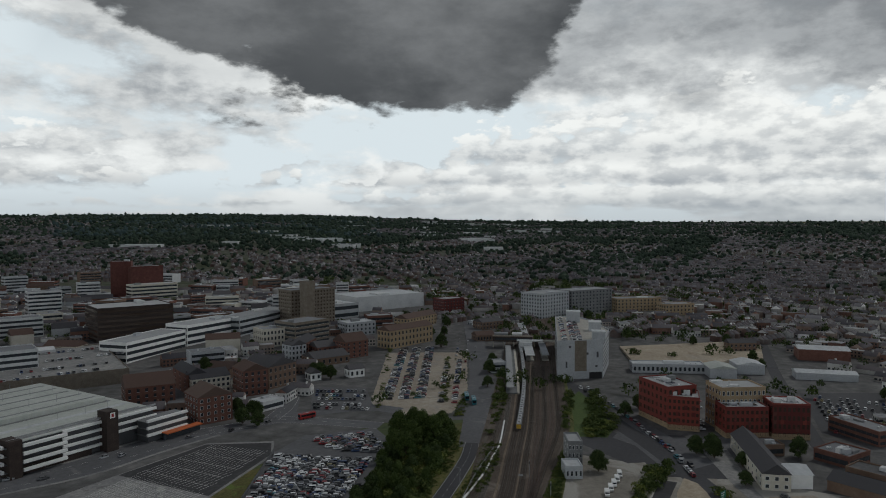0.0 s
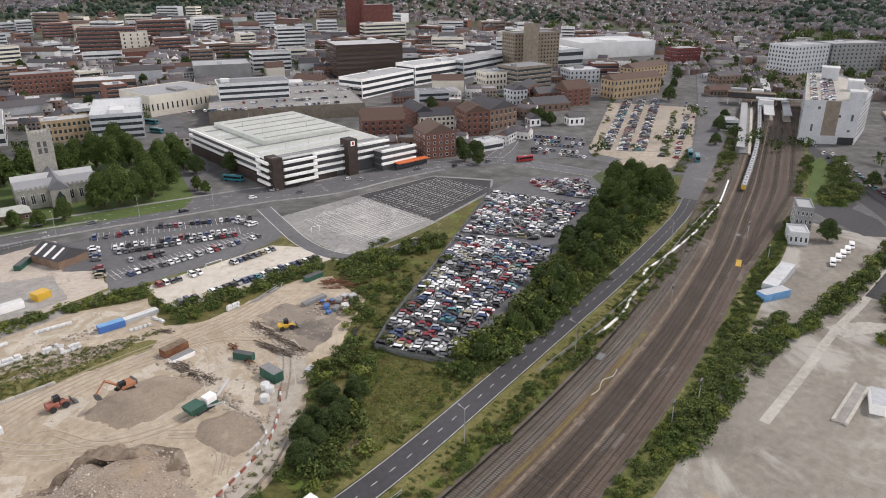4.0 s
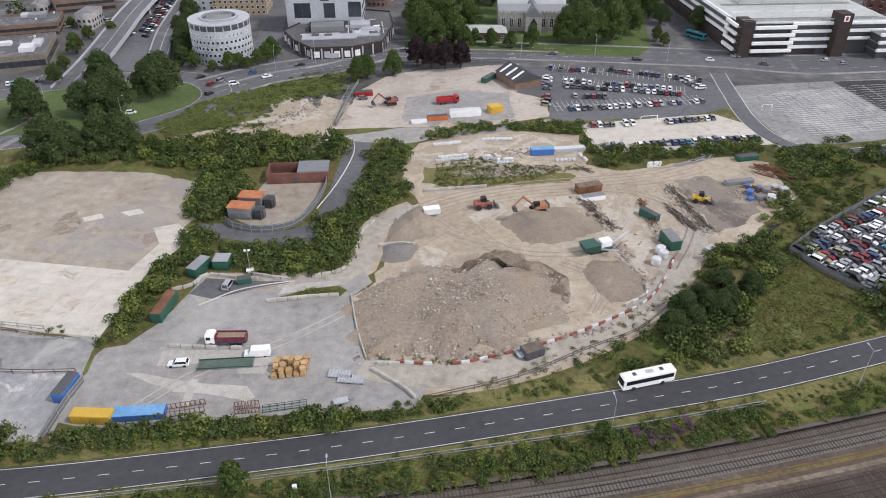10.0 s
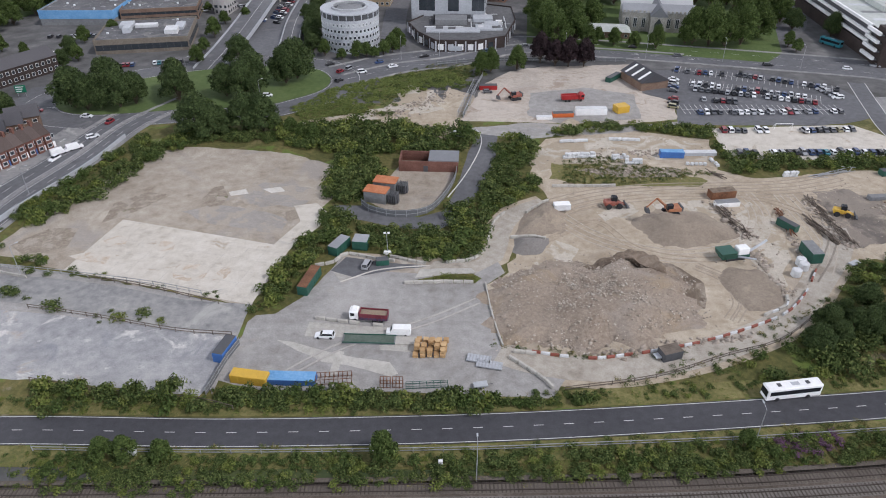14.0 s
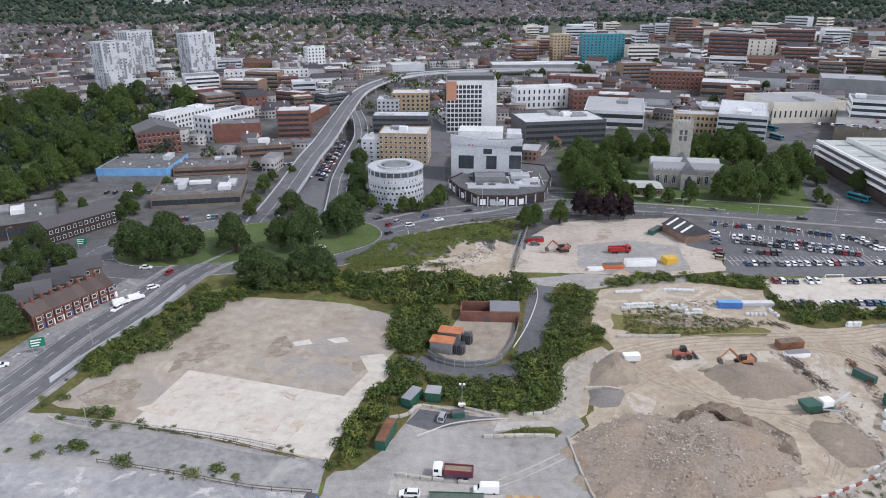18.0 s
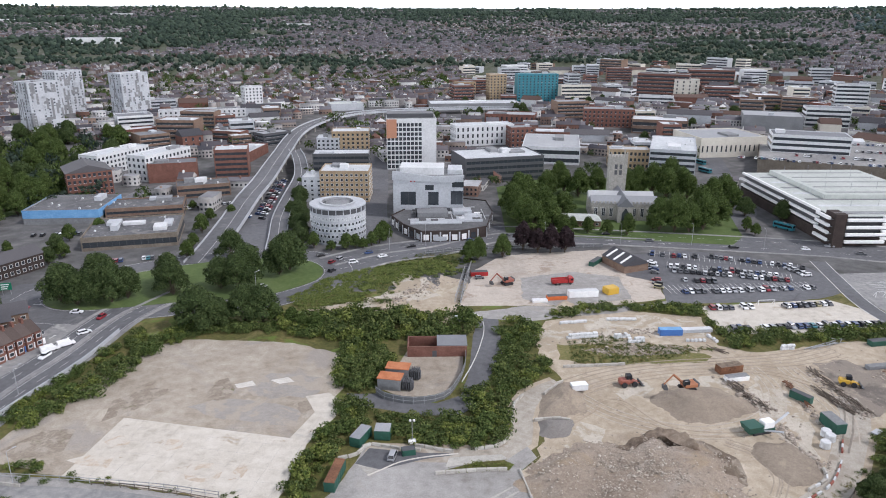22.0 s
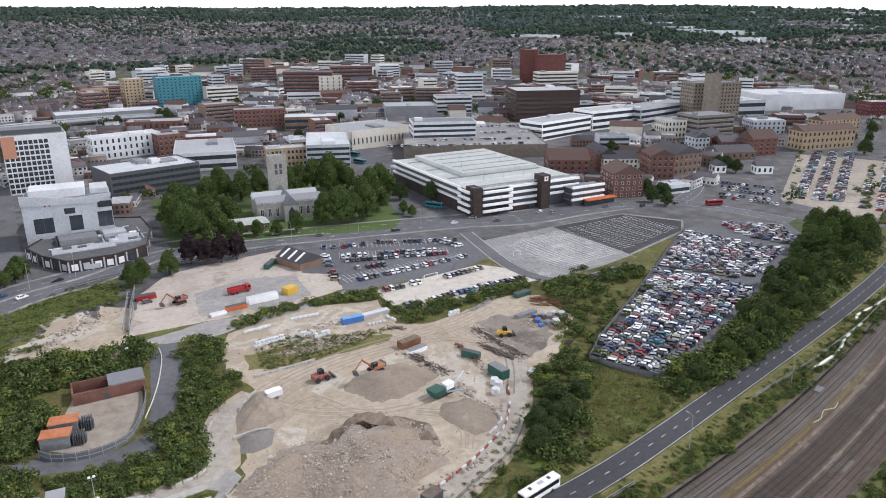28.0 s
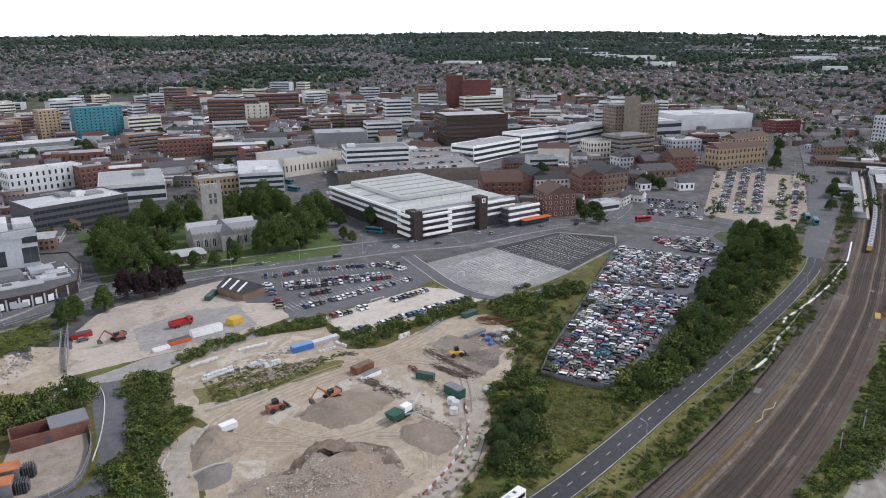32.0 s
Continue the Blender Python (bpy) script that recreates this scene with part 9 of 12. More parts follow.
plant(DARK, [(364.0, 44.0), (373.0, 7.0), (324.0, 26.0), (431.0, -36.0), (517.0, -38.0), (610.0, 44.0), (356.0, 50.0), (585.0, 36.0), (660.0, 96.0), (676.0, 70.0), (345.0, -34.0)], 25, (0.55, 0.85))
# the line of trees beside the ramp and round the drum
plant(DARK, [(-78.0, 398.0), (-76.5, 384.0), (-75.0, 370.0), (-73.5, 356.0), (-72.0, 343.0), (-70.0, 330.5)], 26, (0.75, 0.95), "trees below the flyover")
plant(SMALL, [(-47.0, 315.0), (-43.0, 316.5), (-31.5, 323.0), (-28.5, 327.0), (-30.0, 332.0)], 27, (1.1, 1.6))
plant(PLANE, [(73.9, 334.3), (82.9, 331.0), (92.9, 329.4), (108.4, 336.4), (66.7, 338.1), (61.0, 331.0)], 24, (0.5, 0.72))

# ---------------------------------------------------------------- the town fabric and the suburbs
rng = np.random.default_rng(77)
taken = [(x, y, 0.5 * math.hypot(w, d) + 6) for (x, y), w, d in HERO] + [(218, 352, 66), (-51, 333, 22), (-5, 378, 30), (102, 385, 40), (20, 345, 24), (310, 460, 80)]
FREE = [[(231.2, 466.5), (314.1, 397.4), (379.7, 342.6), (510.2, 329.3), (849.9, 542.5), (761.3, 910.1), (373.6, 1308.8), (102.6, 1229.6), (40.8, 735.7), (89.1, 702.3), (111.0, 489.2), (190.1, 460.0)], [(-195.4, 418.8), (-125.3, 434.4), (-122.7, 679.8), (-124.1, 782.3), (-283.5, 813.7), (-263.8, 615.7)]]
NO_BUILD = [[(24.4, 421.4), (44.4, 452.2), (77.3, 478.3), (112.6, 478.8), (164.7, 461.9), (182.1, 402.7), (155.3, 322.2), (138.0, 297.5), (66.4, 304.4), (30.0, 320.7), (13.7, 320.5)], [(98.2, 266.0), (167.0, 210.2), (223.0, 228.5), (313.0, 209.8), (374.7, 248.8), (275.9, 310.1), (180.2, 351.7)], [(-113.8, 287.1), (-74.1, 287.6), (-94.2, 572.8), (-24.5, 713.4), (-24.5, 826.4), (-119.6, 744.9), (-123.7, 504.6), (-123.0, 392.6), (-120.6, 302.2)], [(374.2, 307.0), (420.6, 256.0), (453.6, 228.6), (600.2, 281.4), (803.9, 376.6), (755.4, 418.1), (510.2, 329.3), (462.7, 352.1)], [(181.0, 455.0), (159.3, 369.0), (248.9, 550.5), (309.2, 697.1), (197.8, 494.4)]]
made = 0
for tries in range(5200):
    poly = FREE[0] if tries % 7 else FREE[1]
    p = np.asarray(poly)
    x, y = rng.uniform(p[:, 0].min(), p[:, 0].max()), rng.uniform(p[:, 1].min(), p[:, 1].max())
    w, d = rng.uniform(14, 42), rng.uniform(12, 26)
    r = 0.42 * math.hypot(w, d)
    if made >= 190 or not inside(x, y, poly) or any(inside(x, y, q) for q in NO_BUILD) or any(math.hypot(x - a, y - b) < r + c * 0.8 for a, b, c in taken):
        continue
    taken.append((x, y, r))
    a = math.atan2(y, x) - math.pi / 2 + rng.choice((0.25, -0.5, 0.05)) + rng.normal() * 0.06
    u = (math.cos(a) * w / 2, math.sin(a) * w / 2)
    k = rng.uniform()
    far = math.hypot(x, y)
    h = rng.uniform(7, 13) if k < 0.8 else rng.uniform(13, 22)
    kind = rng.choice(5, p=(0.27, 0.2, 0.13, 0.2, 0.2))
    wall = ("brick", "light_grey", "brown_brick", "render", "off_white")[kind]
    ab = ((x - u[0], y - u[1]), (x + u[0], y + u[1]))
    if k < 0.36:
        block("town_house", f"{('red brick', 'grey rendered', 'brown brick', 'cream rendered', 'white rendered')[kind]} town building with pitched roof", "town building", ab, d * 0.7, h * 0.8, 2 if far < 620 else 0, "grid", wall, "slate" if rng.uniform() < 0.6 else "tile", pitched=rng.uniform(3, 5), faces=(0,), cols=max(3, int(w / 5)))
    else:
        block("town_block", f"{dict(brick='red brick', light_grey='grey', brown_brick='brown brick', render='cream', off_white='white')[wall]} flat-roofed town building", "town building", ab, d, h, max(2, int(h / 3.6)), "band", wall, "roof_felt" if rng.uniform() < 0.5 else "pale_roof", units=int(rng.integers(1, 4)), faces=(0, 1) if rng.uniform() < 0.5 else (0, 3))
    made += 1


NO_FABRIC = [WOOD, [(-32, 316), (34, 316), (38, 402), (-32, 402)], [(-130, 560), (-95, 560), (-70, 660), (40, 715), (60, 810), (-40, 800), (-128, 720)], [(425, -8), (600, 20), (600, -40), (425, -40)], [(296, -24), (380, -6), (432, 0), (432, -40), (296, -40)], [(-240.5, 242.8), (-219.4, 280.0), (-171.3, 347.6), (-199.0, 450.1), (-277.6, 567.3), (-343.9, 484.9), (-327.8, 357.5)], [(-121.6, 279.9), (-58.5, 280.7), (-16.9, 295.7), (-24.5, 526.7), (-98.9, 572.8), (-121.2, 450.2), (-124.7, 337.2)], [(-229.7, 259.0), (-161.3, 259.9), (-118.0, 302.2), (-116.4, 392.7), (-188.7, 391.9), (-224.9, 336.0), (-269.7, 317.1)], [(251.5, 204.7), (392.8, 309.9), (545.5, 362.8), (750.1, 349.5), (775.6, 320.7), (814.2, 271.1), (473.8, 132.8), (306.7, 90.0), (279.9, 122.4)], [(465.2, 162.2), (780.7, 264.9), (676.9, 168.4), (736.9, 38.3), (597.2, -6.9), (203.8, -11.1), (163.0, 51.4)]]


def town_fabric():
    """Small buildings that fill the streets between the larger ones."""
    V, F, I = [], [], []
    placed = {}
    for _ in range(30000):
        a, r = radians(rng.uniform(-36, 99)), math.sqrt(rng.uniform(330**2, 1050**2))
        x, y = r * math.sin(a), r * math.cos(a)
        w, d, e = rng.uniform(9, 26), rng.uniform(6, 10.5), rng.choice((3.4, 4.6, 5.4, 6.2, 8.0)) + rng.uniform(-0.5, 0.5)
        rad = 0.5 * math.hypot(w, d)
        if y < 190 and r < 560 and not (x > 300 and y < -14) or x > 60 and y < 290 and r < 460 or any(inside(x, y, q) for q in NO_BUILD + NO_FABRIC) or y < 330 and x < 170 and x > -130:
            continue
        if any(abs(x - p) < c * 0.85 + rad * 0.8 and math.hypot(x - p, y - q) < c * 0.85 + rad * 0.8 for p, q, c in taken):
            continue
        cell = (int(x // 18), int(y // 18))
        if any(math.hypot(x - p, y - q) < (rad + c) * 0.86 for i in (-1, 0, 1) for j in (-1, 0, 1) for p, q, c in placed.get((cell[0] + i, cell[1] + j), ())):
            continue
        placed.setdefault(cell, []).append((x, y, rad * 0.85))
        t = -a + 1.1 * noise.noise((x / 260, y / 260, 4)) + (math.pi / 2 if rng.uniform() < 0.28 else 0.0)
        ca, sa, z = math.cos(t), math.sin(t), terrain(x, y)
        flat = rng.uniform() < 0.5
        top = e + (0.0 if flat else d * 0.33)
        k = len(V)
        for px, py, pz in ((-w / 2, -d / 2, -2), (w / 2, -d / 2, -2), (w / 2, d / 2, -2), (-w / 2, d / 2, -2), (-w / 2, -d / 2, e), (w / 2, -d / 2, e), (w / 2, d / 2, e), (-w / 2, d / 2, e)):
            V.append((x + px * ca - py * sa, y + px * sa + py * ca, z + pz))
        F += [(k, k + 1, k + 5, k + 4), (k + 1, k + 2, k + 6, k + 5), (k + 2, k + 3, k + 7, k + 6), (k + 3, k, k + 4, k + 7)]
        I += [0] * 4
        k = len(V)
        for px, py, pz in ((-w / 2, -d / 2 - 0.3, e - 0.1), (w / 2, -d / 2 - 0.3, e - 0.1), (w / 2, 0, top), (-w / 2, 0, top), (w / 2, d / 2 + 0.3, e - 0.1), (-w / 2, d / 2 + 0.3, e - 0.1)):
            V.append((x + px * ca - py * sa, y + px * sa + py * ca, z + pz))
        F += [(k, k + 1, k + 2, k + 3), (k + 3, k + 2, k + 4, k + 5), (k, k + 3, k + 5, k), (k + 1, k + 4, k + 2, k + 1)]
        I += [2, 2, 0, 0] if flat else [1, 1, 0, 0]
        if r < 820:
            # small windows, storey by storey, on the long sides and the ends
            for s, half, length in ((0, d / 2, w), (1, w / 2, d), (2, d / 2, w), (3, w / 2, d)):
                n = int(length / 2.6)
                cs, sn = math.cos(t + s * math.pi / 2), math.sin(t + s * math.pi / 2)
                for f in range(int((e - 0.4) / 2.7)):
                    for i in range(n):
                        px, z0, wd = (i + 0.5) * length / n - length / 2, z + 0.9 + f * 2.75, 0.6 if (i + f + s) % 4 else 0.9
                        k = len(V)
                        for q, h in ((-wd, 0), (wd, 0), (wd, 1.4), (-wd, 1.4)):
                            V.append((x + (px + q) * cs + (half + 0.04) * sn, y + (px + q) * sn - (half + 0.04) * cs, z0 + h))
                        F.append((k, k + 1, k + 2, k + 3))
                        I.append(3)
        if not flat or rng.uniform() < 0.4:
            k = len(V)
            ox, oy = rng.uniform(-w / 3, w / 3), rng.uniform(-1, 1)
            for pz in (top - 1.2, top + 1.0):
                for px, py in ((ox, oy - 0.6), (ox + 1.0, oy - 0.6), (ox + 1.0, oy + 0.6), (ox, oy + 0.6)):
                    V.append((x + px * ca - py * sa, y + px * sa + py * ca, z + pz))
            F += [(k + 4, k + 5, k + 6, k + 7), (k, k + 1, k + 5, k + 4), (k + 1, k + 2, k + 6, k + 5), (k + 2, k + 3, k + 7, k + 6), (k + 3, k, k + 4, k + 7)]
            I += [0] * 5
    return V, F, I


def houses():
    """Streets of terraced houses: walls and pitched roofs, with chimneys on the nearer ones."""
    V, F, I = [], [], []
    TV = []
    core = FREE + [WOOD]
    block_no = 0
    for gx in range(-46, 84):
        for gy in range(-8, 84):
            cx, cy = gx * 58.0 + 16 * noise.noise((gx * 0.7, gy * 0.7, 1.0)), gy * 58.0 + 16 * noise.noise((gx * 0.7, gy * 0.7, 5.0))
            r = math.hypot(cx, cy)
            az = math.degrees(math.atan2(cx, cy))
            if not (540 if az > 72 else 640) < r < 4500 or not -42 < az < 100 or (cy < 150 and r < 700):
                continue
            if any(inside(cx, cy, q) for q in core) or any(math.hypot(cx - a, cy - b) < c + 25 for a, b, c in taken):
                continue
            wood = noise.noise((cx / 520, cy / 520, 3.3)) + (0.55 if 34 < az < 56 and r > 1900 else 0) + (0.05 if r > 3000 else 0)
            ang = 0.9 * noise.noise((cx / 900, cy / 900, 9.1)) * 3.0 + 0.4
            ca, sa = math.cos(ang), math.sin(ang)
            belt = noise.noise((cx / 1500, cy / 240, 31.0)) > 0.34 and r > 1050
            if wood > (0.2 if r < 2500 else 0.27) or belt and r < 2700:
                for _ in range(13 if r < 1700 else 9 if r < 2800 else 6):
                    TV.append((cx + rng.uniform(-30, 30), cy + rng.uniform(-30, 30), rng.uniform(4, 7) * (1.0 if r < 1700 else 1.3 if r < 2800 else 1.6)))
                continue
            detached = noise.noise((cx / 700, cy / 700, 21.0)) > 0.05
            for row in (-15.0, 15.0):
                if rng.uniform() < 0.12 + 0.25 * max(0.0, wood):
                    continue
                n = 9
                step = 6.0
                ridge = rng.uniform(-0.4, 0.4)
                for i in range(n):
                    if rng.uniform() < (0.36 if detached else 0.12):
                        continue
                    lx = (i - (n - 1) / 2) * step
                    wd = step * (0.86 if detached and i % 2 else 1.0)
                    x, y = cx + lx * ca - row * sa, cy + lx * sa + row * ca
                    z = terrain(x, y)
                    dp, eave = 8.5, 4.9 + ridge
                    top = eave + 3.0
                    k = len(V)
                    for px, py, pz in ((-wd / 2, -dp / 2, -2), (wd / 2, -dp / 2, -2), (wd / 2, dp / 2, -2), (-wd / 2, dp / 2, -2), (-wd / 2, -dp / 2, eave), (wd / 2, -dp / 2, eave), (wd / 2, dp / 2, eave), (-wd / 2, dp / 2, eave)):
                        V.append((x + px * ca - py * sa, y + px * sa + py * ca, z + pz))
                    F += [(k, k + 1, k + 5, k + 4), (k + 1, k + 2, k + 6, k + 5), (k + 2, k + 3, k + 7, k + 6), (k + 3, k, k + 4, k + 7)]
                    I += [0] * 4
                    k = len(V)
                    e = 0.3
                    for px, py, pz in ((-wd / 2, -dp / 2 - e, eave - 0.15), (wd / 2, -dp / 2 - e, eave - 0.15), (wd / 2, 0, top), (-wd / 2, 0, top), (wd / 2, dp / 2 + e, eave - 0.15), (-wd / 2, dp / 2 + e, eave - 0.15)):
                        V.append((x + px * ca - py * sa, y + px * sa + py * ca, z + pz))
                    F += [(k, k + 1, k + 2, k + 3), (k + 3, k + 2, k + 4, k + 5), (k, k + 3, k + 5, k), (k + 1, k + 4, k + 2, k + 1)]
                    I += [1, 1, 0, 0]
                    if r < 1500:
                        k = len(V)
                        for pz in (top - 0.8, top + 1.1):
                            for px, py in ((-wd / 2, -0.5), (-wd / 2 + 0.8, -0.5), (-wd / 2 + 0.8, 0.5), (-wd / 2, 0.5)):
                                V.append((x + px * ca - py * sa, y + px * sa + py * ca, z + pz))
                        F += [(k + 4, k + 5, k + 6, k + 7), (k, k + 1, k + 5, k + 4), (k + 1, k + 2, k + 6, k + 5), (k + 2, k + 3, k + 7, k + 6), (k + 3, k, k + 4, k + 7)]
                        I += [0] * 5
            green = 0.35 + 2.6 * max(0.0, noise.noise((cx / 210, cy / 210, 14.0)) + 0.12)
            for _ in range(int(green * (rng.integers(8, 15) if r < 1700 else rng.integers(6, 11) if r < 2800 else rng.integers(4, 8)))):
                lx, ly = rng.uniform(-29, 29), rng.choice((0.0, 26.0, -26.0)) + rng.uniform(-5, 5)
                TV.append((cx + lx * ca - ly * sa, cy + lx * sa + ly * ca, (rng.uniform(2.4, 4.6) + 2.6 * rng.uniform() ** 3) * (1.0 if r < 1700 else 1.3 if r < 2800 else 1.7)))
    return V, F, I, TV


HV, HF, HI, TREES = houses()
# woods beyond the station, and trees round the apartments there
for x, y in scatter([(1080, 420), (1180, 285), (1420, 220), (1800, 232), (1780, 330), (1600, 594), (1300, 520)], 0.0016, rng):
    TREES.append((x, y, float(rng.uniform(5, 9))))
for x, y in scatter([(735, 235), (790, 250), (780, 205), (745, 180)], 0.006, rng):
    TREES.append((x, y, float(rng.uniform(4, 6))))


def join_houses(name, label, HV, HF, HI, wall="house_wall"):
    tri, idx = [], []
    for f, i in zip(HF, HI):
        if f[0] == f[3]:
            tri.append(f[:3])
            idx.append(i)
        else:
            tri += [(f[0], f[1], f[2]), (f[0], f[2], f[3])]
            idx += [i, i]
    me = tris_of(name, HV, tri, wall, "house_roof", "flat_roofs", "glass", index=idx)
    return thing(name, label, "houses", me=me, kind="stuff")


join_houses("suburb_houses", "streets of small terraced houses with tiled and slate roofs", HV, HF, HI)
join_houses("town_fabric", "small crowded town buildings of brick and render", *town_fabric(), "town_wall")


def far_trees(name, label, spots, material, seed):
    """Distant trees: lumpy crowns of small facets, joined."""
    rng = np.random.default_rng(seed)
    bm = bmesh.new()
    bmesh.ops.create_icosphere(bm, subdivisions=1, radius=1)
    base = np.array([v.co[:] for v in bm.verts])
    tri = np.array([[v.index for v in f.verts] for f in bm.faces])
    bm.free()
    V, F, k = [], [], 0
    for x, y, r in spots:
        z = terrain(x, y)
        for j in range(2 if math.hypot(x, y) < 2400 else 1):
            s = r * (rng.uniform(0.5, 0.8) if math.hypot(x, y) < 2400 else rng.uniform(0.75, 1.0))
            o = rng.normal(scale=r * 0.38, size=3)
            lump = base * rng.uniform(0.65, 1.25, (len(base), 1)) * (s, s, s * 0.95)
            V.append(lump + (x + o[0], y + o[1], z + r * 0.75 + abs(o[2]) * 0.8))
            F.append(tri + k)
            k += len(base)
    me = tris_of(name, np.concatenate(V), np.concatenate(F), material)
    return thing(name, label, "trees", me=me, kind="stuff")


for _ in range(1900):
    a, r = radians(rng.uniform(-34, 98)), math.sqrt(rng.uniform(430**2, 1000**2))
    x, y = r * math.sin(a), r * math.cos(a)
    if noise.noise((x / 60, y / 60, 2.0)) > 0.05 and not any(math.hypot(x - p, y - q) < c * 0.7 for p, q, c in taken) and not any(inside(x, y, q) for q in NO_BUILD[2:]):
        TREES.append((x, y, float(rng.uniform(2.5, 5))))
WOODLAND = [(x, y, float(rng.uniform(5, 8))) for x, y in WOOD_SPOTS]
FLUFF = bush_templates(120, 8, 90)
WOODLAND = [q for q in WOODLAND if noise.noise((q[0] / 45, q[1] / 45, 8.0)) > -0.3]
plant(PLANE, [(-236, 322), (-243, 330), (-238, 343), (-233, 352), (-246, 350), (-232, 366), (-242, 372), (-229, 384), (-240, 392), (-226, 402), (-238, 412), (-250, 366), (-252, 338), (-255, 385), (-232, 424), (-262, 402), (-262, 352)], 53, (0.8, 1.15), "park trees")
big = [q for i, q in enumerate(WOODLAND) if i % 2 == 0][:70]
plant(DARK, [(q[0], q[1]) for q in big[::2]], 51, (1.0, 1.45), "park trees")
plant(PLANE, [(q[0], q[1]) for q in big[1::2]], 52, (0.9, 1.3), "park trees")
WOODLAND = [q for q in WOODLAND if q not in big]
slab("park_lawn", [(-275.1, 317.0), (-282.4, 372.5), (-244.7, 372.9), (-224.8, 391.4), (-228.0, 433.2), (-303.4, 626.7), (-354.3, 597.0), (-382.9, 547.8), (-401.8, 497.2)], 0.12, "lawn", "mown park lawn under the trees", "grass", rough=2.0)
grove = [(x, y, r * 1.3 * (0.55 + 0.6 * (i % 5) / 4), r * 2.0 * (0.45 + 0.6 * (i % 7) / 6)) for i, (x, y, r) in enumerate(WOODLAND)]
scrub("park_trees", "dense dark green park trees", [q for i, q in enumerate(grove) if i % 5 < 2], "hazed_dark_leaf", 9, FLUFF)
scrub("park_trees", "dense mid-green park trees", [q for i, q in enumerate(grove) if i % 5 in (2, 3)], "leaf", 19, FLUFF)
scrub("park_trees", "lighter green park trees", [q for i, q in enumerate(grove) if i % 5 == 4], "hazed_leaf", 29, FLUFF)
NEAR = [q for q in TREES if math.hypot(q[0], q[1]) < 1150]
TREES = [q for q in TREES if math.hypot(q[0], q[1]) >= 1150]
scrub("street_trees", "green trees among the houses and streets", [(x, y, r * 1.5, r * 2.0) for x, y, r in NEAR[::2]], "leaf", 10, FLUFF)
scrub("street_trees", "dark green trees among the houses and streets", [(x, y, r * 1.5, r * 2.0) for x, y, r in NEAR[1::2]], "dark_leaf", 11, FLUFF)
TREES = [q for q in TREES if noise.noise((q[0] / 90, q[1] / 90, 6.0)) > -0.3]
half = [q for i, q in enumerate(TREES) if i % 2]

far_trees("far_trees", "distant green trees among the houses", half, "hazed_leaf", 4)
far_trees("far_trees", "distant dark green trees and woods", [q for i, q in enumerate(TREES) if i % 2 == 0], "hazed_dark_leaf", 5)
# fields, then woods and hedges on the skyline hills
FIELDS = [([(2063.8, 1791.4), (1860.1, 1488.7), (1696.7, 1233.0)], 170, "lawn"), ([(2636.6, 2138.6), (2759.2, 1988.1)], 160, "dry_grass"), ([(2503.5, 2577.7), (2490.2, 2208.1)], 120, "dry_grass"), ([(386.4, 3402.5), (601.2, 3432.8)], 110, "dust"), ([(-622.6, 3664.0), (-348.8, 3530.9)], 110, "dry_grass"), ([(1242.2, 3850.3), (1430.5, 3654.6)], 120, "lawn"), ([(2116.3, 3234.6), (2184.6, 2845.6)], 120, "lawn"), ([(1948.0, 2680.4), (1920.7, 2203.5)], 150, "dry_grass"), ([(2491.1, 1608.8), (2847.9, 1252.2)], 90, "dry_grass"), ([(3148.1, 836.1), (3407.3, 397.6)], 90, "lawn")]
for az0, az1, r, width, m in ((64, 69, 4620, 90, "dry_grass"), (72, 80, 4700, 60, "dust"), (83, 90, 4560, 80, "dry_grass"), (92, 97, 4680, 60, "dust"), (58, 63, 4700, 70, "dust"), (-30, -22, 4600, 80, "dry_grass"), (-12, -4, 4700, 60, "dust"), (8, 17, 4620, 70, "dry_grass"), (22, 30, 4700, 60, "dust"), (36, 44, 4640, 60, "dry_grass")):
    FIELDS.append(([(r * math.sin(radians(a)), r * math.cos(radians(a))) for a in (az0, (az0 + az1) / 2, az1)], width, m))
for pts, width, m in FIELDS:
    line = smooth_line([(x, y, terrain(x, y)) for x, y in pts], 40.0)
    thing("hill_field", "open field on the far hillside", "field", me=mesh_of("hill_field", strip(bmesh.new(), shifted(line, width / 2), shifted(line, -width / 2), -20.0, 2.5), m), kind="structure")


def in_field(x, y):
    return any(math.hypot(x - (a[0] + (b[0] - a[0]) * k), y - (a[1] + (b[1] - a[1]) * k)) < w * 0.55 for pts, w, m in FIELDS for a, b in zip(pts, pts[1:]) for k in (0, 0.25, 0.5, 0.75, 1))


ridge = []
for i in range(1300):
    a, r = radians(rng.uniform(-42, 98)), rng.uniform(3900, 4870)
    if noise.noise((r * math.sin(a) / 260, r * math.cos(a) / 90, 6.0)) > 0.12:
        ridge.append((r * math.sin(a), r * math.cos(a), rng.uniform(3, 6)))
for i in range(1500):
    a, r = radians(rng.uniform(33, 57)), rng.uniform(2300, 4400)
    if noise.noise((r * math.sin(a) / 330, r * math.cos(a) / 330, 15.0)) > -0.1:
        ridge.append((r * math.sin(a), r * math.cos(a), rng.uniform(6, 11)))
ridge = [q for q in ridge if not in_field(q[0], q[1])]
far_trees("hill_woods", "dark woods along the hills on the skyline", ridge, "hazed_hill_leaf", 6)
# long streets that cut through the suburbs
def far_road(label, pts, width):
    line = smooth_line([(x, y, terrain(x, y)) for x, y in pts], 25.0)
    me = mesh_of("suburb_road", strip(bmesh.new(), shifted(line, width / 2), shifted(line, -width / 2), -1.0, 0.9), "grey_tarmac")
    thing("suburb_road", label, "road", me=me, kind="structure")


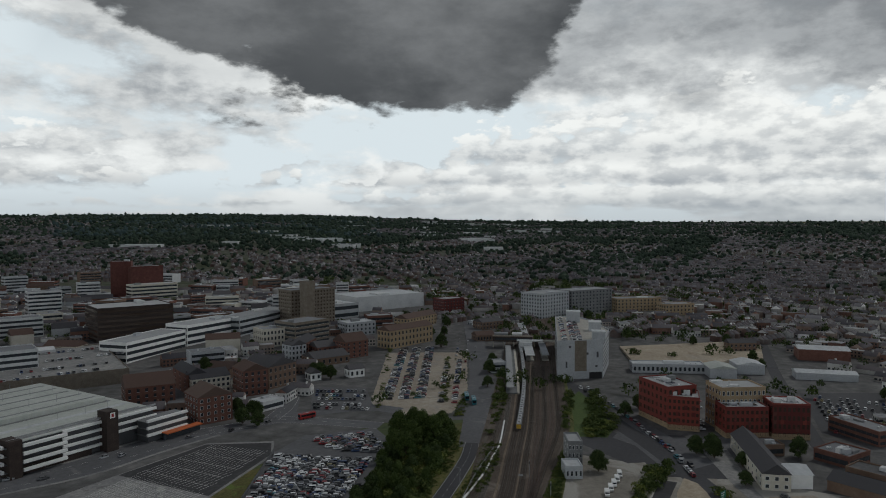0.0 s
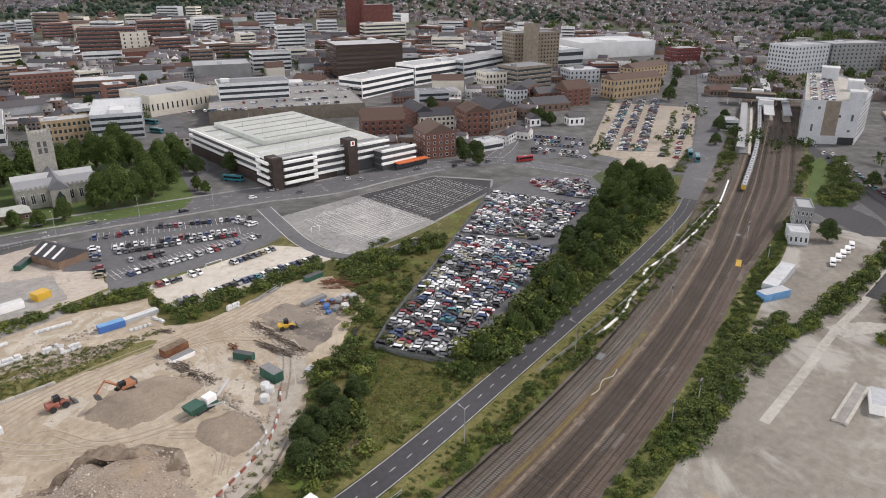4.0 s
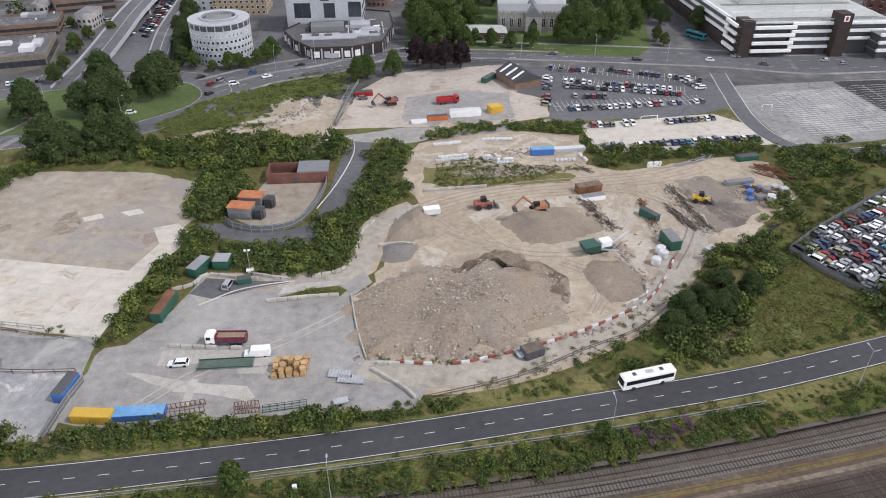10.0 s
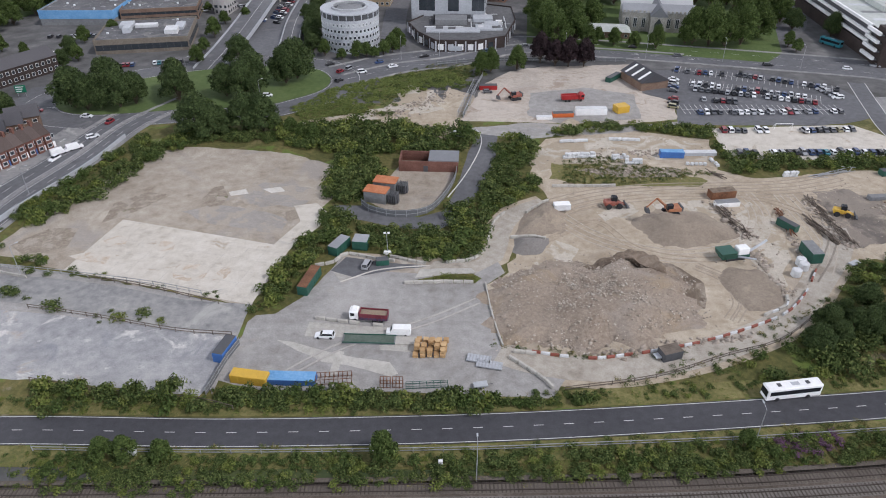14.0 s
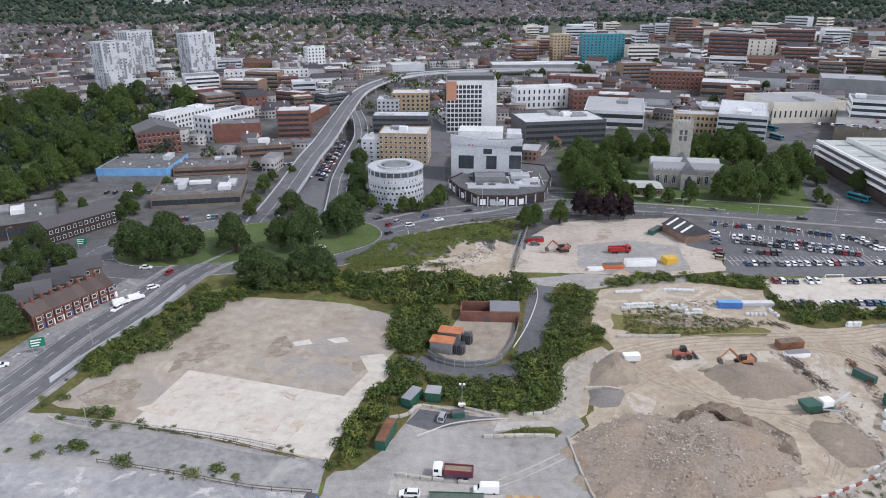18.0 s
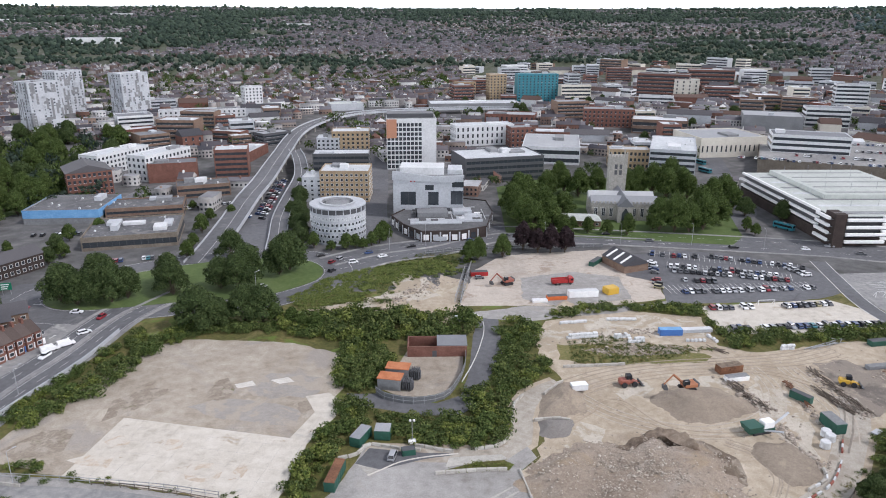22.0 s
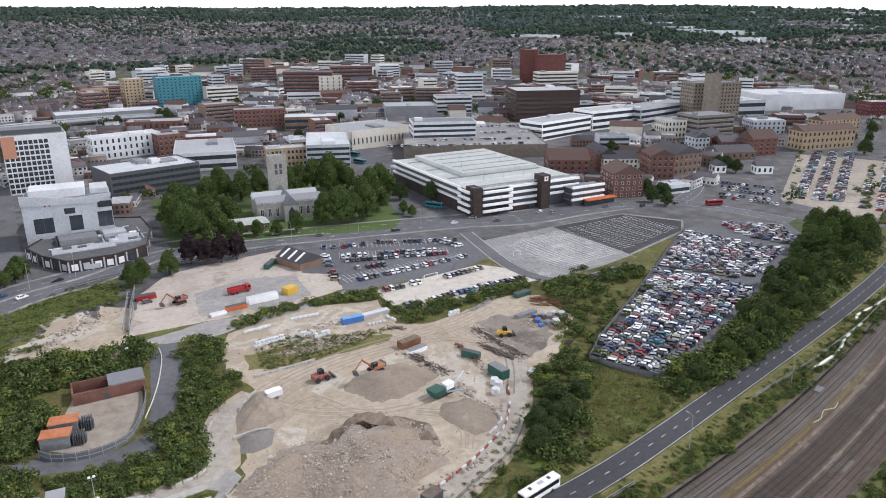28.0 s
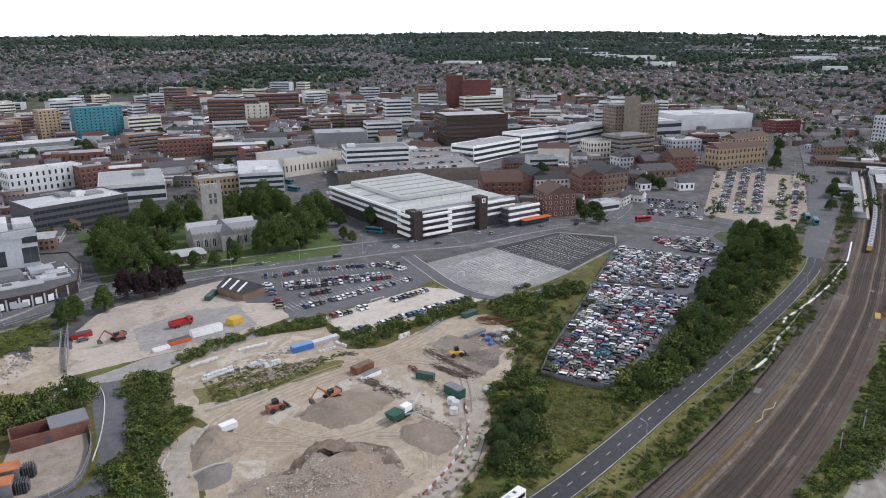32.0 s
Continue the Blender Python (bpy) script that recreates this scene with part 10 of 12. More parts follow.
far_road("long straight suburban street", [(-430.2, 2220.2), (-261.1, 1462.9), (-167.1, 1071.2), (-125.1, 908.2)], 9)
far_road("pale winding suburban street", [(480.2, 2162.8), (411.4, 1986.4), (333.7, 1763.8), (285.9, 1555.6), (260.5, 1385.8)], 9)
far_road("suburban street between terraces", [(-117.9, 1779.6), (-87.0, 1578.8), (-65.6, 1446.0)], 8)
far_road("suburban street climbing a hill", [(1454.2, 2498.4), (1123.3, 1974.5), (924.6, 1645.8), (785.6, 1438.8)], 9)
far_road("suburban street near the woods", [(871.9, 1793.8), (761.8, 1486.0), (676.2, 1275.3)], 8)
far_road("straight street east of the station", [(2236.2, -119.2), (1677.3, -4.1), (1375.3, 64.5)], 8)
far_road("long street east of the station", [(4061.0, 391.8), (2602.6, 128.7), (2217.1, -29.6), (2032.1, -109.1)], 8)
# big pale sheds on the estates
sheds = 0
while sheds < 46:
    a, r = radians(rng.uniform(48, 72) if sheds < 32 else rng.uniform(-35, 95)), rng.uniform(1700, 4000)
    x, y = r * math.sin(a), r * math.cos(a)
    w = rng.uniform(40, 130)
    t = a + rng.normal() * 0.3
    ux, uy = math.cos(t) * w / 2, -math.sin(t) * w / 2
    block("industrial_shed", "large pale industrial shed with a low roof", "warehouse", ((x - ux, y - uy), (x + ux, y + uy)), rng.uniform(30, 60), rng.uniform(9, 13), 0, "band", "off_white", "pale_roof", units=0)
    sheds += 1
mast = thing("radio_mast", "thin lattice radio mast on the hill", "mast", pose(*(2531.1, 2463.5), terrain(*(2531.1, 2463.5))))
part("lattice", rods(((0, 0, -1), (0, 0, 42), 0.8), n=4), "mid_grey", mast)

# ---------------------------------------------------------------- cars and other vehicles
PAINTS = dict(white=(0.74, 0.75, 0.76), silver=(0.40, 0.41, 0.43), grey=(0.13, 0.135, 0.145), black=(0.016, 0.016, 0.018), blue=(0.03, 0.06, 0.15), red=(0.22, 0.016, 0.024), teal=(0.05, 0.20, 0.24), gold=(0.30, 0.27, 0.16))
ODDS = (0.21, 0.17, 0.18, 0.19, 0.12, 0.085, 0.02, 0.025)
for k, c in PAINTS.items():
    M["paint_" + k] = plain("car_paint_" + k, c, 0.28, 0.35 if k in ("silver", "grey") else 0.0, 0.6, 0.06, 0.5)


def body_mesh(shape, L, W):
    """The painted shell: a hull with sloping bonnet and tail, and the roof on its pillars."""
    x0, x1, top = CABIN[shape]
    bm = bmesh.new()
    hull = [(-L / 2 + 0.12, 0.24, 0.90), (-L / 2, 0.52, 0.94), (-L / 2 + 0.05, 0.84, 0.92), (x0 + 0.12, 0.96, 0.90), (x1, 0.95, 0.90), (L / 2 - 0.45, 0.82, 0.88), (L / 2 - 0.06, 0.66, 0.84), (L / 2, 0.46, 0.90), (L / 2 - 0.14, 0.24, 0.88)]
    left = [bm.verts.new((x, W / 2 * k, z)) for x, z, k in hull]
    right = [bm.verts.new((x, -W / 2 * k, z)) for x, z, k in hull]
    bm.faces.new(left[::-1])
    bm.faces.new(right)
    for i in range(len(hull)):
        j = (i + 1) % len(hull)
        bm.faces.new((left[i], left[j], right[j], right[i]))
    y = W / 2 - 0.2
    box(bm, x0 + 0.34, x1 - 0.66, -y, y, top - 0.06, top + 0.05, bevel=0.05)
    for s in (-1, 1):
        rod(bm, (x1 - 0.1, s * (y + 0.06), 0.93), (x1 - 0.7, s * y, top), 0.05, 4)
        rod(bm, (x0 + 0.12, s * (y + 0.06), 0.93), (x0 + 0.4, s * y, top), 0.09, 4)
    return bm


def glass_mesh(shape, W):
    bm = bmesh.new()
    x0, x1, top = CABIN[shape]
    low = [(x0 + 0.05, -W / 2 + 0.1), (x1, -W / 2 + 0.1), (x1, W / 2 - 0.1), (x0 + 0.05, W / 2 - 0.1)]
    high = [(x0 + 0.38, -W / 2 + 0.24), (x1 - 0.68, -W / 2 + 0.24), (x1 - 0.68, W / 2 - 0.24), (x0 + 0.38, W / 2 - 0.24)]
    vs = [bm.verts.new((*p, 0.92)) for p in low] + [bm.verts.new((*p, top)) for p in high]
    for q in ((4, 5, 6, 7), (0, 1, 5, 4), (1, 2, 6, 5), (2, 3, 7, 6), (3, 0, 4, 7)):
        bm.faces.new([vs[i] for i in q])
    return bm


CABIN = dict(hatchback=(-1.85, 1.15, 1.46), saloon=(-1.55, 1.05, 1.42), estate=(-2.2, 1.1, 1.50), people_carrier=(-2.15, 1.5, 1.68))
SIZES = dict(hatchback=(4.0, 1.74), saloon=(4.55, 1.78), estate=(4.6, 1.8), people_carrier=(4.4, 1.84))
CAR = {}
wheel_bm = bmesh.new()
bmesh.ops.create_cone(wheel_bm, cap_ends=True, segments=10, radius1=0.32, radius2=0.32, depth=0.22, matrix=pose(0, 0, 0, 90))
WHEEL = mesh_of("wheel", wheel_bm, "black")
for shape, (L, W) in SIZES.items():
    glass_me = mesh_of("glazing", glass_mesh(shape, W), "car_glass")
    for k in PAINTS:
        CAR[shape, k] = (mesh_of("body", body_mesh(shape, L, W), "paint_" + k), glass_me)


def car(x, y, turn, rnd, group="", z=0.06, shape=None, paint=None, where="parked in a row"):
    shape = shape or rnd.choices(list(SIZES), (0.42, 0.24, 0.2, 0.14))[0]
    paint = paint or rnd.choices(list(PAINTS), ODDS)[0]
    body, glass_me = CAR[shape, paint]
    L, W = SIZES[shape]
    t = thing("car", f"{paint} {shape.replace('_', ' ')} car {where}", "car", pose(x, y, z, 0, 0, turn), group)
    part("body", body, None, t)
    part("glazing", glass_me, None, t)
    for sx in (-L * 0.31, L * 0.32):
        for sy in (-W / 2 + 0.10, W / 2 - 0.10):
            part("wheel", WHEEL, None, t, at=pose(sx, sy, 0.32))
    return t


def joined_cars(name, label, places, rnd):
    """Many far-off cars in one mesh."""
    V, F, I = [], [], []
    mats = ["paint_" + k for k in PAINTS] + ["car_glass", "black"]
    cache = {}
    for x, y, turn, z in places:
        shape = rnd.choices(list(SIZES), (0.42, 0.24, 0.2, 0.14))[0]
        pi = rnd.choices(range(len(PAINTS)), ODDS)[0]
        m = pose(x, y, z, 0, 0, turn)
        for which, mi in ((0, pi), (1, len(PAINTS))):
            me = CAR[shape, "white"][which]
            if (shape, which) not in cache:
                cache[shape, which] = ([v.co.copy() for v in me.vertices], [tuple(p.vertices) for p in me.polygons])
            vs, fs = cache[shape, which]
            k = len(V)
            V += [m @ v for v in vs]
            F += [tuple(k + i for i in f) for f in fs]
            I += [mi] * len(fs)
    me = raw_mesh(name, V, F, *mats, index=I)
    return thing(name, label, "cars", me=me, kind="stuff")


rnd = random.Random(11)
# the packed salvage lot: rows across the lot, cars nose to tail along each row
u = Vector((130.1 - 122.4, 124.6 - 147.2, 0)).normalized()
v = Vector((-u.y, u.x, 0))
base = Vector((122.6, 147.4, 0))
LOT_BLOCKS = ([(122.4, 148.1), (131.0, 124.7), (155.2, 132.6), (180.5, 144.0), (202.6, 151.0), (218.4, 156.0), (222.3, 159.3), (215.7, 176.0), (205.5, 193.6), (160.0, 168.4), (136.0, 155.2)], [(210.5, 196.4), (226.1, 168.6), (241.7, 165.0), (277.6, 182.3), (270.0, 204.0), (262.0, 225.5)], [(281.0, 204.6), (289.9, 227.4), (312.0, 207.0), (298.0, 188.0), (285.4, 184.1)])
lot = []
for i in range(0, 106):
    for j in range(-6, 20):
        if rnd.random() < 0.02:
            continue
        p = base + v * (1.4 + i * 2.06 + rnd.uniform(-0.1, 0.1)) + u * (1.9 + j * 4.68 + rnd.uniform(-0.3, 0.3) + (i % 2) * 0.4)
        if any(inside(p.x, p.y, q) for q in LOT_BLOCKS):
            lot.append((p.x, p.y, math.degrees(math.atan2(u.y, u.x)) + 14 + rnd.uniform(-5, 5) + (180 if rnd.random() < 0.5 else 0), 0.06))
near_lot, far_lot = lot[:36], lot[36:]
for x, y, a, z in near_lot:
    car(x, y, a, rnd, "cars in the storage lot", z, where="packed in a storage lot")
joined_cars("stored_cars", "rows of stored cars packed bumper to bumper", far_lot, rnd)


def row(ab, n, rnd, fill=0.85, turn=90, group="cars in the car park", z=0.06):
    a, b = ab
    h = heading(a, b)
    for i in range(n):
        if rnd.random() < fill:
            x, y = along(a, b, (i + 0.5) / n)
            car(x, y, h + turn + rnd.uniform(-3, 3) + (180 if rnd.random() < 0.4 else 0), rnd, group, z)


for ab, n, fill in (
    ([(119.1, 292.5), (128.1, 287.7)], 5, 0.9), ([(104.6, 294.8), (115.7, 291.4)], 5, 0.9), ([(93.3, 298.3), (104.2, 294.0)], 5, 0.8), ([(130.7, 287.3), (154.7, 274.5)], 11, 0.9),
    ([(95.4, 281.4), (138.1, 266.6)], 18, 0.92), ([(94.6, 275.6), (139.7, 260.6)], 19, 0.92), ([(92.4, 264.6), (110.9, 260.8)], 8, 0.6), ([(89.3, 250.8), (114.4, 251.1)], 10, 0.85), ([(116.0, 251.2), (145.3, 252.3)], 12, 0.7),
    ([(93.0, 234.6), (102.5, 234.0)], 4, 1.0), ([(105.4, 234.4), (110.6, 234.2)], 2, 1.0), ([(122.0, 234.2), (142.0, 235.5)], 8, 1.0), ([(92.0, 215.8), (100.0, 216.0)], 3, 1.0), ([(104.0, 216.2), (126.5, 216.5)], 9, 1.0), ([(127.0, 216.5), (149.8, 216.7)], 9, 1.0)):
    row(ab, n, rnd, fill)
row([(91.7, 292.7), (81.2, 254.0)], 9, rnd, 0.85, 80)
row([(146.9, 276.5), (150.2, 265.1)], 5, rnd, 0.9, 75)
far = []


def far_row(ab, n, fill=0.85, turn=90, z=0.06):
    a, b = ab
    h = heading(a, b)
    for i in range(n):
        if rnd.random() < fill:
            far.append((*along(a, b, (i + 0.5) / n), h + turn + rnd.uniform(-4, 4), z))


for k in (0.0, 0.12, 0.42, 0.54, 0.86, 0.98):
    far_row([along((372.7, 235.6), (388.2, 216.9), k), along((532.2, 319.3), (548.8, 298.7), k)], 50, 0.86)
far_row([(385.5, 193.7), (508.7, 251.9)], 34, 0.7)
far_row([(380.0, 200.3), (491.8, 254.7)], 34, 0.5)
far_row([(343.7, 268.1), (358.2, 237.3)], 15, 0.8)
far_row([(362.6, 281.2), (375.8, 250.6)], 15, 0.8)
for line, off, gap, lo, hi in ((ring_line, 4.0, 21, 0, 400), (ring_line, -4.0, 26, 0, 400), (west_line, 5.0, 24, 0, 400), (west_line, -5.0, 30, 0, 400)):
    sd = sides(line)
    step = max(1, int(gap / 3))
    for i in range(lo, min(hi, len(line) - 1), step):
        if rnd.random() < 0.55:
            p = line[i] + sd[i] * off
            far.append((p.x, p.y, heading(line[i], line[i + 1]) + (180 if off > 0 else 0), 0.1))
far_row([(337.1, 262.7), (350.3, 231.8)], 14, 0.8)
far_row([(354.3, 276.5), (369.0, 244.6)], 14, 0.8)
far_row([(370.5, 287.0), (385.7, 258.4)], 13, 0.7)
far_row([(445.6, 34.9), (443.0, 17.8)], 14, 0.6)
for q in ([(463.4, 134.2), (396.8, 88.5)], [(396.8, 88.5), (335.5, 48.4)]):
    far_row(q, 14, 0.8, 0)
far_row([(300.3, 10.0), (275.9, -5.1)], 12, 0.8, 60)
for x in (424, 432, 441, 449, 459, 467, 477, 486, 495, 504):
    far_row([(x + 2, -8.0 + (x - 424) * 0.14), (x - 2, -38.0)], 11, 0.8)
far_row([(-96.2, 464.8), (-95.3, 367.3)], 30, 0.8, 60)
far_row([(-99.6, 458.9), (-98.6, 370.0)], 28, 0.75, 60)
far_row([(-104.6, 439.7), (-103.8, 370.8)], 20, 0.3, 60)
for q in ([(248.5, 461.0), (323.2, 432.1)], [(265.9, 480.5), (341.2, 446.5)], [(291.3, 504.5), (369.1, 471.9)], [(321.4, 530.3), (389.7, 500.2)], [(218.7, 477.6), (250.5, 464.1)]):
    far_row(q, 44, 0.5, z=9.65)
for u0, u1 in ((0.07, 0.08), (0.30, 0.42), (0.46, 0.62)):
    far_row([along((480, 157), (497, 135), u0), along((600, 201), (596, 178), u1)], 34, 0.8, 90, STATION_ROOF + 0.05)
far_row([(318.3, 11.3), (269.7, -4.8)], 16, 0.85, 60)
far_row([(471.8, 66.0), (394.8, 52.8)], 10, 0.5, 90)
for q in ([(323.9, 46.4), (347.9, 58.1)], [(353.1, 57.9), (382.7, 80.6)], [(402.5, 100.8), (482.3, 152.0)]):
    far_row(q, 9, 0.65, 0, 0.1)
for q in ([(-161.9, 344.7), (-136.7, 349.0)], [(-205.7, 344.1), (-171.4, 346.6)], [(-142.7, 392.4), (-118.6, 403.1)], [(-154.4, 301.8), (-125.1, 308.6)], [(-204.5, 307.7), (-187.9, 318.1)]):
    far_row(q, 16, 0.55)
for q in ([(471.9, 238.5), (678.1, 333.2)], [(469.0, 228.2), (667.2, 319.2)], [(505.8, 237.4), (657.3, 307.0)]):
    far_row(q, 14, 0.4, 0, 0.1)
joined_cars("distant_cars", "distant cars parked in the town", far, rnd)

# painted bays of the empty car park
def bays(ab, n, depth, parent, z=0.075):
    a, b = ab
    h = heading(a, b)
    w = math.dist(a, b)
    me = mesh_of("bay_line", boxed((-0.07, 0.07, 0, depth, -0.03, 0)), "line")
    for i in range(n + 1):
        x, y = along(a, b, i / n)
        part("bay_line", me, None, parent, at=pose(x, y, z, 0, 0, h))
    part("bay_line", boxed((0, w, depth / 2 - 0.07, depth / 2 + 0.07, -0.03, 0)), "line", parent, at=pose(*a, z, 0, 0, h))


lots = {o.name: o for o in scene.objects if o.name in ("bay_car_park", "bay_car_park_dark", "car_park_ground")}
for k in range(6):
    a, b = along((170.2, 259.2), (207.1, 264.1), k / 5.5), along((171.0, 214.7), (205.7, 216.9), k / 5.5)
    bays((along(a, b, 0.06), along(a, b, 0.94)), 22, 9.6, lots["bay_car_park"])
for k in range(5):
    a, b = along((214.5, 264.8), (255.4, 263.6), k / 4.6), along((213.7, 220.5), (262.2, 230.7), k / 4.6)
    bays((along(a, b, 0.06), along(a, b, 0.94)), 16, 9.6, lots["bay_car_park_dark"], 0.09)
for ab in ([(94.2, 279.5), (140.7, 260.1)], [(92.4, 295.9), (152.9, 271.6)], [(85.0, 250.1), (145.3, 250.3)]):
    bays(ab, 30, 9.4, lots["car_park_ground"])


def coach(x, y, turn, paint="white", label="white single-deck coach stopped on the busway", L=12.0):
    t = thing("coach", label, "bus", pose(x, y, 0.11, 0, 0, turn))
    part("body", boxed((-L / 2, L / 2, -1.25, 1.25, 0.35, 3.35), bevel=0.18), paint, t)
    for s in (-1.27, 1.27):
        part("side_window", boxed((-L / 2 + 0.6, L / 2 - 0.5, min(s, s * 0.98), max(s, s * 0.98), 1.65, 2.75), bevel=0.01), "car_glass", t)
    part("windscreen", boxed((-L / 2 - 0.03, -L / 2 + 0.1, -1.1, 1.1, 1.35, 2.95), bevel=0.01), "car_glass", t)
    part("rear_window", boxed((L / 2 - 0.1, L / 2 + 0.03, -0.95, 0.95, 1.8, 2.9), bevel=0.01), "car_glass", t)
    for x0 in (-3.6, -0.6, 2.6):
        part("roof_hatch", boxed((x0, x0 + (1.7 if x0 == -0.6 else 0.8), -0.45, 0.45, 3.34, 3.46), bevel=0.03), "dark_grey" if x0 != -0.6 else "light_grey", t)
    for sx in (-L * 0.3, L * 0.26):
        for sy in (-1.15, 1.15):
            w = bmesh.new()
            bmesh.ops.create_cone(w, cap_ends=True, segments=14, radius1=0.5, radius2=0.5, depth=0.3, matrix=pose(sx, sy, 0.5, 90))
            part("wheel", w, "black", t)
    return t


coach(65.3, 103.2, 8.5)
TEAL_BUS = "teal single-deck town bus on the road"
for q in ((399.9, 192.3), (392.6, 183.9)):
    coach(q[0], q[1], 30, "teal", TEAL_BUS, 11)
for q, a in (((177.4, 333.8), -60), ((196.6, 473.0), -70), ((205.6, 502.6), -70)):
    coach(q[0], q[1], a, "teal", TEAL_BUS, 11)
b = (318.4, 252.2)
coach(b[0], b[1], -20, "red", "red town bus at the road junction", 10)
for q, a in (((-52.4, 295.3), 60), ((-48.9, 299.1), 60), ((-51.5, 284.3), 50), ((-78.0, 267.1), 5), ((-141.6, 245.5), 0), ((-162.8, 250.9), 10), ((-131.7, 227.5), 40), ((136.6, 304.8), 0), ((61.1, 312.3), 0), ((-42.9, 294.7), 20), ((-58.1, 304.7), 30), ((227.2, 288.1), 15), ((281.0, 272.3), 20), ((301.8, 265.9), 10), ((10.6, 271.6), 5), ((-114.7, 363.1), 65), ((-115.8, 405.8), 65), ((-117.8, 442.3), 65), ((-110.3, 525.6), 50), ((-103.6, 611.5), 40), ((-154.1, 172.9), 30)):
    car(q[0], q[1], a, rnd, "", 0.1, where="on the road")


def van(x, y, turn, label, L=5.6, h=2.3, paint="white"):
    t = thing("van", label, "van", pose(x, y, 0.09, 0, 0, turn))
    bm = bmesh.new()
    prism(bm, [(-L / 2, 0.4), (L / 2, 0.4), (L / 2, 1.05), (L / 2 - 0.9, 1.2), (L / 2 - 1.6, h), (-L / 2, h)], -0.95, 0.95)
    bmesh.ops.bevel(bm, geom=list(bm.edges), offset=0.07, segments=1, affect="EDGES")
    part("body", bm, paint, t)
    bm = bmesh.new()
    prism(bm, [(L / 2 - 0.88, 1.24), (L / 2 - 1.55, h - 0.12), (L / 2 - 1.62, h - 0.16), (L / 2 - 0.98, 1.16)], -0.8, 0.8)
    part("windscreen", bm, "car_glass", t)
    for sx in (-L * 0.3, L * 0.3):
        for sy in (-0.85, 0.85):
            part("wheel", WHEEL, None, t, at=pose(sx, sy, 0.33))
    return t


q = (-16.3, 121.8)
van(*q, 178, "white high-roofed panel van on the works yard")
for q, a in (((-137.4, 214.4), 40), ((-133.7, 218.1), 40)):
    van(*q, a, "white panel van on the dual carriageway", 5.4, 2.2)
for q in [(286.5, 74.1), (292.6, 74.2), (298.2, 74.3), (303.9, 74.5), (310.3, 75.0)]:
    van(*q, 200, "white van parked in the trackside yard", 5.2, 2.1)
q = (-33.0, 120.7)
car(*q, 178, rnd, "", 0.09, "estate", "white", "on the works yard")
q = (-26.2, 148.7)
car(*q, 75, rnd, "", 0.09, "people_carrier", "silver", "by the site cabins")


def lorry(x, y, turn, label, cab="white", tub="rust", L=9.0):
    t = thing("tipper_lorry", label, "lorry", pose(x, y, 0.09, 0, 0, turn))
    part("chassis", boxed((-L / 2, L / 2, -0.5, 0.5, 0.6, 0.95)), "dark_grey", t)
    part("cab", boxed((-L / 2, -L / 2 + 2.1, -1.22, 1.22, 0.7, 3.0), bevel=0.14), cab, t)
    part("windscreen", boxed((-L / 2 - 0.03, -L / 2 + 0.06, -1.05, 1.05, 1.75, 2.7), bevel=0.01), "car_glass", t)
    bm = bmesh.new()
    for q in ((-L / 2 + 2.4, L / 2, -1.25, -1.15, 1.0, 2.6), (-L / 2 + 2.4, L / 2, 1.15, 1.25, 1.0, 2.6), (-L / 2 + 2.4, -L / 2 + 2.5, -1.15, 1.15, 1.0, 2.8), (L / 2 - 0.1, L / 2, -1.15, 1.15, 1.0, 2.6), (-L / 2 + 2.5, L / 2 - 0.1, -1.15, 1.15, 1.0, 1.5)):
        box(bm, *q)
    tipper = part("tipper_body", bm, tub, t)
    part("load", boxed((-L / 2 + 2.5, L / 2 - 0.1, -1.15, 1.15, 1.5, 2.2), bevel=0.1), "rubble" if tub == "maroon" else tub, t)
    part("side_band", boxed((-L / 2 + 2.4, L / 2, -1.27, 1.27, 0.95, 1.55)), "violet" if tub == "maroon" else tub, t)
    for k in range(7):
        x = -L / 2 + 2.6 + k * (L - 2.9) / 6
        part("rib", boxed((x - 0.06, x + 0.06, -1.3, -1.24, 1.0, 2.6), (x - 0.06, x + 0.06, 1.24, 1.3, 1.0, 2.6)), tub, tipper)
    part("side_window", boxed((-L / 2 + 0.3, -L / 2 + 1.3, -1.24, 1.24, 1.8, 2.6)), "car_glass", t)
    part("deflector", boxed((-L / 2 + 0.5, -L / 2 + 2.0, -1.0, 1.0, 3.0, 3.4), taper=0.25), cab, t)
    for sx in (-L / 2 + 1.3, L * 0.15, L * 0.32):
        for sy in (-1.05, 1.05):
            w = bmesh.new()
            bmesh.ops.create_cone(w, cap_ends=True, segments=12, radius1=0.5, radius2=0.5, depth=0.35, matrix=pose(sx, sy, 0.5, 90))
            part("wheel", w, "black", t)
    return t


q = (-23.5, 126.9)
lorry(*q, -6, "tipper lorry with a white cab and a maroon and violet body", "white", "maroon")
q = (43.8, 263.3)
lorry(*q, 186, "bright red tipper lorry on the cleared pad", "red", "red")

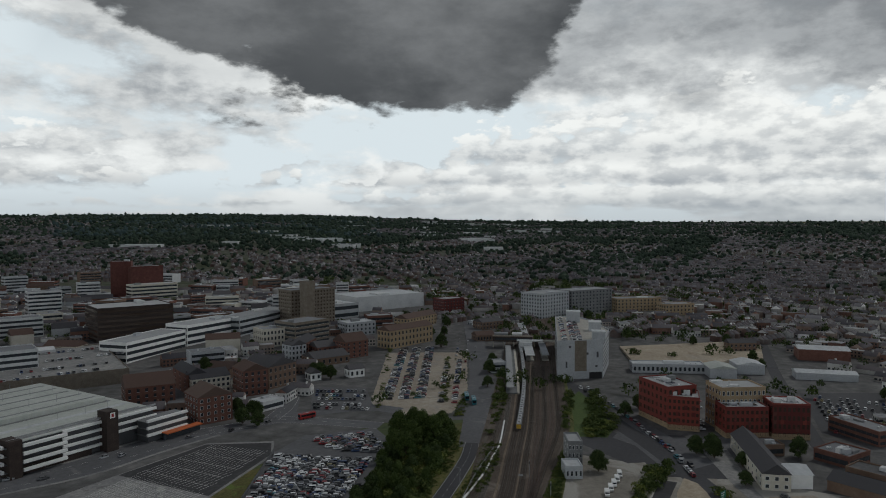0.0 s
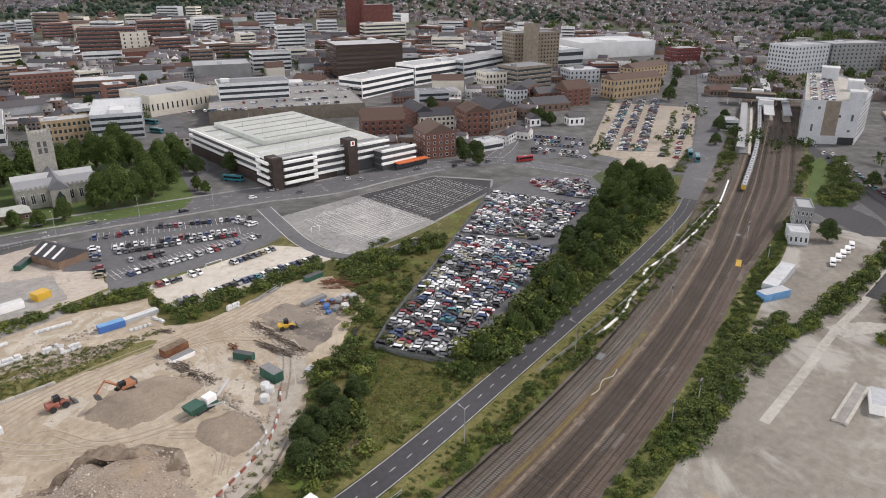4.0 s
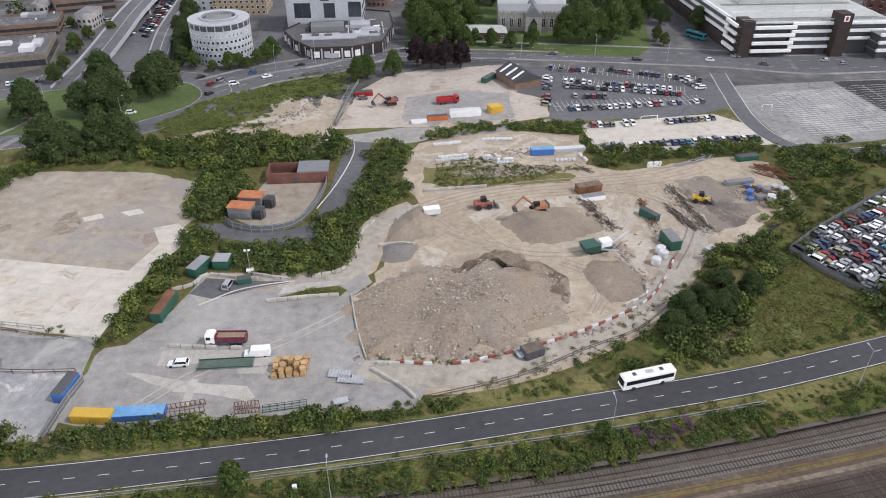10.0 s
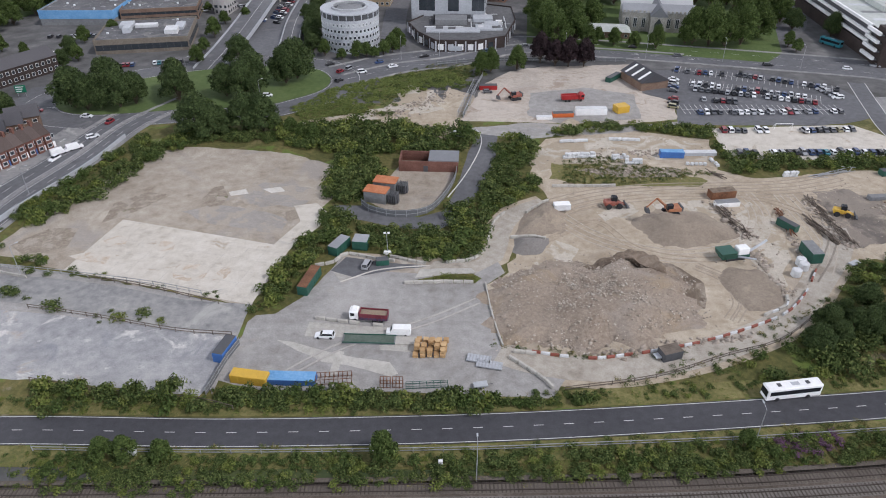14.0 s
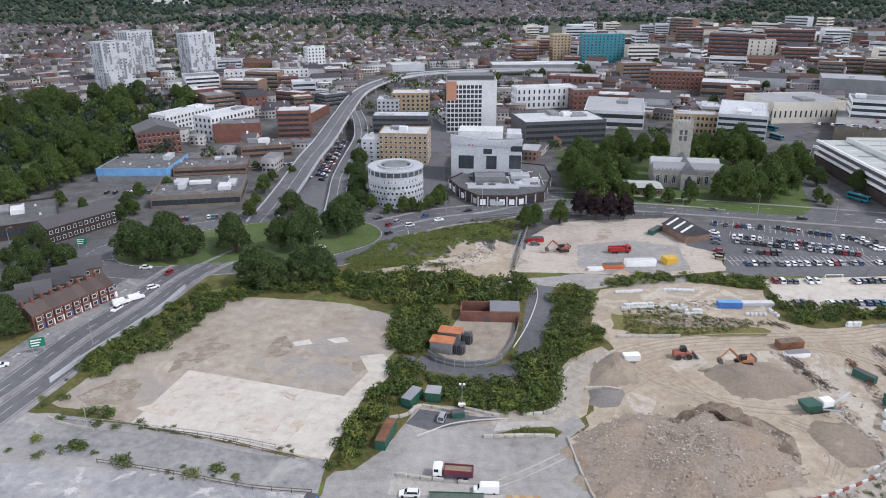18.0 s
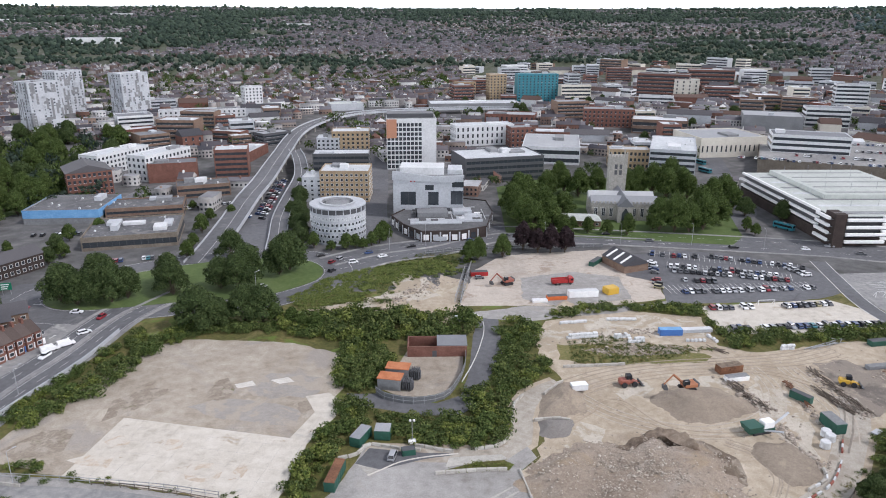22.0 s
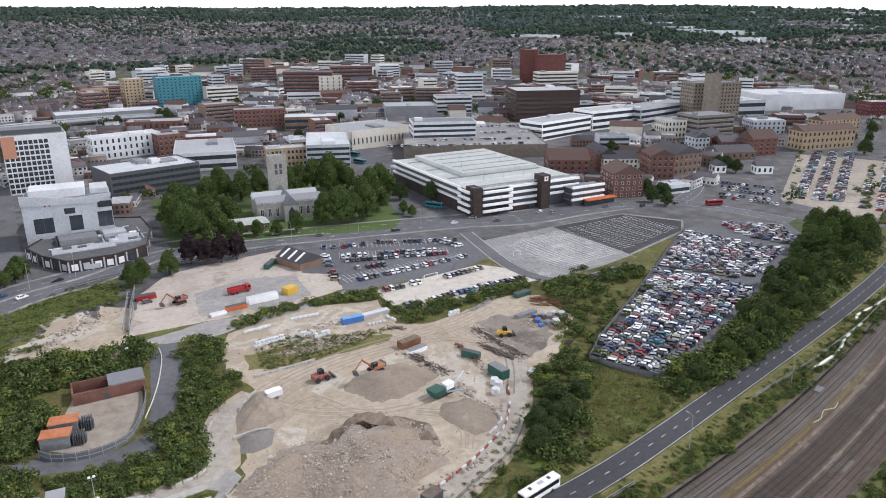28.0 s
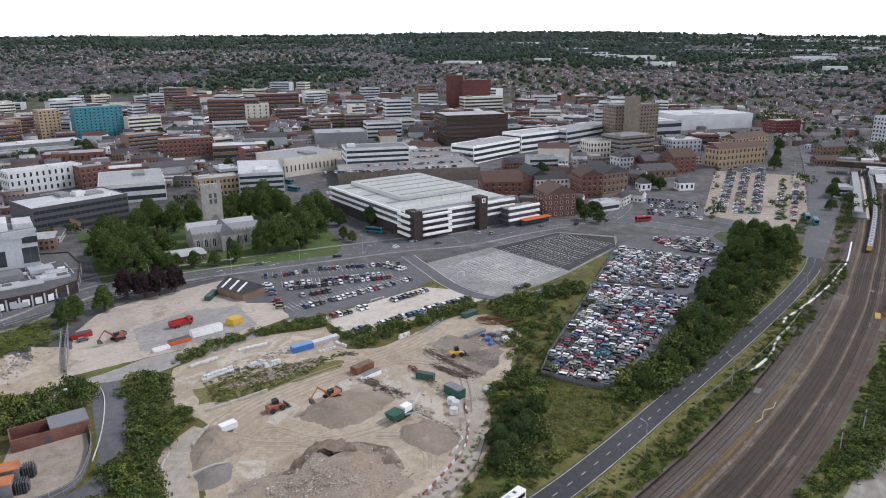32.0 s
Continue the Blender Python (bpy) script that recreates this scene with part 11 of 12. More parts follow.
# ---------------------------------------------------------------- the works: heaps, machines, stores
def heap(name, label, pts, top, material, seed, ridge=0.0, step=1.6, edge=6.0, lumpy=0.5, cat="heap"):
    """A heap of loose stuff inside an outline: steep at its rim, uneven on top."""
    line = [(p.x, p.y) for p in smooth_line(pts, step, True)]
    cx, cy = sum(p[0] for p in line) / len(line), sum(p[1] for p in line) / len(line)
    size = sum(math.dist(p, (cx, cy)) for p in line) / len(line)
    rings = max(5, int(size / step))
    n = len(line)
    verts, faces = [], []
    for j in range(rings):
        q = j / rings
        for i, (lx, ly) in enumerate(line):
            wob = 1 + (0.30 * noise.noise((lx / 7, ly / 7, seed)) + 0.10 * noise.noise((lx / 2, ly / 2, seed))) * (1 - q)
            x, y = cx + (lx - cx) * (1 - q) * wob, cy + (ly - cy) * (1 - q) * wob
            k = min(q * math.dist((lx, ly), (cx, cy)) / edge, 1.0)
            k = k * k * (3 - 2 * k)
            z = top * k * (0.75 + 0.5 * noise.noise((x / 11, y / 11, seed)) + ridge * max(0, noise.noise((x / 22, y / 22, seed + 4)))) + k * lumpy * noise.noise((x / 2.4, y / 2.4, seed))
            verts.append((x, y, z + 0.07 if j else 0.02))
    verts.append((cx, cy, top * 0.8))
    for j in range(rings - 1):
        for i in range(n):
            faces.append((j * n + i, j * n + (i + 1) % n, (j + 1) * n + (i + 1) % n, (j + 1) * n + i))
    faces += [((rings - 1) * n + i, (rings - 1) * n + (i + 1) % n, len(verts) - 1) for i in range(n)]
    if sum(a[0] * b[1] - b[0] * a[1] for a, b in zip(line, line[1:] + line[:1])) < 0:
        faces = [f[::-1] for f in faces]
    me = raw_mesh(name, verts, faces, material)
    me.shade_smooth()
    return thing(name, label, cat, me=me), verts


def stones(name, label, spots, material="stone", seed=1):
    """Loose broken stones, each a small uneven block, joined."""
    rng = np.random.default_rng(seed)
    base = np.array([(-1, -1, -1), (1, -1, -1), (1, 1, -1), (-1, 1, -1), (-1, -1, 1), (1, -1, 1), (1, 1, 1), (-1, 1, 1)], float)
    quad = np.array([(4, 5, 6, 7), (0, 1, 5, 4), (1, 2, 6, 5), (2, 3, 7, 6), (3, 0, 4, 7)])
    V, F = [], []
    for n, (x, y, z, s) in enumerate(spots):
        a = rng.uniform(0, 6.28)
        c, d = math.cos(a), math.sin(a)
        b = base * rng.uniform(0.5, 1.1, (8, 1)) * (s * rng.uniform(0.6, 1.5), s, s * rng.uniform(0.3, 0.7))
        b = b @ np.array([[c, d, 0], [-d, c, 0], [0, 0, 1]])
        V.append(b + (x, y, z + s * 0.15))
        F.append(quad + 8 * n)
    me = tris_of(name, np.concatenate(V), np.concatenate(F), material)
    return thing(name, label, "rubble", me=me, kind="stuff")


MOUND = [(7.8, 119.4), (5.0, 138.9), (10.9, 144.1), (17.1, 149.9), (26.3, 152.4), (33.5, 150.6), (41.5, 153.7), (48.5, 151.1), (54.6, 146.0), (55.8, 134.2), (54.1, 125.7), (47.0, 120.7), (33.5, 117.5), (18.4, 117.1)]
mound, tops = heap("rubble_mound", "wide brown mound of crushed brick and rubble", MOUND, 3.9, "rubble", 2.0, 0.25, 1.1, 9.0, 0.42)
rng = np.random.default_rng(9)
spots = []
for i in rng.integers(0, len(tops), 12000):
    x, y, z = tops[i]
    if noise.noise((x / 9, y / 9, 7)) > -0.12 or rng.uniform() < 0.15:
        spots.append((x + rng.normal(scale=1.3), y + rng.normal(scale=1.3), z - 0.05, abs(rng.normal(0.0, 0.10)) + 0.035))
stones("rubble_stones", "loose broken bricks and stones on the mound", spots[::2], "stone")
stones("rubble_stones", "pale lumps of broken concrete and plaster on the mound", [q for q in spots[1::2] if noise.noise((q[0] / 8, q[1] / 8, 17)) > -0.05], "pale_stone", 2)
heap("soil_bank", "dark freshly dug soil bank", [(27.7, 145.5), (36.5, 150.6), (43.6, 152.7), (49.6, 149.5), (51.8, 143.5), (48.3, 144.0), (43.4, 148.0), (36.5, 146.5), (31.0, 143.6)], 4.6, "soil", 5.0, 0.8, 0.8, 2.0, 1.2)
heap("soil_bank", "low brown soil spread at the foot of the mound", [(45.5, 151.1), (54.1, 149.8), (59.1, 141.1), (57.2, 132.0), (52.2, 130.9), (50.0, 138.8)], 0.35, "turned_soil", 7.0, 0.3, 1.0, 7.0, 0.3)
_, g1 = heap("spoil_heap", "rounded heap of grey-brown gravel", [(15.3, 170.4), (18.7, 177.9), (25.2, 183.0), (29.9, 177.7), (28.8, 168.1), (22.5, 163.1), (14.6, 163.6)], 3.6, "gravel", 3.0, 0, 0.8, 8.0, 0.3)
heap("spoil_heap", "low dark gravel heap behind concrete blocks", [(13.6, 162.6), (22.3, 162.3), (21.0, 155.7), (14.7, 154.1), (12.0, 155.6)], 1.6, "dark_gravel", 4.0, 0, 1.0, 4.0, 0.1)
_, crushed = heap("spoil_heap", "large brown crushed stone heap with a dark face", [(49.2, 172.8), (56.6, 177.8), (67.0, 178.6), (73.4, 173.0), (73.3, 164.0), (64.8, 159.1), (53.2, 159.5), (47.9, 165.0)], 4.0, "gravel", 6.0, 0.5, 0.9, 9.0, 0.45)
EXCAVATOR_HEIGHT = min(crushed, key=lambda v: math.hypot(v[0] - 58.4, v[1] - 172.0))[2] - 0.1
heap("screenings_pad", "flat spread of fine grey gravel", [(65.9, 148.3), (75.4, 147.8), (78.1, 136.4), (70.7, 129.4), (66.1, 131.8), (64.0, 138.8)], 0.8, "gravel", 8.0, 0, 1.2, 2.5, 0.1)
for i, pts in enumerate(([(75.4, 172.2), (85.6, 183.5), (88.4, 175.1), (86.1, 154.4), (78.5, 139.4), (74.5, 146.9), (74.5, 160.3)], [(17.6, 150.8), (24.6, 161.5), (30.3, 157.2), (27.7, 148.0), (20.0, 143.3)], [(55.4, 182.5), (71.1, 183.9), (76.0, 177.0), (63.2, 172.5)], [(37.8, 178.0), (50.3, 182.7), (51.1, 177.6), (40.1, 171.5)])):
    slab("pale_patch", pts, 0.071 + 0.004 * i, "pale_dust", "pale dusty patch of old concrete in the works", rough=1.5, seed=i)
slab("soil_patch", [(106.9, 189.7), (115.4, 191.7), (125.0, 187.6), (125.2, 180.5), (128.0, 172.3), (117.1, 161.7), (104.9, 158.8), (104.8, 172.4)], 0.075, "soot", "dark trodden soil on the works ground", rough=1.5)
heap("spoil_heap", "small heap of sandy soil", [(35.8, 240.2), (41.1, 245.0), (42.9, 239.0), (38.6, 231.0), (34.4, 231.7)], 1.6, "dust", 12.0, 0, 0.8, 3.0, 0.1)
debris = []
for ab, wdt, n in (([(74.3, 182.3), (78.1, 164.1)], 2.2, 260), ([(76.9, 156.2), (77.4, 147.0)], 1.6, 120), ([(103.3, 186.1), (104.6, 157.8)], 1.8, 320), ([(92.1, 178.2), (88.8, 149.3)], 1.4, 200), ([(77.4, 142.9), (78.8, 137.6)], 2.2, 90), ([(123.9, 178.8), (129.8, 172.0)], 3.5, 160), ([(36.3, 214.5), (69.1, 216.3)], 3.0, 160), ([(63.1, 201.1), (39.9, 202.8)], 2.5, 120), ([(-7.1, 236.3), (-14.7, 230.0)], 4.0, 160), ([(-26.4, 248.7), (-5.4, 271.7)], 5.0, 220), ([(29.4, 115.1), (64.0, 121.6)], 1.2, 150)):
    for _ in range(n):
        k = rng.uniform()
        x, y = along(ab[0], ab[1], k)
        debris.append((x + rng.normal(scale=wdt * 0.6), y + rng.normal(scale=wdt * 0.6), 0.06, abs(rng.normal(0.22, 0.16)) + 0.08))
for x, y in scatter(PAD, 0.16, rng):
    debris.append((x, y, 0.05, abs(rng.normal(0.09, 0.07)) + 0.04))
stones("site_debris", "scattered debris, broken blocks and stones on the works ground", debris, "stone", 5)


def planks(name, label, ab, n, material, spread=2.2, seed=1, long=(2.0, 5.0), high=1.0):
    """A loose pile of boards or beams, each a piece of its own."""
    r = random.Random(seed)
    a, b = ab
    t = thing(name, label, "timber pile" if "timber" in material else "scrap pile", pose(a[0], a[1], 0.06, 0, 0, heading(a, b)))
    L = math.dist(a, b)
    for i in range(n):
        l = r.uniform(*long)
        w = r.uniform(0.12, 0.3)
        part("beam", boxed((-l / 2, l / 2, -w / 2, w / 2, 0, r.uniform(0.1, 0.22))), material, t, at=pose(r.uniform(0, L), r.uniform(-spread / 2, spread / 2), r.uniform(0, high), r.uniform(-6, 6), r.uniform(-7, 7), r.gauss(0, 14)))
    return t


planks("timber_pile", "row of old dumped beams and boards", [(74.7, 179.2), (77.8, 163.5)], 42, "old_timber", 2.4, 1)
planks("timber_pile", "row of rotting boards beside the haul road", [(103.6, 185.3), (104.7, 159.1)], 60, "old_timber", 2.2, 2)
planks("timber_pile", "line of rusty beams and boards", [(91.6, 178.3), (90.5, 164.4)], 26, "rust", 1.4, 3)
planks("timber_pile", "mossy stacked boards by the haul road", [(98.3, 173.5), (101.0, 161.0)], 34, "old_timber", 1.8, 4, (3.0, 6.0), 0.8)
planks("scrap_pile", "stack of rusty steel beams", [(136.7, 194.4), (144.6, 185.6)], 60, "rust", 7.0, 5, (3.0, 6.0), 1.4)
planks("scrap_pile", "heap of rusty scrap and pipes", [(125.9, 181.6), (137.4, 176.6)], 34, "rust", 4.0, 6, (1.5, 4.0), 1.0)
planks("pipe_stack", "stack of black pipes beside the track", [(113.8, 152.0), (125.4, 159.6)], 14, "black", 1.2, 7, (5.0, 7.0), 0.9)
planks("timber_pile", "low pile of boards on the pad", [(79.1, 202.9), (82.3, 198.9)], 12, "old_timber", 1.6, 8, (3.0, 5.0), 0.5)
planks("plank_stack", "grey boards beside the lane", [(111.3, 198.6), (126.3, 204.6)], 24, "steel", 2.4, 10, (3.0, 6.0), 0.5)


def container(ab, label, material, top=None, depth=2.5, h=2.6, name="container", cat="container", z=0.07):
    """A ribbed steel box with doors at one end."""
    a, b = ab
    L = math.dist(a, b)
    t = thing(name, label, cat, pose(a[0], a[1], z, 0, 0, heading(a, b)))
    part("shell", boxed((0, L, 0, depth, 0.0, h), bevel=0.05), material, t)
    rib = mesh_of("rib", boxed((0, 0.09, -0.05, 0.02, 0.1, h - 0.1)), material)
    for i in range(int(L / 1.5)):
        part("rib", rib, None, t, at=pose(0.25 + i * 1.5, 0, 0))
    part("door", boxed((L - 0.02, L + 0.05, 0.1, depth / 2 - 0.03, 0.1, h - 0.1), (L - 0.02, L + 0.05, depth / 2 + 0.03, depth - 0.1, 0.1, h - 0.1)), material, t)
    # On open skips and bins a dark lid stands in for shaded insides.
    part("lid", boxed((0.04, L - 0.04, 0.04, depth - 0.04, h - 0.02, h + 0.05)), top or material, t)
    return t


container([(-53.7, 111.7), (-52.2, 118.0)], "dark blue steel container with an open top", "blue", "dark_grey")
container([(-50.8, 106.0), (-42.9, 104.7)], "yellow steel container above the busway", "yellow", "yellow", 2.5, 2.1)
container([(-43.0, 105.3), (-32.8, 105.0)], "steel container with a faded blue sheet roof", "blue", "sky_blue", 2.9, 1.5)
container([(-39.6, 135.8), (-37.5, 145.1)], "dark green container with a rusty roof", "green", "rust", 2.6)
container([(88.3, 170.5), (91.3, 165.2)], "green waste shredder bin with open top", "green", "dark_grey", 2.0, 2.2, "shredder_bin", "machine")
container([(89.3, 157.2), (89.8, 150.6)], "grey-green steel tank cabin", "green", "mid_grey", 3.2, 3.0, "tank_cabin", "container")
container([(74.3, 184.2), (82.1, 185.6)], "rusty open steel skip", "rust", "soil", 3.0, 2.4, "skip", "skip")
container([(74.3, 179.3), (81.5, 180.3)], "white and blue low skip", "white", "mid_grey", 2.4, 1.5, "skip", "skip")
container([(133.5, 199.6), (141.0, 200.3)], "green steel skip beside the lane", "green", "dark_grey", 2.4, 1.8, "skip", "skip")
container([(121.9, 183.9), (131.4, 184.8)], "weathered grey container on the pad", "mid_grey", "mid_grey", 2.0, 1.2)
container([(65.9, 212.5), (73.8, 212.2)], "blue container under a pale tarpaulin", "blue", "sky_blue", 2.6, 2.2)
container([(74.2, 214.0), (85.4, 214.2)], "pale blue sheeted stack", "light_grey", "off_white", 2.4, 1.2, "sheeted_stack", "stack")
container([(43.0, 248.3), (54.8, 248.8)], "white site cabin on the cleared pad", "white", "off_white", 2.8, 2.6, "site_cabin", "site cabin")
container([(34.1, 246.2), (41.9, 246.7)], "orange steel skip on the pad", "orange", "dark_grey", 2.4, 1.6, "skip", "skip")
container([(7.4, 274.5), (14.7, 274.7)], "red steel skip on the cleared pad", "red", "dark_grey", 2.6, 1.8, "skip", "skip")
container([(59.1, 249.9), (63.9, 251.6)], "yellow site box on the pad", "yellow", "yellow", 4.0, 2.6, "site_box", "container")
container([(62.5, 283.0), (68.5, 289.9)], "dark green skip on the pad", "green", "dark_grey", 2.4, 2.0, "skip", "skip")
container([(27.9, 244.3), (33.7, 244.5)], "low white trailer on the pad", "white", "off_white", 2.2, 1.0, "trailer", "trailer")
container([(-34.5, 152.9), (-31.6, 158.8)], "dark green site cabin with a felt roof", "green", "roof_felt", 3.0, 2.7, "site_cabin", "site cabin")
container([(-31.0, 156.4), (-26.9, 155.9)], "dark green site cabin by the hedge", "green", "roof_felt", 4.0, 2.7, "site_cabin", "site cabin")
container([(-23.8, 148.7), (-20.5, 149.2)], "small green skip by the cabins", "green", "dark_grey", 2.0, 1.6, "skip", "skip")
container([(41.9, 112.7), (46.3, 114.1)], "dark steel gantry box over the track", "dark_grey", "old_timber", 3.0, 2.2, "gantry_box", "container")
container([(25.8, 175.4), (30.6, 175.9)], "small white tank on the gravel heap", "off_white", "white", 2.4, 1.8, "water_tank", "tank", 1.2)
container([(235.6, 78.5), (246.3, 74.3)], "pale blue stores container", "sky_blue", "light_grey", 4.0, 2.8)
container([(244.7, 78.5), (269.1, 81.5)], "long pale stores cabin", "light_grey", "pale_roof", 5.0, 3.0, "stores_cabin", "site cabin")
container([(191.9, 33.4), (193.1, 29.9)], "small white weighbridge hut", "white", "light_grey", 9.0, 3.0, "weighbridge_hut", "hut")
wg = thing("weighbridge", "flat green weighbridge in the works yard", "weighbridge", pose(*(-28.9, 118.4), 0.07, 0, 0, -2))
part("base", boxed((0, 12, 0, 3.0, 0, 0.35), bevel=0.05), "mid_grey", wg)
part("deck", boxed((0.3, 11.7, 0.2, 2.8, 0.35, 0.42)), "dull_green", wg)
for y in (0.0, 2.86):
    part("edge_rail", boxed((0, 12, y, y + 0.14, 0.35, 0.62)), "green", wg)
part("approach", boxed((12, 19, 0.2, 2.8, 0, 0.3)), "concrete", wg, "pale concrete ramp")
wb = thing("weighbridge", "long pale concrete weighbridge ramp beside a hut", "weighbridge", pose(*(182.0, 35.4), 0.06, 0, 0, heading((182.0, 35.4), (202.8, 36.7))))
part("ramp", boxed((0, 22, 0, 0.8, 0, 0.7), (0, 22, 3.0, 3.8, 0, 0.7), bevel=0.05), "concrete", wb)
part("deck", boxed((0, 22, 0.8, 3.0, 0, 0.4)), "yard", wb)

# crates: a stepped stack of pale wooden boxes
r = random.Random(4)
crate_me = {}
bm = boxed((0, 1.15, 0, 1.15, 0.12, 1.0), bevel=0.03)
crate_body = mesh_of("slatted_sides", bm, "timber")
slat = mesh_of("slat", boxed((0, 1.17, -0.02, 0.0, 0, 0.12)), "timber")
o = (-12.7, 113.9)
for i in range(5):
    for j in range(4):
        for k in range(2 if (i + j) % 3 and j < 3 else 1):
            t = thing("wooden_crate", "pale wooden crate stacked in the yard", "crate", pose(o[0] + i * 1.5 + r.uniform(-0.1, 0.1) + j * 0.2, o[1] + j * 1.6 + r.uniform(-0.15, 0.15), 0.07 + k * 1.02, 0, 0, r.uniform(-5, 5)), "wooden crates")
            part("slatted_sides", crate_body, None, t)
            for z in (0.2, 0.48, 0.76):
                part("slat", slat, None, t, at=pose(-0.01, 0, z))


def excavator(x, y, turn, label, paint="orange", s=1.0, z=0.06):
    t = thing("excavator", label, "excavator", pose(x, y, z, 0, 0, turn) @ Matrix.Diagonal((s, s, s, 1)))
    for sy in (-1.25, 1.25):
        bm = bmesh.new()
        prism(bm, [(-1.9, 0.35), (-1.5, 0.0), (1.5, 0.0), (1.9, 0.35), (1.6, 0.85), (-1.6, 0.85)], sy - 0.3, sy + 0.3)
        part("track", bm, "black", t)
    part("body", boxed((-2.2, 1.4, -1.35, 1.35, 1.0, 2.1), bevel=0.18), paint, t)
    part("counterweight", boxed((-2.6, -1.9, -1.3, 1.3, 1.0, 2.3), bevel=0.2), "dark_grey", t)
    part("cab", boxed((0.1, 1.7, 0.3, 1.3, 1.6, 3.1), bevel=0.1), "car_glass", t)
    for a, b, w in (((1.2, 0, 1.8), (4.2, 0, 4.6), 0.28), ((4.2, 0, 4.6), (6.6, 0, 2.2), 0.22)):
        part("boom", rods((a, b, w), n=4), paint, t)
    bm = bmesh.new()
    prism(bm, [(6.2, 2.3), (6.9, 2.0), (6.7, 0.9), (5.6, 0.7), (5.8, 1.6)], -0.6, 0.6)
    part("bucket", bm, "dark_grey", t)
    return t


def loader(x, y, turn, label, paint, s=1.0):
    t = thing("wheel_loader", label, "wheel loader", pose(x, y, 0.06, 0, 0, turn) @ Matrix.Diagonal((s, s, s, 1)))
    part("rear_body", boxed((-3.0, -0.2, -1.1, 1.1, 0.8, 2.2), bevel=0.2), paint, t)
    part("front_frame", boxed((0.0, 1.6, -0.7, 0.7, 0.8, 1.6), bevel=0.12), paint, t)
    part("cab", boxed((-1.2, 0.3, -0.8, 0.8, 2.0, 3.4), bevel=0.12), "car_glass", t)
    for sy in (-0.5, 0.5):
        part("lift_arm", rods(((0.4, sy, 1.7), (3.0, sy, 0.7), 0.14), n=4), paint, t)
    bm = bmesh.new()
    prism(bm, [(2.8, 0.2), (3.9, 0.15), (3.1, 0.5), (2.9, 1.3), (2.6, 1.2)], -1.4, 1.4)
    part("bucket", bm, "dark_grey", t)
    for sx in (-1.9, 1.0):
        for sy in (-1.15, 1.15):
            w = bmesh.new()
            bmesh.ops.create_cone(w, cap_ends=True, segments=14, radius1=0.78, radius2=0.78, depth=0.55, matrix=pose(sx, sy, 0.78, 90))
            part("wheel", w, "black", t)
    return t


excavator(*(58.4, 172.0), 188, "worn orange tracked excavator on top of a stone heap", "dull_orange", 1.15, EXCAVATOR_HEIGHT)
excavator(*(21.2, 264.9), 200, "worn red tracked excavator on cleared slabs", "dull_red", 1.15)
loader(*(44.3, 179.9), 5, "dull red wheel loader on the works ground", "dull_red", 1.1)
loader(*(109.8, 175.3), -20, "yellow wheel loader beside dark soil", "yellow", 1.0)


def crusher(x, y, turn):
    t = thing("mobile_crusher", "green and white mobile stone crusher with conveyors", "machine", pose(x, y, 0.06, 0, 0, turn))
    part("chassis", boxed((-4, 4, -1.2, 1.2, 0.6, 1.5), bevel=0.1), "green", t)
    part("hopper", boxed((-4.5, -0.8, -1.6, 1.6, 1.5, 3.0), taper=-0.4), "green", t)
    part("engine_box", boxed((0.4, 3.6, -1.2, 1.2, 1.5, 3.4), bevel=0.12), "white", t)
    for sy in (-1.1, 1.1):
        part("track", boxed((-2.8, 2.8, sy - 0.25, sy + 0.25, 0, 0.7), bevel=0.15), "black", t)
    part("conveyor", rods(((3.5, 0, 1.2), (9.5, 1.0, 3.8), 0.4), n=4), "light_grey", t)
    part("conveyor", rods(((0.5, -1.2, 1.2), (3.0, -5.0, 2.6), 0.3), n=4), "light_grey", t)


crusher(*(70.5, 153.2), 12)
tanks = [(83.8, 145.4), (86.9, 148.2), (87.0, 150.4)]
for q in tanks:
    t = thing("plastic_tank", "white round plastic tank", "tank", pose(*q, 0.06), "plastic tanks")
    bm = bmesh.new()
    bmesh.ops.create_cone(bm, cap_ends=True, segments=16, radius1=1.3, radius2=1.25, depth=2.0, matrix=pose(0, 0, 1.0))
    bmesh.ops.bevel(bm, geom=[e for e in bm.edges if abs(e.verts[0].co.z - e.verts[1].co.z) < 0.01], offset=0.15, segments=1, affect="EDGES")
    part("shell", bm, "off_white", t)

# stacked white building blocks and bags
bag = mesh_of("bag", boxed((-0.55, 0.55, -0.5, 0.5, 0, 0.95), bevel=0.16), "off_white")
r = random.Random(8)
for ab, n, rows in (([(33.6, 212.2), (44.1, 213.2)], 16, 2), ([(49.6, 211.4), (55.1, 212.4)], 8, 2), ([(53.6, 208.0), (58.8, 208.5)], 8, 2), ([(33.7, 224.6), (43.5, 225.5)], 12, 1), ([(51.4, 226.8), (62.0, 226.1)], 14, 1), ([(72.9, 207.6), (80.1, 207.4)], 5, 1), ([(82.1, 211.8), (83.6, 205.9)], 4, 1), ([(101.9, 199.2), (106.5, 199.8)], 5, 2), ([(-4.5, 230.8), (4.2, 226.9)], 8, 2)):
    for i in range(n):
        for k in range(rows):
            x, y = along(ab[0], ab[1], (i + 0.5) / n)
            thing("block_pallet", "white wrapped pallet of building blocks", "pallet", me=bag, group="pallets of blocks", at=pose(x + r.uniform(-0.2, 0.2), y + r.uniform(-0.2, 0.2), 0.07 + 0.96 * k * (1 if r.random() < 0.7 else 0.0), 0, 0, heading(*ab) + r.uniform(-8, 8)))

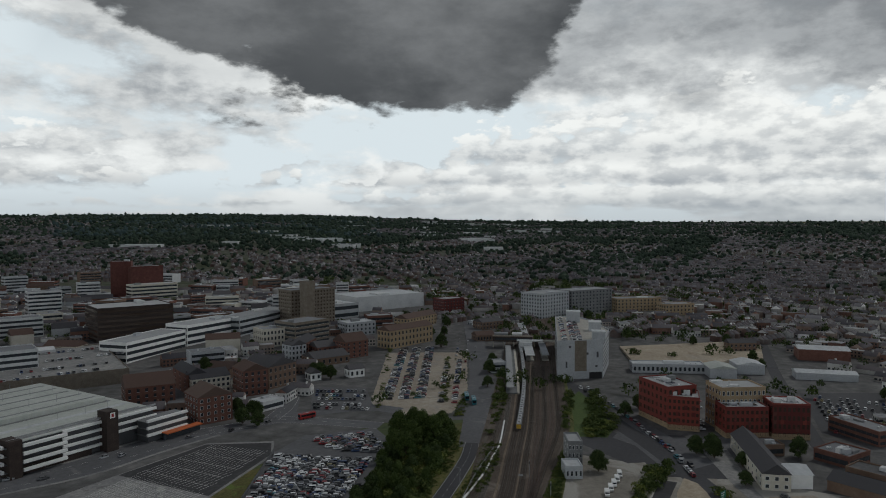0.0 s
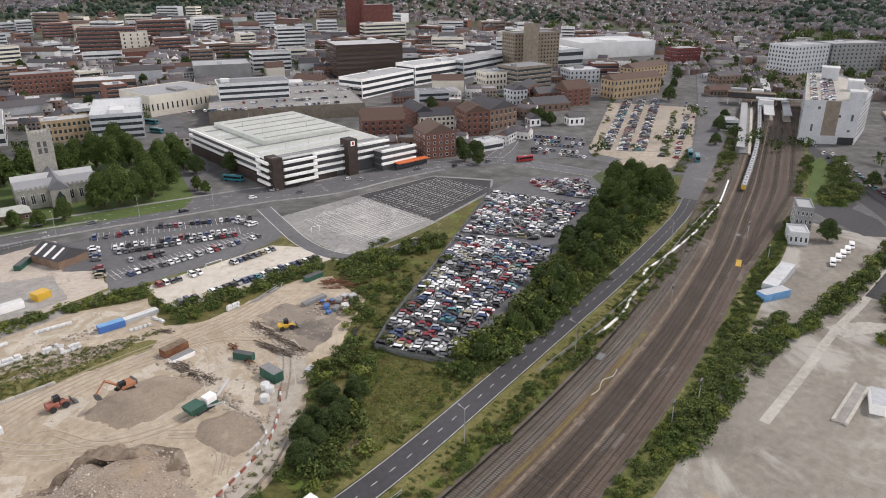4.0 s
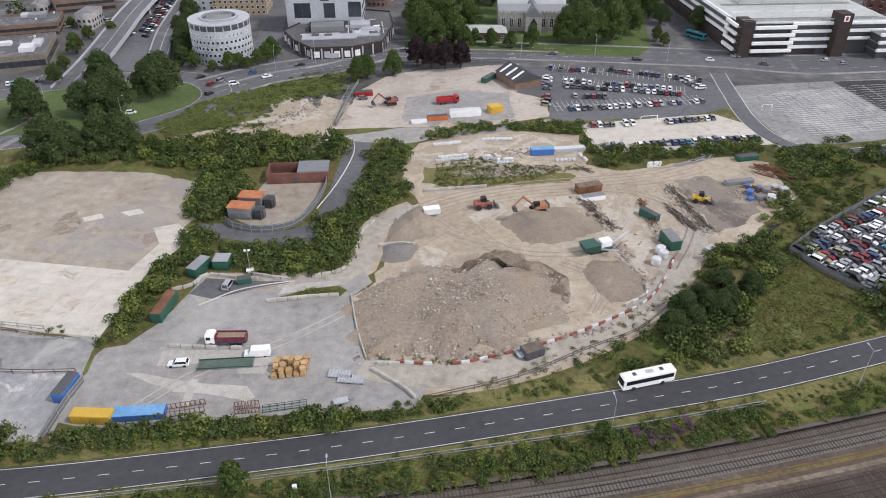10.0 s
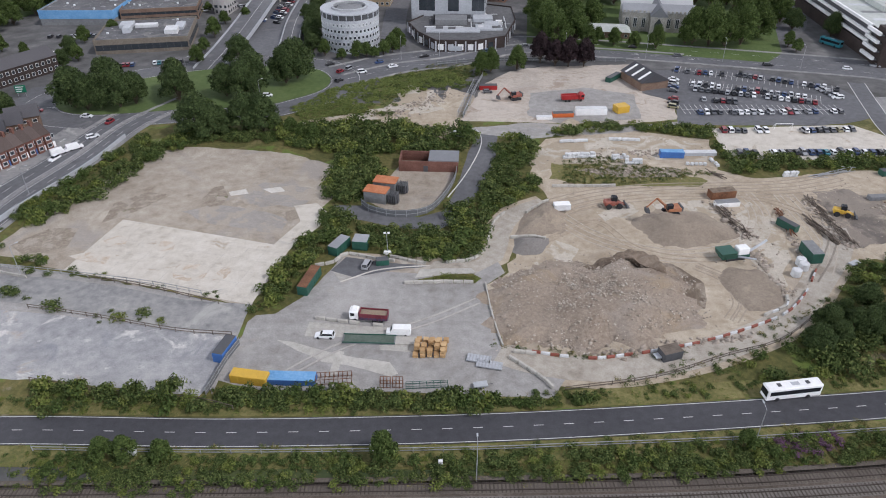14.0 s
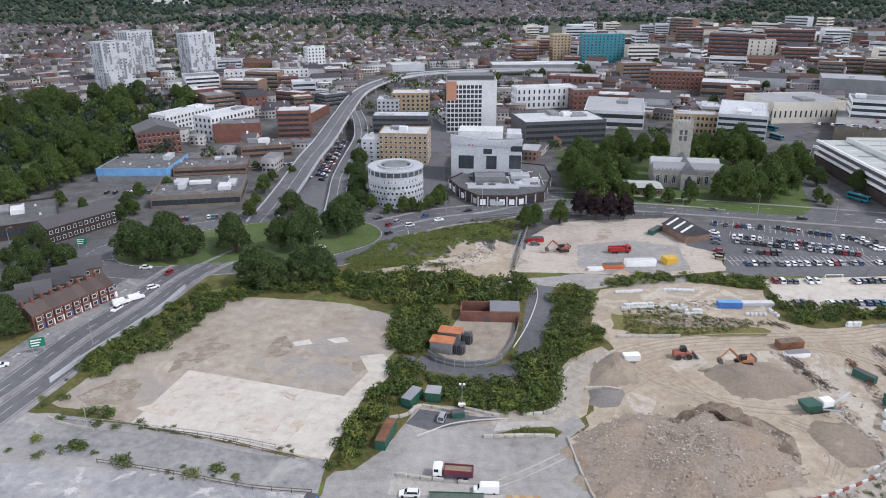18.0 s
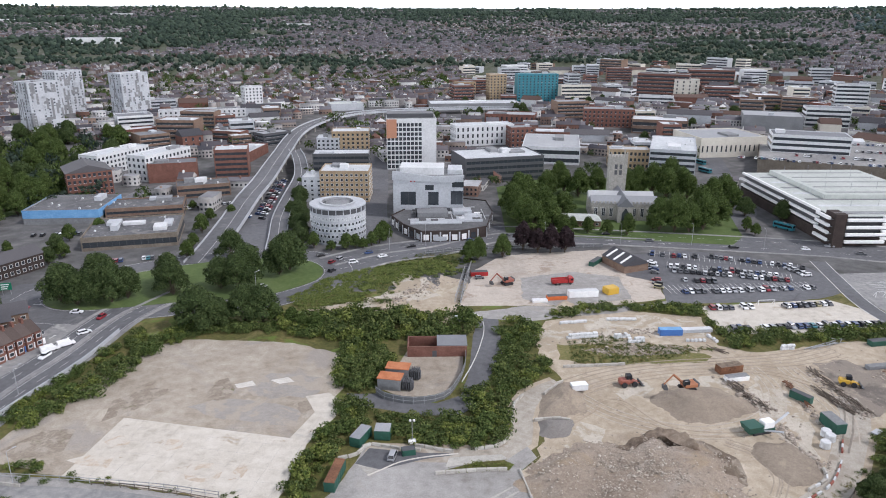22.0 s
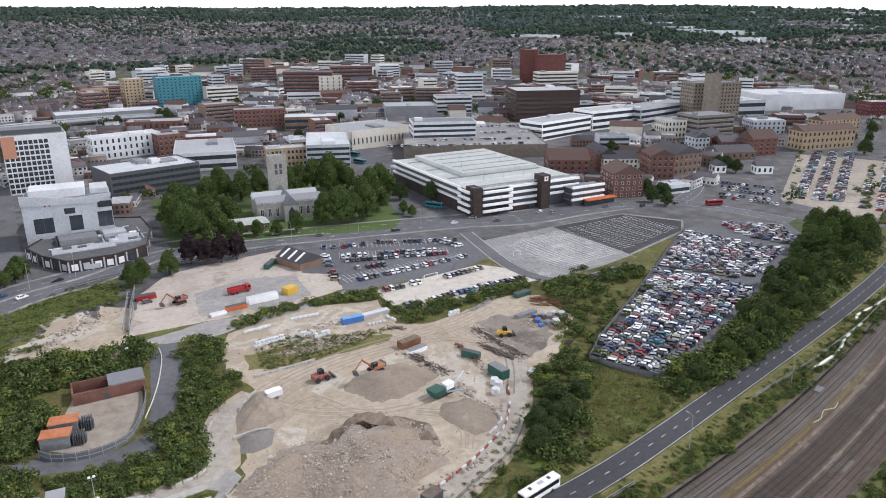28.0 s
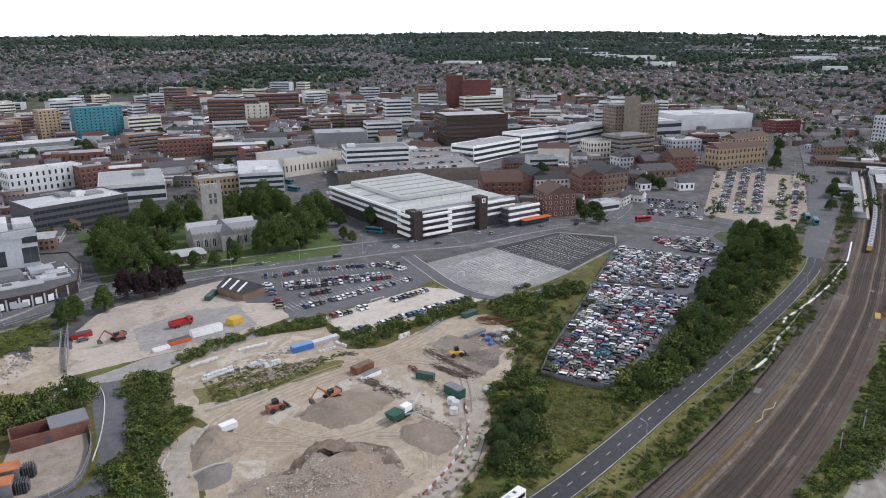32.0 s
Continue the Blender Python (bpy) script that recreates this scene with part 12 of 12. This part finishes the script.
# ---------------------------------------------------------------- barriers, walls and fences
red_me = mesh_of("barrier_block", boxed((-0.95, 0.95, -0.22, 0.22, 0, 0.75), bevel=0.08), "dull_red")
white_me = mesh_of("barrier_block", boxed((-0.95, 0.95, -0.22, 0.22, 0, 0.75), bevel=0.08), "off_white")
grey_me = mesh_of("barrier_block", boxed((-1.2, 1.2, -0.3, 0.3, 0, 0.9), bevel=0.08), "concrete")


def barrier(pts, label, mes, step, name="barrier", z=0.06, gap=0.0, seed=1):
    r = random.Random(seed)
    line = smooth_line(pts, 1.0)
    t = thing(name, label, "barrier")
    d, nxt, i = 0.0, 0.0, 0
    for a, b in zip(line, line[1:]):
        l = (b - a).length
        while nxt < d + l:
            p = a.lerp(b, (nxt - d) / max(l, 1e-6))
            if r.random() >= gap:
                part("barrier_block", mes[i % len(mes)], None, t, at=pose(p.x, p.y, z, 0, 0, heading(a, b) + r.uniform(-3, 3)))
            nxt += step
            i += 1
        d += l
    return t


barrier([(14.5, 115.7), (19.4, 114.6), (26.7, 113.8), (34.3, 114.9), (40.9, 116.3), (53.1, 119.7), (66.5, 125.2), (75.6, 130.2), (82.9, 137.5), (89.6, 147.1)], "row of red and white plastic barriers along the haul road", (red_me, white_me), 2.05, gap=0.12)
barrier([(28.4, 192.1), (36.8, 192.2), (48.3, 192.7)], "row of pale concrete blocks along the weeds", (grey_me,), 2.5, gap=0.05)
barrier([(-19.4, 152.6), (-11.1, 149.8), (-5.3, 150.3), (0.8, 151.7), (4.6, 156.3), (6.5, 164.3), (8.3, 171.5), (13.8, 178.7)], "pale concrete blocks along the haul road", (grey_me,), 2.6, gap=0.1)
barrier([(13.3, 162.6), (18.4, 162.9), (22.1, 161.7)], "white concrete blocks holding back gravel", (grey_me,), 2.5)
barrier([(16.7, 174.9), (20.7, 179.2), (25.2, 183.0), (28.2, 179.7)], "dark concrete blocks round the gravel heap", (grey_me,), 2.6, gap=0.2)
barrier([(70.7, 129.4), (76.7, 133.0), (78.1, 137.7)], "pale concrete blocks by the fine gravel", (grey_me, white_me), 2.4)
barrier([(10.7, 115.7), (15.7, 114.9)], "pale concrete blocks by the yard", (grey_me,), 2.6)
barrier([(9.3, 113.3), (14.5, 108.1), (16.6, 105.2)], "fallen pale concrete kerb blocks", (grey_me,), 2.6)
barrier([(-37.8, 127.5), (-29.6, 125.9), (-18.8, 124.2)], "low concrete blocks in the works yard", (grey_me,), 2.8, gap=0.2)
barrier([(-38.6, 148.9), (-35.4, 150.1), (-32.3, 153.9), (-24.2, 151.9), (-19.8, 151.0)], "pale concrete blocks near the cabins", (grey_me,), 2.6)


def wall_run(pts, h, material, label, name="wall", width=0.3, cat="wall"):
    line = smooth_line(pts, 4.0)
    bm = strip(bmesh.new(), shifted(line, width / 2), shifted(line, -width / 2), -0.2, h)
    return thing(name, label, cat, me=mesh_of(name, bm, material), kind="")


wall_run([(-120.0, 227.6), (-123.5, 206.1), (-132.4, 177.0), (-135.3, 164.8)], 1.6, "light_grey", "long grey concrete wall beside the dual carriageway")
wall_run([(-126.7, 148.2), (-120.8, 145.2), (-112.6, 143.0)], 0.9, "concrete", "low concrete kerb wall at the corner")


def fence(pts, h, label, material="old_timber", step=2.6, rails=2, name="fence", mesh=False, post=0.07):
    line = smooth_line(pts, step * 1.5)
    t = thing(name, label, "fence")
    pm = mesh_of("post", boxed((-post, post, -post, post, -0.2, h)), material)
    for p in line:
        part("post", pm, None, t, at=pose(p.x, p.y, 0.05))
    for k in range(rails):
        z = h * (0.4 + 0.5 * k / max(1, rails - 1))
        part("rail", strip(bmesh.new(), shifted(line, 0.04), shifted(line, -0.04), z - 0.06, z + 0.1), material, t)
    if mesh:
        part("panel", strip(bmesh.new(), shifted(line, 0.015), shifted(line, -0.015), 0.05, h), mesh, t)
    return t


fence([(-105.9, 130.7), (-86.6, 126.8), (-67.6, 122.3), (-54.3, 120.9)], 1.4, "dark timber post and rail fence along the yard")
fence([(-96.4, 142.7), (-82.3, 139.6), (-65.1, 134.0), (-60.6, 132.7)], 1.3, "dark timber post and rail fence by the lot")
fence([(-122.7, 147.5), (-104.3, 144.7), (-79.0, 140.0), (-65.8, 136.3)], 1.5, "grey post and rail fence of the empty lot", "steel")
fence([(-93.1, 106.1), (-73.7, 102.5), (-55.7, 100.6), (-48.2, 98.4)], 1.3, "dark fence above the busway verge")
fence([(-51.8, 118.0), (-53.2, 112.9), (-54.5, 104.1), (-54.9, 102.5)], 2.0, "grey palisade fence between the yards", "steel", 2.4, 2, "fence", "mesh_wire")
PALISADE = [(-30.9, 180.2), (-28.5, 176.9), (-20.3, 173.6), (-11.4, 175.8), (-6.6, 184.1), (-3.3, 194.9), (-2.2, 204.5)]
fence(PALISADE, 2.4, "grey palisade fence round the substation", "steel", 2.2, 2, "fence", "mesh_wire")
fence([(121.5, 146.7), (135.1, 155.7), (177.8, 179.2), (264.4, 228.6)], 2.2, "dark mesh fence of the storage lot", "dark_grey", 3.0, 2, "fence", "mesh_wire")
fence([(121.5, 146.7), (125.6, 135.0), (131.9, 123.7)], 2.2, "dark mesh fence at the end of the storage lot", "dark_grey", 3.0, 2, "fence", "mesh_wire")
fence([(-83.4, 87.7), (-51.4, 87.2), (-0.1, 88.3), (23.2, 89.6), (56.1, 91.5), (86.8, 94.3)] , 1.4, "low grey fence between busway and railway", "steel", 4.0, 2)
fence([(146.2, 104.1), (181.4, 108.2), (223.6, 115.6), (247.4, 121.4), (282.6, 130.5), (318.1, 137.8)], 1.4, "low grey fence along the busway", "steel", 4.0, 2)
fence([(19.4, 104.2), (39.1, 108.0), (56.8, 115.0), (69.7, 119.7), (82.8, 129.8)], 1.3, "leaning timber fence above the bank", "old_timber", 3.0, 2)
fence([(0.2, 245.9), (4.4, 269.6), (9.3, 290.0)], 2.0, "pale palisade fence of the cleared pad", "steel", 2.4, 2, "fence", "mesh_wire")
fence([(-10.3, 304.9), (11.2, 309.8), (32.9, 310.6), (74.7, 310.1)], 1.8, "pale hoarding fence along the ring road", "steel", 3.0, 2, "fence", "mesh_wire")

# ---------------------------------------------------------------- substation
def substation():
    slab("substation_floor", [(-29.1, 182.5), (-22.6, 202.6), (-18.0, 215.8), (-2.6, 206.5), (-4.2, 194.1), (-7.5, 184.1), (-12.2, 176.8), (-20.4, 174.9)], 0.06, "brown_lot", "brown gravel floor of the substation")
    t = thing("substation_building", "low red brick substation building with a pale flat roof", "building", pose(*(-21.2, 202.6), 0, 0, 0, heading((-21.2, 202.6), (-2.1, 201.7))))
    w = math.dist((-21.2, 202.6), (-2.1, 201.7))
    part("wall", boxed((0, w, 0, 0.4, 0, 3.6), (0, 0.4, 0.4, 8, 0, 3.6), (w - 0.4, w, 0.4, 8, 0, 3.6), (0.4, w - 0.4, 7.6, 8, 0, 3.6)), "brick", t)
    part("roof", boxed((w * 0.5, w + 0.2, 0.4, 8.2, 3.5, 3.9)), "roof_felt", t, "pale grey flat roof")
    part("inner_floor", boxed((0.4, w * 0.5, 0.4, 7.6, 0, 0.2)), "soil", t)
    part("doorway", boxed((w * 0.42, w * 0.42 + 1.4, -0.05, 0.02, 0, 2.2)), "dark_grey", t)
    for ab in ([(-30.5, 182.5), (-24.2, 180.8)], [(-28.1, 188.4), (-21.7, 187.0)]):
        a, b = ab
        L = math.dist(a, b)
        u = thing("transformer_bay", "grey transformer bay with a rusty orange roof", "transformer", pose(*a, 0.06, 0, 0, heading(a, b)), "transformer bays")
        part("cabin", boxed((0, L * 1.05, 0, 4.2, 0, 3.6), bevel=0.05), "mid_grey", u)
        part("roof", boxed((-0.2, L * 1.05 + 0.2, -0.2, 4.4, 3.6, 3.85), bevel=0.04), "rust_orange", u, "rusty orange roof")
        for i in range(5):
            part("radiator", boxed((L * 1.1 + 0.3 + i * 0.55, L * 1.1 + 0.6 + i * 0.55, 0.4, 3.6, 0.3, 3.2), bevel=0.06), "dark_grey", u)
        part("tank", boxed((L * 1.08, L * 1.1 + 3.2, 1.2, 2.8, 0.2, 2.6), bevel=0.1), "dark_grey", u)


substation()

# ---------------------------------------------------------------- lamps, masts and poles
def lamp_post(x, y, h, turn=0, label="tall grey steel street lamp", arm=1.6, group="street lamps"):
    t = thing("street_lamp", label, "street lamp", pose(x, y, 0.05, 0, 0, turn), group)
    bm = bmesh.new()
    rod(bm, (0, 0, 0), (0, 0, h), 0.11, 8, 0.06)
    part("column", bm, "steel", t)
    part("arm", rods(((0, 0, h - 0.05), (arm, 0, h + 0.25), 0.05)), "steel", t)
    part("lantern", boxed((arm - 0.2, arm + 0.6, -0.16, 0.16, h + 0.18, h + 0.34), bevel=0.05), "light_grey", t)
    return t


for q, a in (((53.1, 89.7), 90), ((0.2, 81.4), 90), ((108.8, 96.8), 90), ((162.6, 103.6), 100), ((262.1, 128.0), 120)):
    lamp_post(q[0], q[1], 10.0, a)
for q in [(-26.8, 311.6), (-9.5, 317.4), (48.2, 317.1), (84.2, 313.2), (118.4, 310.5), (149.4, 300.9)]:
    lamp_post(q[0], q[1], 10.0, 90)
for q in [(-133.7, 186.3), (-114.6, 144.1), (-79.2, 260.8), (-116.3, 287.1), (-206.0, 265.6), (-62.6, 319.6)]:
    lamp_post(q[0], q[1], 9.0, 45)
for q in [(211.9, 100.1), (164.9, 66.1), (151.3, 66.2), (271.3, 92.5), (291.0, 109.1)]:
    t = thing("signal_mast", "slim grey railway signal mast", "mast", pose(*q, 0.1), "railway masts")
    part("column", rods(((0, 0, 0), (0, 0, 7.5), 0.12)), "steel", t)
    part("cross_arm", rods(((-0.9, 0, 6.9), (0.9, 0, 6.9), 0.06)), "steel", t)
    part("signal_box", boxed((-0.25, 0.25, -0.2, 0.2, 5.6, 6.8), bevel=0.04), "dark_grey", t)
lt = thing("light_tower", "mobile light tower by the cabins", "light tower", pose(*(-21.2, 153.9), 0.06))
part("trailer", boxed((-1, 1, -0.6, 0.6, 0.4, 1.4), bevel=0.1), "white", lt)
part("mast", rods(((0, 0, 1.2), (0, 0, 7), 0.08)), "steel", lt)
for dx in (-0.5, 0.5):
    part("floodlight", boxed((dx - 0.3, dx + 0.3, -0.15, 0.15, 6.8, 7.3), bevel=0.04), "white", lt)
cab = thing("equipment_cabinet", "white trackside equipment cabinet", "cabinet", pose(*(-6.3, 84.9), 0.05), "trackside cabinets")
part("cabinet_body", boxed((-0.4, 0.4, -0.3, 0.3, 0, 1.4), bevel=0.04), "white", cab)
for q in [(-65.5, 87.0), (-64.2, 87.0)]:
    cab = thing("equipment_cabinet", "pale grey roadside equipment cabinet", "cabinet", pose(*q, 0.05), "trackside cabinets")
    part("cabinet_body", boxed((-0.8, 0.8, -0.4, 0.4, 0, 1.6), bevel=0.05), "off_white", cab)

# the dark shed at the edge of the car park, and small huts
ab = [(73.3, 273.8), (85.1, 277.9)]
shed = thing("old_shed", "old shed with dark sloping roof and white roof lights", "shed", pose(*ab[0], 0, 0, 0, heading(*ab)))
L = math.dist(*ab)
part("wall", boxed((0, L, 0, 16, -0.2, 3.6)), "brown_brick", shed)
bm = bmesh.new()
prism(bm, [(-0.4, 3.4), (L * 0.5, 6.8), (L + 0.4, 3.4), (L * 0.5, 3.1)], -0.4, 16.4)
part("roof", bm, "slate", shed)
for k in range(3):
    y = 2.5 + k * 5
    bm = bmesh.new()
    prism(bm, [(0.2, 3.98), (L * 0.44, 6.55), (L * 0.44, 6.35), (0.2, 3.8)], y, y + 1.2)
    part("roof_light", bm, "white", shed)

# ---------------------------------------------------------------- more of the yard's clutter


def goal(ab, h=2.4):
    a, b = ab
    L = math.dist(a, b)
    t = thing("goal_frame", "white tubular frame standing on the car park", "frame", pose(*a, 0.05, 0, 0, heading(a, b)), "white tubular frames")
    for x in (0, L):
        part("post", rods(((x, 0, 0), (x, 0, h), 0.09)), "white", t)
        part("stay", rods(((x, 0, h), (x, 1.8, 0), 0.06)), "white", t)
    part("crossbar", rods(((0, 0, h), (L, 0, h), 0.09)), "white", t)


goal([(113.0, 235.8), (119.4, 235.9)])
goal([(163.7, 241.3), (167.4, 240.7)])


def frame_rack(ab, n, label, material="rust", depth=1.6, h=1.5):
    """Open steel frames side by side."""
    a, b = ab
    L = math.dist(a, b)
    t = thing("steel_rack", label, "rack", pose(*a, 0.07, 0, 0, heading(a, b)))
    for i in range(n + 1):
        x = L * i / n
        part("upright", rods(((x, 0, 0), (x, 0, h), 0.07), ((x, depth, 0), (x, depth, h), 0.07), ((x, 0, h), (x, depth, h), 0.06), n=4), material, t)
    for y in (0, depth):
        for z in (0.25, h):
            part("rail", rods(((0, y, z), (L, y, z), 0.08), n=4), material, t)


frame_rack([(-32.6, 105.3), (-25.2, 106.0)], 8, "row of rusty open steel frames behind the hedge", depth=2.2)
frame_rack([(-19.1, 104.6), (-17.0, 104.6)], 3, "rusty upright steel stillage", depth=1.2, h=2.2)
frame_rack([(-16.5, 104.6), (-14.4, 104.6)], 3, "rusty upright steel stillage", depth=1.2, h=2.2)
frame_rack([(-13.7, 104.3), (-5.0, 104.9)], 6, "low green and rusty steel frame", "green", 1.4, 0.8)
frame_rack([(0.4, 245.9), (7.6, 280.1)], 12, "long grey steel racking beside the cleared slabs", "steel", 2.4, 2.4)


def flatbed(ab, label):
    a, b = ab
    L = math.dist(a, b)
    t = thing("flatbed_body", label, "lorry body", pose(*a, 0.07, 0, 0, heading(a, b)))
    part("frame", boxed((0, L, 0, 2.4, 0.2, 0.45), bevel=0.04), "steel", t)
    for i in range(int(L / 0.7)):
        part("slat", boxed((0.1 + i * 0.7, 0.5 + i * 0.7, 0.1, 2.3, 0.45, 0.52)), "light_grey", t)


flatbed([(-1.1, 112.8), (4.1, 111.7)], "grey slatted flatbed body laid on the yard")
flatbed([(0.9, 111.0), (6.5, 109.8)], "grey slatted flatbed body laid on the yard")
# the kerbed weed strip between the haul road and the yard
KERB = [(-14.9, 141.2), (-6.5, 141.6), (1.8, 141.5), (3.3, 143.6), (1.2, 145.6), (-6.0, 145.1), (-13.2, 142.7)]
slab("weed_bed", KERB, 0.16, "grass", "kerbed strip of weeds in the works yard", "verge")
barrier(KERB[:3], "low pale concrete kerb stones along the weeds", (grey_me,), 2.5, "kerb_row", gap=0.04)
# mixed stores on the pad by the scrap
r = random.Random(21)
for q in [(128.3, 182.9), (126.6, 178.3), (130.9, 180.8), (132.3, 179.0), (135.8, 180.8), (134.3, 176.3), (137.9, 178.8), (128.1, 175.0), (125.1, 174.7), (131.1, 173.7)]:
    s = r.uniform(0.8, 1.6)
    t = thing("covered_stack", f"{('pale wrapped', 'blue sheeted', 'grey sheeted', 'white wrapped')[int(s * 10) % 4]} stack of materials on a pallet", "stack", pose(*q, 0.06, 0, 0, r.uniform(0, 90)), "covered stacks")
    part("load", boxed((-s, s, -s * 0.7, s * 0.7, 0.15, s * 1.1), bevel=0.15), ("light_grey", "blue", "mid_grey", "off_white")[int(s * 10) % 4], t)
    part("pallet", boxed((-s, s, -s * 0.75, s * 0.75, 0, 0.15)), "old_timber", t)
t = thing("tarpaulin", "red tarpaulin spread over a low pile", "sheet", pose(*(131.8, 173.6), 0.06, 0, 0, 20))
part("sheet", boxed((-2.2, 2.2, -1.4, 1.4, 0, 0.5), taper=0.4), "red", t)
for q, a in (((100.9, 150.2), 30), ((1.8, 105.2), 10), ((41.7, 114.5), 15)):
    t = thing("quad_trailer", "small pale trailer parked on the works ground", "trailer", pose(*q, 0.06, 0, 0, a))
    part("bed", boxed((-1.5, 1.5, -0.8, 0.8, 0.5, 0.9), bevel=0.06), "light_grey", t)
    part("drawbar", rods(((1.5, 0, 0.55), (2.6, 0, 0.5), 0.06)), "dark_grey", t)
    for sy in (-0.85, 0.85):
        part("wheel", WHEEL, None, t, at=pose(-0.2, sy, 0.32))
wall_run([(4.4, 141.2), (5.1, 132.1), (6.2, 123.8), (7.3, 117.9)], 0.7, "concrete", "low pale concrete wall between yard and mound", "kerb_wall")
wall_run([(-1.6, 239.6), (5.2, 234.3), (6.4, 224.1), (3.1, 208.8), (-1.2, 195.4), (-5.3, 185.2)], 0.35, "line", "white kerb of the substation track", "kerb", 0.25, "kerb")


def road_sign(x, y, turn, label, w=4.2, h=3.0):
    t = thing("road_sign", label, "road sign", pose(x, y, 0.1, 0, 0, turn), "green road signs")
    for s in (-w * 0.35, w * 0.35):
        part("post", rods(((s, 0.1, 0), (s, 0.1, 2.0 + h), 0.08)), "steel", t)
    part("panel", boxed((-w / 2, w / 2, -0.05, 0.02, 2.0, 2.0 + h), bevel=0.02), "sign_green", t)
    for k in range(3):
        part("bar", boxed((-w * 0.4, w * (0.1 + 0.1 * k), -0.07, -0.05, 2.4 + k * 0.85, 2.75 + k * 0.85)), "white", t)


M["sign_green"] = plain("sign_green", (0.01, 0.16, 0.09), 0.4)
road_sign(*(-147.4, 181.2), 25, "large green direction sign beside the dual carriageway")
road_sign(*(-176.1, 265.6), 10, "green direction sign at the junction")
road_sign(*(299.2, 32.0), -20, "green direction sign by the station approach")


def arrows(pts, n, label):
    """White lane arrows along a road."""
    line = smooth_line(pts, 3.0)
    t = thing("road_marking", label, "road marking")
    bm = bmesh.new()
    prism(bm, [(-1.8, 0.0), (1.0, 0.0), (1.0, 0.012), (-1.8, 0.012)], -0.12, 0.12)
    box(bm, 0.6, 1.2, -0.45, 0.45, 0.0, 0.012, taper=0.0)
    me = mesh_of("arrow", bm, "line")
    for i in range(n):
        k = int((i + 0.5) * (len(line) - 2) / n)
        for o in (-2.8, 2.8):
            p = line[k] + sides(line)[k] * o
            part("arrow", me, None, t, at=pose(p.x, p.y, 0.115, 0, 0, heading(line[k], line[k + 1])))


arrows([(-151.3, 176.2), (-147.2, 197.4), (-141.2, 216.2), (-136.2, 232.9)], 5, "white lane arrows on the dual carriageway")
arrows([(-167.1, 248.8), (-160.0, 257.6), (-138.4, 249.0)], 4, "white lane arrows at the junction")
arrows([(7.3, 323.6), (63.0, 319.4), (120.3, 315.0)], 5, "white lane arrows on the ring road")
